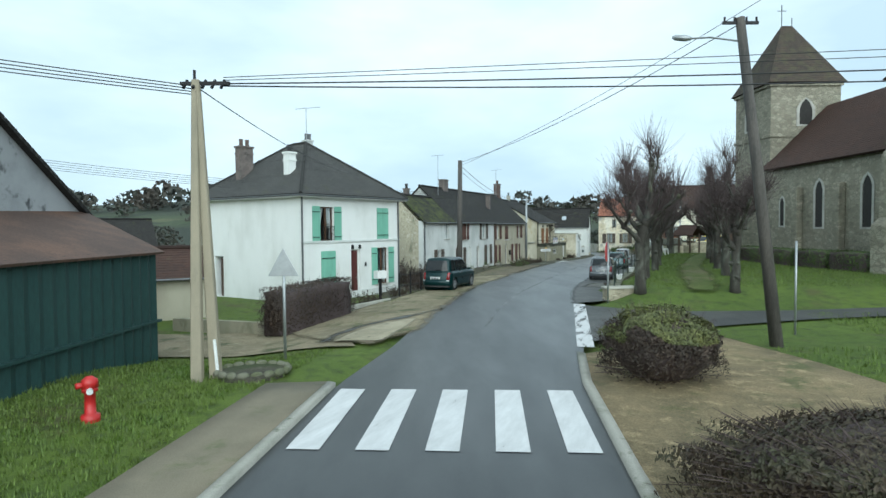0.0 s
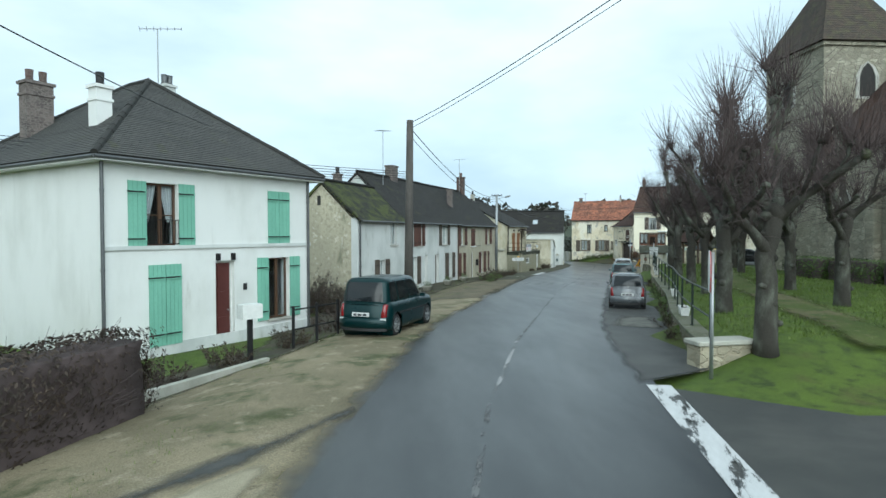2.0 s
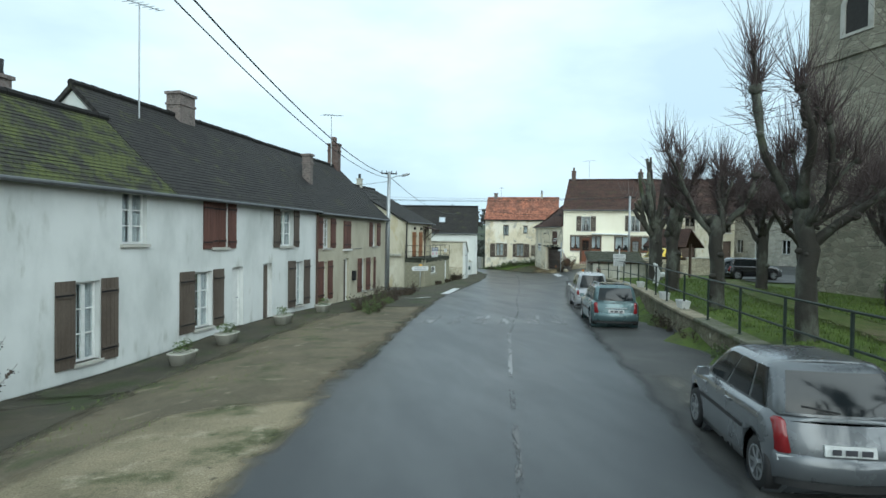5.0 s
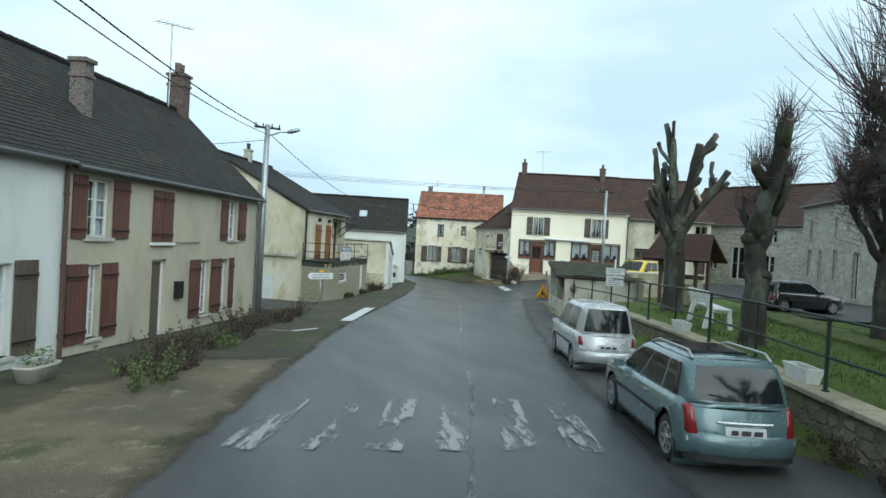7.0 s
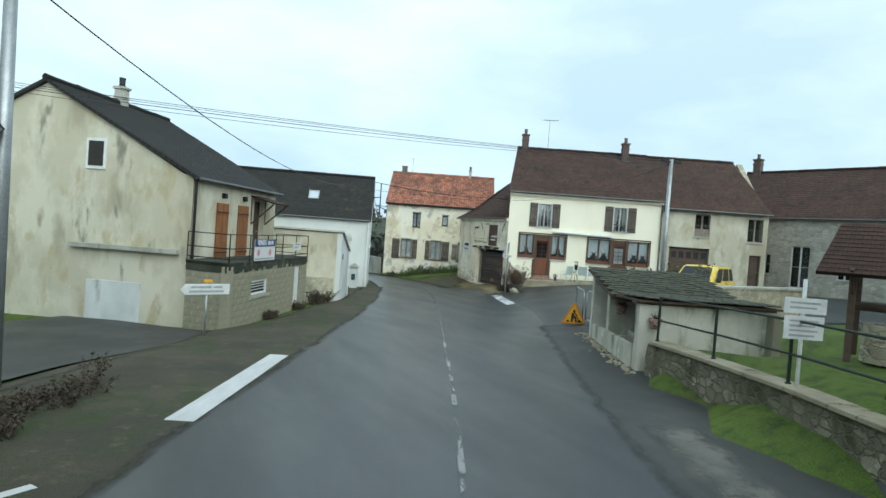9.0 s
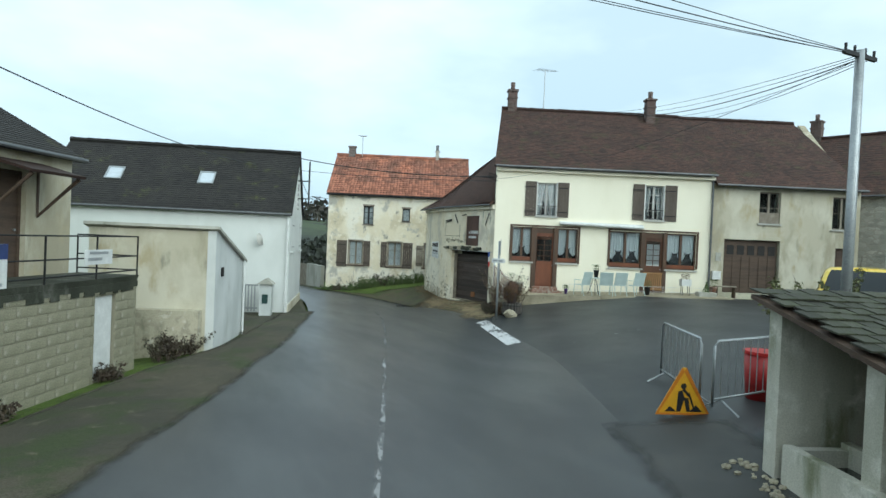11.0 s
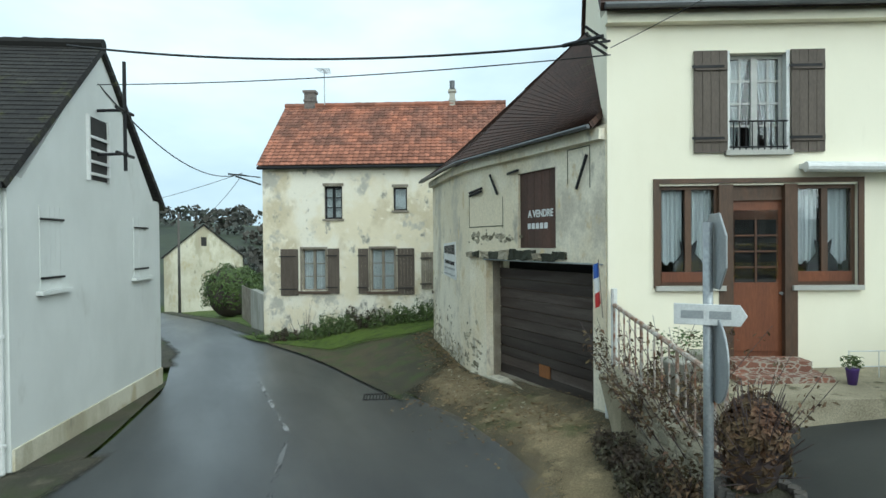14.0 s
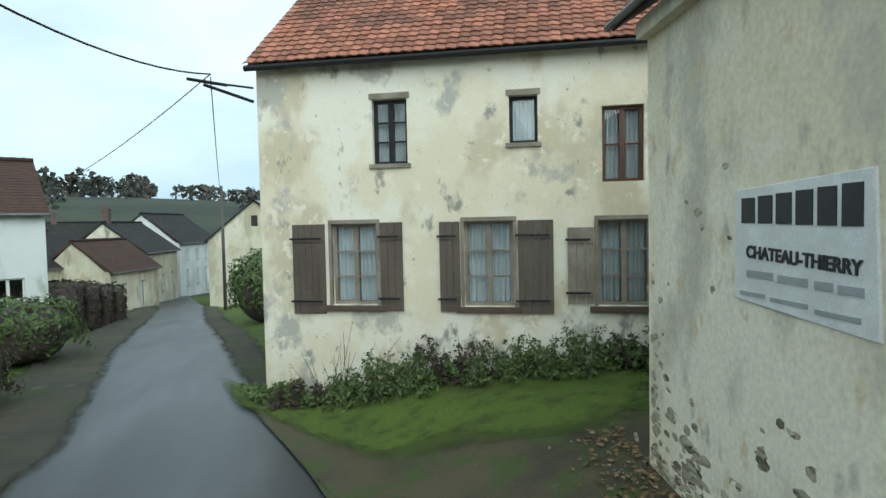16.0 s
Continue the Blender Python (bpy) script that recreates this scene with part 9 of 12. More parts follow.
def wheel(parent, x, y, r, side):
    """A wheel whose axle lies along y; side is +1 for the outer face towards +y."""
    bm = bmesh.new()
    n = 28
    prof = [(-0.10, r * 0.66), (-0.10, r * 0.93), (-0.075, r), (0.075, r), (0.10, r * 0.93), (0.10, r * 0.66)]
    rings = [[bm.verts.new((x + q * math.cos(2 * math.pi * k / n), y + side * o, r + q * math.sin(2 * math.pi * k / n))) for k in range(n)] for o, q in prof]
    for a, b in zip(rings, rings[1:]):
        for k in range(n):
            bm.faces.new((a[k], a[(k + 1) % n], b[(k + 1) % n], b[k]))
    bmesh.ops.recalc_face_normals(bm, faces=bm.faces[:])
    w = part("wheel", bm, RUBBER, parent, "black tyre", 0, True)
    bm = bmesh.new()
    tube(bm, [(x, y + side * 0.02, r), (x, y + side * 0.05, r)], r * 0.66, 24)
    part("brake_disc", bm, TRIM, w)
    bm = bmesh.new()
    for k in range(7):
        a = 2 * math.pi * k / 7
        M = Matrix.Translation((x, y, r)) @ Matrix.Rotation(a, 4, "Y")
        box(bm, r * 0.10, r * 0.62, side * 0.06 if side > 0 else -0.095, side * 0.095 if side > 0 else -0.06, -r * 0.085, r * 0.085, M)
    tube(bm, [(x, y + side * 0.055, r), (x, y + side * 0.11, r)], r * 0.17, 14)
    ro = [[bm.verts.new((x + q * math.cos(2 * math.pi * k / n), y + side * o, r + q * math.sin(2 * math.pi * k / n))) for k in range(n)] for o, q in ((0.04, r * 0.66), (0.105, r * 0.68), (0.105, r * 0.59), (0.05, r * 0.58))]
    for a, b in zip(ro, ro[1:]):
        for k in range(n):
            bm.faces.new((a[k], a[(k + 1) % n], b[(k + 1) % n], b[k]))
    bmesh.ops.recalc_face_normals(bm, faces=bm.faces[:])
    part("rim", bm, ALLOY, w, "alloy rim")
    return w


def end_cap(bm, pairs, n=8):
    """Closes an open end with a fine grid between facing pairs of points."""
    rows = [[a] + [bm.verts.new(a.co.lerp(b.co, k / n)) for k in range(1, n)] + [b] for a, b in pairs]
    for p, q in zip(rows, rows[1:]):
        for k in range(n):
            bm.faces.new((p[k], p[k + 1], q[k + 1], q[k]))


def car(name, m, label, paint, L, W, H, wb, rear, belt, hood, ws, top, tail, group="parked cars", roof_rails=False, lamp="low", r=0.31, window_line=None, bars=False):
    """A car along +x. rear: x of the rear axle from the back; belt: height of the window line; hood: height of the bonnet's front;
    ws: (x of windscreen foot, x of its head) from the front; tail: how far the rear window's head lies in from the back; top: roof crown."""
    t = thing(name, m, label, "car", group)
    x0 = -L / 2
    n = 40
    front_axle = x0 + rear + wb
    xs = [x0 + L * k / n for k in range(n + 1)]
    wsx0, wsx1 = L / 2 - ws[0], L / 2 - ws[1]

    def topz(x):
        """Upper outline of the lower body: the belt, falling to the bonnet."""
        if x <= wsx0:
            f = max(0.0, (x0 + 0.35 - x) / 0.35)
            return belt + 0.04 - 0.10 * f * f - 0.03 * max(0.0, (x - x0) / (wsx0 - x0))
        f = (x - wsx0) / (L / 2 - wsx0)
        return belt + 0.01 - (belt + 0.01 - hood) * (0.35 * f + 0.65 * f ** 3)

    def halfw(x, z):
        e = abs(x) / (L / 2)
        plan = 1 - 0.30 * max(0.0, (e - 0.80) / 0.20) ** 2.2 - 0.02 * e
        if x < 0:
            plan = 1 - 0.16 * max(0.0, (e - 0.86) / 0.14) ** 2.2
        zz = (z - 0.2) / (belt - 0.2)
        sec = 0.94 + 0.06 * math.sin(min(1.0, max(0.0, zz)) * math.pi * 0.72 + 0.35)
        return W / 2 * plan * sec

    bm = bmesh.new()
    levels = 9
    rows = []
    for x in xs:
        zt = topz(x)
        zb = 0.20 + (0.10 * max(0.0, (abs(x) - L / 2 + 0.35) / 0.35) ** 2)
        sec = []
        for k in range(levels + 1):
            z = zb + (zt - zb) * k / levels
            bulge = 1.0
            if k == levels:
                bulge = 0.90
            elif k == levels - 1:
                bulge = 0.985
            sec.append((halfw(x, z) * bulge, z + (0.012 if k == levels else 0)))
        ring = [bm.verts.new((x, w, z)) for w, z in sec]
        mid = [bm.verts.new((x, w * 0.5, sec[-1][1] + 0.02)) for w in (sec[-1][0],)]
        cen = [bm.verts.new((x, 0, sec[-1][1] + 0.028))]
        mirror = [bm.verts.new((x, -sec[-1][0] * 0.5, sec[-1][1] + 0.02))] + [bm.verts.new((x, -w, z)) for w, z in reversed(sec)]
        rows.append(ring + mid + cen + mirror)
    for a, b in zip(rows, rows[1:]):
        for k in range(len(a) - 1):
            bm.faces.new((a[k], a[k + 1], b[k + 1], b[k]))
        bm.faces.new((a[-1], a[0], b[0], b[-1]))
    for ring in (rows[0], rows[-1]):
        end_cap(bm, [(ring[k], ring[-1 - k]) for k in range(levels + 1)])
        bm.faces.new(ring[levels:levels + 5])
    bmesh.ops.remove_doubles(bm, verts=bm.verts[:], dist=0.0005)
    bmesh.ops.recalc_face_normals(bm, faces=bm.faces[:])
    # wheel arches
    for ax in (x0 + rear, front_axle):
        for v in list(bm.verts):
            d = math.hypot(v.co.x - ax, v.co.z - r)
            if d < r + 0.10 and abs(v.co.y) > W * 0.36:
                k = (r + 0.10) / max(d, 0.05)
                if v.co.z > r * 0.4:
                    v.co.x, v.co.z = ax + (v.co.x - ax) * k, r + (v.co.z - r) * k
                else:
                    v.co.x = ax + (v.co.x - ax) * max(1.0, k)
    gone = [f for f in bm.faces if abs(f.calc_center_median().y) > W * 0.34
            and min(math.hypot(f.calc_center_median().x - ax, f.calc_center_median().z - r) for ax in (x0 + rear, front_axle)) < (r + 0.10) * 0.9]
    bmesh.ops.delete(bm, geom=gone, context="FACES")
    body = part("body", bm, paint, t, "painted lower body", 0, True)
    # dark wheel housings
    for ax in (x0 + rear, front_axle):
        for s in (-1, 1):
            bm = bmesh.new()
            tube(bm, [(ax, s * W * 0.28, r + 0.09), (ax, s * (W / 2 - 0.09), r + 0.09)], r + 0.02, 22)
            for v in bm.verts:
                v.co.z = max(0.27, v.co.z)
            part("wheel_housing", bm, RUBBER, t)
    # cabin
    g0, g1 = x0 + 0.05, wsx0
    r0, r1 = x0 + tail, wsx1
    zb, zr = belt + 0.01, H - 0.02
    wb_, wr_ = W / 2 * 0.90, W / 2 * (0.78 if top < 0.5 else 0.72)
    cols = 12
    bm = bmesh.new()
    prof = []
    steps = 12

    def shell(f):
        """Rear end, front end and half width of the cabin at a share of its height, with rounded roof edges."""
        turn = max(0.0, (f - 0.80) / 0.20) ** 2.4
        return g0 + (r0 - g0) * f ** 1.5 + 0.10 * turn, g1 + (r1 - g1) * f ** 1.08 - 0.05 * turn, wb_ + (wr_ - wb_) * f ** 1.3 - 0.07 * turn

    lv = []
    for k in range(steps + 1):
        f = k / steps
        e = f ** 0.9
        z = zb + (zr - zb) * f
        xa, xb, w = shell(f)
        ring = []
        for j in range(cols + 1):
            u = j / cols
            x = xa + (xb - xa) * u
            edge = min(u, 1 - u) * 2
            ring.append((x, w * (1 - 0.10 * (1 - min(1.0, edge * 4)) ** 2), z))
        lv.append(ring)
    grid = [[bm.verts.new(p) for p in ring] + [bm.verts.new((p[0], -p[1], p[2])) for p in reversed(ring)] for ring in lv]
    for a, b in zip(grid, grid[1:]):
        m_ = len(a)
        for k in range(m_ - 1):
            if k != cols:
                bm.faces.new((a[k], a[k + 1], b[k + 1], b[k]))
    end_cap(bm, [(a[0], a[-1]) for a in grid])
    end_cap(bm, [(a[cols], a[cols + 1]) for a in grid])
    # crowned roof
    last = lv[-1]
    tops = []
    for j in range(cols + 1):
        x, w, z = last[j]
        u = j / cols
        crown = top * 0.12 * math.sin(math.pi * (0.12 + 0.76 * u))
        tops.append([grid[-1][j], bm.verts.new((x, w * 0.55, z + crown * 0.8)), bm.verts.new((x, 0, z + crown)), bm.verts.new((x, -w * 0.55, z + crown * 0.8)), grid[-1][2 * cols + 1 - j]])
    for a, b in zip(tops, tops[1:]):
        for k in range(4):
            bm.faces.new((a[k], a[k + 1], b[k + 1], b[k]))
    bm.faces.new(tops[0])
    bm.faces.new(tops[-1][::-1])
    bmesh.ops.recalc_face_normals(bm, faces=bm.faces[:])
    part("cabin", bm, paint, t, "painted roof and pillars", 0, True)

    def cab(u, f, side):
        z = zb + (zr - zb) * f
        xa, xb, w = shell(f)
        edge = min(u, 1 - u) * 2
        return Vector((xa + (xb - xa) * u, side * (w * (1 - 0.10 * (1 - min(1.0, edge * 4)) ** 2) + 0.006), z))

    # side windows
    cuts = window_line or ((0.08, 0.30), (0.335, 0.60), (0.63, 0.90))
    for side in (-1, 1):
        for a, b in cuts:
            bm = bmesh.new()
            gr = []
            for i in range(7):
                u = a + (b - a) * i / 6
                lo, hi = 0.07, 0.86
                if u > 0.84:
                    hi = 0.86 - (u - 0.84) * 3.0
                gr.append([bm.verts.new(cab(u, lo + (hi - lo) * j / 4, side)) for j in range(5)])
            for p, q in zip(gr, gr[1:]):
                for j in range(4):
                    bm.faces.new((p[j], p[j + 1], q[j + 1], q[j]))
            part("side_window", bm, CAR_GLASS, t, "dark side window", 0, True)
    # rear window and windscreen
    for end in (0, 1):
        bm = bmesh.new()
        gr = []
        for i in range(9):
            s = -1 + 2 * i / 8
            row = []
            for j in range(6):
                f = 0.06 + 0.80 * j / 5 if end == 0 else 0.04 + 0.88 * j / 5
                p = cab(0.0 if end == 0 else 1.0, f, 1)
                y = s * (p.y - 0.07)
                x = p.x + (-0.012 if end == 0 else 0.012)
                row.append(bm.verts.new((x, y, p.z)))
            gr.append(row)
        for p, q in zip(gr, gr[1:]):
            for j in range(5):
                bm.faces.new((p[j], p[j + 1], q[j + 1], q[j]))
        part("rear_window" if end == 0 else "windscreen", bm, CAR_GLASS, t, "", 0, True)
    # rear: lamps, plate, bumper, wiper
    bx = x0 - 0.012
    for s in (-1, 1):
        z0, z1 = (belt - 0.36, belt + 0.02) if lamp == "low" else (belt - 0.30, belt - 0.06) if lamp == "small" else (belt - 0.40, belt - 0.02)
        bm = bmesh.new()
        yo = halfw(x0 + 0.02, belt - 0.2)
        lw = 0.11 if lamp == "small" else 0.15
        vs = []
        for zz, i0, xl in ((z0, lw, 0.22), (z1, lw * 0.72, 0.34)):
            vs.append([bm.verts.new(q) for q in ((x0 - 0.02, s * (yo - i0), zz), (x0 - 0.02, s * (yo + 0.012), zz), (x0 + xl, s * (yo + 0.045), zz), (x0 + xl, s * (yo - 0.04), zz))])
        for k in range(4):
            bm.faces.new((vs[0][k], vs[0][(k + 1) % 4], vs[1][(k + 1) % 4], vs[1][k]))
        bm.faces.new(vs[0])
        bm.faces.new(vs[1])
        bmesh.ops.recalc_face_normals(bm, faces=bm.faces[:])
        part("rear_lamp", bm, LAMP_RED, t, "red rear lamp", 0.035, True)
        bm = bmesh.new()
        box(bm, x0 - 0.022, x0 + 0.10, *sorted((s * (yo - 0.13), s * (yo + 0.010))), z0 - 0.07, z0 - 0.005)
        part("reversing_lamp", bm, LAMP_CLEAR, t, "clear lamp", 0.012)
        bm = bmesh.new()
        xf = L / 2 - 0.34
        yf = halfw(L / 2 - 0.1, hood - 0.1)
        box(bm, xf, L / 2 - 0.04, *sorted((s * (yf - 0.26), s * (yf + 0.015))), hood - 0.17, hood - 0.01)
        part("headlamp", bm, LAMP_CLEAR, t, "clear headlamp", 0.03)
        bm = bmesh.new()
        mx = wsx0 - 0.35
        box(bm, mx - 0.07, mx + 0.04, *sorted((s * (W / 2 * 0.95), s * (W / 2 + 0.11))), belt, belt + 0.11)
        part("wing_mirror", bm, paint if not bars else TRIM, t, "", 0.03)
        bm = bmesh.new()
        box(bm, x0 + 0.9, L / 2 - 1.0, *sorted((s * (W / 2 - 0.015), s * (W / 2 + 0.012))), belt - 0.34, belt - 0.29)
        part("rubbing_strip", bm, TRIM, t)
        for hx in (x0 + 1.35, x0 + 2.3):
            bm = bmesh.new()
            box(bm, hx, hx + 0.17, *sorted((s * (W / 2 - 0.02), s * (W / 2 + 0.015))), belt - 0.13, belt - 0.10)
            part("door_handle", bm, paint, t, "", 0.006)
    bm = bmesh.new()
    box(bm, x0 - 0.03, x0, -0.26, 0.26, belt - 0.36, belt - 0.25)
    if roof_rails:
        bs = bmesh.new()
        tube(bs, [(x0 - 0.022, -0.36 + 0.09 * k, belt - 0.20) for k in range(9)], 0.017, 6)
        part("chrome_strip", bs, ALLOY, t, "chrome strip over the plate", 0.004)
    pl = part("number_plate", bm, PLATE, t, "pale number plate", 0.004)
    bm = bmesh.new()
    for a, b in ((-0.20, -0.09), (-0.05, 0.07), (0.11, 0.20)):
        box(bm, x0 - 0.033, x0 - 0.03, a, b, belt - 0.335, belt - 0.275)
    part("plate_bars", bm, PLATE_BAR, pl)
    for sx, s in ((x0, -1), (L / 2, 1)):
        bm = bmesh.new()
        w = halfw(sx * 0.985, 0.45)
        pts = [(-w - 0.035, 0.20), (-w - 0.02, 0.06), (-w * 0.7, 0.0), (0, 0.0), (w * 0.7, 0.0), (w + 0.02, 0.06), (w + 0.035, 0.20)]
        gr = []
        for z, d in ((0.26, 0.0), (0.30, 0.05), (0.50, 0.055), (0.55, 0.01)):
            gr.append([bm.verts.new((sx + s * (d - 0.6 * o), y, z)) for y, o in pts])
        for a, b in zip(gr, gr[1:]):
            for k in range(6):
                bm.faces.new((a[k], a[k + 1], b[k + 1], b[k]))
        bmesh.ops.recalc_face_normals(bm, faces=bm.faces[:])
        part("bumper", bm, paint if not bars else TRIM, t, "bumper", 0, True)
        bm = bmesh.new()
        end = [[bm.verts.new((sx + s * (0.02 - 0.6 * o), y * 0.96, z)) for y, o in pts] for z in (0.19, 0.27)]
        for k in range(6):
            bm.faces.new((end[0][k], end[0][k + 1], end[1][k + 1], end[1][k]))
        bmesh.ops.recalc_face_normals(bm, faces=bm.faces[:])
        part("bumper_skirt", bm, TRIM, t, "black lower edge of the bumper", 0, True)
    bm = bmesh.new()
    tube(bm, [(x0 + 0.03, 0.05, belt + 0.07), (x0 + 0.05, 0.42, belt + 0.12)], 0.012, 5)
    part("wiper", bm, TRIM, t)
    if roof_rails:
        for s in (-1, 1):
            bm = bmesh.new()
            tube(bm, [(r0 + 0.05, s * wr_ * 0.84, zr - 0.0), (r0 + 0.25, s * wr_ * 0.84, zr + 0.09), (r1 - 0.45, s * wr_ * 0.84, zr + 0.09), (r1 - 0.1, s * wr_ * 0.84, zr)], 0.022, 7)
            part("roof_rail", bm, STEEL, t, "bright roof rail", 0, True)
        bm = bmesh.new()
        box(bm, r0 + 0.5, r1 - 0.35, -wr_ * 0.62, wr_ * 0.62, zr + 0.035, zr + 0.062)
        part("glass_roof", bm, CAR_GLASS, t, "dark glass roof panel", 0.01)
    for ax in (x0 + rear, front_axle):
        for s in (-1, 1):
            wheel(t, ax, s * (W / 2 - 0.12), r, s)
    # rounded plan of tail and nose
    for ob in t.children:
        if not ob.name.startswith("wheel"):
            for v in ob.data.vertices:
                e = min(1.0, abs(v.co.y) / (W / 2)) ** 2.3
                lean = min(1.0, max(0.0, (v.co.z - 0.5) / (belt - 0.5))) ** 1.6
                back = max(0.0, 1 - (v.co.x - x0) / 0.7)
                nose = max(0.0, 1 - (L / 2 - v.co.x) / 0.9)
                v.co.x += e * (0.20 * back - 0.24 * nose) + 0.10 * lean * back
    return t


def parked(rw, fw, side, off, L, rear, wb, dz=0.03):
    """The pose of a car whose wheels on one side (+1 left, -1 right) stand at rw and fw."""
    d = Vector((fw[0] - rw[0], fw[1] - rw[1])).normalized()
    n = Vector((-d.y, d.x))
    c = Vector(rw) + d * (L / 2 - rear) - n * side * off
    z = min(road_z(*rw), gz(*rw)) if side > 0 else gz(*rw)
    z2 = min(road_z(*fw), gz(*fw)) if side > 0 else gz(*fw)
    tilt = math.degrees(math.atan2(z - z2, math.dist(rw, fw)))
    zc = z + (z2 - z) * (L / 2 - rear) / wb + dz
    return pose(c.x, c.y, zc, 0, tilt, math.degrees(math.atan2(d.y, d.x)))


car("small_grey_car", parked((8.52, 33.95), (9.42, 36.3), 1, 0.598, 3.133, 0.440, 2.112) @ Matrix.Scale(0.85, 4), "small grey hatchback parked beside the green", car_paint("mid grey metallic", (0.12, 0.13, 0.14)),
    3.56, 1.58, 1.50, 2.40, 0.50, 0.93, 0.78, (0.85, 1.75), 0.35, 0.40, lamp="high", r=0.30)
car("estate_car", parked((12.81, 45.55), (13.75, 48.05), 1, 0.616, 3.661, 0.528, 2.358) @ Matrix.Scale(0.88, 4), "blue green estate car with bright roof rails", car_paint("blue green metallic", (0.105, 0.165, 0.175)),
    4.16, 1.62, 1.46, 2.68, 0.60, 0.90, 0.76, (1.05, 2.0), 0.35, 0.34, roof_rails=True, lamp="high", r=0.315)
car("silver_van_car", parked((14.96, 51.0), (15.92, 53.45), 1, 0.588, 3.444, 0.538, 2.234) @ Matrix.Scale(0.84, 4), "silver box-shaped family van parked by the wall", car_paint("silver metallic", (0.46, 0.47, 0.49)),
    4.10, 1.62, 1.74, 2.66, 0.64, 0.98, 0.80, (0.70, 1.55), 0.5, 0.20, lamp="small", r=0.30, window_line=((0.15, 0.49), (0.54, 0.86)))
car("green_van_car", parked((0.50, 28.15), (1.27, 29.98), -1, 0.626, 3.772, 0.662, 2.346) @ Matrix.Scale(0.92, 4), "dark green people carrier parked on the sandy verge", material("dark green metallic", (0.002, 0.022, 0.024), rough=0.3, metal=0.3, vary=0.025, scale=1.0, fine=200, bump=0.0, spec=0.3, coat=0.15),
    4.10, 1.64, 1.66, 2.55, 0.72, 0.96, 0.80, (1.05, 1.75), 0.3, 0.26, lamp="high", r=0.31)
car("black_car", pose(27.0, 55.3, gz(27.0, 55.3) + 0.02, 0, 0, -14) @ Matrix.Scale(0.74, 4), "black hatchback parked beside the green", car_paint("black paint", (0.010, 0.010, 0.012), 0.2, 0.0),
    4.0, 1.70, 1.50, 2.50, 0.70, 0.93, 0.74, (1.10, 1.85), 0.3, 0.42, lamp="high", r=0.30)
car("yellow_car", pose(31.1, 69.25, gz(31.1, 69.25) + 0.03, 0, 0, -154.5), "yellow car with a black bumper standing on the square", car_paint("bright yellow paint", (0.70, 0.50, 0.035), 0.3, 0.0),
    4.1, 1.72, 1.62, 2.60, 0.75, 0.98, 0.80, (0.95, 1.65), 0.3, 0.25, lamp="high", r=0.30, bars=True)


# ---- poles and cables ----
def pole(name, base, top, r0, r1, mat, label, lamp=None, cross=True, group="utility poles"):
    x, y, z = base
    t = thing(name, pose(x, y, z), label, "pole", group)
    d = Vector(top) - Vector(base)
    bm = bmesh.new()
    tube(bm, [(0, 0, -0.3), tuple(d * 0.5), tuple(d)], [r0, (r0 + r1) / 2, r1], 12)
    part("shaft", bm, mat, t, "", 0, True)
    if cross:
        bm = bmesh.new()
        p = d * 0.985
        box(bm, p.x - 0.45, p.x + 0.45, p.y - 0.03, p.y + 0.03, p.z - 0.04, p.z + 0.03)
        for k in (-0.4, -0.15, 0.15, 0.4):
            tube(bm, [(p.x + k, p.y, p.z + 0.03), (p.x + k, p.y, p.z + 0.14)], 0.025, 6)
        part("crossarm", bm, IRON, t, "dark crossarm with insulators")
    if lamp:
        v = Vector(lamp) - Vector(base)
        p = d * (v.z / d.z - 0.03) if d.z else d
        bm = bmesh.new()
        tube(bm, [p, p.lerp(v, 0.6) + Vector((0, 0, 0.06)), v], 0.025, 6)
        arm = part("lamp_arm", bm, STEEL, t)
        e = (v - p).normalized()
        bm = bmesh.new()
        tube(bm, [v - e * 0.05, v + e * 0.1, v + e * 0.36, v + e * 0.43], [0.04, 0.08, 0.07, 0.03], 10)
        part("lamp_head", bm, STEEL, arm, "street lamp head", 0, True)
    return t


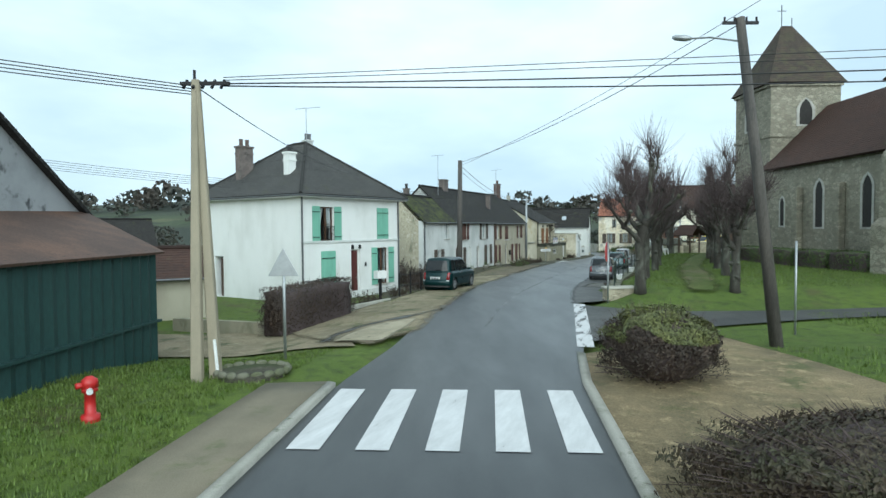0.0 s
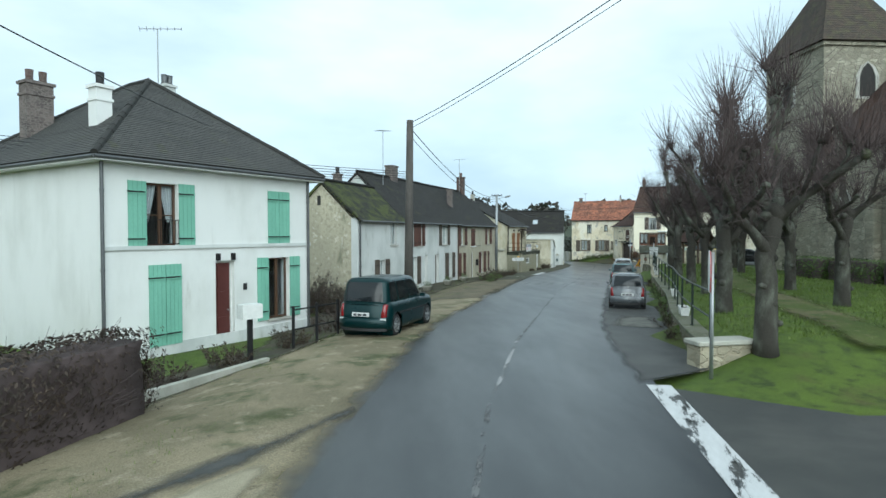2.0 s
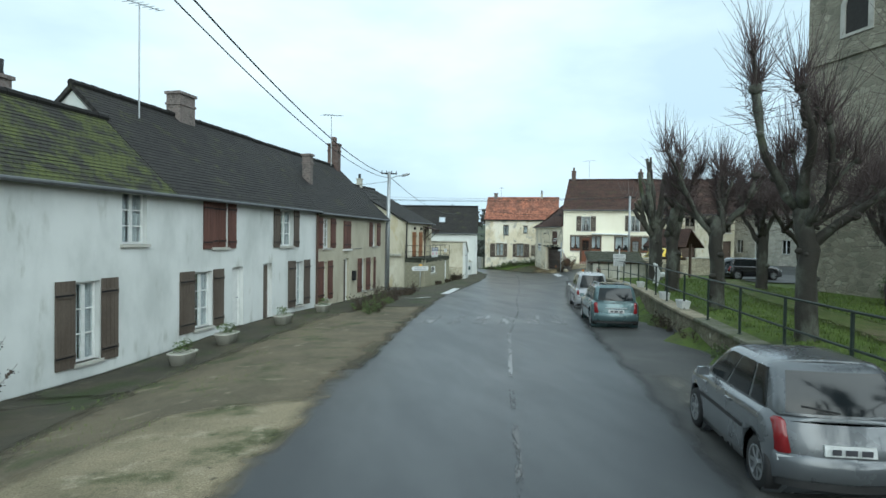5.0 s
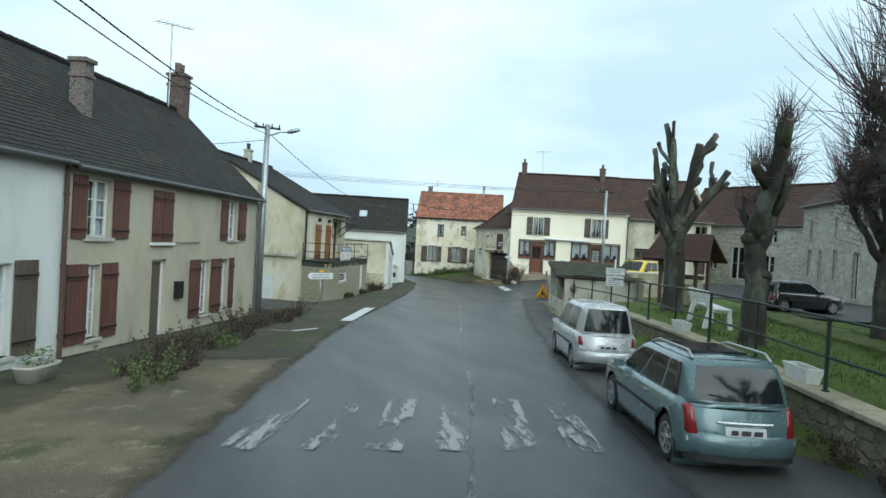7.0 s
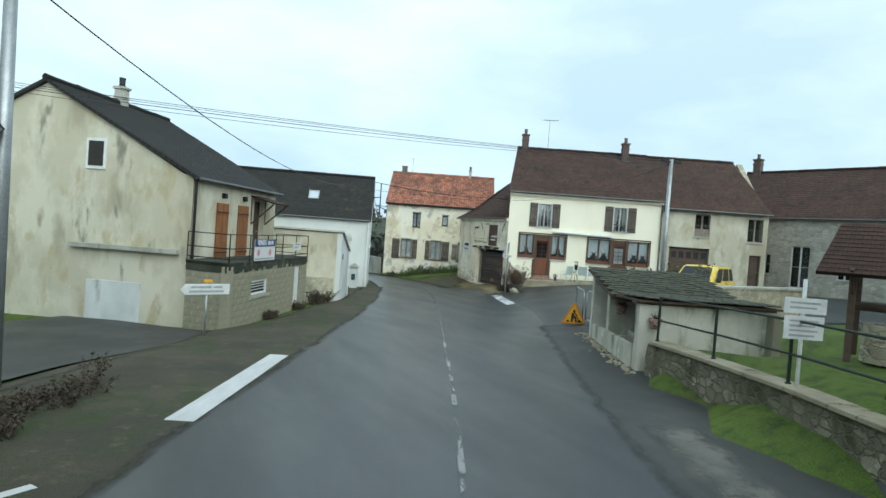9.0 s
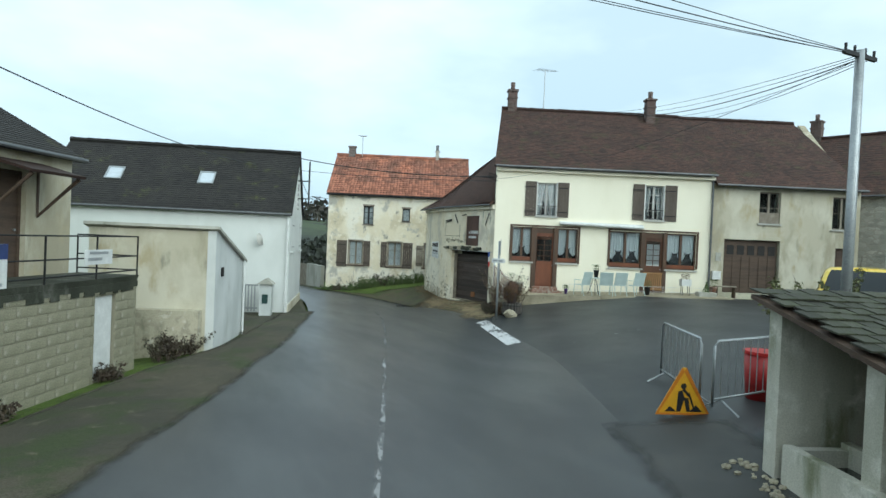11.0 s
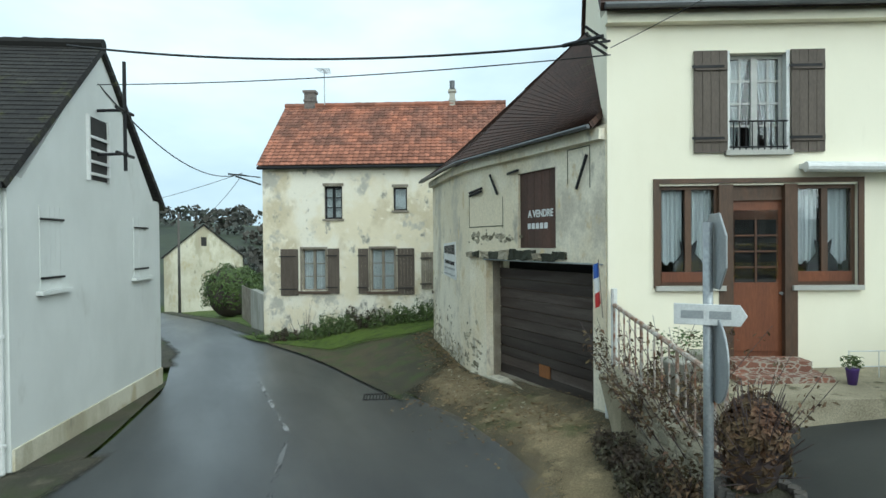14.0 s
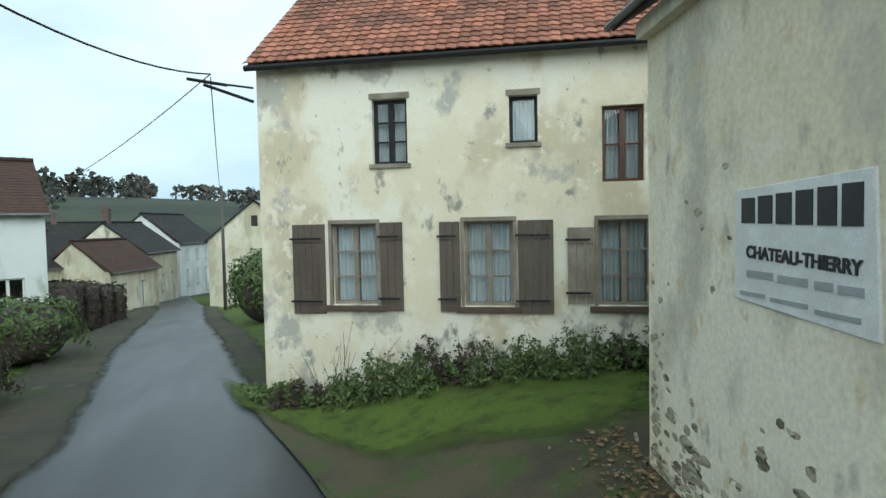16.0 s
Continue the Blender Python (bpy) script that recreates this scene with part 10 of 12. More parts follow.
def twin_pole():
    x, y = -4.87, 12.0
    t = thing("twin_pole", pose(x, y, gz(x, y)), "pale concrete pole of two slanting legs", "pole", "utility poles")
    top = Vector((-0.35, 0.9, 6.2))
    for k, off in enumerate(((-0.06, 0.0), (0.22, 0.25))):
        bm = bmesh.new()
        w = 0.11
        rings = []
        for f, ww in ((-0.05, 0.115), (0.5, 0.09), (1.0, 0.06)):
            c = Vector((off[0], off[1], 0)).lerp(top + Vector((0.05 * k, 0, 0)), f)
            rings.append([bm.verts.new((c.x + a * ww, c.y + b * ww * 0.8, c.z)) for a, b in ((-1, -1), (1, -1), (1, 1), (-1, 1))])
        for p, q in zip(rings, rings[1:]):
            for i in range(4):
                bm.faces.new((p[i], p[(i + 1) % 4], q[(i + 1) % 4], q[i]))
        bm.faces.new(rings[-1])
        bmesh.ops.recalc_face_normals(bm, faces=bm.faces[:])
        part("leg", bm, POLE_CONCRETE, t, "", 0.02)
    bm = bmesh.new()
    box(bm, top.x - 0.3, top.x + 0.75, top.y - 0.04, top.y + 0.04, top.z - 0.12, top.z - 0.05)
    for k in range(5):
        tube(bm, [(top.x - 0.2 + 0.2 * k, top.y - 0.1, top.z - 0.2), (top.x - 0.2 + 0.2 * k, top.y + 0.1, top.z)], 0.035, 6)
    tube(bm, [(top.x, top.y, top.z), (top.x, top.y, top.z + 0.2)], 0.03, 6)
    part("bracket", bm, IRON, t, "dark cable brackets")
    bm = bmesh.new()
    tube(bm, [(0.3, 0.15, 0.0), (0.22, 0.2, 0.75)], 0.035, 8)
    part("earth_cover", bm, WHITE_PAINT, t, "white cable cover")
    return t


twin_pole()
pole("wooden_pole", (8.45, 14.9, gz(8.45, 14.9)), (7.55, 15.2, 8.9), 0.16, 0.11, POLE_WOOD, "leaning dark wooden pole with a street lamp", lamp=(6.5, 15.7, 8.55))
pole("wooden_pole", (0.98, 33.6, gz(0.98, 33.6)), (1.06, 33.85, 7.45), 0.17, 0.12, POLE_WOOD, "dark wooden pole on the verge before the row house", cross=False)
pole("lamp_pole", (8.78, 61.95, gz(8.78, 61.95)), (8.8, 61.75, 6.64), 0.13, 0.09, STEEL, "grey pole with a street lamp beside the beige house", lamp=(9.5, 61.5, 6.42))
pole("steel_pole", (27.08, 67.25, gz(27.08, 67.25)), (27.08, 67.23, 6.15), 0.09, 0.07, STEEL, "slim grey steel pole behind the wash house")
pole("lane_pole", (22.15, 124.0, gz(22.15, 124.0)), (22.15, 124.0, 4.9), 0.11, 0.08, POLE_WOOD, "dark pole beside the lane", cross=False)


def cable(a, b, sag, r=0.012, label="black overhead cable between poles", group="overhead cables"):
    a, b = Vector(a), Vector(b)
    bm = bmesh.new()
    n = 18
    tube(bm, [a.lerp(b, k / n) - Vector((0, 0, sag * 4 * (k / n) * (1 - k / n))) - a for k in range(n + 1)], r, 5)
    ob = mesh_ob("overhead_cable", bm, CABLE, True)
    ob.location = a
    return tagged(ob, label, "cable", group)


P0 = (-5.2, 12.9, 6.75)
PR = (7.55, 15.2, 8.75)
for dz, sg in ((0.0, 0.35), (0.12, 0.2), (0.3, 0.05), (0.45, 0.0)):
    cable((P0[0] + 0.6, P0[1], P0[2] + dz * 0.4), (26, 12.0, 7.3 + dz), sg, 0.016 if dz < 0.2 else 0.009)
for k in range(4):
    cable((P0[0], P0[1], P0[2] - 0.06 * k), (-26, 7.0 - 0.6 * k, 9.5 - 0.25 * k), 0.25, 0.012)
cable(P0, (-4.6, 29.6, 6.4), 0.25, 0.012)
cable((1.06, 33.85, 7.35), PR, 0.35, 0.012)
cable((1.06, 33.85, 7.15), (11.5, 15.9, 11.5), 0.4, 0.010)
cable((1.06, 33.85, 7.2), (8.8, 61.75, 6.45), 0.75, 0.016)
cable((1.06, 33.85, 6.9), (8.8, 61.75, 6.3), 0.8, 0.012)
for k in range(5):
    cable((1.0, 33.8, 5.6 - 0.08 * k), (-22, 26.0 + 0.5 * k, 7.4 - 0.1 * k), 0.35, 0.010)
cable((8.8, 61.75, 6.4), (20.2, 88.3, 5.6), 0.8, 0.014)
cable((8.8, 61.75, 6.1), (3.5, 64.5, 5.6), 0.05, 0.010)
PS = (27.08, 67.23, 6.0)
for k in range(4):
    cable((PS[0] - 0.3 + 0.2 * k, PS[1], PS[2] + 0.08), (-3.0, 64.2 + 1.1 * k, 5.3 + 0.16 * k), 0.30 + 0.09 * (k % 3), 0.008 if k == 1 else 0.006)
for k in range(5):
    cable((PS[0] - 0.2 + 0.1 * k, PS[1], PS[2]), (36.0 + 0.5 * k, 84.6 - 0.25 * k, 9.35), 0.25 + 0.08 * k, 0.012 if k == 2 else 0.006)
cable((29.15, 82.6, 5.4), (21.6, 87.6, 6.0), 0.25, 0.02)
cable((29.15, 82.6, 5.2), (21.9, 88.2, 5.5), 0.1, 0.010)
cable((21.9, 88.0, 5.6), (25.0, 96.4, 4.9), 0.7, 0.014)
cable((25.0, 96.4, 4.85), (22.15, 124.0, 4.7), 0.9, 0.010)
cable((25.0, 96.4, 4.9), (9, 128, 5.0), 0.9, 0.010)
cable((29.15, 82.6, 5.3), (27.08, 67.23, 6.0), 0.4, 0.006)
bm = bmesh.new()
for k in range(3):
    tube(bm, [(0, 0, 0.1 * k), (-0.55, -0.25, 0.1 * k + 0.05)], 0.02, 6)
tube(bm, [(-0.45, -0.5, 0.05), (-0.65, 0.15, 0.1)], 0.03, 6)
ob = mesh_ob("cable_bracket", bm, IRON)
ob.matrix_world = pose(29.2, 82.75, 5.25)
tagged(ob, "dark iron cable bracket on the corner of the cream house", "cable bracket")
antenna("roof_aerial", -7.6, 33.6, 8.0, 10.4, 20)
antenna("roof_aerial", -0.3, 46.9, 6.2, 9.3, 60)
antenna("roof_aerial", 5.6, 61.5, 6.8, 9.5, 40)
antenna("roof_aerial", 33.3, 85.5, 8.9, 11.2, 10)
antenna("roof_aerial", 28.2, 98.6, 7.9, 9.2, 70)


# ---- street furniture ----
def signpost(name, x, y, h, r, label, mat=None, group=""):
    t = thing(name, pose(x, y, gz(x, y)), label, "signpost", group)
    bm = bmesh.new()
    tube(bm, [(0, 0, -0.2), (0, 0, h)], r, 10)
    part("post", bm, mat or STEEL, t, "", 0, True)
    return t


SIGN_BACK = plain("grey sign back", (0.40, 0.42, 0.43), 0.5, 0.4)
SIGN_WHITE = plain("white sign face", (0.70, 0.71, 0.70), 0.4)
SIGN_RED = plain("red sign face", (0.48, 0.02, 0.02), 0.4)
SIGN_YELLOW = plain("yellow sign face", (0.78, 0.40, 0.02), 0.4)
SIGN_BLUE = plain("blue sign face", (0.03, 0.10, 0.42), 0.4)
BLACK_INK = plain("black sign ink", (0.015, 0.015, 0.018), 0.5)

t = signpost("warning_sign", -3.69, 14.0, 2.55, 0.035, "grey back of a triangular warning sign on its post")
bm = bmesh.new()
poly_prism(bm, [(-0.36, 1.95), (0.36, 1.95), (0.0, 2.6)], -0.05, -0.03)
part("triangle", bm, SIGN_BACK, t, "", 0.01)

t = signpost("stop_post", 6.45, 23.0, 2.35, 0.035, "grey post with a red and white sign seen edge on")
bm = bmesh.new()
pts = [(0.4 * math.cos(math.pi / 8 + k * math.pi / 4), 2.0 + 0.4 * math.sin(math.pi / 8 + k * math.pi / 4)) for k in range(8)]
poly_prism(bm, pts, 0.035, 0.05, Matrix.Rotation(radians(64), 4, "Z"))
part("plate", bm, SIGN_RED, t, "red octagon", 0.004)
bm = bmesh.new()
poly_prism(bm, [(x * 1.04, 2.0 + (z - 2.0) * 1.04) for x, z in pts], 0.05, 0.06, Matrix.Rotation(radians(64), 4, "Z"))
part("rim", bm, SIGN_WHITE, t, "", 0.004)

t = signpost("thin_post", 9.84, 16.5, 2.55, 0.03, "thin pale metal post at the edge of the grass")

t = signpost("junction_signpost", 27.28, 79.1, 2.80, 0.037, "grey junction post with sign backs and a pale arrow board")
for z, rr, n in ((2.58, 0.31, 8), (1.75, 0.33, 24)):
    bm = bmesh.new()
    pts = [(rr * math.cos(math.pi / n + 2 * k * math.pi / n), z + rr * math.sin(math.pi / n + 2 * k * math.pi / n)) for k in range(n)]
    poly_prism(bm, pts, -0.06, -0.045, Matrix.Rotation(radians(58), 4, "Z"))
    part("sign_plate", bm, SIGN_BACK, t, "grey sign back", 0.004)
bm = bmesh.new()
poly_prism(bm, [(-0.24, 2.02), (0.22, 2.02), (0.27, 2.10), (0.22, 2.18), (-0.24, 2.18)], -0.07, -0.055, Matrix.Rotation(radians(-48), 4, "Z"))
ar = part("arrow_board", bm, SIGN_WHITE, t, "pale direction board", 0.004)
bm = bmesh.new()
for a, b in ((-0.19, -0.03), (0.01, 0.16)):
    box(bm, a, b, -0.074, -0.07, 2.07, 2.13, Matrix.Rotation(radians(-48), 4, "Z"))
part("lettering", bm, SIGN_BACK, ar)

t = signpost("direction_sign", 11.95, 68.3, 1.55, 0.03, "small pale direction board on a post before the terrace")
bm = bmesh.new()
poly_prism(bm, [(-0.74, 1.35), (-0.60, 1.2), (0.62, 1.2), (0.62, 1.5), (-0.60, 1.5)], -0.06, -0.04, Matrix.Rotation(radians(20), 4, "Z"))
bd = part("board", bm, SIGN_WHITE, t, "", 0.01)
bm = bmesh.new()
for z, a, b in ((1.38, -0.45, 0.1), (1.38, 0.16, 0.4), (1.26, -0.5, 0.45)):
    box(bm, a, b, -0.066, -0.06, z, z + 0.06, Matrix.Rotation(radians(20), 4, "Z"))
part("lettering", bm, SIGN_BACK, bd)
bm = bmesh.new()
box(bm, -0.12, 0.12, -0.06, -0.04, 1.54, 1.63, Matrix.Rotation(radians(20), 4, "Z"))
part("small_plate", bm, SIGN_YELLOW, t, "small yellow plate", 0.004)

t = signpost("notice_post", 20.35, 57.0, 1.95, 0.03, "white notice board on a post by the wall", SIGN_WHITE)
for z0, z1, w in ((1.02, 1.38, 0.30), (1.42, 1.66, 0.32)):
    M = Matrix.Rotation(radians(-24), 4, "Z")
    bm = bmesh.new()
    box(bm, -w, w, -0.06, -0.04, z0, z1, M)
    bd = part("board", bm, SIGN_WHITE, t, "white board", 0.02)
    bm = bmesh.new()
    for k in range(4 if z1 < 1.4 else 2):
        z = z1 - 0.09 - 0.075 * k
        box(bm, -w * 0.75, w * (0.7 - 0.15 * (k % 2)), -0.064, -0.06, z, z + 0.03, M)
    part("lettering", bm, SIGN_BACK, bd)


def text_mesh(body, size, mat, parent, m, depth=0.004, name="lettering", label="", squeeze=1.0):
    cu = bpy.data.curves.new(name, "FONT")
    cu.body, cu.size, cu.extrude, cu.offset = body, size, depth, size * 0.03
    cu.align_x, cu.align_y = "CENTER", "CENTER"
    tmp = bpy.data.objects.new(name, cu)
    scene.collection.objects.link(tmp)
    me = bpy.data.meshes.new_from_object(tmp.evaluated_get(bpy.context.evaluated_depsgraph_get()))
    bpy.data.objects.remove(tmp)
    me.transform(m @ Matrix.Rotation(math.pi / 2, 4, "X") @ Matrix.Diagonal((squeeze, 1, 1, 1)))
    me.materials.clear()
    me.materials.append(mat)
    ob = new(name, me)
    ob.parent = parent
    return tagged(ob, label) if label else ob


# roadworks triangle
t = thing("roadworks_sign", pose(23.62, 67.5, gz(23.62, 67.5), 0, 0, -22), "yellow roadworks triangle standing on the asphalt", "road sign")
bm = bmesh.new()
poly_prism(bm, [(-0.42, 0.03), (0.42, 0.03), (0.03, 0.74), (-0.03, 0.74)], -0.02, 0.0)
part("plate", bm, SIGN_YELLOW, t, "", 0.008)
bm = bmesh.new()
for q in ([(-0.42, 0.03), (0.42, 0.03), (0.37, 0.06), (-0.37, 0.06)], [(0.42, 0.03), (0.03, 0.74), (0.0, 0.68), (0.37, 0.06)], [(-0.03, 0.74), (-0.42, 0.03), (-0.37, 0.06), (0.0, 0.68)]):
    poly_prism(bm, q, -0.026, -0.02)
part("border", bm, plain("orange sign border", (0.62, 0.20, 0.015), 0.4), t, "thin orange border")
bm = bmesh.new()
for q in ([(-0.28, 0.08), (-0.1, 0.08), (-0.2, 0.16)], [(0.1, 0.08), (0.3, 0.08), (0.2, 0.18)], [(-0.10, 0.08), (-0.04, 0.08), (0.02, 0.28), (-0.02, 0.40), (-0.08, 0.38)], [(0.06, 0.08), (0.11, 0.08), (0.08, 0.28), (0.0, 0.30)],
          [(-0.02, 0.40), (0.08, 0.30), (0.10, 0.33), (0.0, 0.44)], [(0.06, 0.36), (0.16, 0.12), (0.18, 0.13), (0.09, 0.37)]):
    poly_prism(bm, q, -0.026, -0.02)
tube(bm, [(0.0, -0.023, 0.46), (0.0, -0.020, 0.46)], 0.045, 12)
part("pictogram", bm, BLACK_INK, t, "black digging pictogram")
bm = bmesh.new()
tube(bm, [(-0.25, 0.0, 0.05), (-0.25, 0.32, 0.0)], 0.015, 6)
tube(bm, [(0.25, 0.0, 0.05), (0.25, 0.32, 0.0)], 0.015, 6)
tube(bm, [(0, 0.0, 0.6), (0, 0.34, 0.0)], 0.015, 6)
part("stand", bm, STEEL, t)


def barrier(x, y, yaw, tip=0.0):
    t = thing("barrier", pose(x, y, gz(x, y), 0, tip, yaw), "light steel crowd barrier on the square", "barrier", "barriers by the wash house")
    bm = bmesh.new()
    tube(bm, [(-0.9, 0, 0.12), (-0.9, 0, 1.0), (-0.82, 0, 1.08), (0.82, 0, 1.08), (0.9, 0, 1.0), (0.9, 0, 0.12)], 0.02, 7)
    tube(bm, [(-0.9, 0, 0.22), (0.9, 0, 0.22)], 0.018, 7)
    part("frame", bm, STEEL, t, "", 0, True)
    for k in range(9):
        bm = bmesh.new()
        tube(bm, [(-0.72 + 0.18 * k, 0, 0.22), (-0.72 + 0.18 * k, 0, 1.07)], 0.009, 6)
        part("bar", bm, STEEL, t)
    for s in (-0.7, 0.7):
        bm = bmesh.new()
        tube(bm, [(s, -0.3, 0.02), (s, 0, 0.2), (s, 0.3, 0.02)], 0.016, 6)
        part("foot", bm, STEEL, t)


barrier(24.75, 67.25, 5)
barrier(24.4, 68.3, 62)

# hydrant and stone-edged flower bed
t = thing("hydrant", pose(-5.62, 9.55, gz(-5.62, 9.55)), "red fire hydrant standing in the grass", "hydrant")
bm = bmesh.new()
tube(bm, [(0, 0, -0.1), (0, 0, 0.06), (0, 0, 0.07), (0, 0, 0.42), (0, 0, 0.44), (0, 0, 0.5)], [0.14, 0.14, 0.085, 0.08, 0.12, 0.12], 14)
part("column", bm, SIGN_RED, t, "", 0, True)
bm = bmesh.new()
tube(bm, [(0, 0, 0.5), (0, 0, 0.62), (0, 0, 0.68)], [0.13, 0.12, 0.05], 14)
tube(bm, [(-0.05, -0.05, 0.55), (-0.14, -0.14, 0.55)], 0.05, 8)
part("cap", bm, SIGN_RED, t, "", 0, True)
bm = bmesh.new()
tube(bm, [(0.06, -0.1, 0.47), (0.1, -0.17, 0.47)], 0.05, 8)
part("outlet", bm, SIGN_WHITE, t, "white outlet cap")

t = thing("flower_bed", pose(-3.95, 12.45, gz(-3.95, 12.45), 0, 0, 12), "small flower bed edged with mossy stones", "flower bed")
random.seed(31)
for k in range(18):
    a = 2 * math.pi * k / 18
    bm = bmesh.new()
    bmesh.ops.create_icosphere(bm, subdivisions=2, radius=1.0, matrix=Matrix.Translation((0.72 * math.cos(a), 0.55 * math.sin(a), 0.06)) @ Matrix.Rotation(a, 4, "Z") @ Matrix.Diagonal((0.08, 0.13, 0.085, 1)))
    for v in bm.verts:
        v.co += Vector((noise.noise(v.co * 6), noise.noise(v.co * 6 + Vector((5, 0, 0))), 0)) * 0.03
    part("edge_stone", bm, MOSSY, t, "", 0, True)
bm = bmesh.new()
tube(bm, [(0, 0, -0.05), (0, 0, 0.07)], [0.7, 0.62], 18)
part("soil", bm, DIRT, t)

# flower pots before the row house
def trough(x, y, yaw, label, plant=None, s=1.0):
    t = thing("flower_pot", pose(x, y, gz(x, y) + 0.01, 0, 0, yaw), label, "flower pot", "pots before the row house")
    bm = bmesh.new()
    rings = []
    for r, z in ((0.26, 0.0), (0.34, 0.26), (0.37, 0.28), (0.37, 0.31), (0.30, 0.31), (0.28, 0.22)):
        rings.append([bm.verts.new((s * r * math.copysign(abs(math.cos(a)) ** 0.5, math.cos(a)) * 1.0, s * 0.62 * r * math.copysign(abs(math.sin(a)) ** 0.5, math.sin(a)), z * s)) for a in [2 * math.pi * (k + 0.5) / 16 for k in range(16)]])
    for a, b in zip(rings, rings[1:]):
        for k in range(16):
            bm.faces.new((a[k], a[(k + 1) % 16], b[(k + 1) % 16], b[k]))
    bm.faces.new(rings[-1])
    bm.faces.new(rings[0][::-1])
    bmesh.ops.recalc_face_normals(bm, faces=bm.faces[:])
    part("pot", bm, CONCRETE if plant is not BRICK_RED else BRICK_RED, t, "", 0, True)
    def ins():
        v = Vector((random.uniform(-0.26, 0.26), random.uniform(-0.14, 0.14), random.uniform(0.3, 0.55))) * s
        return v, Vector((0, 0, 1))
    leaf_mass("plant", ins, 160, 0.04, LEAF_GREEN, None, "small green plant", parent=t)
    return t


for u, off in ((3.9, 1.25), (6.1, 1.0), (9.0, 1.15), (12.2, 1.1)):
    p = row_point(u)
    trough(p[0] + RD.y * off, p[1] - RD.x * off, 65, "pale stone flower trough with a winter plant")


# terrace of the cream house
def terrace_slab():
    d = (Vector((*CB, 0)) - Vector((*CA, 0))).normalized()
    n = Vector((d.y, -d.x, 0))
    a = Vector((*CA, 0)) - d * 0.15 + n * 1.85
    t = thing("front_terrace", facade((a.x, a.y), (a.x + d.x, a.y + d.y), 0.0), "worn pale concrete terrace before the cream house", "terrace", kind="structure")
    bm = bmesh.new()
    vs = []
    L = 9.6
    for k in range(13):
        u = L * k / 12
        vs.append((u, 0.53 + 0.02 * k, random.uniform(-0.08, 0.08) + 0.55 * (1 - k / 12)))
    lo, hi, bk = [], [], []
    for u, z, j in vs:
        lo.append(bm.verts.new((u, j, z - 0.9)))
        hi.append(bm.verts.new((u, j, z)))
        bk.append(bm.verts.new((u, 1.84, z + 0.06)))
    for k in range(12):
        bm.faces.new((lo[k], lo[k + 1], hi[k + 1], hi[k]))
        bm.faces.new((hi[k], hi[k + 1], bk[k + 1], bk[k]))
    bm.faces.new((lo[0], hi[0], bk[0]))
    bm.faces.new((lo[-1], bk[-1], hi[-1]))
    bmesh.ops.recalc_face_normals(bm, faces=bm.faces[:])
    part("slab", bm, PALE_APRON, t)
    return t, d, n


TER, CD, CN = terrace_slab()


def on_terrace(u, off):
    p = Vector((*CA, 0)) + CD * u + CN * off
    return p.x, p.y, 0.57 + 0.02 * u


MINT = plain("pale mint garden furniture", (0.50, 0.60, 0.57), 0.5)
MINT_CLOTH = material("pale mint mesh cloth", (0.50, 0.60, 0.58), rough=0.8, vary=0.15, scale=4, fine=120, bump=0.2)


def garden_chair(x, y, z, yaw):
    t = thing("garden_chair", pose(x, y, z, 0, 0, yaw), "pale mint garden chair with a mesh seat and back", "chair", "garden chairs on the terrace")
    for s in (-0.25, 0.25):
        bm = bmesh.new()
        tube(bm, [(s, -0.25, 0), (s, -0.22, 0.4), (s, -0.22, 0.62), (s, 0.12, 0.62)], 0.014, 6)
        part("arm_leg", bm, MINT, t)
        bm = bmesh.new()
        tube(bm, [(s, 0.3, 0), (s, 0.15, 0.42), (s, 0.3, 0.95)], 0.014, 6)
        part("back_leg", bm, MINT, t)
    bm = bmesh.new()
    box(bm, -0.24, 0.24, -0.24, 0.18, 0.415, 0.43)
    part("seat", bm, MINT_CLOTH, t, "", 0.004)
    bm = bmesh.new()
    box(bm, -0.24, 0.24, -0.008, 0.008, 0.0, 0.54, Matrix.Translation((0, 0.165, 0.43)) @ Matrix.Rotation(radians(-16), 4, "X"))
    part("backrest", bm, MINT_CLOTH, t, "", 0.004)
    return t


PURPLE = plain("purple plastic", (0.075, 0.035, 0.19), 0.45)
first_chair = garden_chair(*on_terrace(3.55, 1.2), 190)
for u, o, yaw in ((4.45, 1.25, 150), (5.0, 1.2, 165), (5.75, 1.1, 175)):
    x, y, z = on_terrace(u, o)
    copy_thing(first_chair, pose(x, y, z, 0, 0, yaw))
x, y, z = on_terrace(4.05, 1.1)
t = thing("garden_table", pose(x, y, z), "small dark round garden table", "table")
bm = bmesh.new()
tube(bm, [(0, 0, 0.68), (0, 0, 0.71)], 0.32, 20)
part("tabletop", bm, MINT, t)
for k in range(3):
    a = 2.1 * k
    bm = bmesh.new()
    tube(bm, [(0.05 * math.cos(a), 0.05 * math.sin(a), 0.68), (0.26 * math.cos(a), 0.26 * math.sin(a), 0)], 0.014, 6)
    part("leg", bm, IRON, t)
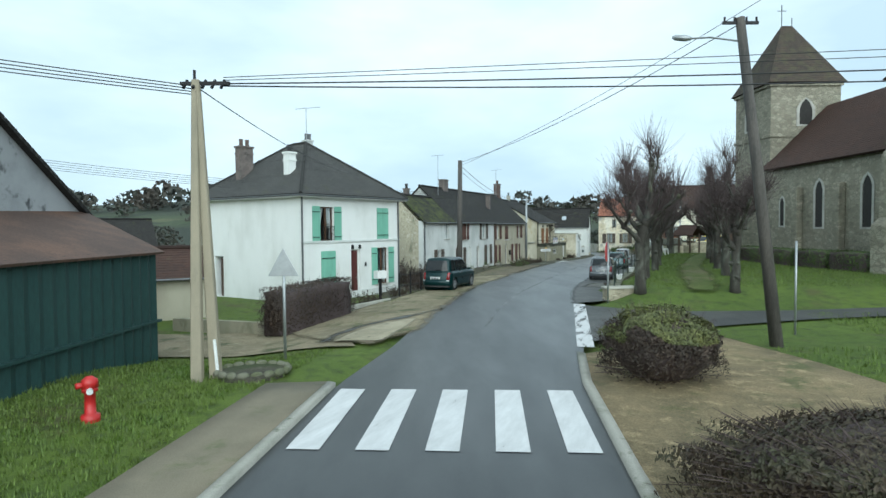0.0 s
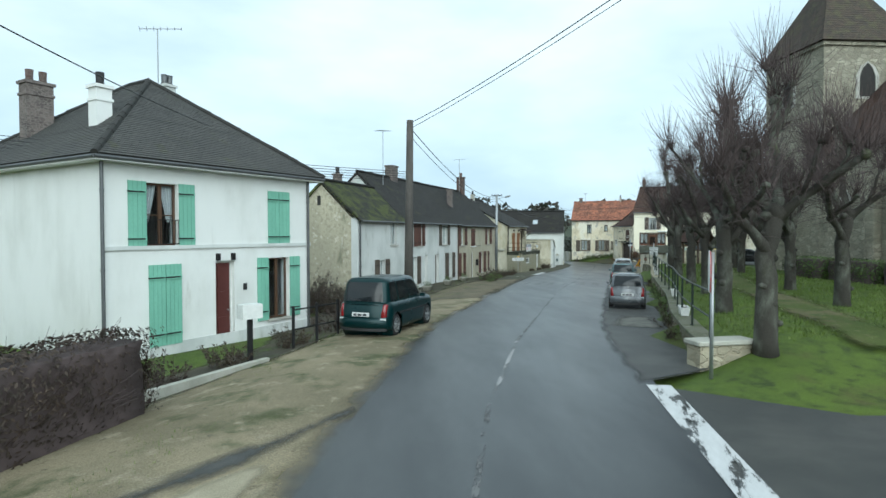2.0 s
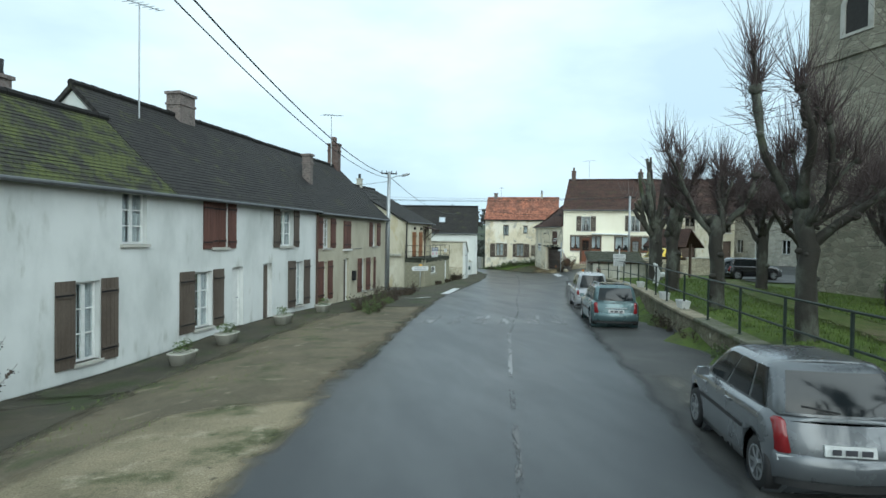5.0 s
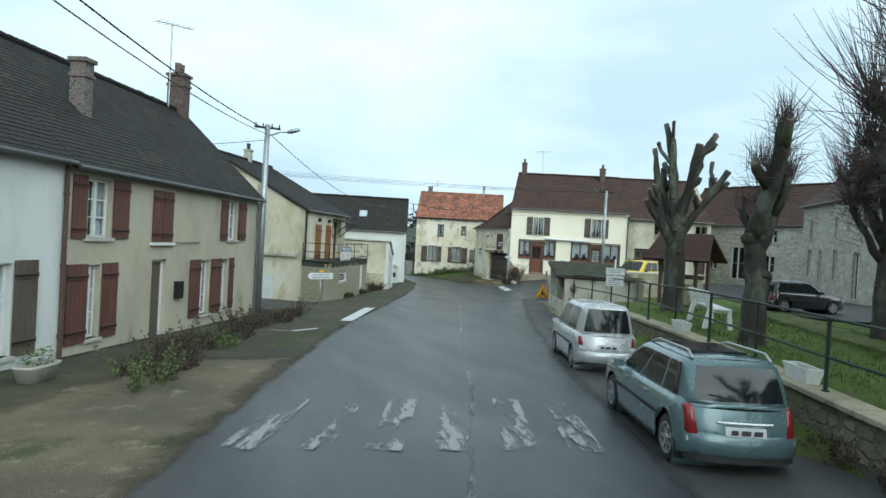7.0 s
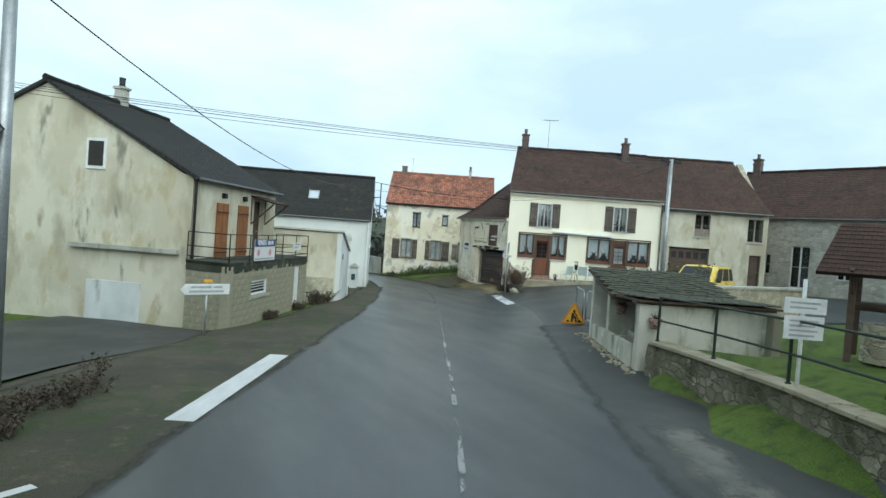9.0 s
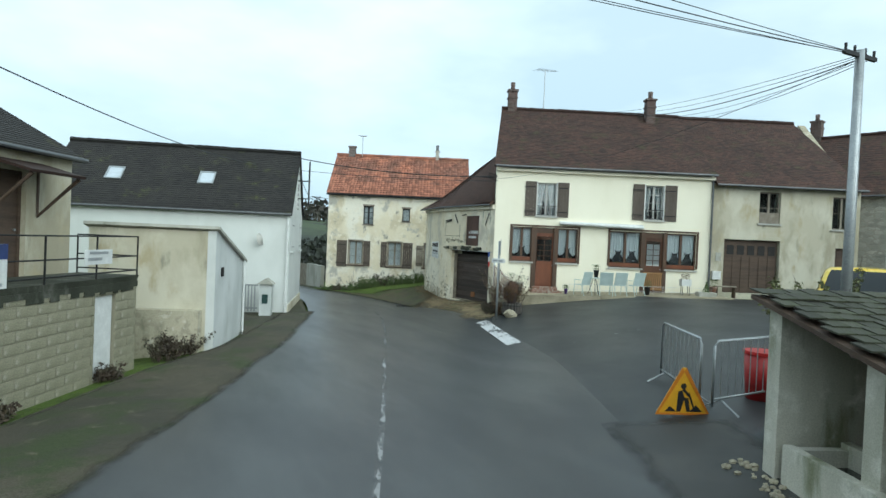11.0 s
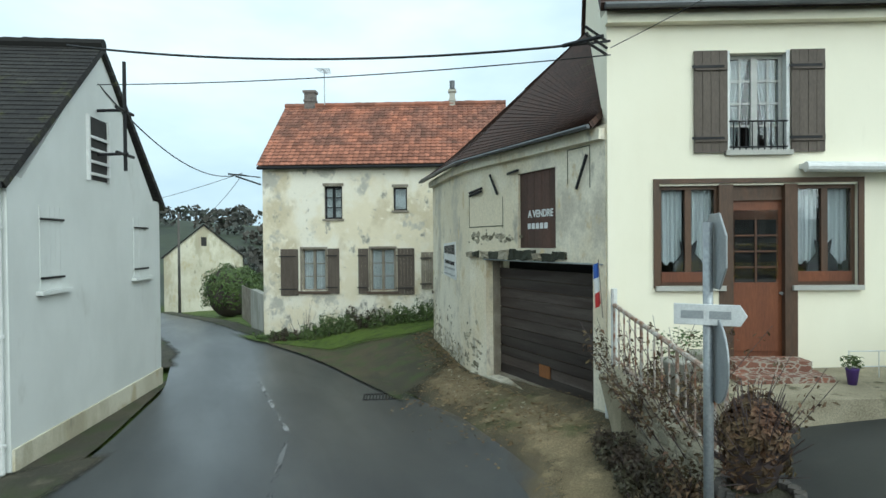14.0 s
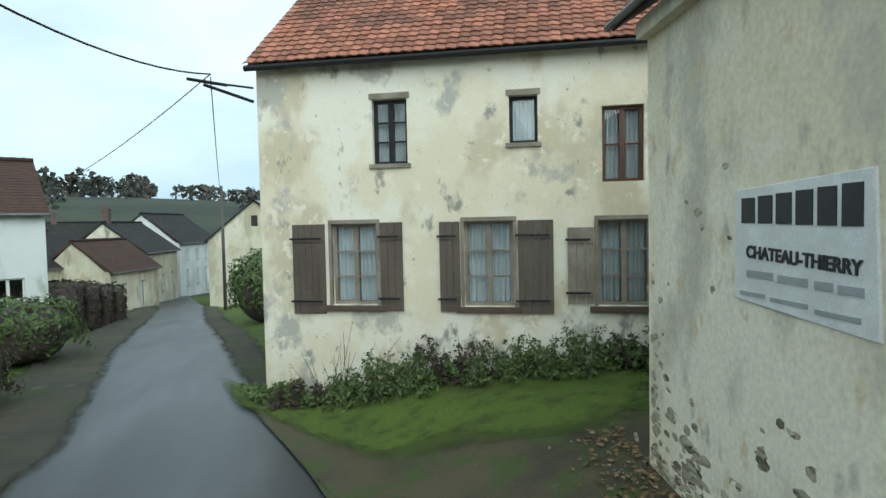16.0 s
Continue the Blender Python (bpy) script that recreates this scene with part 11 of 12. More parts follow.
for u, o, s, mat, lab in ((1.1, 0.5, 0.5, CONCRETE, "weathered grey plant pot by the door"), (2.95, 0.85, 0.26, PURPLE, "small purple plant pot by the door steps"), (4.1, 1.12, 0.36, RUBBER, "dark pot on the garden table"),
                          (6.35, 0.8, 0.42, RUBBER, "dark plant pot by the wall"), (9.1, 0.8, 0.5, BRICK_RED, "terracotta pot at the corner"), (0.5, 1.4, 0.6, CONCRETE, "weathered grey plant pot on the terrace")):
    x, y, z = on_terrace(u, o)
    zz = z + (0.72 if "table" in lab else 0)
    t = thing("plant_pot", pose(x, y, zz), lab, "plant pot", "pots on the terrace")
    bm = bmesh.new()
    tube(bm, [(0, 0, 0), (0, 0, 0.38 * s * 2), (0, 0, 0.4 * s * 2), (0, 0, 0.42 * s * 2)], [0.2 * s, 0.3 * s, 0.34 * s, 0.30 * s], 14)
    part("pot", bm, mat, t, "", 0, True)
    def insp(s=s):
        v = Vector((random.uniform(-0.35, 0.35) * s, random.uniform(-0.35, 0.35) * s, 0.42 * s * 2 + random.uniform(0, 0.6) * s))
        return v, Vector((0, 0, 1))
    leaf_mass("plant", insp, 120, 0.035, LEAF_GREEN, None, "small leafy plant", parent=t)
# white flower box on a stand, stone trough and bench by the garage corner
x, y, z = on_terrace(7.95, 0.75)
t = thing("flower_stand", pose(x, y, z, 0, 0, -24), "white flower box on a thin iron stand with a red plant", "flower stand")
bm = bmesh.new()
box(bm, -0.2, 0.2, -0.13, 0.13, 0.42, 0.70)
part("box", bm, WHITE_PAINT, t, "white painted box", 0.012)
for sx in (-0.15, 0.15):
    for sy in (-0.09, 0.09):
        bm = bmesh.new()
        tube(bm, [(sx, sy, 0.0), (sx * 0.9, sy * 0.9, 0.42)], 0.012, 6)
        part("leg", bm, IRON, t)
def in_box():
    return Vector((random.uniform(-0.16, 0.16), random.uniform(-0.1, 0.1), random.uniform(0.69, 0.92))), Vector((0, 0, 1))
leaf_mass("plant", in_box, 130, 0.04, LEAF_RUST, None, "dark red leafy plant", parent=t)
x, y, z = on_terrace(8.75, 0.95)
t = thing("stone_trough", pose(x, y, z, 0, 0, -24), "low rough stone trough with a small conifer", "planter")
bm = bmesh.new()
box(bm, -0.36, 0.36, -0.2, 0.2, 0.0, 0.2)
bmesh.ops.subdivide_edges(bm, edges=bm.edges[:], cuts=3, use_grid_fill=True)
for v in bm.verts:
    v.co += Vector((noise.noise(v.co * 6), noise.noise(v.co * 6 + Vector((4, 0, 0))), 0)) * 0.05
part("trough", bm, CONCRETE, t, "", 0.02)
def in_cone():
    q, zz = random.uniform(0, 6.28), random.random()
    r = 0.17 * (1 - zz) * random.uniform(0.6, 1.0)
    return Vector((r * math.cos(q), r * math.sin(q), 0.19 + 0.42 * zz)), Vector((math.cos(q), math.sin(q), 0.4))
leaf_mass("plant", in_cone, 260, 0.035, LEAF_GREEN, None, "small dark conifer", parent=t)
x, y, z = on_terrace(9.75, 0.5)
t = thing("wooden_bench", pose(x, y, z, 0, 0, -24), "small low wooden bench before the garage", "bench")
bm = bmesh.new()
box(bm, -0.45, 0.45, -0.13, 0.13, 0.40, 0.445)
part("seat", bm, GREY_WOOD, t, "", 0.008)
for sx in (-0.38, 0.38):
    bm = bmesh.new()
    box(bm, sx - 0.025, sx + 0.025, -0.12, 0.12, -0.05, 0.40)
    part("leg", bm, DARK_DOOR, t, "", 0.005)
# low white hoop fence along the terrace's edge
t = thing("hoop_fence", facade((on_terrace(3.1, 0.55)[0], on_terrace(3.1, 0.55)[1]), (on_terrace(9.0, 0.55)[0], on_terrace(9.0, 0.55)[1]), 0.66), "low thin white wire fence before the cream wall", "fence")
for k in range(15):
    bm = bmesh.new()
    tube(bm, [(0.4 * k, 0, -0.06), (0.4 * k, 0, 0.36)], 0.006, 6)
    part("post", bm, WHITE_PAINT, t)
for z in (0.14, 0.35):
    bm = bmesh.new()
    tube(bm, [(0, 0, z), (5.6, 0, z + 0.06)], 0.008, 6)
    part("rail", bm, WHITE_PAINT, t)


# white iron fence on a stone base, beside the shed
def white_fence():
    a, b = (29.08, 82.62), (28.06, 79.75)
    t = thing("white_iron_fence", facade(a, b, 0.0), "rusty white iron fence on a low rubble wall", "fence")
    L = math.dist(a, b)
    bm = bmesh.new()
    poly_prism(bm, [(0, -0.6), (L, -0.6), (L, 0.42), (0, 0.75)], 0.0, 0.35)
    part("stone_base", bm, RUBBLE, t, "low rubble base", 0.03)
    top = lambda u: 1.62 - 0.40 * u / L
    bm = bmesh.new()
    tube(bm, [(0, 0.1, top(0)), (L, 0.1, top(L))], 0.03, 7)
    part("top_rail", bm, material("rusty white paint", (0.55, 0.53, 0.48), rough=0.6, vary=0.3, scale=8, fine=40, bump=0.2, second=(0.22, 0.10, 0.05), amount=0.35), t)
    bm = bmesh.new()
    tube(bm, [(0, 0.1, top(0) - 0.75), (L, 0.1, top(L) - 0.72)], 0.02, 7)
    part("low_rail", bm, MATS["rusty white paint"], t)
    n = 15
    for k in range(n + 1):
        u = L * k / n
        bm = bmesh.new()
        tube(bm, [(u, 0.1, 0.7 - 0.33 * u / L), (u, 0.1, top(u))], 0.012 if k % 5 else 0.022, 6)
        part("bar", bm, MATS["rusty white paint"], t)


white_fence()

# flag at the shed's corner
t = thing("flag", pose(28.95, 82.55, 1.45, 0, 0, 100) @ Matrix.Scale(0.66, 4), "small blue white and red flag hanging from its staff", "flag")
bm = bmesh.new()
tube(bm, [(0, 0, 0), (0.12, 0, 1.25)], 0.012, 6)
part("staff", bm, GREY_WOOD, t)
for k, mat in enumerate((SIGN_BLUE, SIGN_WHITE, SIGN_RED)):
    bm = bmesh.new()
    g = []
    for i in range(6):
        z = 1.2 - 0.30 * k - 0.30 * i / 5
        g.append([bm.verts.new((0.02 + 0.1 * z + 0.20 * j / 5 * (0.9 - 0.08 * k), -0.02 + 0.03 * math.sin(j * 1.4 + z * 3), z - 0.12 * j / 5)) for j in range(6)])
    for a, b in zip(g, g[1:]):
        for j in range(5):
            bm.faces.new((a[j], a[j + 1], b[j + 1], b[j]))
    part("stripe", bm, mat, t, ("blue cloth", "white cloth", "red cloth")[k])

# advertisement on the shed's side and words on the hatch
t = thing("advertising_board", SHED.matrix_world @ SHED_SIDE, "white enamel advertising board with dark lettering on the shed", "sign board")
B = SHED_B
bm = bmesh.new()
poly_prism(bm, [(1.55, 1.74 - B), (2.82, 1.66 - B), (2.78, 2.55 - B), (1.55, 2.50 - B)], -0.055, -0.03)
part("board", bm, SIGN_WHITE, t, "", 0.004)
M = Matrix.Translation((0, -0.06, 0))
for k in range(6):
    a = 1.64 + 0.185 * k
    bm = bmesh.new()
    box(bm, a, a + 0.145, -0.062, -0.055, 2.27 - B - 0.004 * k, 2.44 - B + 0.008 * k)
    part("name_shape", bm, BLACK_INK, t, "large dark block")
text_mesh("CHATEAU-THIERRY", 0.115, BLACK_INK, t, Matrix.Translation((2.2, -0.06, 2.05 - B)) @ Matrix.Rotation(radians(2.5), 4, "Y"), 0.003, "town_lettering", "dark town name")
bm = bmesh.new()
for a, b, z in ((1.7, 1.98, 1.90), (2.03, 2.3, 1.89), (2.36, 2.5, 1.885), (2.54, 2.72, 1.88)):
    box(bm, a, b, -0.062, -0.055, z - B, z + 0.05 - B)
for a, b, z in ((1.62, 1.9, 1.77), (1.95, 2.3, 1.76), (2.36, 2.7, 1.74)):
    box(bm, a, b, -0.060, -0.055, z - B, z + 0.03 - B)
part("address_bars", bm, SIGN_BACK, t, "small dark bars")
bm = bmesh.new()
for u in (1.5, 2.75):
    box(bm, u, u + 0.025, -0.03, 0.0, 1.4 - B, 2.7 - B)
part("mount", bm, RUST_SHEET, t)
hatch = [o for o in SHED.children if o.name.startswith("loft_hatch")][0]
text_mesh("A VENDRE", 0.175, SIGN_WHITE, hatch, SHED_FRONT @ Matrix.Translation((2.50, 0.045, 3.02 - SHED_B)), 0.003, "sale_lettering", "white painted words", 0.9)
bm = bmesh.new()
for k in range(5):
    box(bm, 2.12 + 0.125 * k, 2.21 + 0.125 * k, 0.04, 0.047, 2.76 - SHED_B, 2.86 - SHED_B, SHED_FRONT)
part("number_bars", bm, SIGN_WHITE, hatch, "white painted bars")

# sale banners on the terrace railing
TM = pose(12.55, 69.8, -0.6) @ facade((0, 0), (3.45, 6.55), 0)
t = thing("sale_banner", TM, "white and blue sale banner hung on the railing", "banner")
bm = bmesh.new()
box(bm, 1.72, 3.5, -0.06, -0.045, 2.12, 2.85)
part("cloth", bm, SIGN_WHITE, t)
bm = bmesh.new()
box(bm, 1.72, 3.5, -0.066, -0.06, 2.60, 2.85)
part("blue_band", bm, plain("dark blue band", (0.03, 0.05, 0.16), 0.5), t, "dark blue band")
text_mesh("VENDU", 0.24, SIGN_WHITE, t, Matrix.Translation((2.3, -0.068, 2.73)), 0.002, "sale_lettering", "white capital letters", 0.95)
bm = bmesh.new()
for a, b in ((2.82, 2.95), (3.0, 3.1), (3.15, 3.3)):
    box(bm, a, b, -0.069, -0.066, 2.66, 2.80)
part("lettering", bm, SIGN_WHITE, t)
bm = bmesh.new()
for a in (2.05, 3.05):
    tube(bm, [(a, -0.064, 2.40), (a, -0.06, 2.40)], 0.12, 14)
part("logo_shape", bm, plain("pink logo ink", (0.62, 0.25, 0.32), 0.5), t, "pink round logo shape")
bm = bmesh.new()
box(bm, 1.8, 3.4, -0.064, -0.06, 2.16, 2.21)
part("address_bars", bm, SIGN_BACK, t)
t = thing("sale_board", TM, "small white sale board on the railing", "sign board")
bm = bmesh.new()
box(bm, 5.45, 6.35, -0.06, -0.045, 2.42, 2.72)
part("board", bm, SIGN_WHITE, t)
bm = bmesh.new()
box(bm, 5.6, 6.2, -0.066, -0.06, 2.63, 2.68)
box(bm, 5.55, 6.0, -0.066, -0.06, 2.5, 2.56)
part("lettering", bm, SIGN_BACK, t)


GRATE = (27.07, 87.42)
# gully grate in the road before the shed
t = thing("gully_grate", pose(*GRATE, gz(*GRATE) + 0.034, 0, 0, -18), "rusty iron gully grate in the asphalt", "drain")
bm = bmesh.new()
for q in ((-0.34, 0.34, -0.24, -0.20), (-0.34, 0.34, 0.20, 0.24), (-0.34, -0.30, -0.20, 0.20), (0.30, 0.34, -0.20, 0.20)):
    box(bm, *q, -0.05, 0.012)
part("frame", bm, IRON, t)
for k in range(9):
    bm = bmesh.new()
    box(bm, -0.28 + 0.066 * k, -0.25 + 0.066 * k, -0.20, 0.20, -0.04, 0.010)
    part("bar", bm, IRON, t)


# ---- wash house ----
def wash_house():
    # local x runs from the far end towards the camera's side, y away from the road
    a, b = (22.95, 65.75), (21.35, 61.75)
    t = thing("wash_house", facade(a, b, -0.1), "old wash house with a mossy tile roof over a concrete trough", "wash house")
    L = 3.95
    D = 3.3
    bm = bmesh.new()
    box(bm, 0.08, 0.30, 0.0, D, -0.4, 2.10)
    part("end_wall", bm, LIME, t, "", 0.015)
    bm = bmesh.new()
    box(bm, 0.30, 4.5, D - 0.2, D, -0.4, 1.62)
    part("back_wall", bm, BLOCKWORK, t)
    bm = bmesh.new()
    box(bm, 1.42, 1.64, 0.10, 0.80, 0.45, 1.82)
    part("pillar", bm, LIME, t, "stained limewashed pillar", 0.015)
    bm = bmesh.new()
    box(bm, 4.0, 4.28, 0.02, 0.82, -0.4, 1.66)
    part("near_pillar", bm, LIME, t, "stained limewashed pillar", 0.02)
    bm = bmesh.new()
    box(bm, 4.0, 4.22, 0.82, D - 0.2, -0.4, 1.66)
    part("near_wall", bm, LIME, t, "stained rendered wall", 0.02)
    bm = bmesh.new()
    box(bm, 4.02, 4.26, -0.1, D, 1.665, 1.72)
    part("near_beam", bm, DARK_DOOR, t)
    bm = bmesh.new()
    box(bm, 2.36, 2.50, 0.02, D, 1.52, 1.63)
    part("eaves_beam", bm, DARK_DOOR, t)
    for u in (0.14, 1.25):
        bm = bmesh.new()
        box(bm, u, u + 0.1, 0.06, D, 2.17 - 0.22 * u - 0.13, 2.17 - 0.22 * u - 0.03)
        part("purlin", bm, DARK_DOOR, t)
    # trough
    bm = bmesh.new()
    box(bm, 0.42, L, 0.0, 0.12, -0.3, 0.62)
    part("trough_front", bm, LIME, t, "algae stained concrete trough wall", 0.02)
    bm = bmesh.new()
    box(bm, 0.42, L, 0.68, 0.80, -0.3, 0.66)
    part("trough_back", bm, LIME, t, "", 0.02)
    for u in (0.42, 2.3, L - 0.12):
        bm = bmesh.new()
        box(bm, u + 0.003, u + 0.117, 0.12, 0.68, -0.3, 0.60)
        part("trough_end", bm, LIME, t, "", 0.015)
    bm = bmesh.new()
    box(bm, 0.55, L - 0.13, 0.13, 0.67, 0.3, 0.42)
    part("water", bm, plain("dark trough water", (0.012, 0.016, 0.014), 0.04, bump=0.0, spec=0.6), t, "still dark water")
    bm = bmesh.new()
    box(bm, 0.30, 4.0, 0.84, D - 0.2, -0.35, 0.28)
    part("inner_floor", bm, CONCRETE, t)
    bm = bmesh.new()
    box(bm, -0.55, 0.06, -0.15, 0.35, -0.25, 0.16)
    part("step_stone", bm, CONCRETE, t, "", 0.05)
    # pots with dry plants on the pillar and the wall
    for x, y in ((1.80, 0.38), (4.44, 0.35)):
        bm = bmesh.new()
        tube(bm, [(x, y, 1.12), (x, y, 1.36)], [0.10, 0.155], 14)
        hp = part("hanging_pot", bm, BRICK_RED, t, "terracotta pot on the wall", 0, True)
        bm = bmesh.new()
        for k in range(16):
            q = random.uniform(0, 6.28)
            tube(bm, [(x, y, 1.33), (x + 0.13 * math.cos(q), y + 0.13 * math.sin(q), 1.42 + random.uniform(0, 0.1))], [0.008, 0.004], 3, False)
        tagged(part("dry_stems", bm, LEAF_BROWN, hp), kind="stuff")
    # roofs: the large one falls towards the near wall, a short one falls back to it
    random.seed(3)
    for lo, hi, y0, y1, per in (((2.52, 1.64), (-0.12, 2.24), -0.12, D + 0.15, 18), ((2.60, 1.72), (4.42, 1.775), -0.05, D + 0.1, 16)):
        run = Vector((hi[0] - lo[0], 0, hi[1] - lo[1]))
        up = run.normalized()
        nrm = Vector((-up.z, 0, up.x))
        if nrm.z < 0:
            nrm = -nrm
        bm = bmesh.new()
        uvl = bm.loops.layers.uv.new("slope")
        q = [(lo[0], y0, lo[1]), (lo[0], y1, lo[1]), (hi[0], y1, hi[1]), (hi[0], y0, hi[1])]
        slab(bm, q, 0.05, uvl, (0, 1, 0), 0.0)
        rd = part("roof_deck", bm, DARK_DOOR, t)
        rows = max(3, round(run.length / 0.215))
        th = run.length / rows
        tw = (y1 - y0) / per
        bmt = bmesh.new()
        c = [(0, 0), (tw - 0.010, 0), (tw - 0.010, th * 1.25), (0, th * 1.25)]
        vs0 = [bmt.verts.new(Vector((0, w, 0)) + up * g + nrm * (0.062 if g == 0 else 0.045)) for w, g in c]
        vs1 = [bmt.verts.new(v.co + nrm * 0.018) for v in vs0]
        bmt.faces.new(vs1)
        bmt.faces.new(vs0[::-1])
        for i in range(4):
            k = (i + 1) % 4
            bmt.faces.new((vs0[i], vs0[k], vs1[k], vs1[i]))
        bmesh.ops.recalc_face_normals(bmt, faces=bmt.faces[:])
        me = bpy.data.meshes.new("tile")
        bmt.to_mesh(me)
        bmt.free()
        me.materials.append(GREY_TILE)
        for i in range(rows):
            for k in range(per - (i % 2)):
                ob = new("tile", me)
                ob.parent = rd
                ob.location = Vector((lo[0], y0 + tw * (k + (0.5 if i % 2 else 0)), lo[1])) + up * th * i + nrm * random.uniform(-0.002, 0.012)
                ob.rotation_euler = (random.uniform(-0.03, 0.03), random.uniform(-0.02, 0.02), random.uniform(-0.03, 0.03))
    return t


wash_house()


# red tub standing behind the wash house's end
t = thing("red_tub", pose(25.3, 67.45, gz(25.3, 67.45)), "tall red plastic tub beside the wash house", "tub")
bm = bmesh.new()
tube(bm, [(0, 0, 0.0), (0, 0, 0.75)], [0.22, 0.27], 20)
part("body", bm, plain("red plastic", (0.36, 0.015, 0.015), 0.45), t, "", 0.01, True)
bm = bmesh.new()
tube(bm, [(0, 0, 0.73), (0, 0, 0.78)], [0.285, 0.285], 20)
part("rim", bm, SIGN_RED, t, "", 0.008)


# pale repaired patches in the parking strip
for line in (([(6.75, 29.3), (7.5, 30.7), (8.0, 31.6)], [(8.1, 28.4), (8.6, 29.9), (9.0, 31.2)]), ([(9.4, 36.3), (10.4, 39.0)], [(10.1, 36.2), (11.0, 38.8)]), ([(16.9, 55.2), (18.3, 58.2)], [(18.0, 55.0), (19.3, 57.8)])):
    tagged(loft("repair_patch", *line, PATCH_GREY, 0.042, 8, 0.5, ragged=0.3), "grey worn concrete patch in the parking strip", "patch", "repair patches", "structure")


# ---- barn beside the crossing ----
def barn():
    t = thing("barn", pose(-7.6, 15.6, 0.55), "large barn with dark green cladding and a rusty lean-to roof", "barn")
    bm = bmesh.new()
    # corrugated cladding of the lean-to, facing the road
    n = 120
    A, C = Vector((0.1, 0, 0)), Vector((-1.6, -22, 0))
    lo, hi = [], []
    for k in range(n + 1):
        p = A.lerp(C, k / n) + Vector((0.03 * math.cos(k * math.pi), 0, 0))
        lo.append(bm.verts.new((p.x, p.y, -0.8)))
        hi.append(bm.verts.new((p.x, p.y, 2.62)))
    for k in range(n):
        bm.faces.new((lo[k], lo[k + 1], hi[k + 1], hi[k]))
    end_lo, end_hi = [], []
    A2, C2 = Vector((0.1, 0, 0)), Vector((-3.1, 1.9, 0))
    for k in range(25):
        p = A2.lerp(C2, k / 24) + Vector((0, 0.03 * math.cos(k * math.pi), 0))
        end_lo.append(bm.verts.new((p.x, p.y, -0.8)))
        end_hi.append(bm.verts.new((p.x, p.y, 2.62 + 1.0 * k / 24)))
    for k in range(24):
        bm.faces.new((end_lo[k], end_lo[k + 1], end_hi[k + 1], end_hi[k]))
    part("cladding", bm, GREEN_SHEET, t, "dark green corrugated cladding")
    bm = bmesh.new()
    box(bm, -0.15, 0.2, -22, 0.1, 0.72, 0.78)
    for v in bm.verts:
        v.co.x += 0.0727 * v.co.y + 0.0
    part("rail_board", bm, GREEN_SHEET, t)
    bm = bmesh.new()
    uvl = bm.loops.layers.uv.new("slope")
    slab(bm, [(-1.4, -22, 2.56), (0.3, 0.15, 2.56), (-2.9, 2.05, 3.68), (-4.4, -22, 3.68)], 0.06, uvl, (0, 1, 0), 0.0)
    part("lean_to_roof", bm, RUST_SHEET, t, "rusty brown lean-to roof")
    # gable behind
    bm = bmesh.new()
    M = Matrix.Translation((-2.95, 2.0, 0)) @ Matrix.Rotation(-math.pi / 2, 4, "Z") @ Matrix.Rotation(math.pi, 4, "Z")
    poly_prism(bm, [(0, -0.8), (-7.4, -0.8), (-7.4, 3.65), (-3.7, 6.05), (0, 3.65)], 0, 0.3, M)
    part("gable", bm, layered("grey stained gable boards", (0.34, 0.35, 0.36), [((0.24, 0.25, 0.26), 0.8, 0.55, 0.15, 1.0), ((0.07, 0.075, 0.08), 1.2, 0.62, 0.05, 1.0)], bump=0.2, vary=0.15), t, "grey stained gable")
    bm = bmesh.new()
    uvl = bm.loops.layers.uv.new("slope")
    slab(bm, [(-2.75, 2.25, 3.5), (-15, 2.25, 3.5), (-15, -1.7, 6.15), (-2.75, -1.7, 6.15)], 0.1, uvl, (1, 0, 0), 0.25)
    slab(bm, [(-15, -5.65, 3.5), (-2.75, -5.65, 3.5), (-2.75, -1.7, 6.15), (-15, -1.7, 6.15)], 0.1, uvl, (1, 0, 0), 0.25)
    part("roof", bm, ROOF_SLATE, t)
    bm = bmesh.new()
    box(bm, -15, -3.0, 1.6, 1.9, -0.8, 3.6)
    part("side_wall", bm, RUBBLE, t)
    return t


barn()
# garden wall, gate posts and clutter at the white house
t = thing("low_garden_wall", facade((-9.2, 20.2), (-5.7, 19.1), 0.1), "low mossy block wall beside the hedge", "wall", kind="structure")
bm = bmesh.new()
box(bm, 0, 3.6, 0, 0.2, -0.2, 0.55)
part("wall", bm, BLOCKWORK, t, "", 0.02)
t = thing("letterbox_post", pose(-2.75, 26.3, gz(-2.75, 26.3), 0, 0, 40), "white letter box on a dark post at the garden edge", "letter box")
bm = bmesh.new()
box(bm, -0.05, 0.05, -0.05, 0.05, -0.1, 1.1)
part("post", bm, IRON, t)
bm = bmesh.new()
box(bm, -0.24, 0.24, -0.16, 0.16, 1.05, 1.38)
part("box", bm, WHITE_PAINT, t, "", 0.02)
t = thing("garden_gate", facade((-2.0, 27.6), (-1.0, 29.2), gz(-1.5, 28.4)), "dark iron garden gate and posts", "gate")
for u in (0, 0.9, 1.8):
    bm = bmesh.new()
    tube(bm, [(u, 0, -0.1), (u, 0, 1.05)], 0.04, 8)
    part("post", bm, IRON, t)
for z in (0.45, 0.95):
    bm = bmesh.new()
    tube(bm, [(0, 0, z), (1.8, 0, z)], 0.022, 6)
    part("rail", bm, IRON, t)
t = thing("garden_edging", facade((-3.9, 23.1), (-2.2, 26.2), 0.35), "pale stone edging of the front garden", "edging", kind="structure")
bm = bmesh.new()
box(bm, 0, 3.4, 0, 0.15, -0.2, 0.22)
part("edging", bm, CONCRETE, t, "", 0.02)

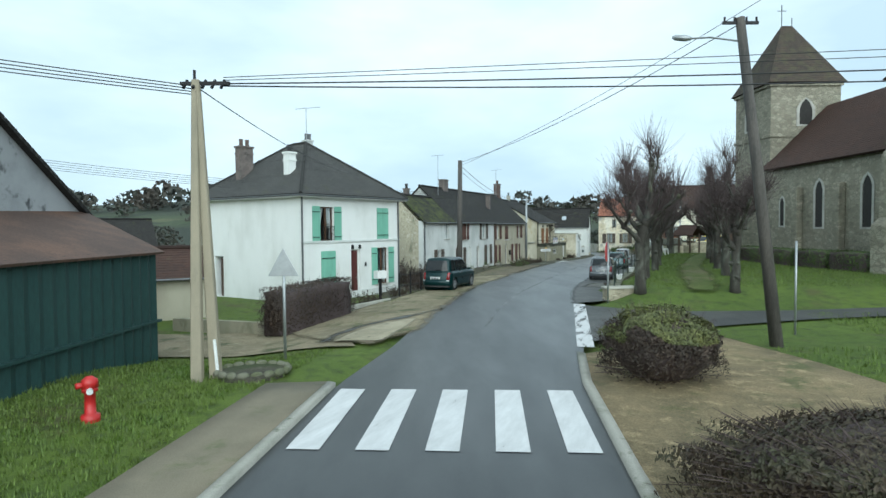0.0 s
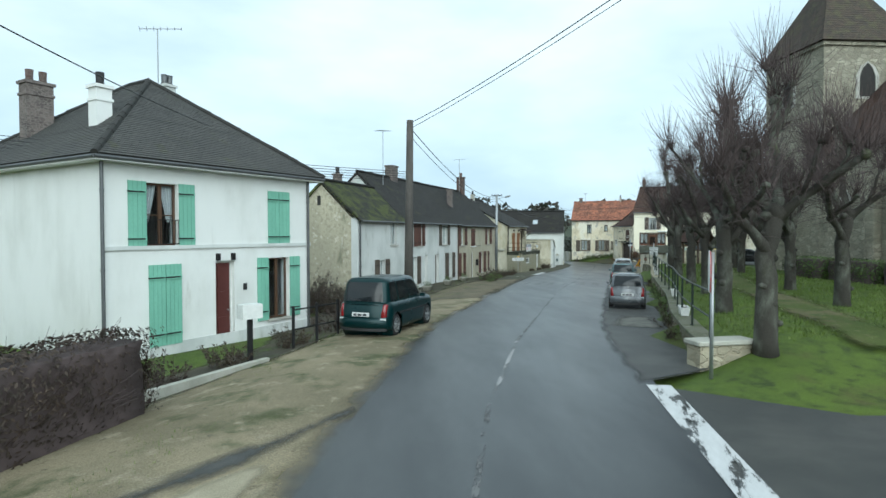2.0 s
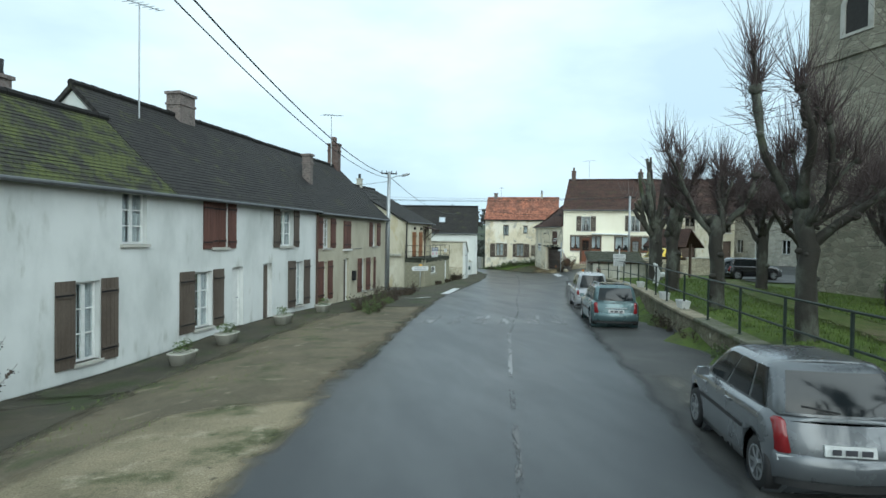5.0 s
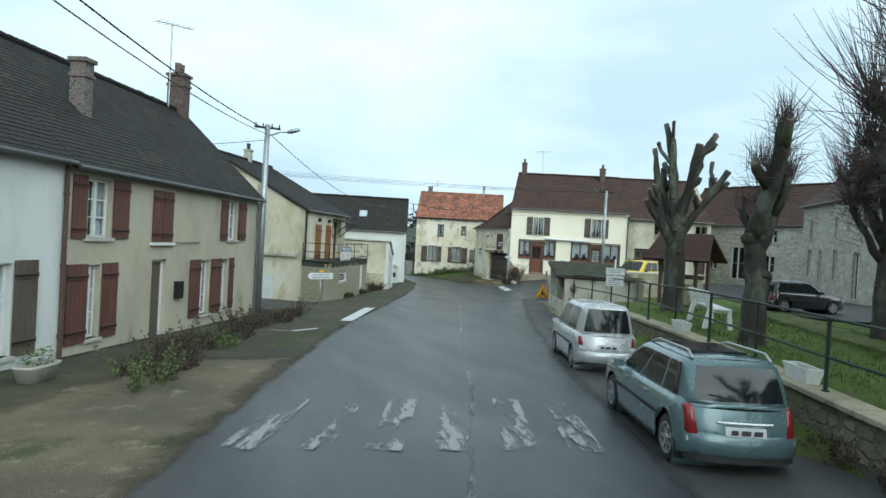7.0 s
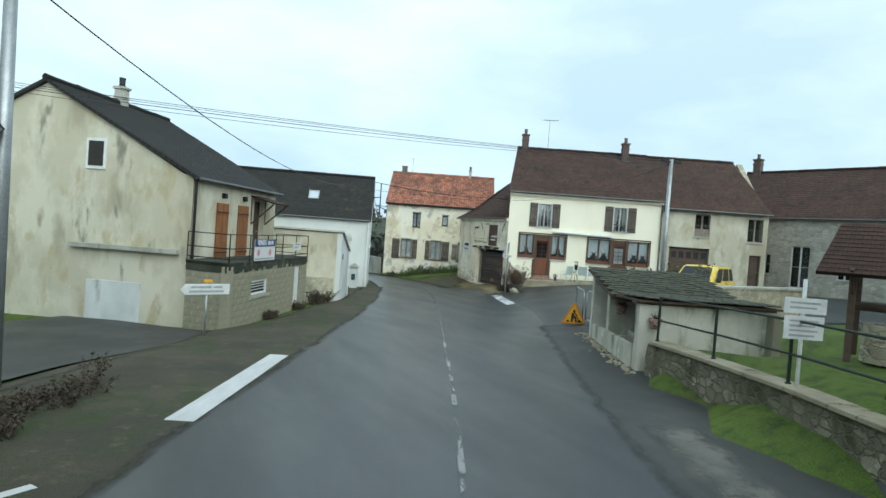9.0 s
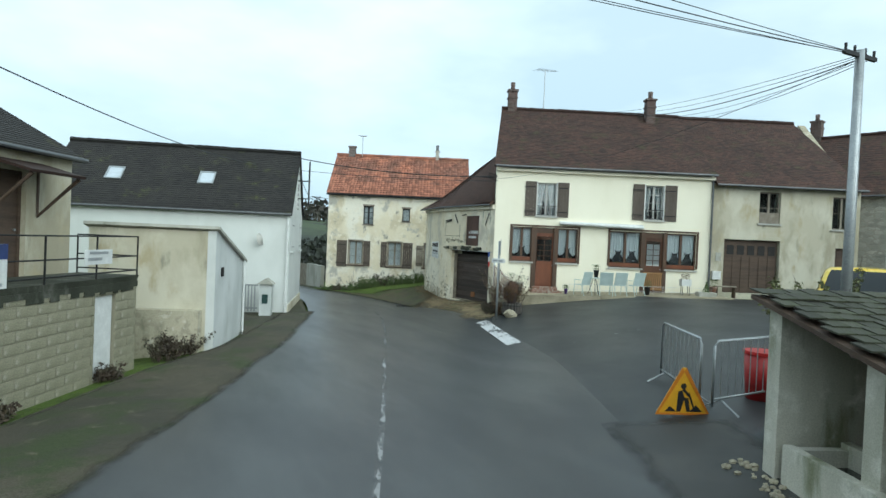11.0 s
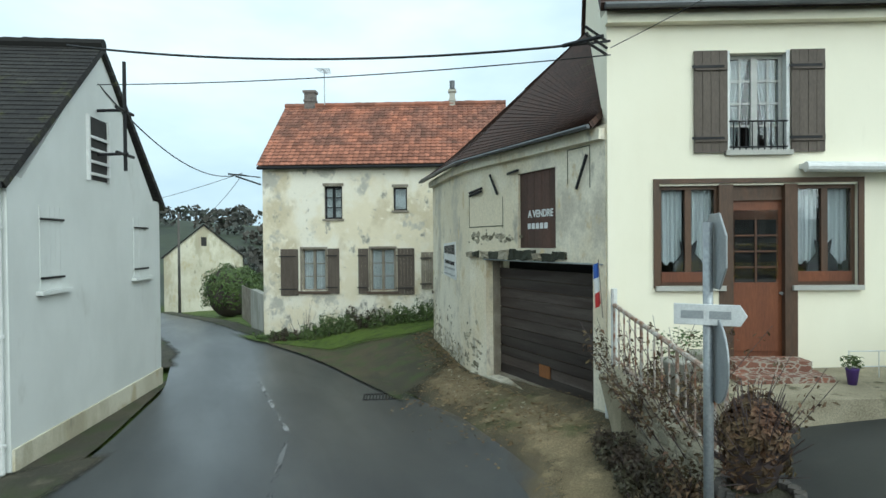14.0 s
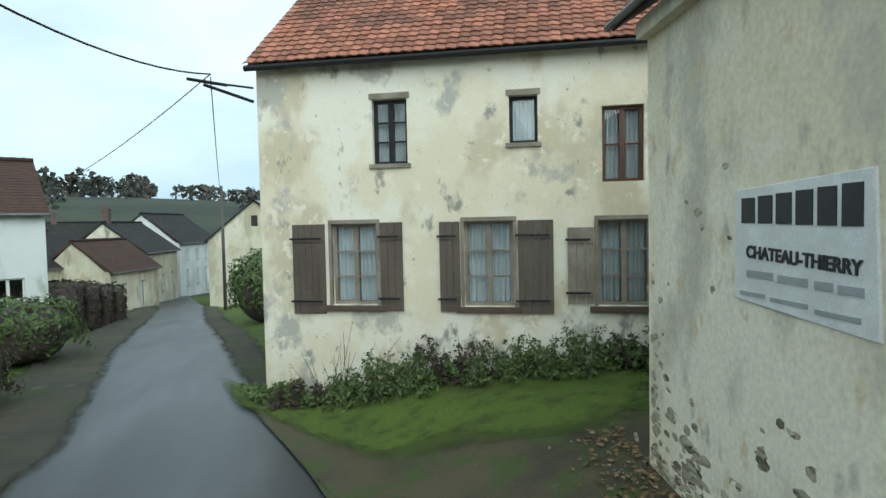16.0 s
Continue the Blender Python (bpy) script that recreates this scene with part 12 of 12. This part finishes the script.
# gate and pillar by the gabled house
t = thing("garden_gate", facade((18.95, 85.9), (20.9, 85.3), -0.6), "small grey metal gate beside a rendered pillar", "gate")
for k in range(9):
    bm = bmesh.new()
    box(bm, 0.1 + 0.12 * k, 0.15 + 0.12 * k, -0.5, -0.47, 0.1, 1.15)
    part("bar", bm, STEEL, t)
for z in (0.2, 1.1):
    bm = bmesh.new()
    box(bm, 0.05, 1.2, -0.52, -0.49, z, z + 0.06)
    part("rail", bm, STEEL, t)
bm = bmesh.new()
box(bm, 1.3, 1.75, -0.75, -0.3, -0.2, 1.2)
pl = part("pillar", bm, GREY_RENDER, t, "rendered pillar", 0.01)
bm = bmesh.new()
poly_prism(bm, [(1.2, 1.2), (1.85, 1.2), (1.55, 1.42), (1.5, 1.42)], -0.85, -0.2)
part("cap", bm, CONCRETE, pl)
bm = bmesh.new()
box(bm, 1.4, 1.62, -0.78, -0.75, 0.45, 0.8)
part("letter_slot", bm, GREEN_SHEET, pl, "dark green letter box front")


# ---- houses farther off ----
def far_house(a, b, z0, e, top, Dp, wall_mat, roof_mat, label, windows=(), shut=None, chim=1, frame=None):
    h = thing("village_house", facade(a, b, z0), label, "house", "houses farther off")
    L = math.dist(a, b)
    ops = [tuple(w) for w in windows]
    closed_shell(h, L, Dp, -1.0, e - z0, wall_mat, ops, gable_l=[(Dp / 2 - 0.35, top - z0 - 0.06)], gable_r=[(Dp / 2 - 0.35, top - z0 - 0.06)])
    o = 0.25
    roof(h, [((-0.12, -o, e - z0 - 0.08), (L + 0.12, -o, e - z0 - 0.08), (L + 0.12, Dp / 2, top - z0), (-0.12, Dp / 2, top - z0)),
             ((L + 0.12, Dp + o, e - z0 - 0.08), (-0.12, Dp + o, e - z0 - 0.08), (-0.12, Dp / 2, top - z0), (L + 0.12, Dp / 2, top - z0))], roof_mat, 0.1, 0.2)
    ridge_tiles(h, (-0.12, Dp / 2, top - z0 + 0.02), (L + 0.12, Dp / 2, top - z0 + 0.02), roof_mat)
    gutter(h, (-0.1, -o - 0.03, e - z0 - 0.12), (L + 0.1, -o - 0.03, e - z0 - 0.12))
    for w in ops:
        window(h, *w, frame=frame or WHITE_PAINT, rows=2, curtain=False)
        if shut:
            g = (w[1] - w[0]) * 0.55
            shutter(h, w[0] - g, w[0] - 0.03, w[2] - 0.03, w[3] + 0.03, shut)
            shutter(h, w[1] + 0.03, w[1] + g, w[2] - 0.03, w[3] + 0.03, shut)
    for k in range(chim):
        chimney(h, 0.6 + k * (L - 1.2), Dp / 2, top - z0 - 0.3, top - z0 + 0.9, 0.5, 0.45, CHIMNEY_BRICK, 1)
    return h


wins = [(1.0, 1.8, 0.8, 2.3), (3.0, 3.8, 0.8, 2.3), (5.2, 6.2, 0.0, 2.3), (1.0, 1.8, 3.2, 4.4), (3.0, 3.8, 3.2, 4.4), (5.4, 6.2, 3.2, 4.4)]
far_house((44.8, 81.2), (47.6, 70.6), 1.2, 5.6, 9.0, 7.5, PALE_RUBBLE, ROOF_BROWN, "grey stone farmhouse with small windows beyond the square", [(1.2, 2.0, 0.7, 2.0), (2.9, 3.6, 0.7, 2.0), (1.4, 2.0, 3.0, 4.0), (4.8, 5.9, 0.0, 2.6), (7.4, 8.2, 0.7, 2.0), (7.6, 8.3, 3.0, 4.0)])
far_house((41.3, 66.6), (35.2, 57.2), 1.1, 6.35, 9.9, 7.5, PALE_RUBBLE, ROOF_RED, "grey stone village house with tall narrow windows", [(1.0, 1.6, 0.9, 2.5), (2.6, 3.2, 0.9, 2.5), (4.6, 5.2, 0.9, 2.5), (1.1, 1.6, 3.2, 4.3), (4.6, 5.1, 3.2, 4.3), (7.0, 7.8, 0.0, 2.4)])
far_house((10.6, 104.4), (18.2, 108.3), -1.4, 3.0, 4.95, 6.0, GREY_RENDER, ROOF_RED, "pale house with a brown red roof beside the lane", [(6.6, 7.2, 3.0, 4.1), (5.2, 5.9, 0.9, 2.1), (7.0, 7.9, 0.8, 2.2)], None, 0)
small = [(1.0, 1.6, 0.8, 2.2), (3.0, 3.6, 0.8, 2.2), (4.8, 5.5, 0.0, 2.2), (1.0, 1.6, 3.0, 4.0), (3.0, 3.6, 3.0, 4.0), (4.9, 5.5, 3.0, 4.0)]
far_house((16.9, 140.0), (19.0, 147.2), -3.4, 1.15, 3.7, 6.4, GREY_RENDER, ROOF_SLATE, "white village house down the lane", small, None, 0)
far_house((15.9, 132.2), (16.95, 138.6), -3.3, 0.7, 2.9, 5.6, STAIN_RENDER, ROOF_SLATE, "narrow pale house with a dark roof down the lane", small[:3], None, 1)
far_house((15.5, 125.2), (17.1, 130.4), -3.0, -0.2, 1.7, 4.6, STAIN_RENDER, ROOF_RED, "small pale house with a red roof down the lane", [(1.0, 1.6, 0.8, 2.0), (3.2, 3.9, 0.0, 2.0)], None, 0)
far_house((11.4, 122.5), (13.2, 128.6), -2.9, 0.2, 2.4, 5.2, STAIN_RENDER, ROOF_SLATE, "low dark roofed house down the lane", small[:3], None, 1)
far_house((4.0, 150.0), (11.0, 154.0), -3.6, 0.8, 3.2, 6.0, STAIN_RENDER, ROOF_SLATE, "grey village house down the lane", small, None, 1)


h = thing("village_house", facade((21.0, 126.0), (26.8, 126.0), -2.8), "old stone house with its gable to the lane", "house", "houses farther off")
wall(h, 5.8, -1.0, 4.4, [], STAIN_RENDER, None, 0.4, [(2.9, 6.8)], "gable_wall")
wall(h, 8.0, -1.0, 4.4, [], RUBBLE, Matrix.Translation((0, 8.4, 0)) @ Matrix.Rotation(-math.pi / 2, 4, "Z"))
wall(h, 8.0, -1.0, 4.4, [], RUBBLE, Matrix.Translation((5.8, 0.4, 0)) @ Matrix.Rotation(math.pi / 2, 4, "Z"))
roof(h, [((6.0, -0.15, 4.3), (6.0, 8.5, 4.3), (2.9, 8.5, 6.95), (2.9, -0.15, 6.95)), ((-0.2, 8.5, 4.3), (-0.2, -0.15, 4.3), (2.9, -0.15, 6.95), (2.9, 8.5, 6.95))], ROOF_SLATE, 0.1, 0.2)
bm = bmesh.new()
box(bm, 2.7, 3.1, -0.02, 0.0, 5.2, 5.9)
part("loft_window", bm, SHADE_DARK, h)
far_house((-36.0, 45.5), (-25.6, 53.2), -1.2, 1.6, 4.6, 7.0, BEIGE_RENDER, ROOF_SLATE, "dark roofed house among fields behind the barn", [(1.2, 2.0, 0.6, 1.9), (4.0, 4.8, 0.6, 1.9), (6.4, 7.2, 0.6, 1.9), (9.2, 10.2, 0.5, 2.0)], BROWN_SHUTTER, 0)
far_house((-13.9, 65.65), (-17.2, 72.9), 0.0, 4.25, 5.5, 4.7, STAIN_RENDER, ROOF_SLATE, "old house with a stained gable behind the row", [], None, 0)
far_house((-15.0, 20.0), (-9.2, 23.2), -0.2, 1.9, 2.9, 4.0, BEIGE_RENDER, ROOF_RED, "low garden shed with a sloping brown roof", [], None, 0)

# fence and wall beside the lane
t = thing("board_fence", facade((26.1, 99.0), (25.6, 106.4), -0.9), "pale board fence and low wall beside the lane", "fence")
bm = bmesh.new()
box(bm, 0, 3.2, 0, 0.25, -0.3, 1.5)
part("wall", bm, CONCRETE, t, "", 0.02)
for k in range(14):
    bm = bmesh.new()
    box(bm, 3.4 + 0.28 * k, 3.65 + 0.28 * k, 0.05, 0.09, -0.2, 1.4)
    part("board", bm, GREY_WOOD, t)


# ---- woods and hedgerows on the hills ----
def far_woods(name, items, label, mat, per=70, leaf=0.2):
    """Woods and hedgerows as a haze of many small leaf and twig tufts, with gaps and an uneven skyline."""
    verts, faces = [], []
    for x, y, s in items:
        z = gz(x, y)
        hgt = s * random.uniform(0.9, 1.5)
        for j in range(per):
            a, q, f = random.uniform(0, 6.283), math.sqrt(random.random()) * s * 0.75, random.random() ** 0.75
            q *= 0.35 + 0.95 * math.sin(math.pi * min(0.95, 0.12 + f * 0.82))
            c = Vector((x + q * math.cos(a), y + q * math.sin(a), z - 0.3 + hgt * f))
            u = Vector((random.gauss(0, 1), random.gauss(0, 1), random.gauss(0, 1))).normalized()
            w = u.cross(Vector((random.gauss(0, 1), random.gauss(0, 1), random.gauss(0, 1)))).normalized()
            e = s * leaf * random.uniform(0.5, 1.3)
            n = len(verts)
            verts += [c - u * e, c + w * e * 0.7, c + u * e, c - w * e * 0.7]
            faces.append((n, n + 1, n + 2, n + 3))
    me = bpy.data.meshes.new(name)
    me.from_pydata([tuple(v) for v in verts], [], faces)
    me.materials.append(mat)
    return tagged(new(name, me), label, "woods", kind="stuff")


WOOD_FAR = layered("winter woods", (0.050, 0.056, 0.050), [((0.075, 0.066, 0.055), 0.02, 0.5, 0.1, 1.0), ((0.035, 0.05, 0.03), 0.05, 0.6, 0.1, 1.0)], fine=0.6, bump=0.6, bump_dist=1.0, vary=0.35)
random.seed(9)
groups = []
for k in range(16):
    a = 2 * math.pi * k / 16
    items = []
    for _ in range(34):
        ang = a + random.uniform(-0.2, 0.2)
        r = random.uniform(560, 700) + 60 * math.sin(5 * ang)
        items.append((10 + r * math.cos(ang), 50 + r * math.sin(ang), random.uniform(9, 17)))
    for _ in range(7):
        ang = a + random.uniform(-0.2, 0.2)
        r = random.uniform(300, 480)
        items.append((10 + r * math.cos(ang), 50 + r * math.sin(ang), random.uniform(5, 10)))
    groups.append(items)
for k in range(4):
    far_woods("far_woods", sum(groups[4 * k:4 * k + 4], []), "bare winter woods on the far hills", WOOD_FAR)
near = []
for _ in range(60):
    near.append((random.uniform(-60, 0), random.uniform(150, 190), random.uniform(2.5, 5)))
for _ in range(40):
    near.append((random.uniform(24, 80), random.uniform(135, 185), random.uniform(3, 6)))
for _ in range(30):
    near.append((random.uniform(-110, -45), random.uniform(35, 110), random.uniform(2.5, 5)))
far_woods("hedgerows", near, "dark bushes and small trees behind the village", WOOD_FAR, 420, 0.085)
for (x, y, s) in ((16.0, 98.5, 1.0), (18.6, 101.6, 1.2)):
    shrub("lane_bush", x + 1.0, y + 1.0, 1.6, 1.6, 1.5 * s, LEAF_GREEN, 2200, 0.07, "dark green bush beside the lane", group="lane shrubs")
for k in range(4):
    y = 109.6 + 2.2 * k
    shrub("lane_hedge", 17.9 - 0.1 * k, y, 0.9, 1.2, 1.9 - 0.1 * k, LEAF_HEDGE, 2600, 0.07, "dark clipped hedge beside the lane", 8, boxy=True, group="hedge along the lane")



# ---- orange roof tiles ----
def orange_tiles():
    h, L, Dp, e, top, o = ORANGE
    lo, hi = Vector((-0.12, -o - 0.05, e - 0.04)), Vector((-0.12, Dp / 2, top - 0.0))
    up = (hi - lo).normalized()
    slope = (hi - lo).length
    nrm = Vector((0, -up.z, up.y))
    if nrm.z < 0:
        nrm = -nrm
    rows, cols = 20, 46
    tw, th = (L + 0.24) / cols, slope / rows
    bm = bmesh.new()
    g = []
    for i in range(2):
        row = []
        for j in range(6):
            f = j / 5
            bulge = 0.024 * math.sin(math.pi * min(1.0, f * 1.35)) if f < 0.74 else 0.012 * math.sin((f - 0.74) / 0.26 * math.pi)
            row.append(bm.verts.new(Vector((tw * f * 0.99, 0, 0)) + up * (th * 1.12 * i) + nrm * (bulge + (0.035 if i == 0 else 0.008))))
        g.append(row)
    for j in range(5):
        bm.faces.new((g[0][j], g[0][j + 1], g[1][j + 1], g[1][j]))
    lip = [bm.verts.new(v.co - nrm * 0.02) for v in g[0]]
    for j in range(5):
        bm.faces.new((lip[j], lip[j + 1], g[0][j + 1], g[0][j]))
    bmesh.ops.recalc_face_normals(bm, faces=bm.faces[:])
    if sum(f.normal.z for f in bm.faces) < 0:
        bmesh.ops.reverse_faces(bm, faces=bm.faces[:])
    me = bpy.data.meshes.new("tile")
    bm.to_mesh(me)
    me.materials.append(ORANGE_TILE)
    random.seed(8)
    rest = bmesh.new()
    for i in range(rows):
        for j in range(cols):
            p = lo + up * th * i + Vector((tw * j, 0, 0)) + nrm * random.uniform(-0.004, 0.006)
            if i < 6 and j < 46:
                ob = new("tile", me)
                ob.parent = h
                ob.location = p
                ob.rotation_euler = (random.uniform(-0.012, 0.012), random.uniform(-0.012, 0.012), random.uniform(-0.012, 0.012))
            else:
                start = len(rest.verts)
                tmp = [rest.verts.new(v.co + p) for v in bm.verts]
                for f in bm.faces:
                    rest.faces.new([tmp[v.index] for v in f.verts])
    bm.free()
    tagged(part("roof_tiles", rest, ORANGE_TILE, h, "orange clay tiles up the slope"), kind="stuff")
    # back slope and ridge
    bm = bmesh.new()
    uvl = bm.loops.layers.uv.new("slope")
    slab(bm, [(L + 0.12, Dp + o, e), (-0.12, Dp + o, e), (-0.12, Dp / 2, top + 0.04), (L + 0.12, Dp / 2, top + 0.04)], 0.03, uvl, (1, 0, 0), 0.3)
    part("back_slope", bm, ORANGE_TILE, h)
    ridge_tiles(h, (-0.12, Dp / 2, top + 0.05), (L + 0.12, Dp / 2, top + 0.05), ORANGE_TILE, 0.12, 0.4)


orange_tiles()


# ---- grass blades, fallen leaves, rubble at the shed ----
def blades(name, spots, mat, label, hgt=(0.04, 0.11), kind="stuff"):
    bm = bmesh.new()
    for x, y in spots:
        z = gz(x, y) - 0.04
        for _ in range(3):
            a = random.uniform(0, 6.28)
            h_ = random.uniform(*hgt) + 0.04
            w = random.uniform(0.006, 0.014)
            bx, by = x + random.uniform(-0.06, 0.06), y + random.uniform(-0.06, 0.06)
            l = Vector((math.cos(a), math.sin(a), 0))
            s = Vector((-l.y, l.x, 0)) * w
            b0 = Vector((bx, by, z))
            t_ = b0 + l * h_ * random.uniform(0.1, 0.6) + Vector((0, 0, h_))
            v = [bm.verts.new(b0 - s), bm.verts.new(b0 + s), bm.verts.new(t_)]
            bm.faces.new(v)
    ob = mesh_ob(name, bm, mat)
    return tagged(ob, label, "grass", kind=kind)


def scatter(n, inside, bx):
    out = []
    while len(out) < n:
        p = (random.uniform(bx[0], bx[1]), random.uniform(bx[2], bx[3]))
        if inside(*p):
            out.append(p)
    return out


random.seed(21)
blades("grass", scatter(9000, lambda x, y: x < interp(y, ROAD_L) - 1.5 and not (-3.95 < x and y < 11.2) and not (y > 15.0 and x > -6), (-9, -1.6, 3.5, 15.5)), BLADE, "short green grass beside the pavement", (0.015, 0.055))
blades("grass", scatter(15000, lambda x, y: x - 0.3 > along(WALL_LINE, (y - 23.9) * 1.09)[0][0] + 0.5, (7, 24, 24, 56)), BLADE, "short green grass of the church green", (0.02, 0.07))
blades("grass", scatter(4000, lambda x, y: y < 14.5 or x > 12, (7.2, 22, 11, 20)), BLADE, "short green grass beside the lane")
od = (Vector((*OB, 0)) - Vector((*OA, 0))).normalized()
blades("grass", scatter(5000, lambda x, y: 0.2 < (x - OA[0]) * od.y - (y - OA[1]) * od.x < 2.7 + 0.5 * noise.noise(Vector((x, y, 0))) and x > interp(y, ROAD_R) + 0.1 and x < 31, (24.5, 31, 88.8, 97.5)), BLADE, "grass below the old house")
blades("grass", scatter(2500, lambda x, y: -2.2 < x - interp(y, ROAD_L) + 1.9 < 0.4 and noise.noise(Vector((x, y, 0)) * 0.6) > 0.02, (-3, 10, 17, 52)), BLADE, "tufts of grass on the sandy verge", (0.03, 0.09))
bm = bmesh.new()
for x, y in scatter(3200, lambda x, y: interp(y, ROAD_R) + 0.3 + 0.5 * random.random() < x < interp(y, ROAD_R) + 2.3, (25.5, 30, 80.5, 91)):
    z = gz(x, y) + 0.022
    a, s = random.uniform(0, 6.28), random.uniform(0.012, 0.032)
    u = Vector((math.cos(a), math.sin(a), random.uniform(-0.2, 0.2))) * s
    w = Vector((-math.sin(a), math.cos(a), random.uniform(-0.2, 0.4))) * s * 0.6
    c = Vector((x, y, z + random.uniform(0, 0.012)))
    bm.faces.new([bm.verts.new(c + q) for q in (-u, w, u, -w)])
tagged(mesh_ob("fallen_leaves", bm, LEAF_DEAD), "dry fallen leaves on the muddy bank", "fallen leaves", kind="stuff")
bm = bmesh.new()
for _ in range(420):
    f = random.random()
    y = 83 + 8 * f
    x = 28.75 + 0.62 * max(0, (y - 87) / 3.8) - abs(random.gauss(0, 0.22)) - 0.05
    s = random.uniform(0.015, 0.05)
    res = bmesh.ops.create_icosphere(bm, subdivisions=1, radius=1.0, matrix=Matrix.Translation((x, y, gz(x, y) + s * 0.4)) @ Matrix.Diagonal((s * random.uniform(0.8, 1.5), s * random.uniform(0.8, 1.5), s * 0.7, 1)))
for _ in range(160):
    y = random.uniform(61.5, 66.0)
    x = 21.2 + (y - 61.5) * 0.4 - abs(random.gauss(0, 0.18))
    s = random.uniform(0.015, 0.06)
    bmesh.ops.create_icosphere(bm, subdivisions=1, radius=1.0, matrix=Matrix.Translation((x, y, gz(x, y) + 0.03 + s * 0.3)) @ Matrix.Diagonal((s * 1.3, s, s * 0.7, 1)))
tagged(mesh_ob("loose_stones", bm, RUBBLE), "loose stones and crumbled plaster along the wall foot", "stones", kind="stuff")
# exposed stones in the shed's crumbling foot and lintel
def patch_stones(parent, m, patches, seed, low=-0.1):
    """Fields of bare stone where the plaster has come away: (u, z, spread along, spread up, count)."""
    random.seed(seed)
    for u0, z0, su, sz, n in patches:
        for _ in range(n):
            u, z = random.gauss(u0, su * 0.75), random.gauss(z0, sz * 0.8)
            s = random.uniform(0.025, 0.085)
            bm = bmesh.new()
            bmesh.ops.create_icosphere(bm, subdivisions=1, radius=1.0, matrix=m @ Matrix.Translation((u, 0.004, max(low, z))) @ Matrix.Diagonal((s * random.uniform(0.9, 1.7), 0.011, s * 0.75, 1)))
            for v in bm.verts:
                v.co += Vector((random.uniform(-0.3, 0.3), random.uniform(-0.3, 0.3), random.uniform(-0.3, 0.3))) * s * 0.35
            part("stone", bm, WALL_RUBBLE if random.random() < 0.25 else RUBBLE, parent)


patch_stones(SHED, SHED_BAYS[0], ((0.12, 0.3, 0.07, 0.35, 44), (0.45, -0.05, 0.3, 0.2, 110), (0.9, 0.2, 0.25, 0.22, 60), (0.7, 0.75, 0.35, 0.2, 16), (0.2, 1.6, 0.1, 0.5, 9), (0.7, 2.4, 0.4, 0.4, 6)), 4, -0.45)
patch_stones(SHED, SHED_BAYS[1], ((0.35, 0.0, 0.28, 0.22, 90), (0.95, 0.05, 0.3, 0.2, 80), (0.7, 0.7, 0.4, 0.22, 14), (0.6, 2.3, 0.4, 0.4, 5)), 6, -0.4)
patch_stones(SHED, SHED_BAYS[2], ((0.4, 0.1, 0.3, 0.2, 30), (1.0, 0.4, 0.14, 0.35, 30)), 7, -0.3)

# brown leaves blown against the shed's foot
random.seed(77)
bm = bmesh.new()
for k in range(1500):
    y = 82.4 + 9.4 * random.random() ** 0.8
    x = interp(y, [(82.4, 28.8), (86.6, 28.9), (88.2, 29.12), (90.8, 29.62), (91.9, 29.9)]) - abs(random.gauss(0, 0.3 if y > 87.5 else 0.75)) - 0.03
    s, a, b = random.uniform(0.02, 0.05), random.uniform(0, 6.28), random.uniform(-0.5, 0.5)
    m = Matrix.Translation((x, y, max(gz(x, y), road_z(x, y)) + 0.05 + 0.06 * random.random())) @ Matrix.Rotation(a, 4, "Z") @ Matrix.Rotation(b, 4, "X")
    vs = [bm.verts.new(m @ Vector(q)) for q in ((-s, 0, 0), (0, -0.6 * s, 0.006), (s, 0, 0.0), (0.1 * s, 0.6 * s, 0.008))]
    bm.faces.new(vs)
tagged(mesh_ob("leaf_litter", bm, material("dead leaves", (0.34, 0.25, 0.13), rough=0.8, vary=0.5, scale=9.0, fine=60, bump=0.2, second=(0.13, 0.085, 0.04), amount=0.5)), "brown dead leaves along the foot of the shed", "leaves", kind="stuff")
patch_stones(SHED, SHED_FRONT, ((0.25, 0.4, 0.14, 0.35, 26), (0.5, 2.62 - SHED_B, 0.28, 0.07, 26), (1.25, 2.60 - SHED_B, 0.35, 0.06, 34)), 5)
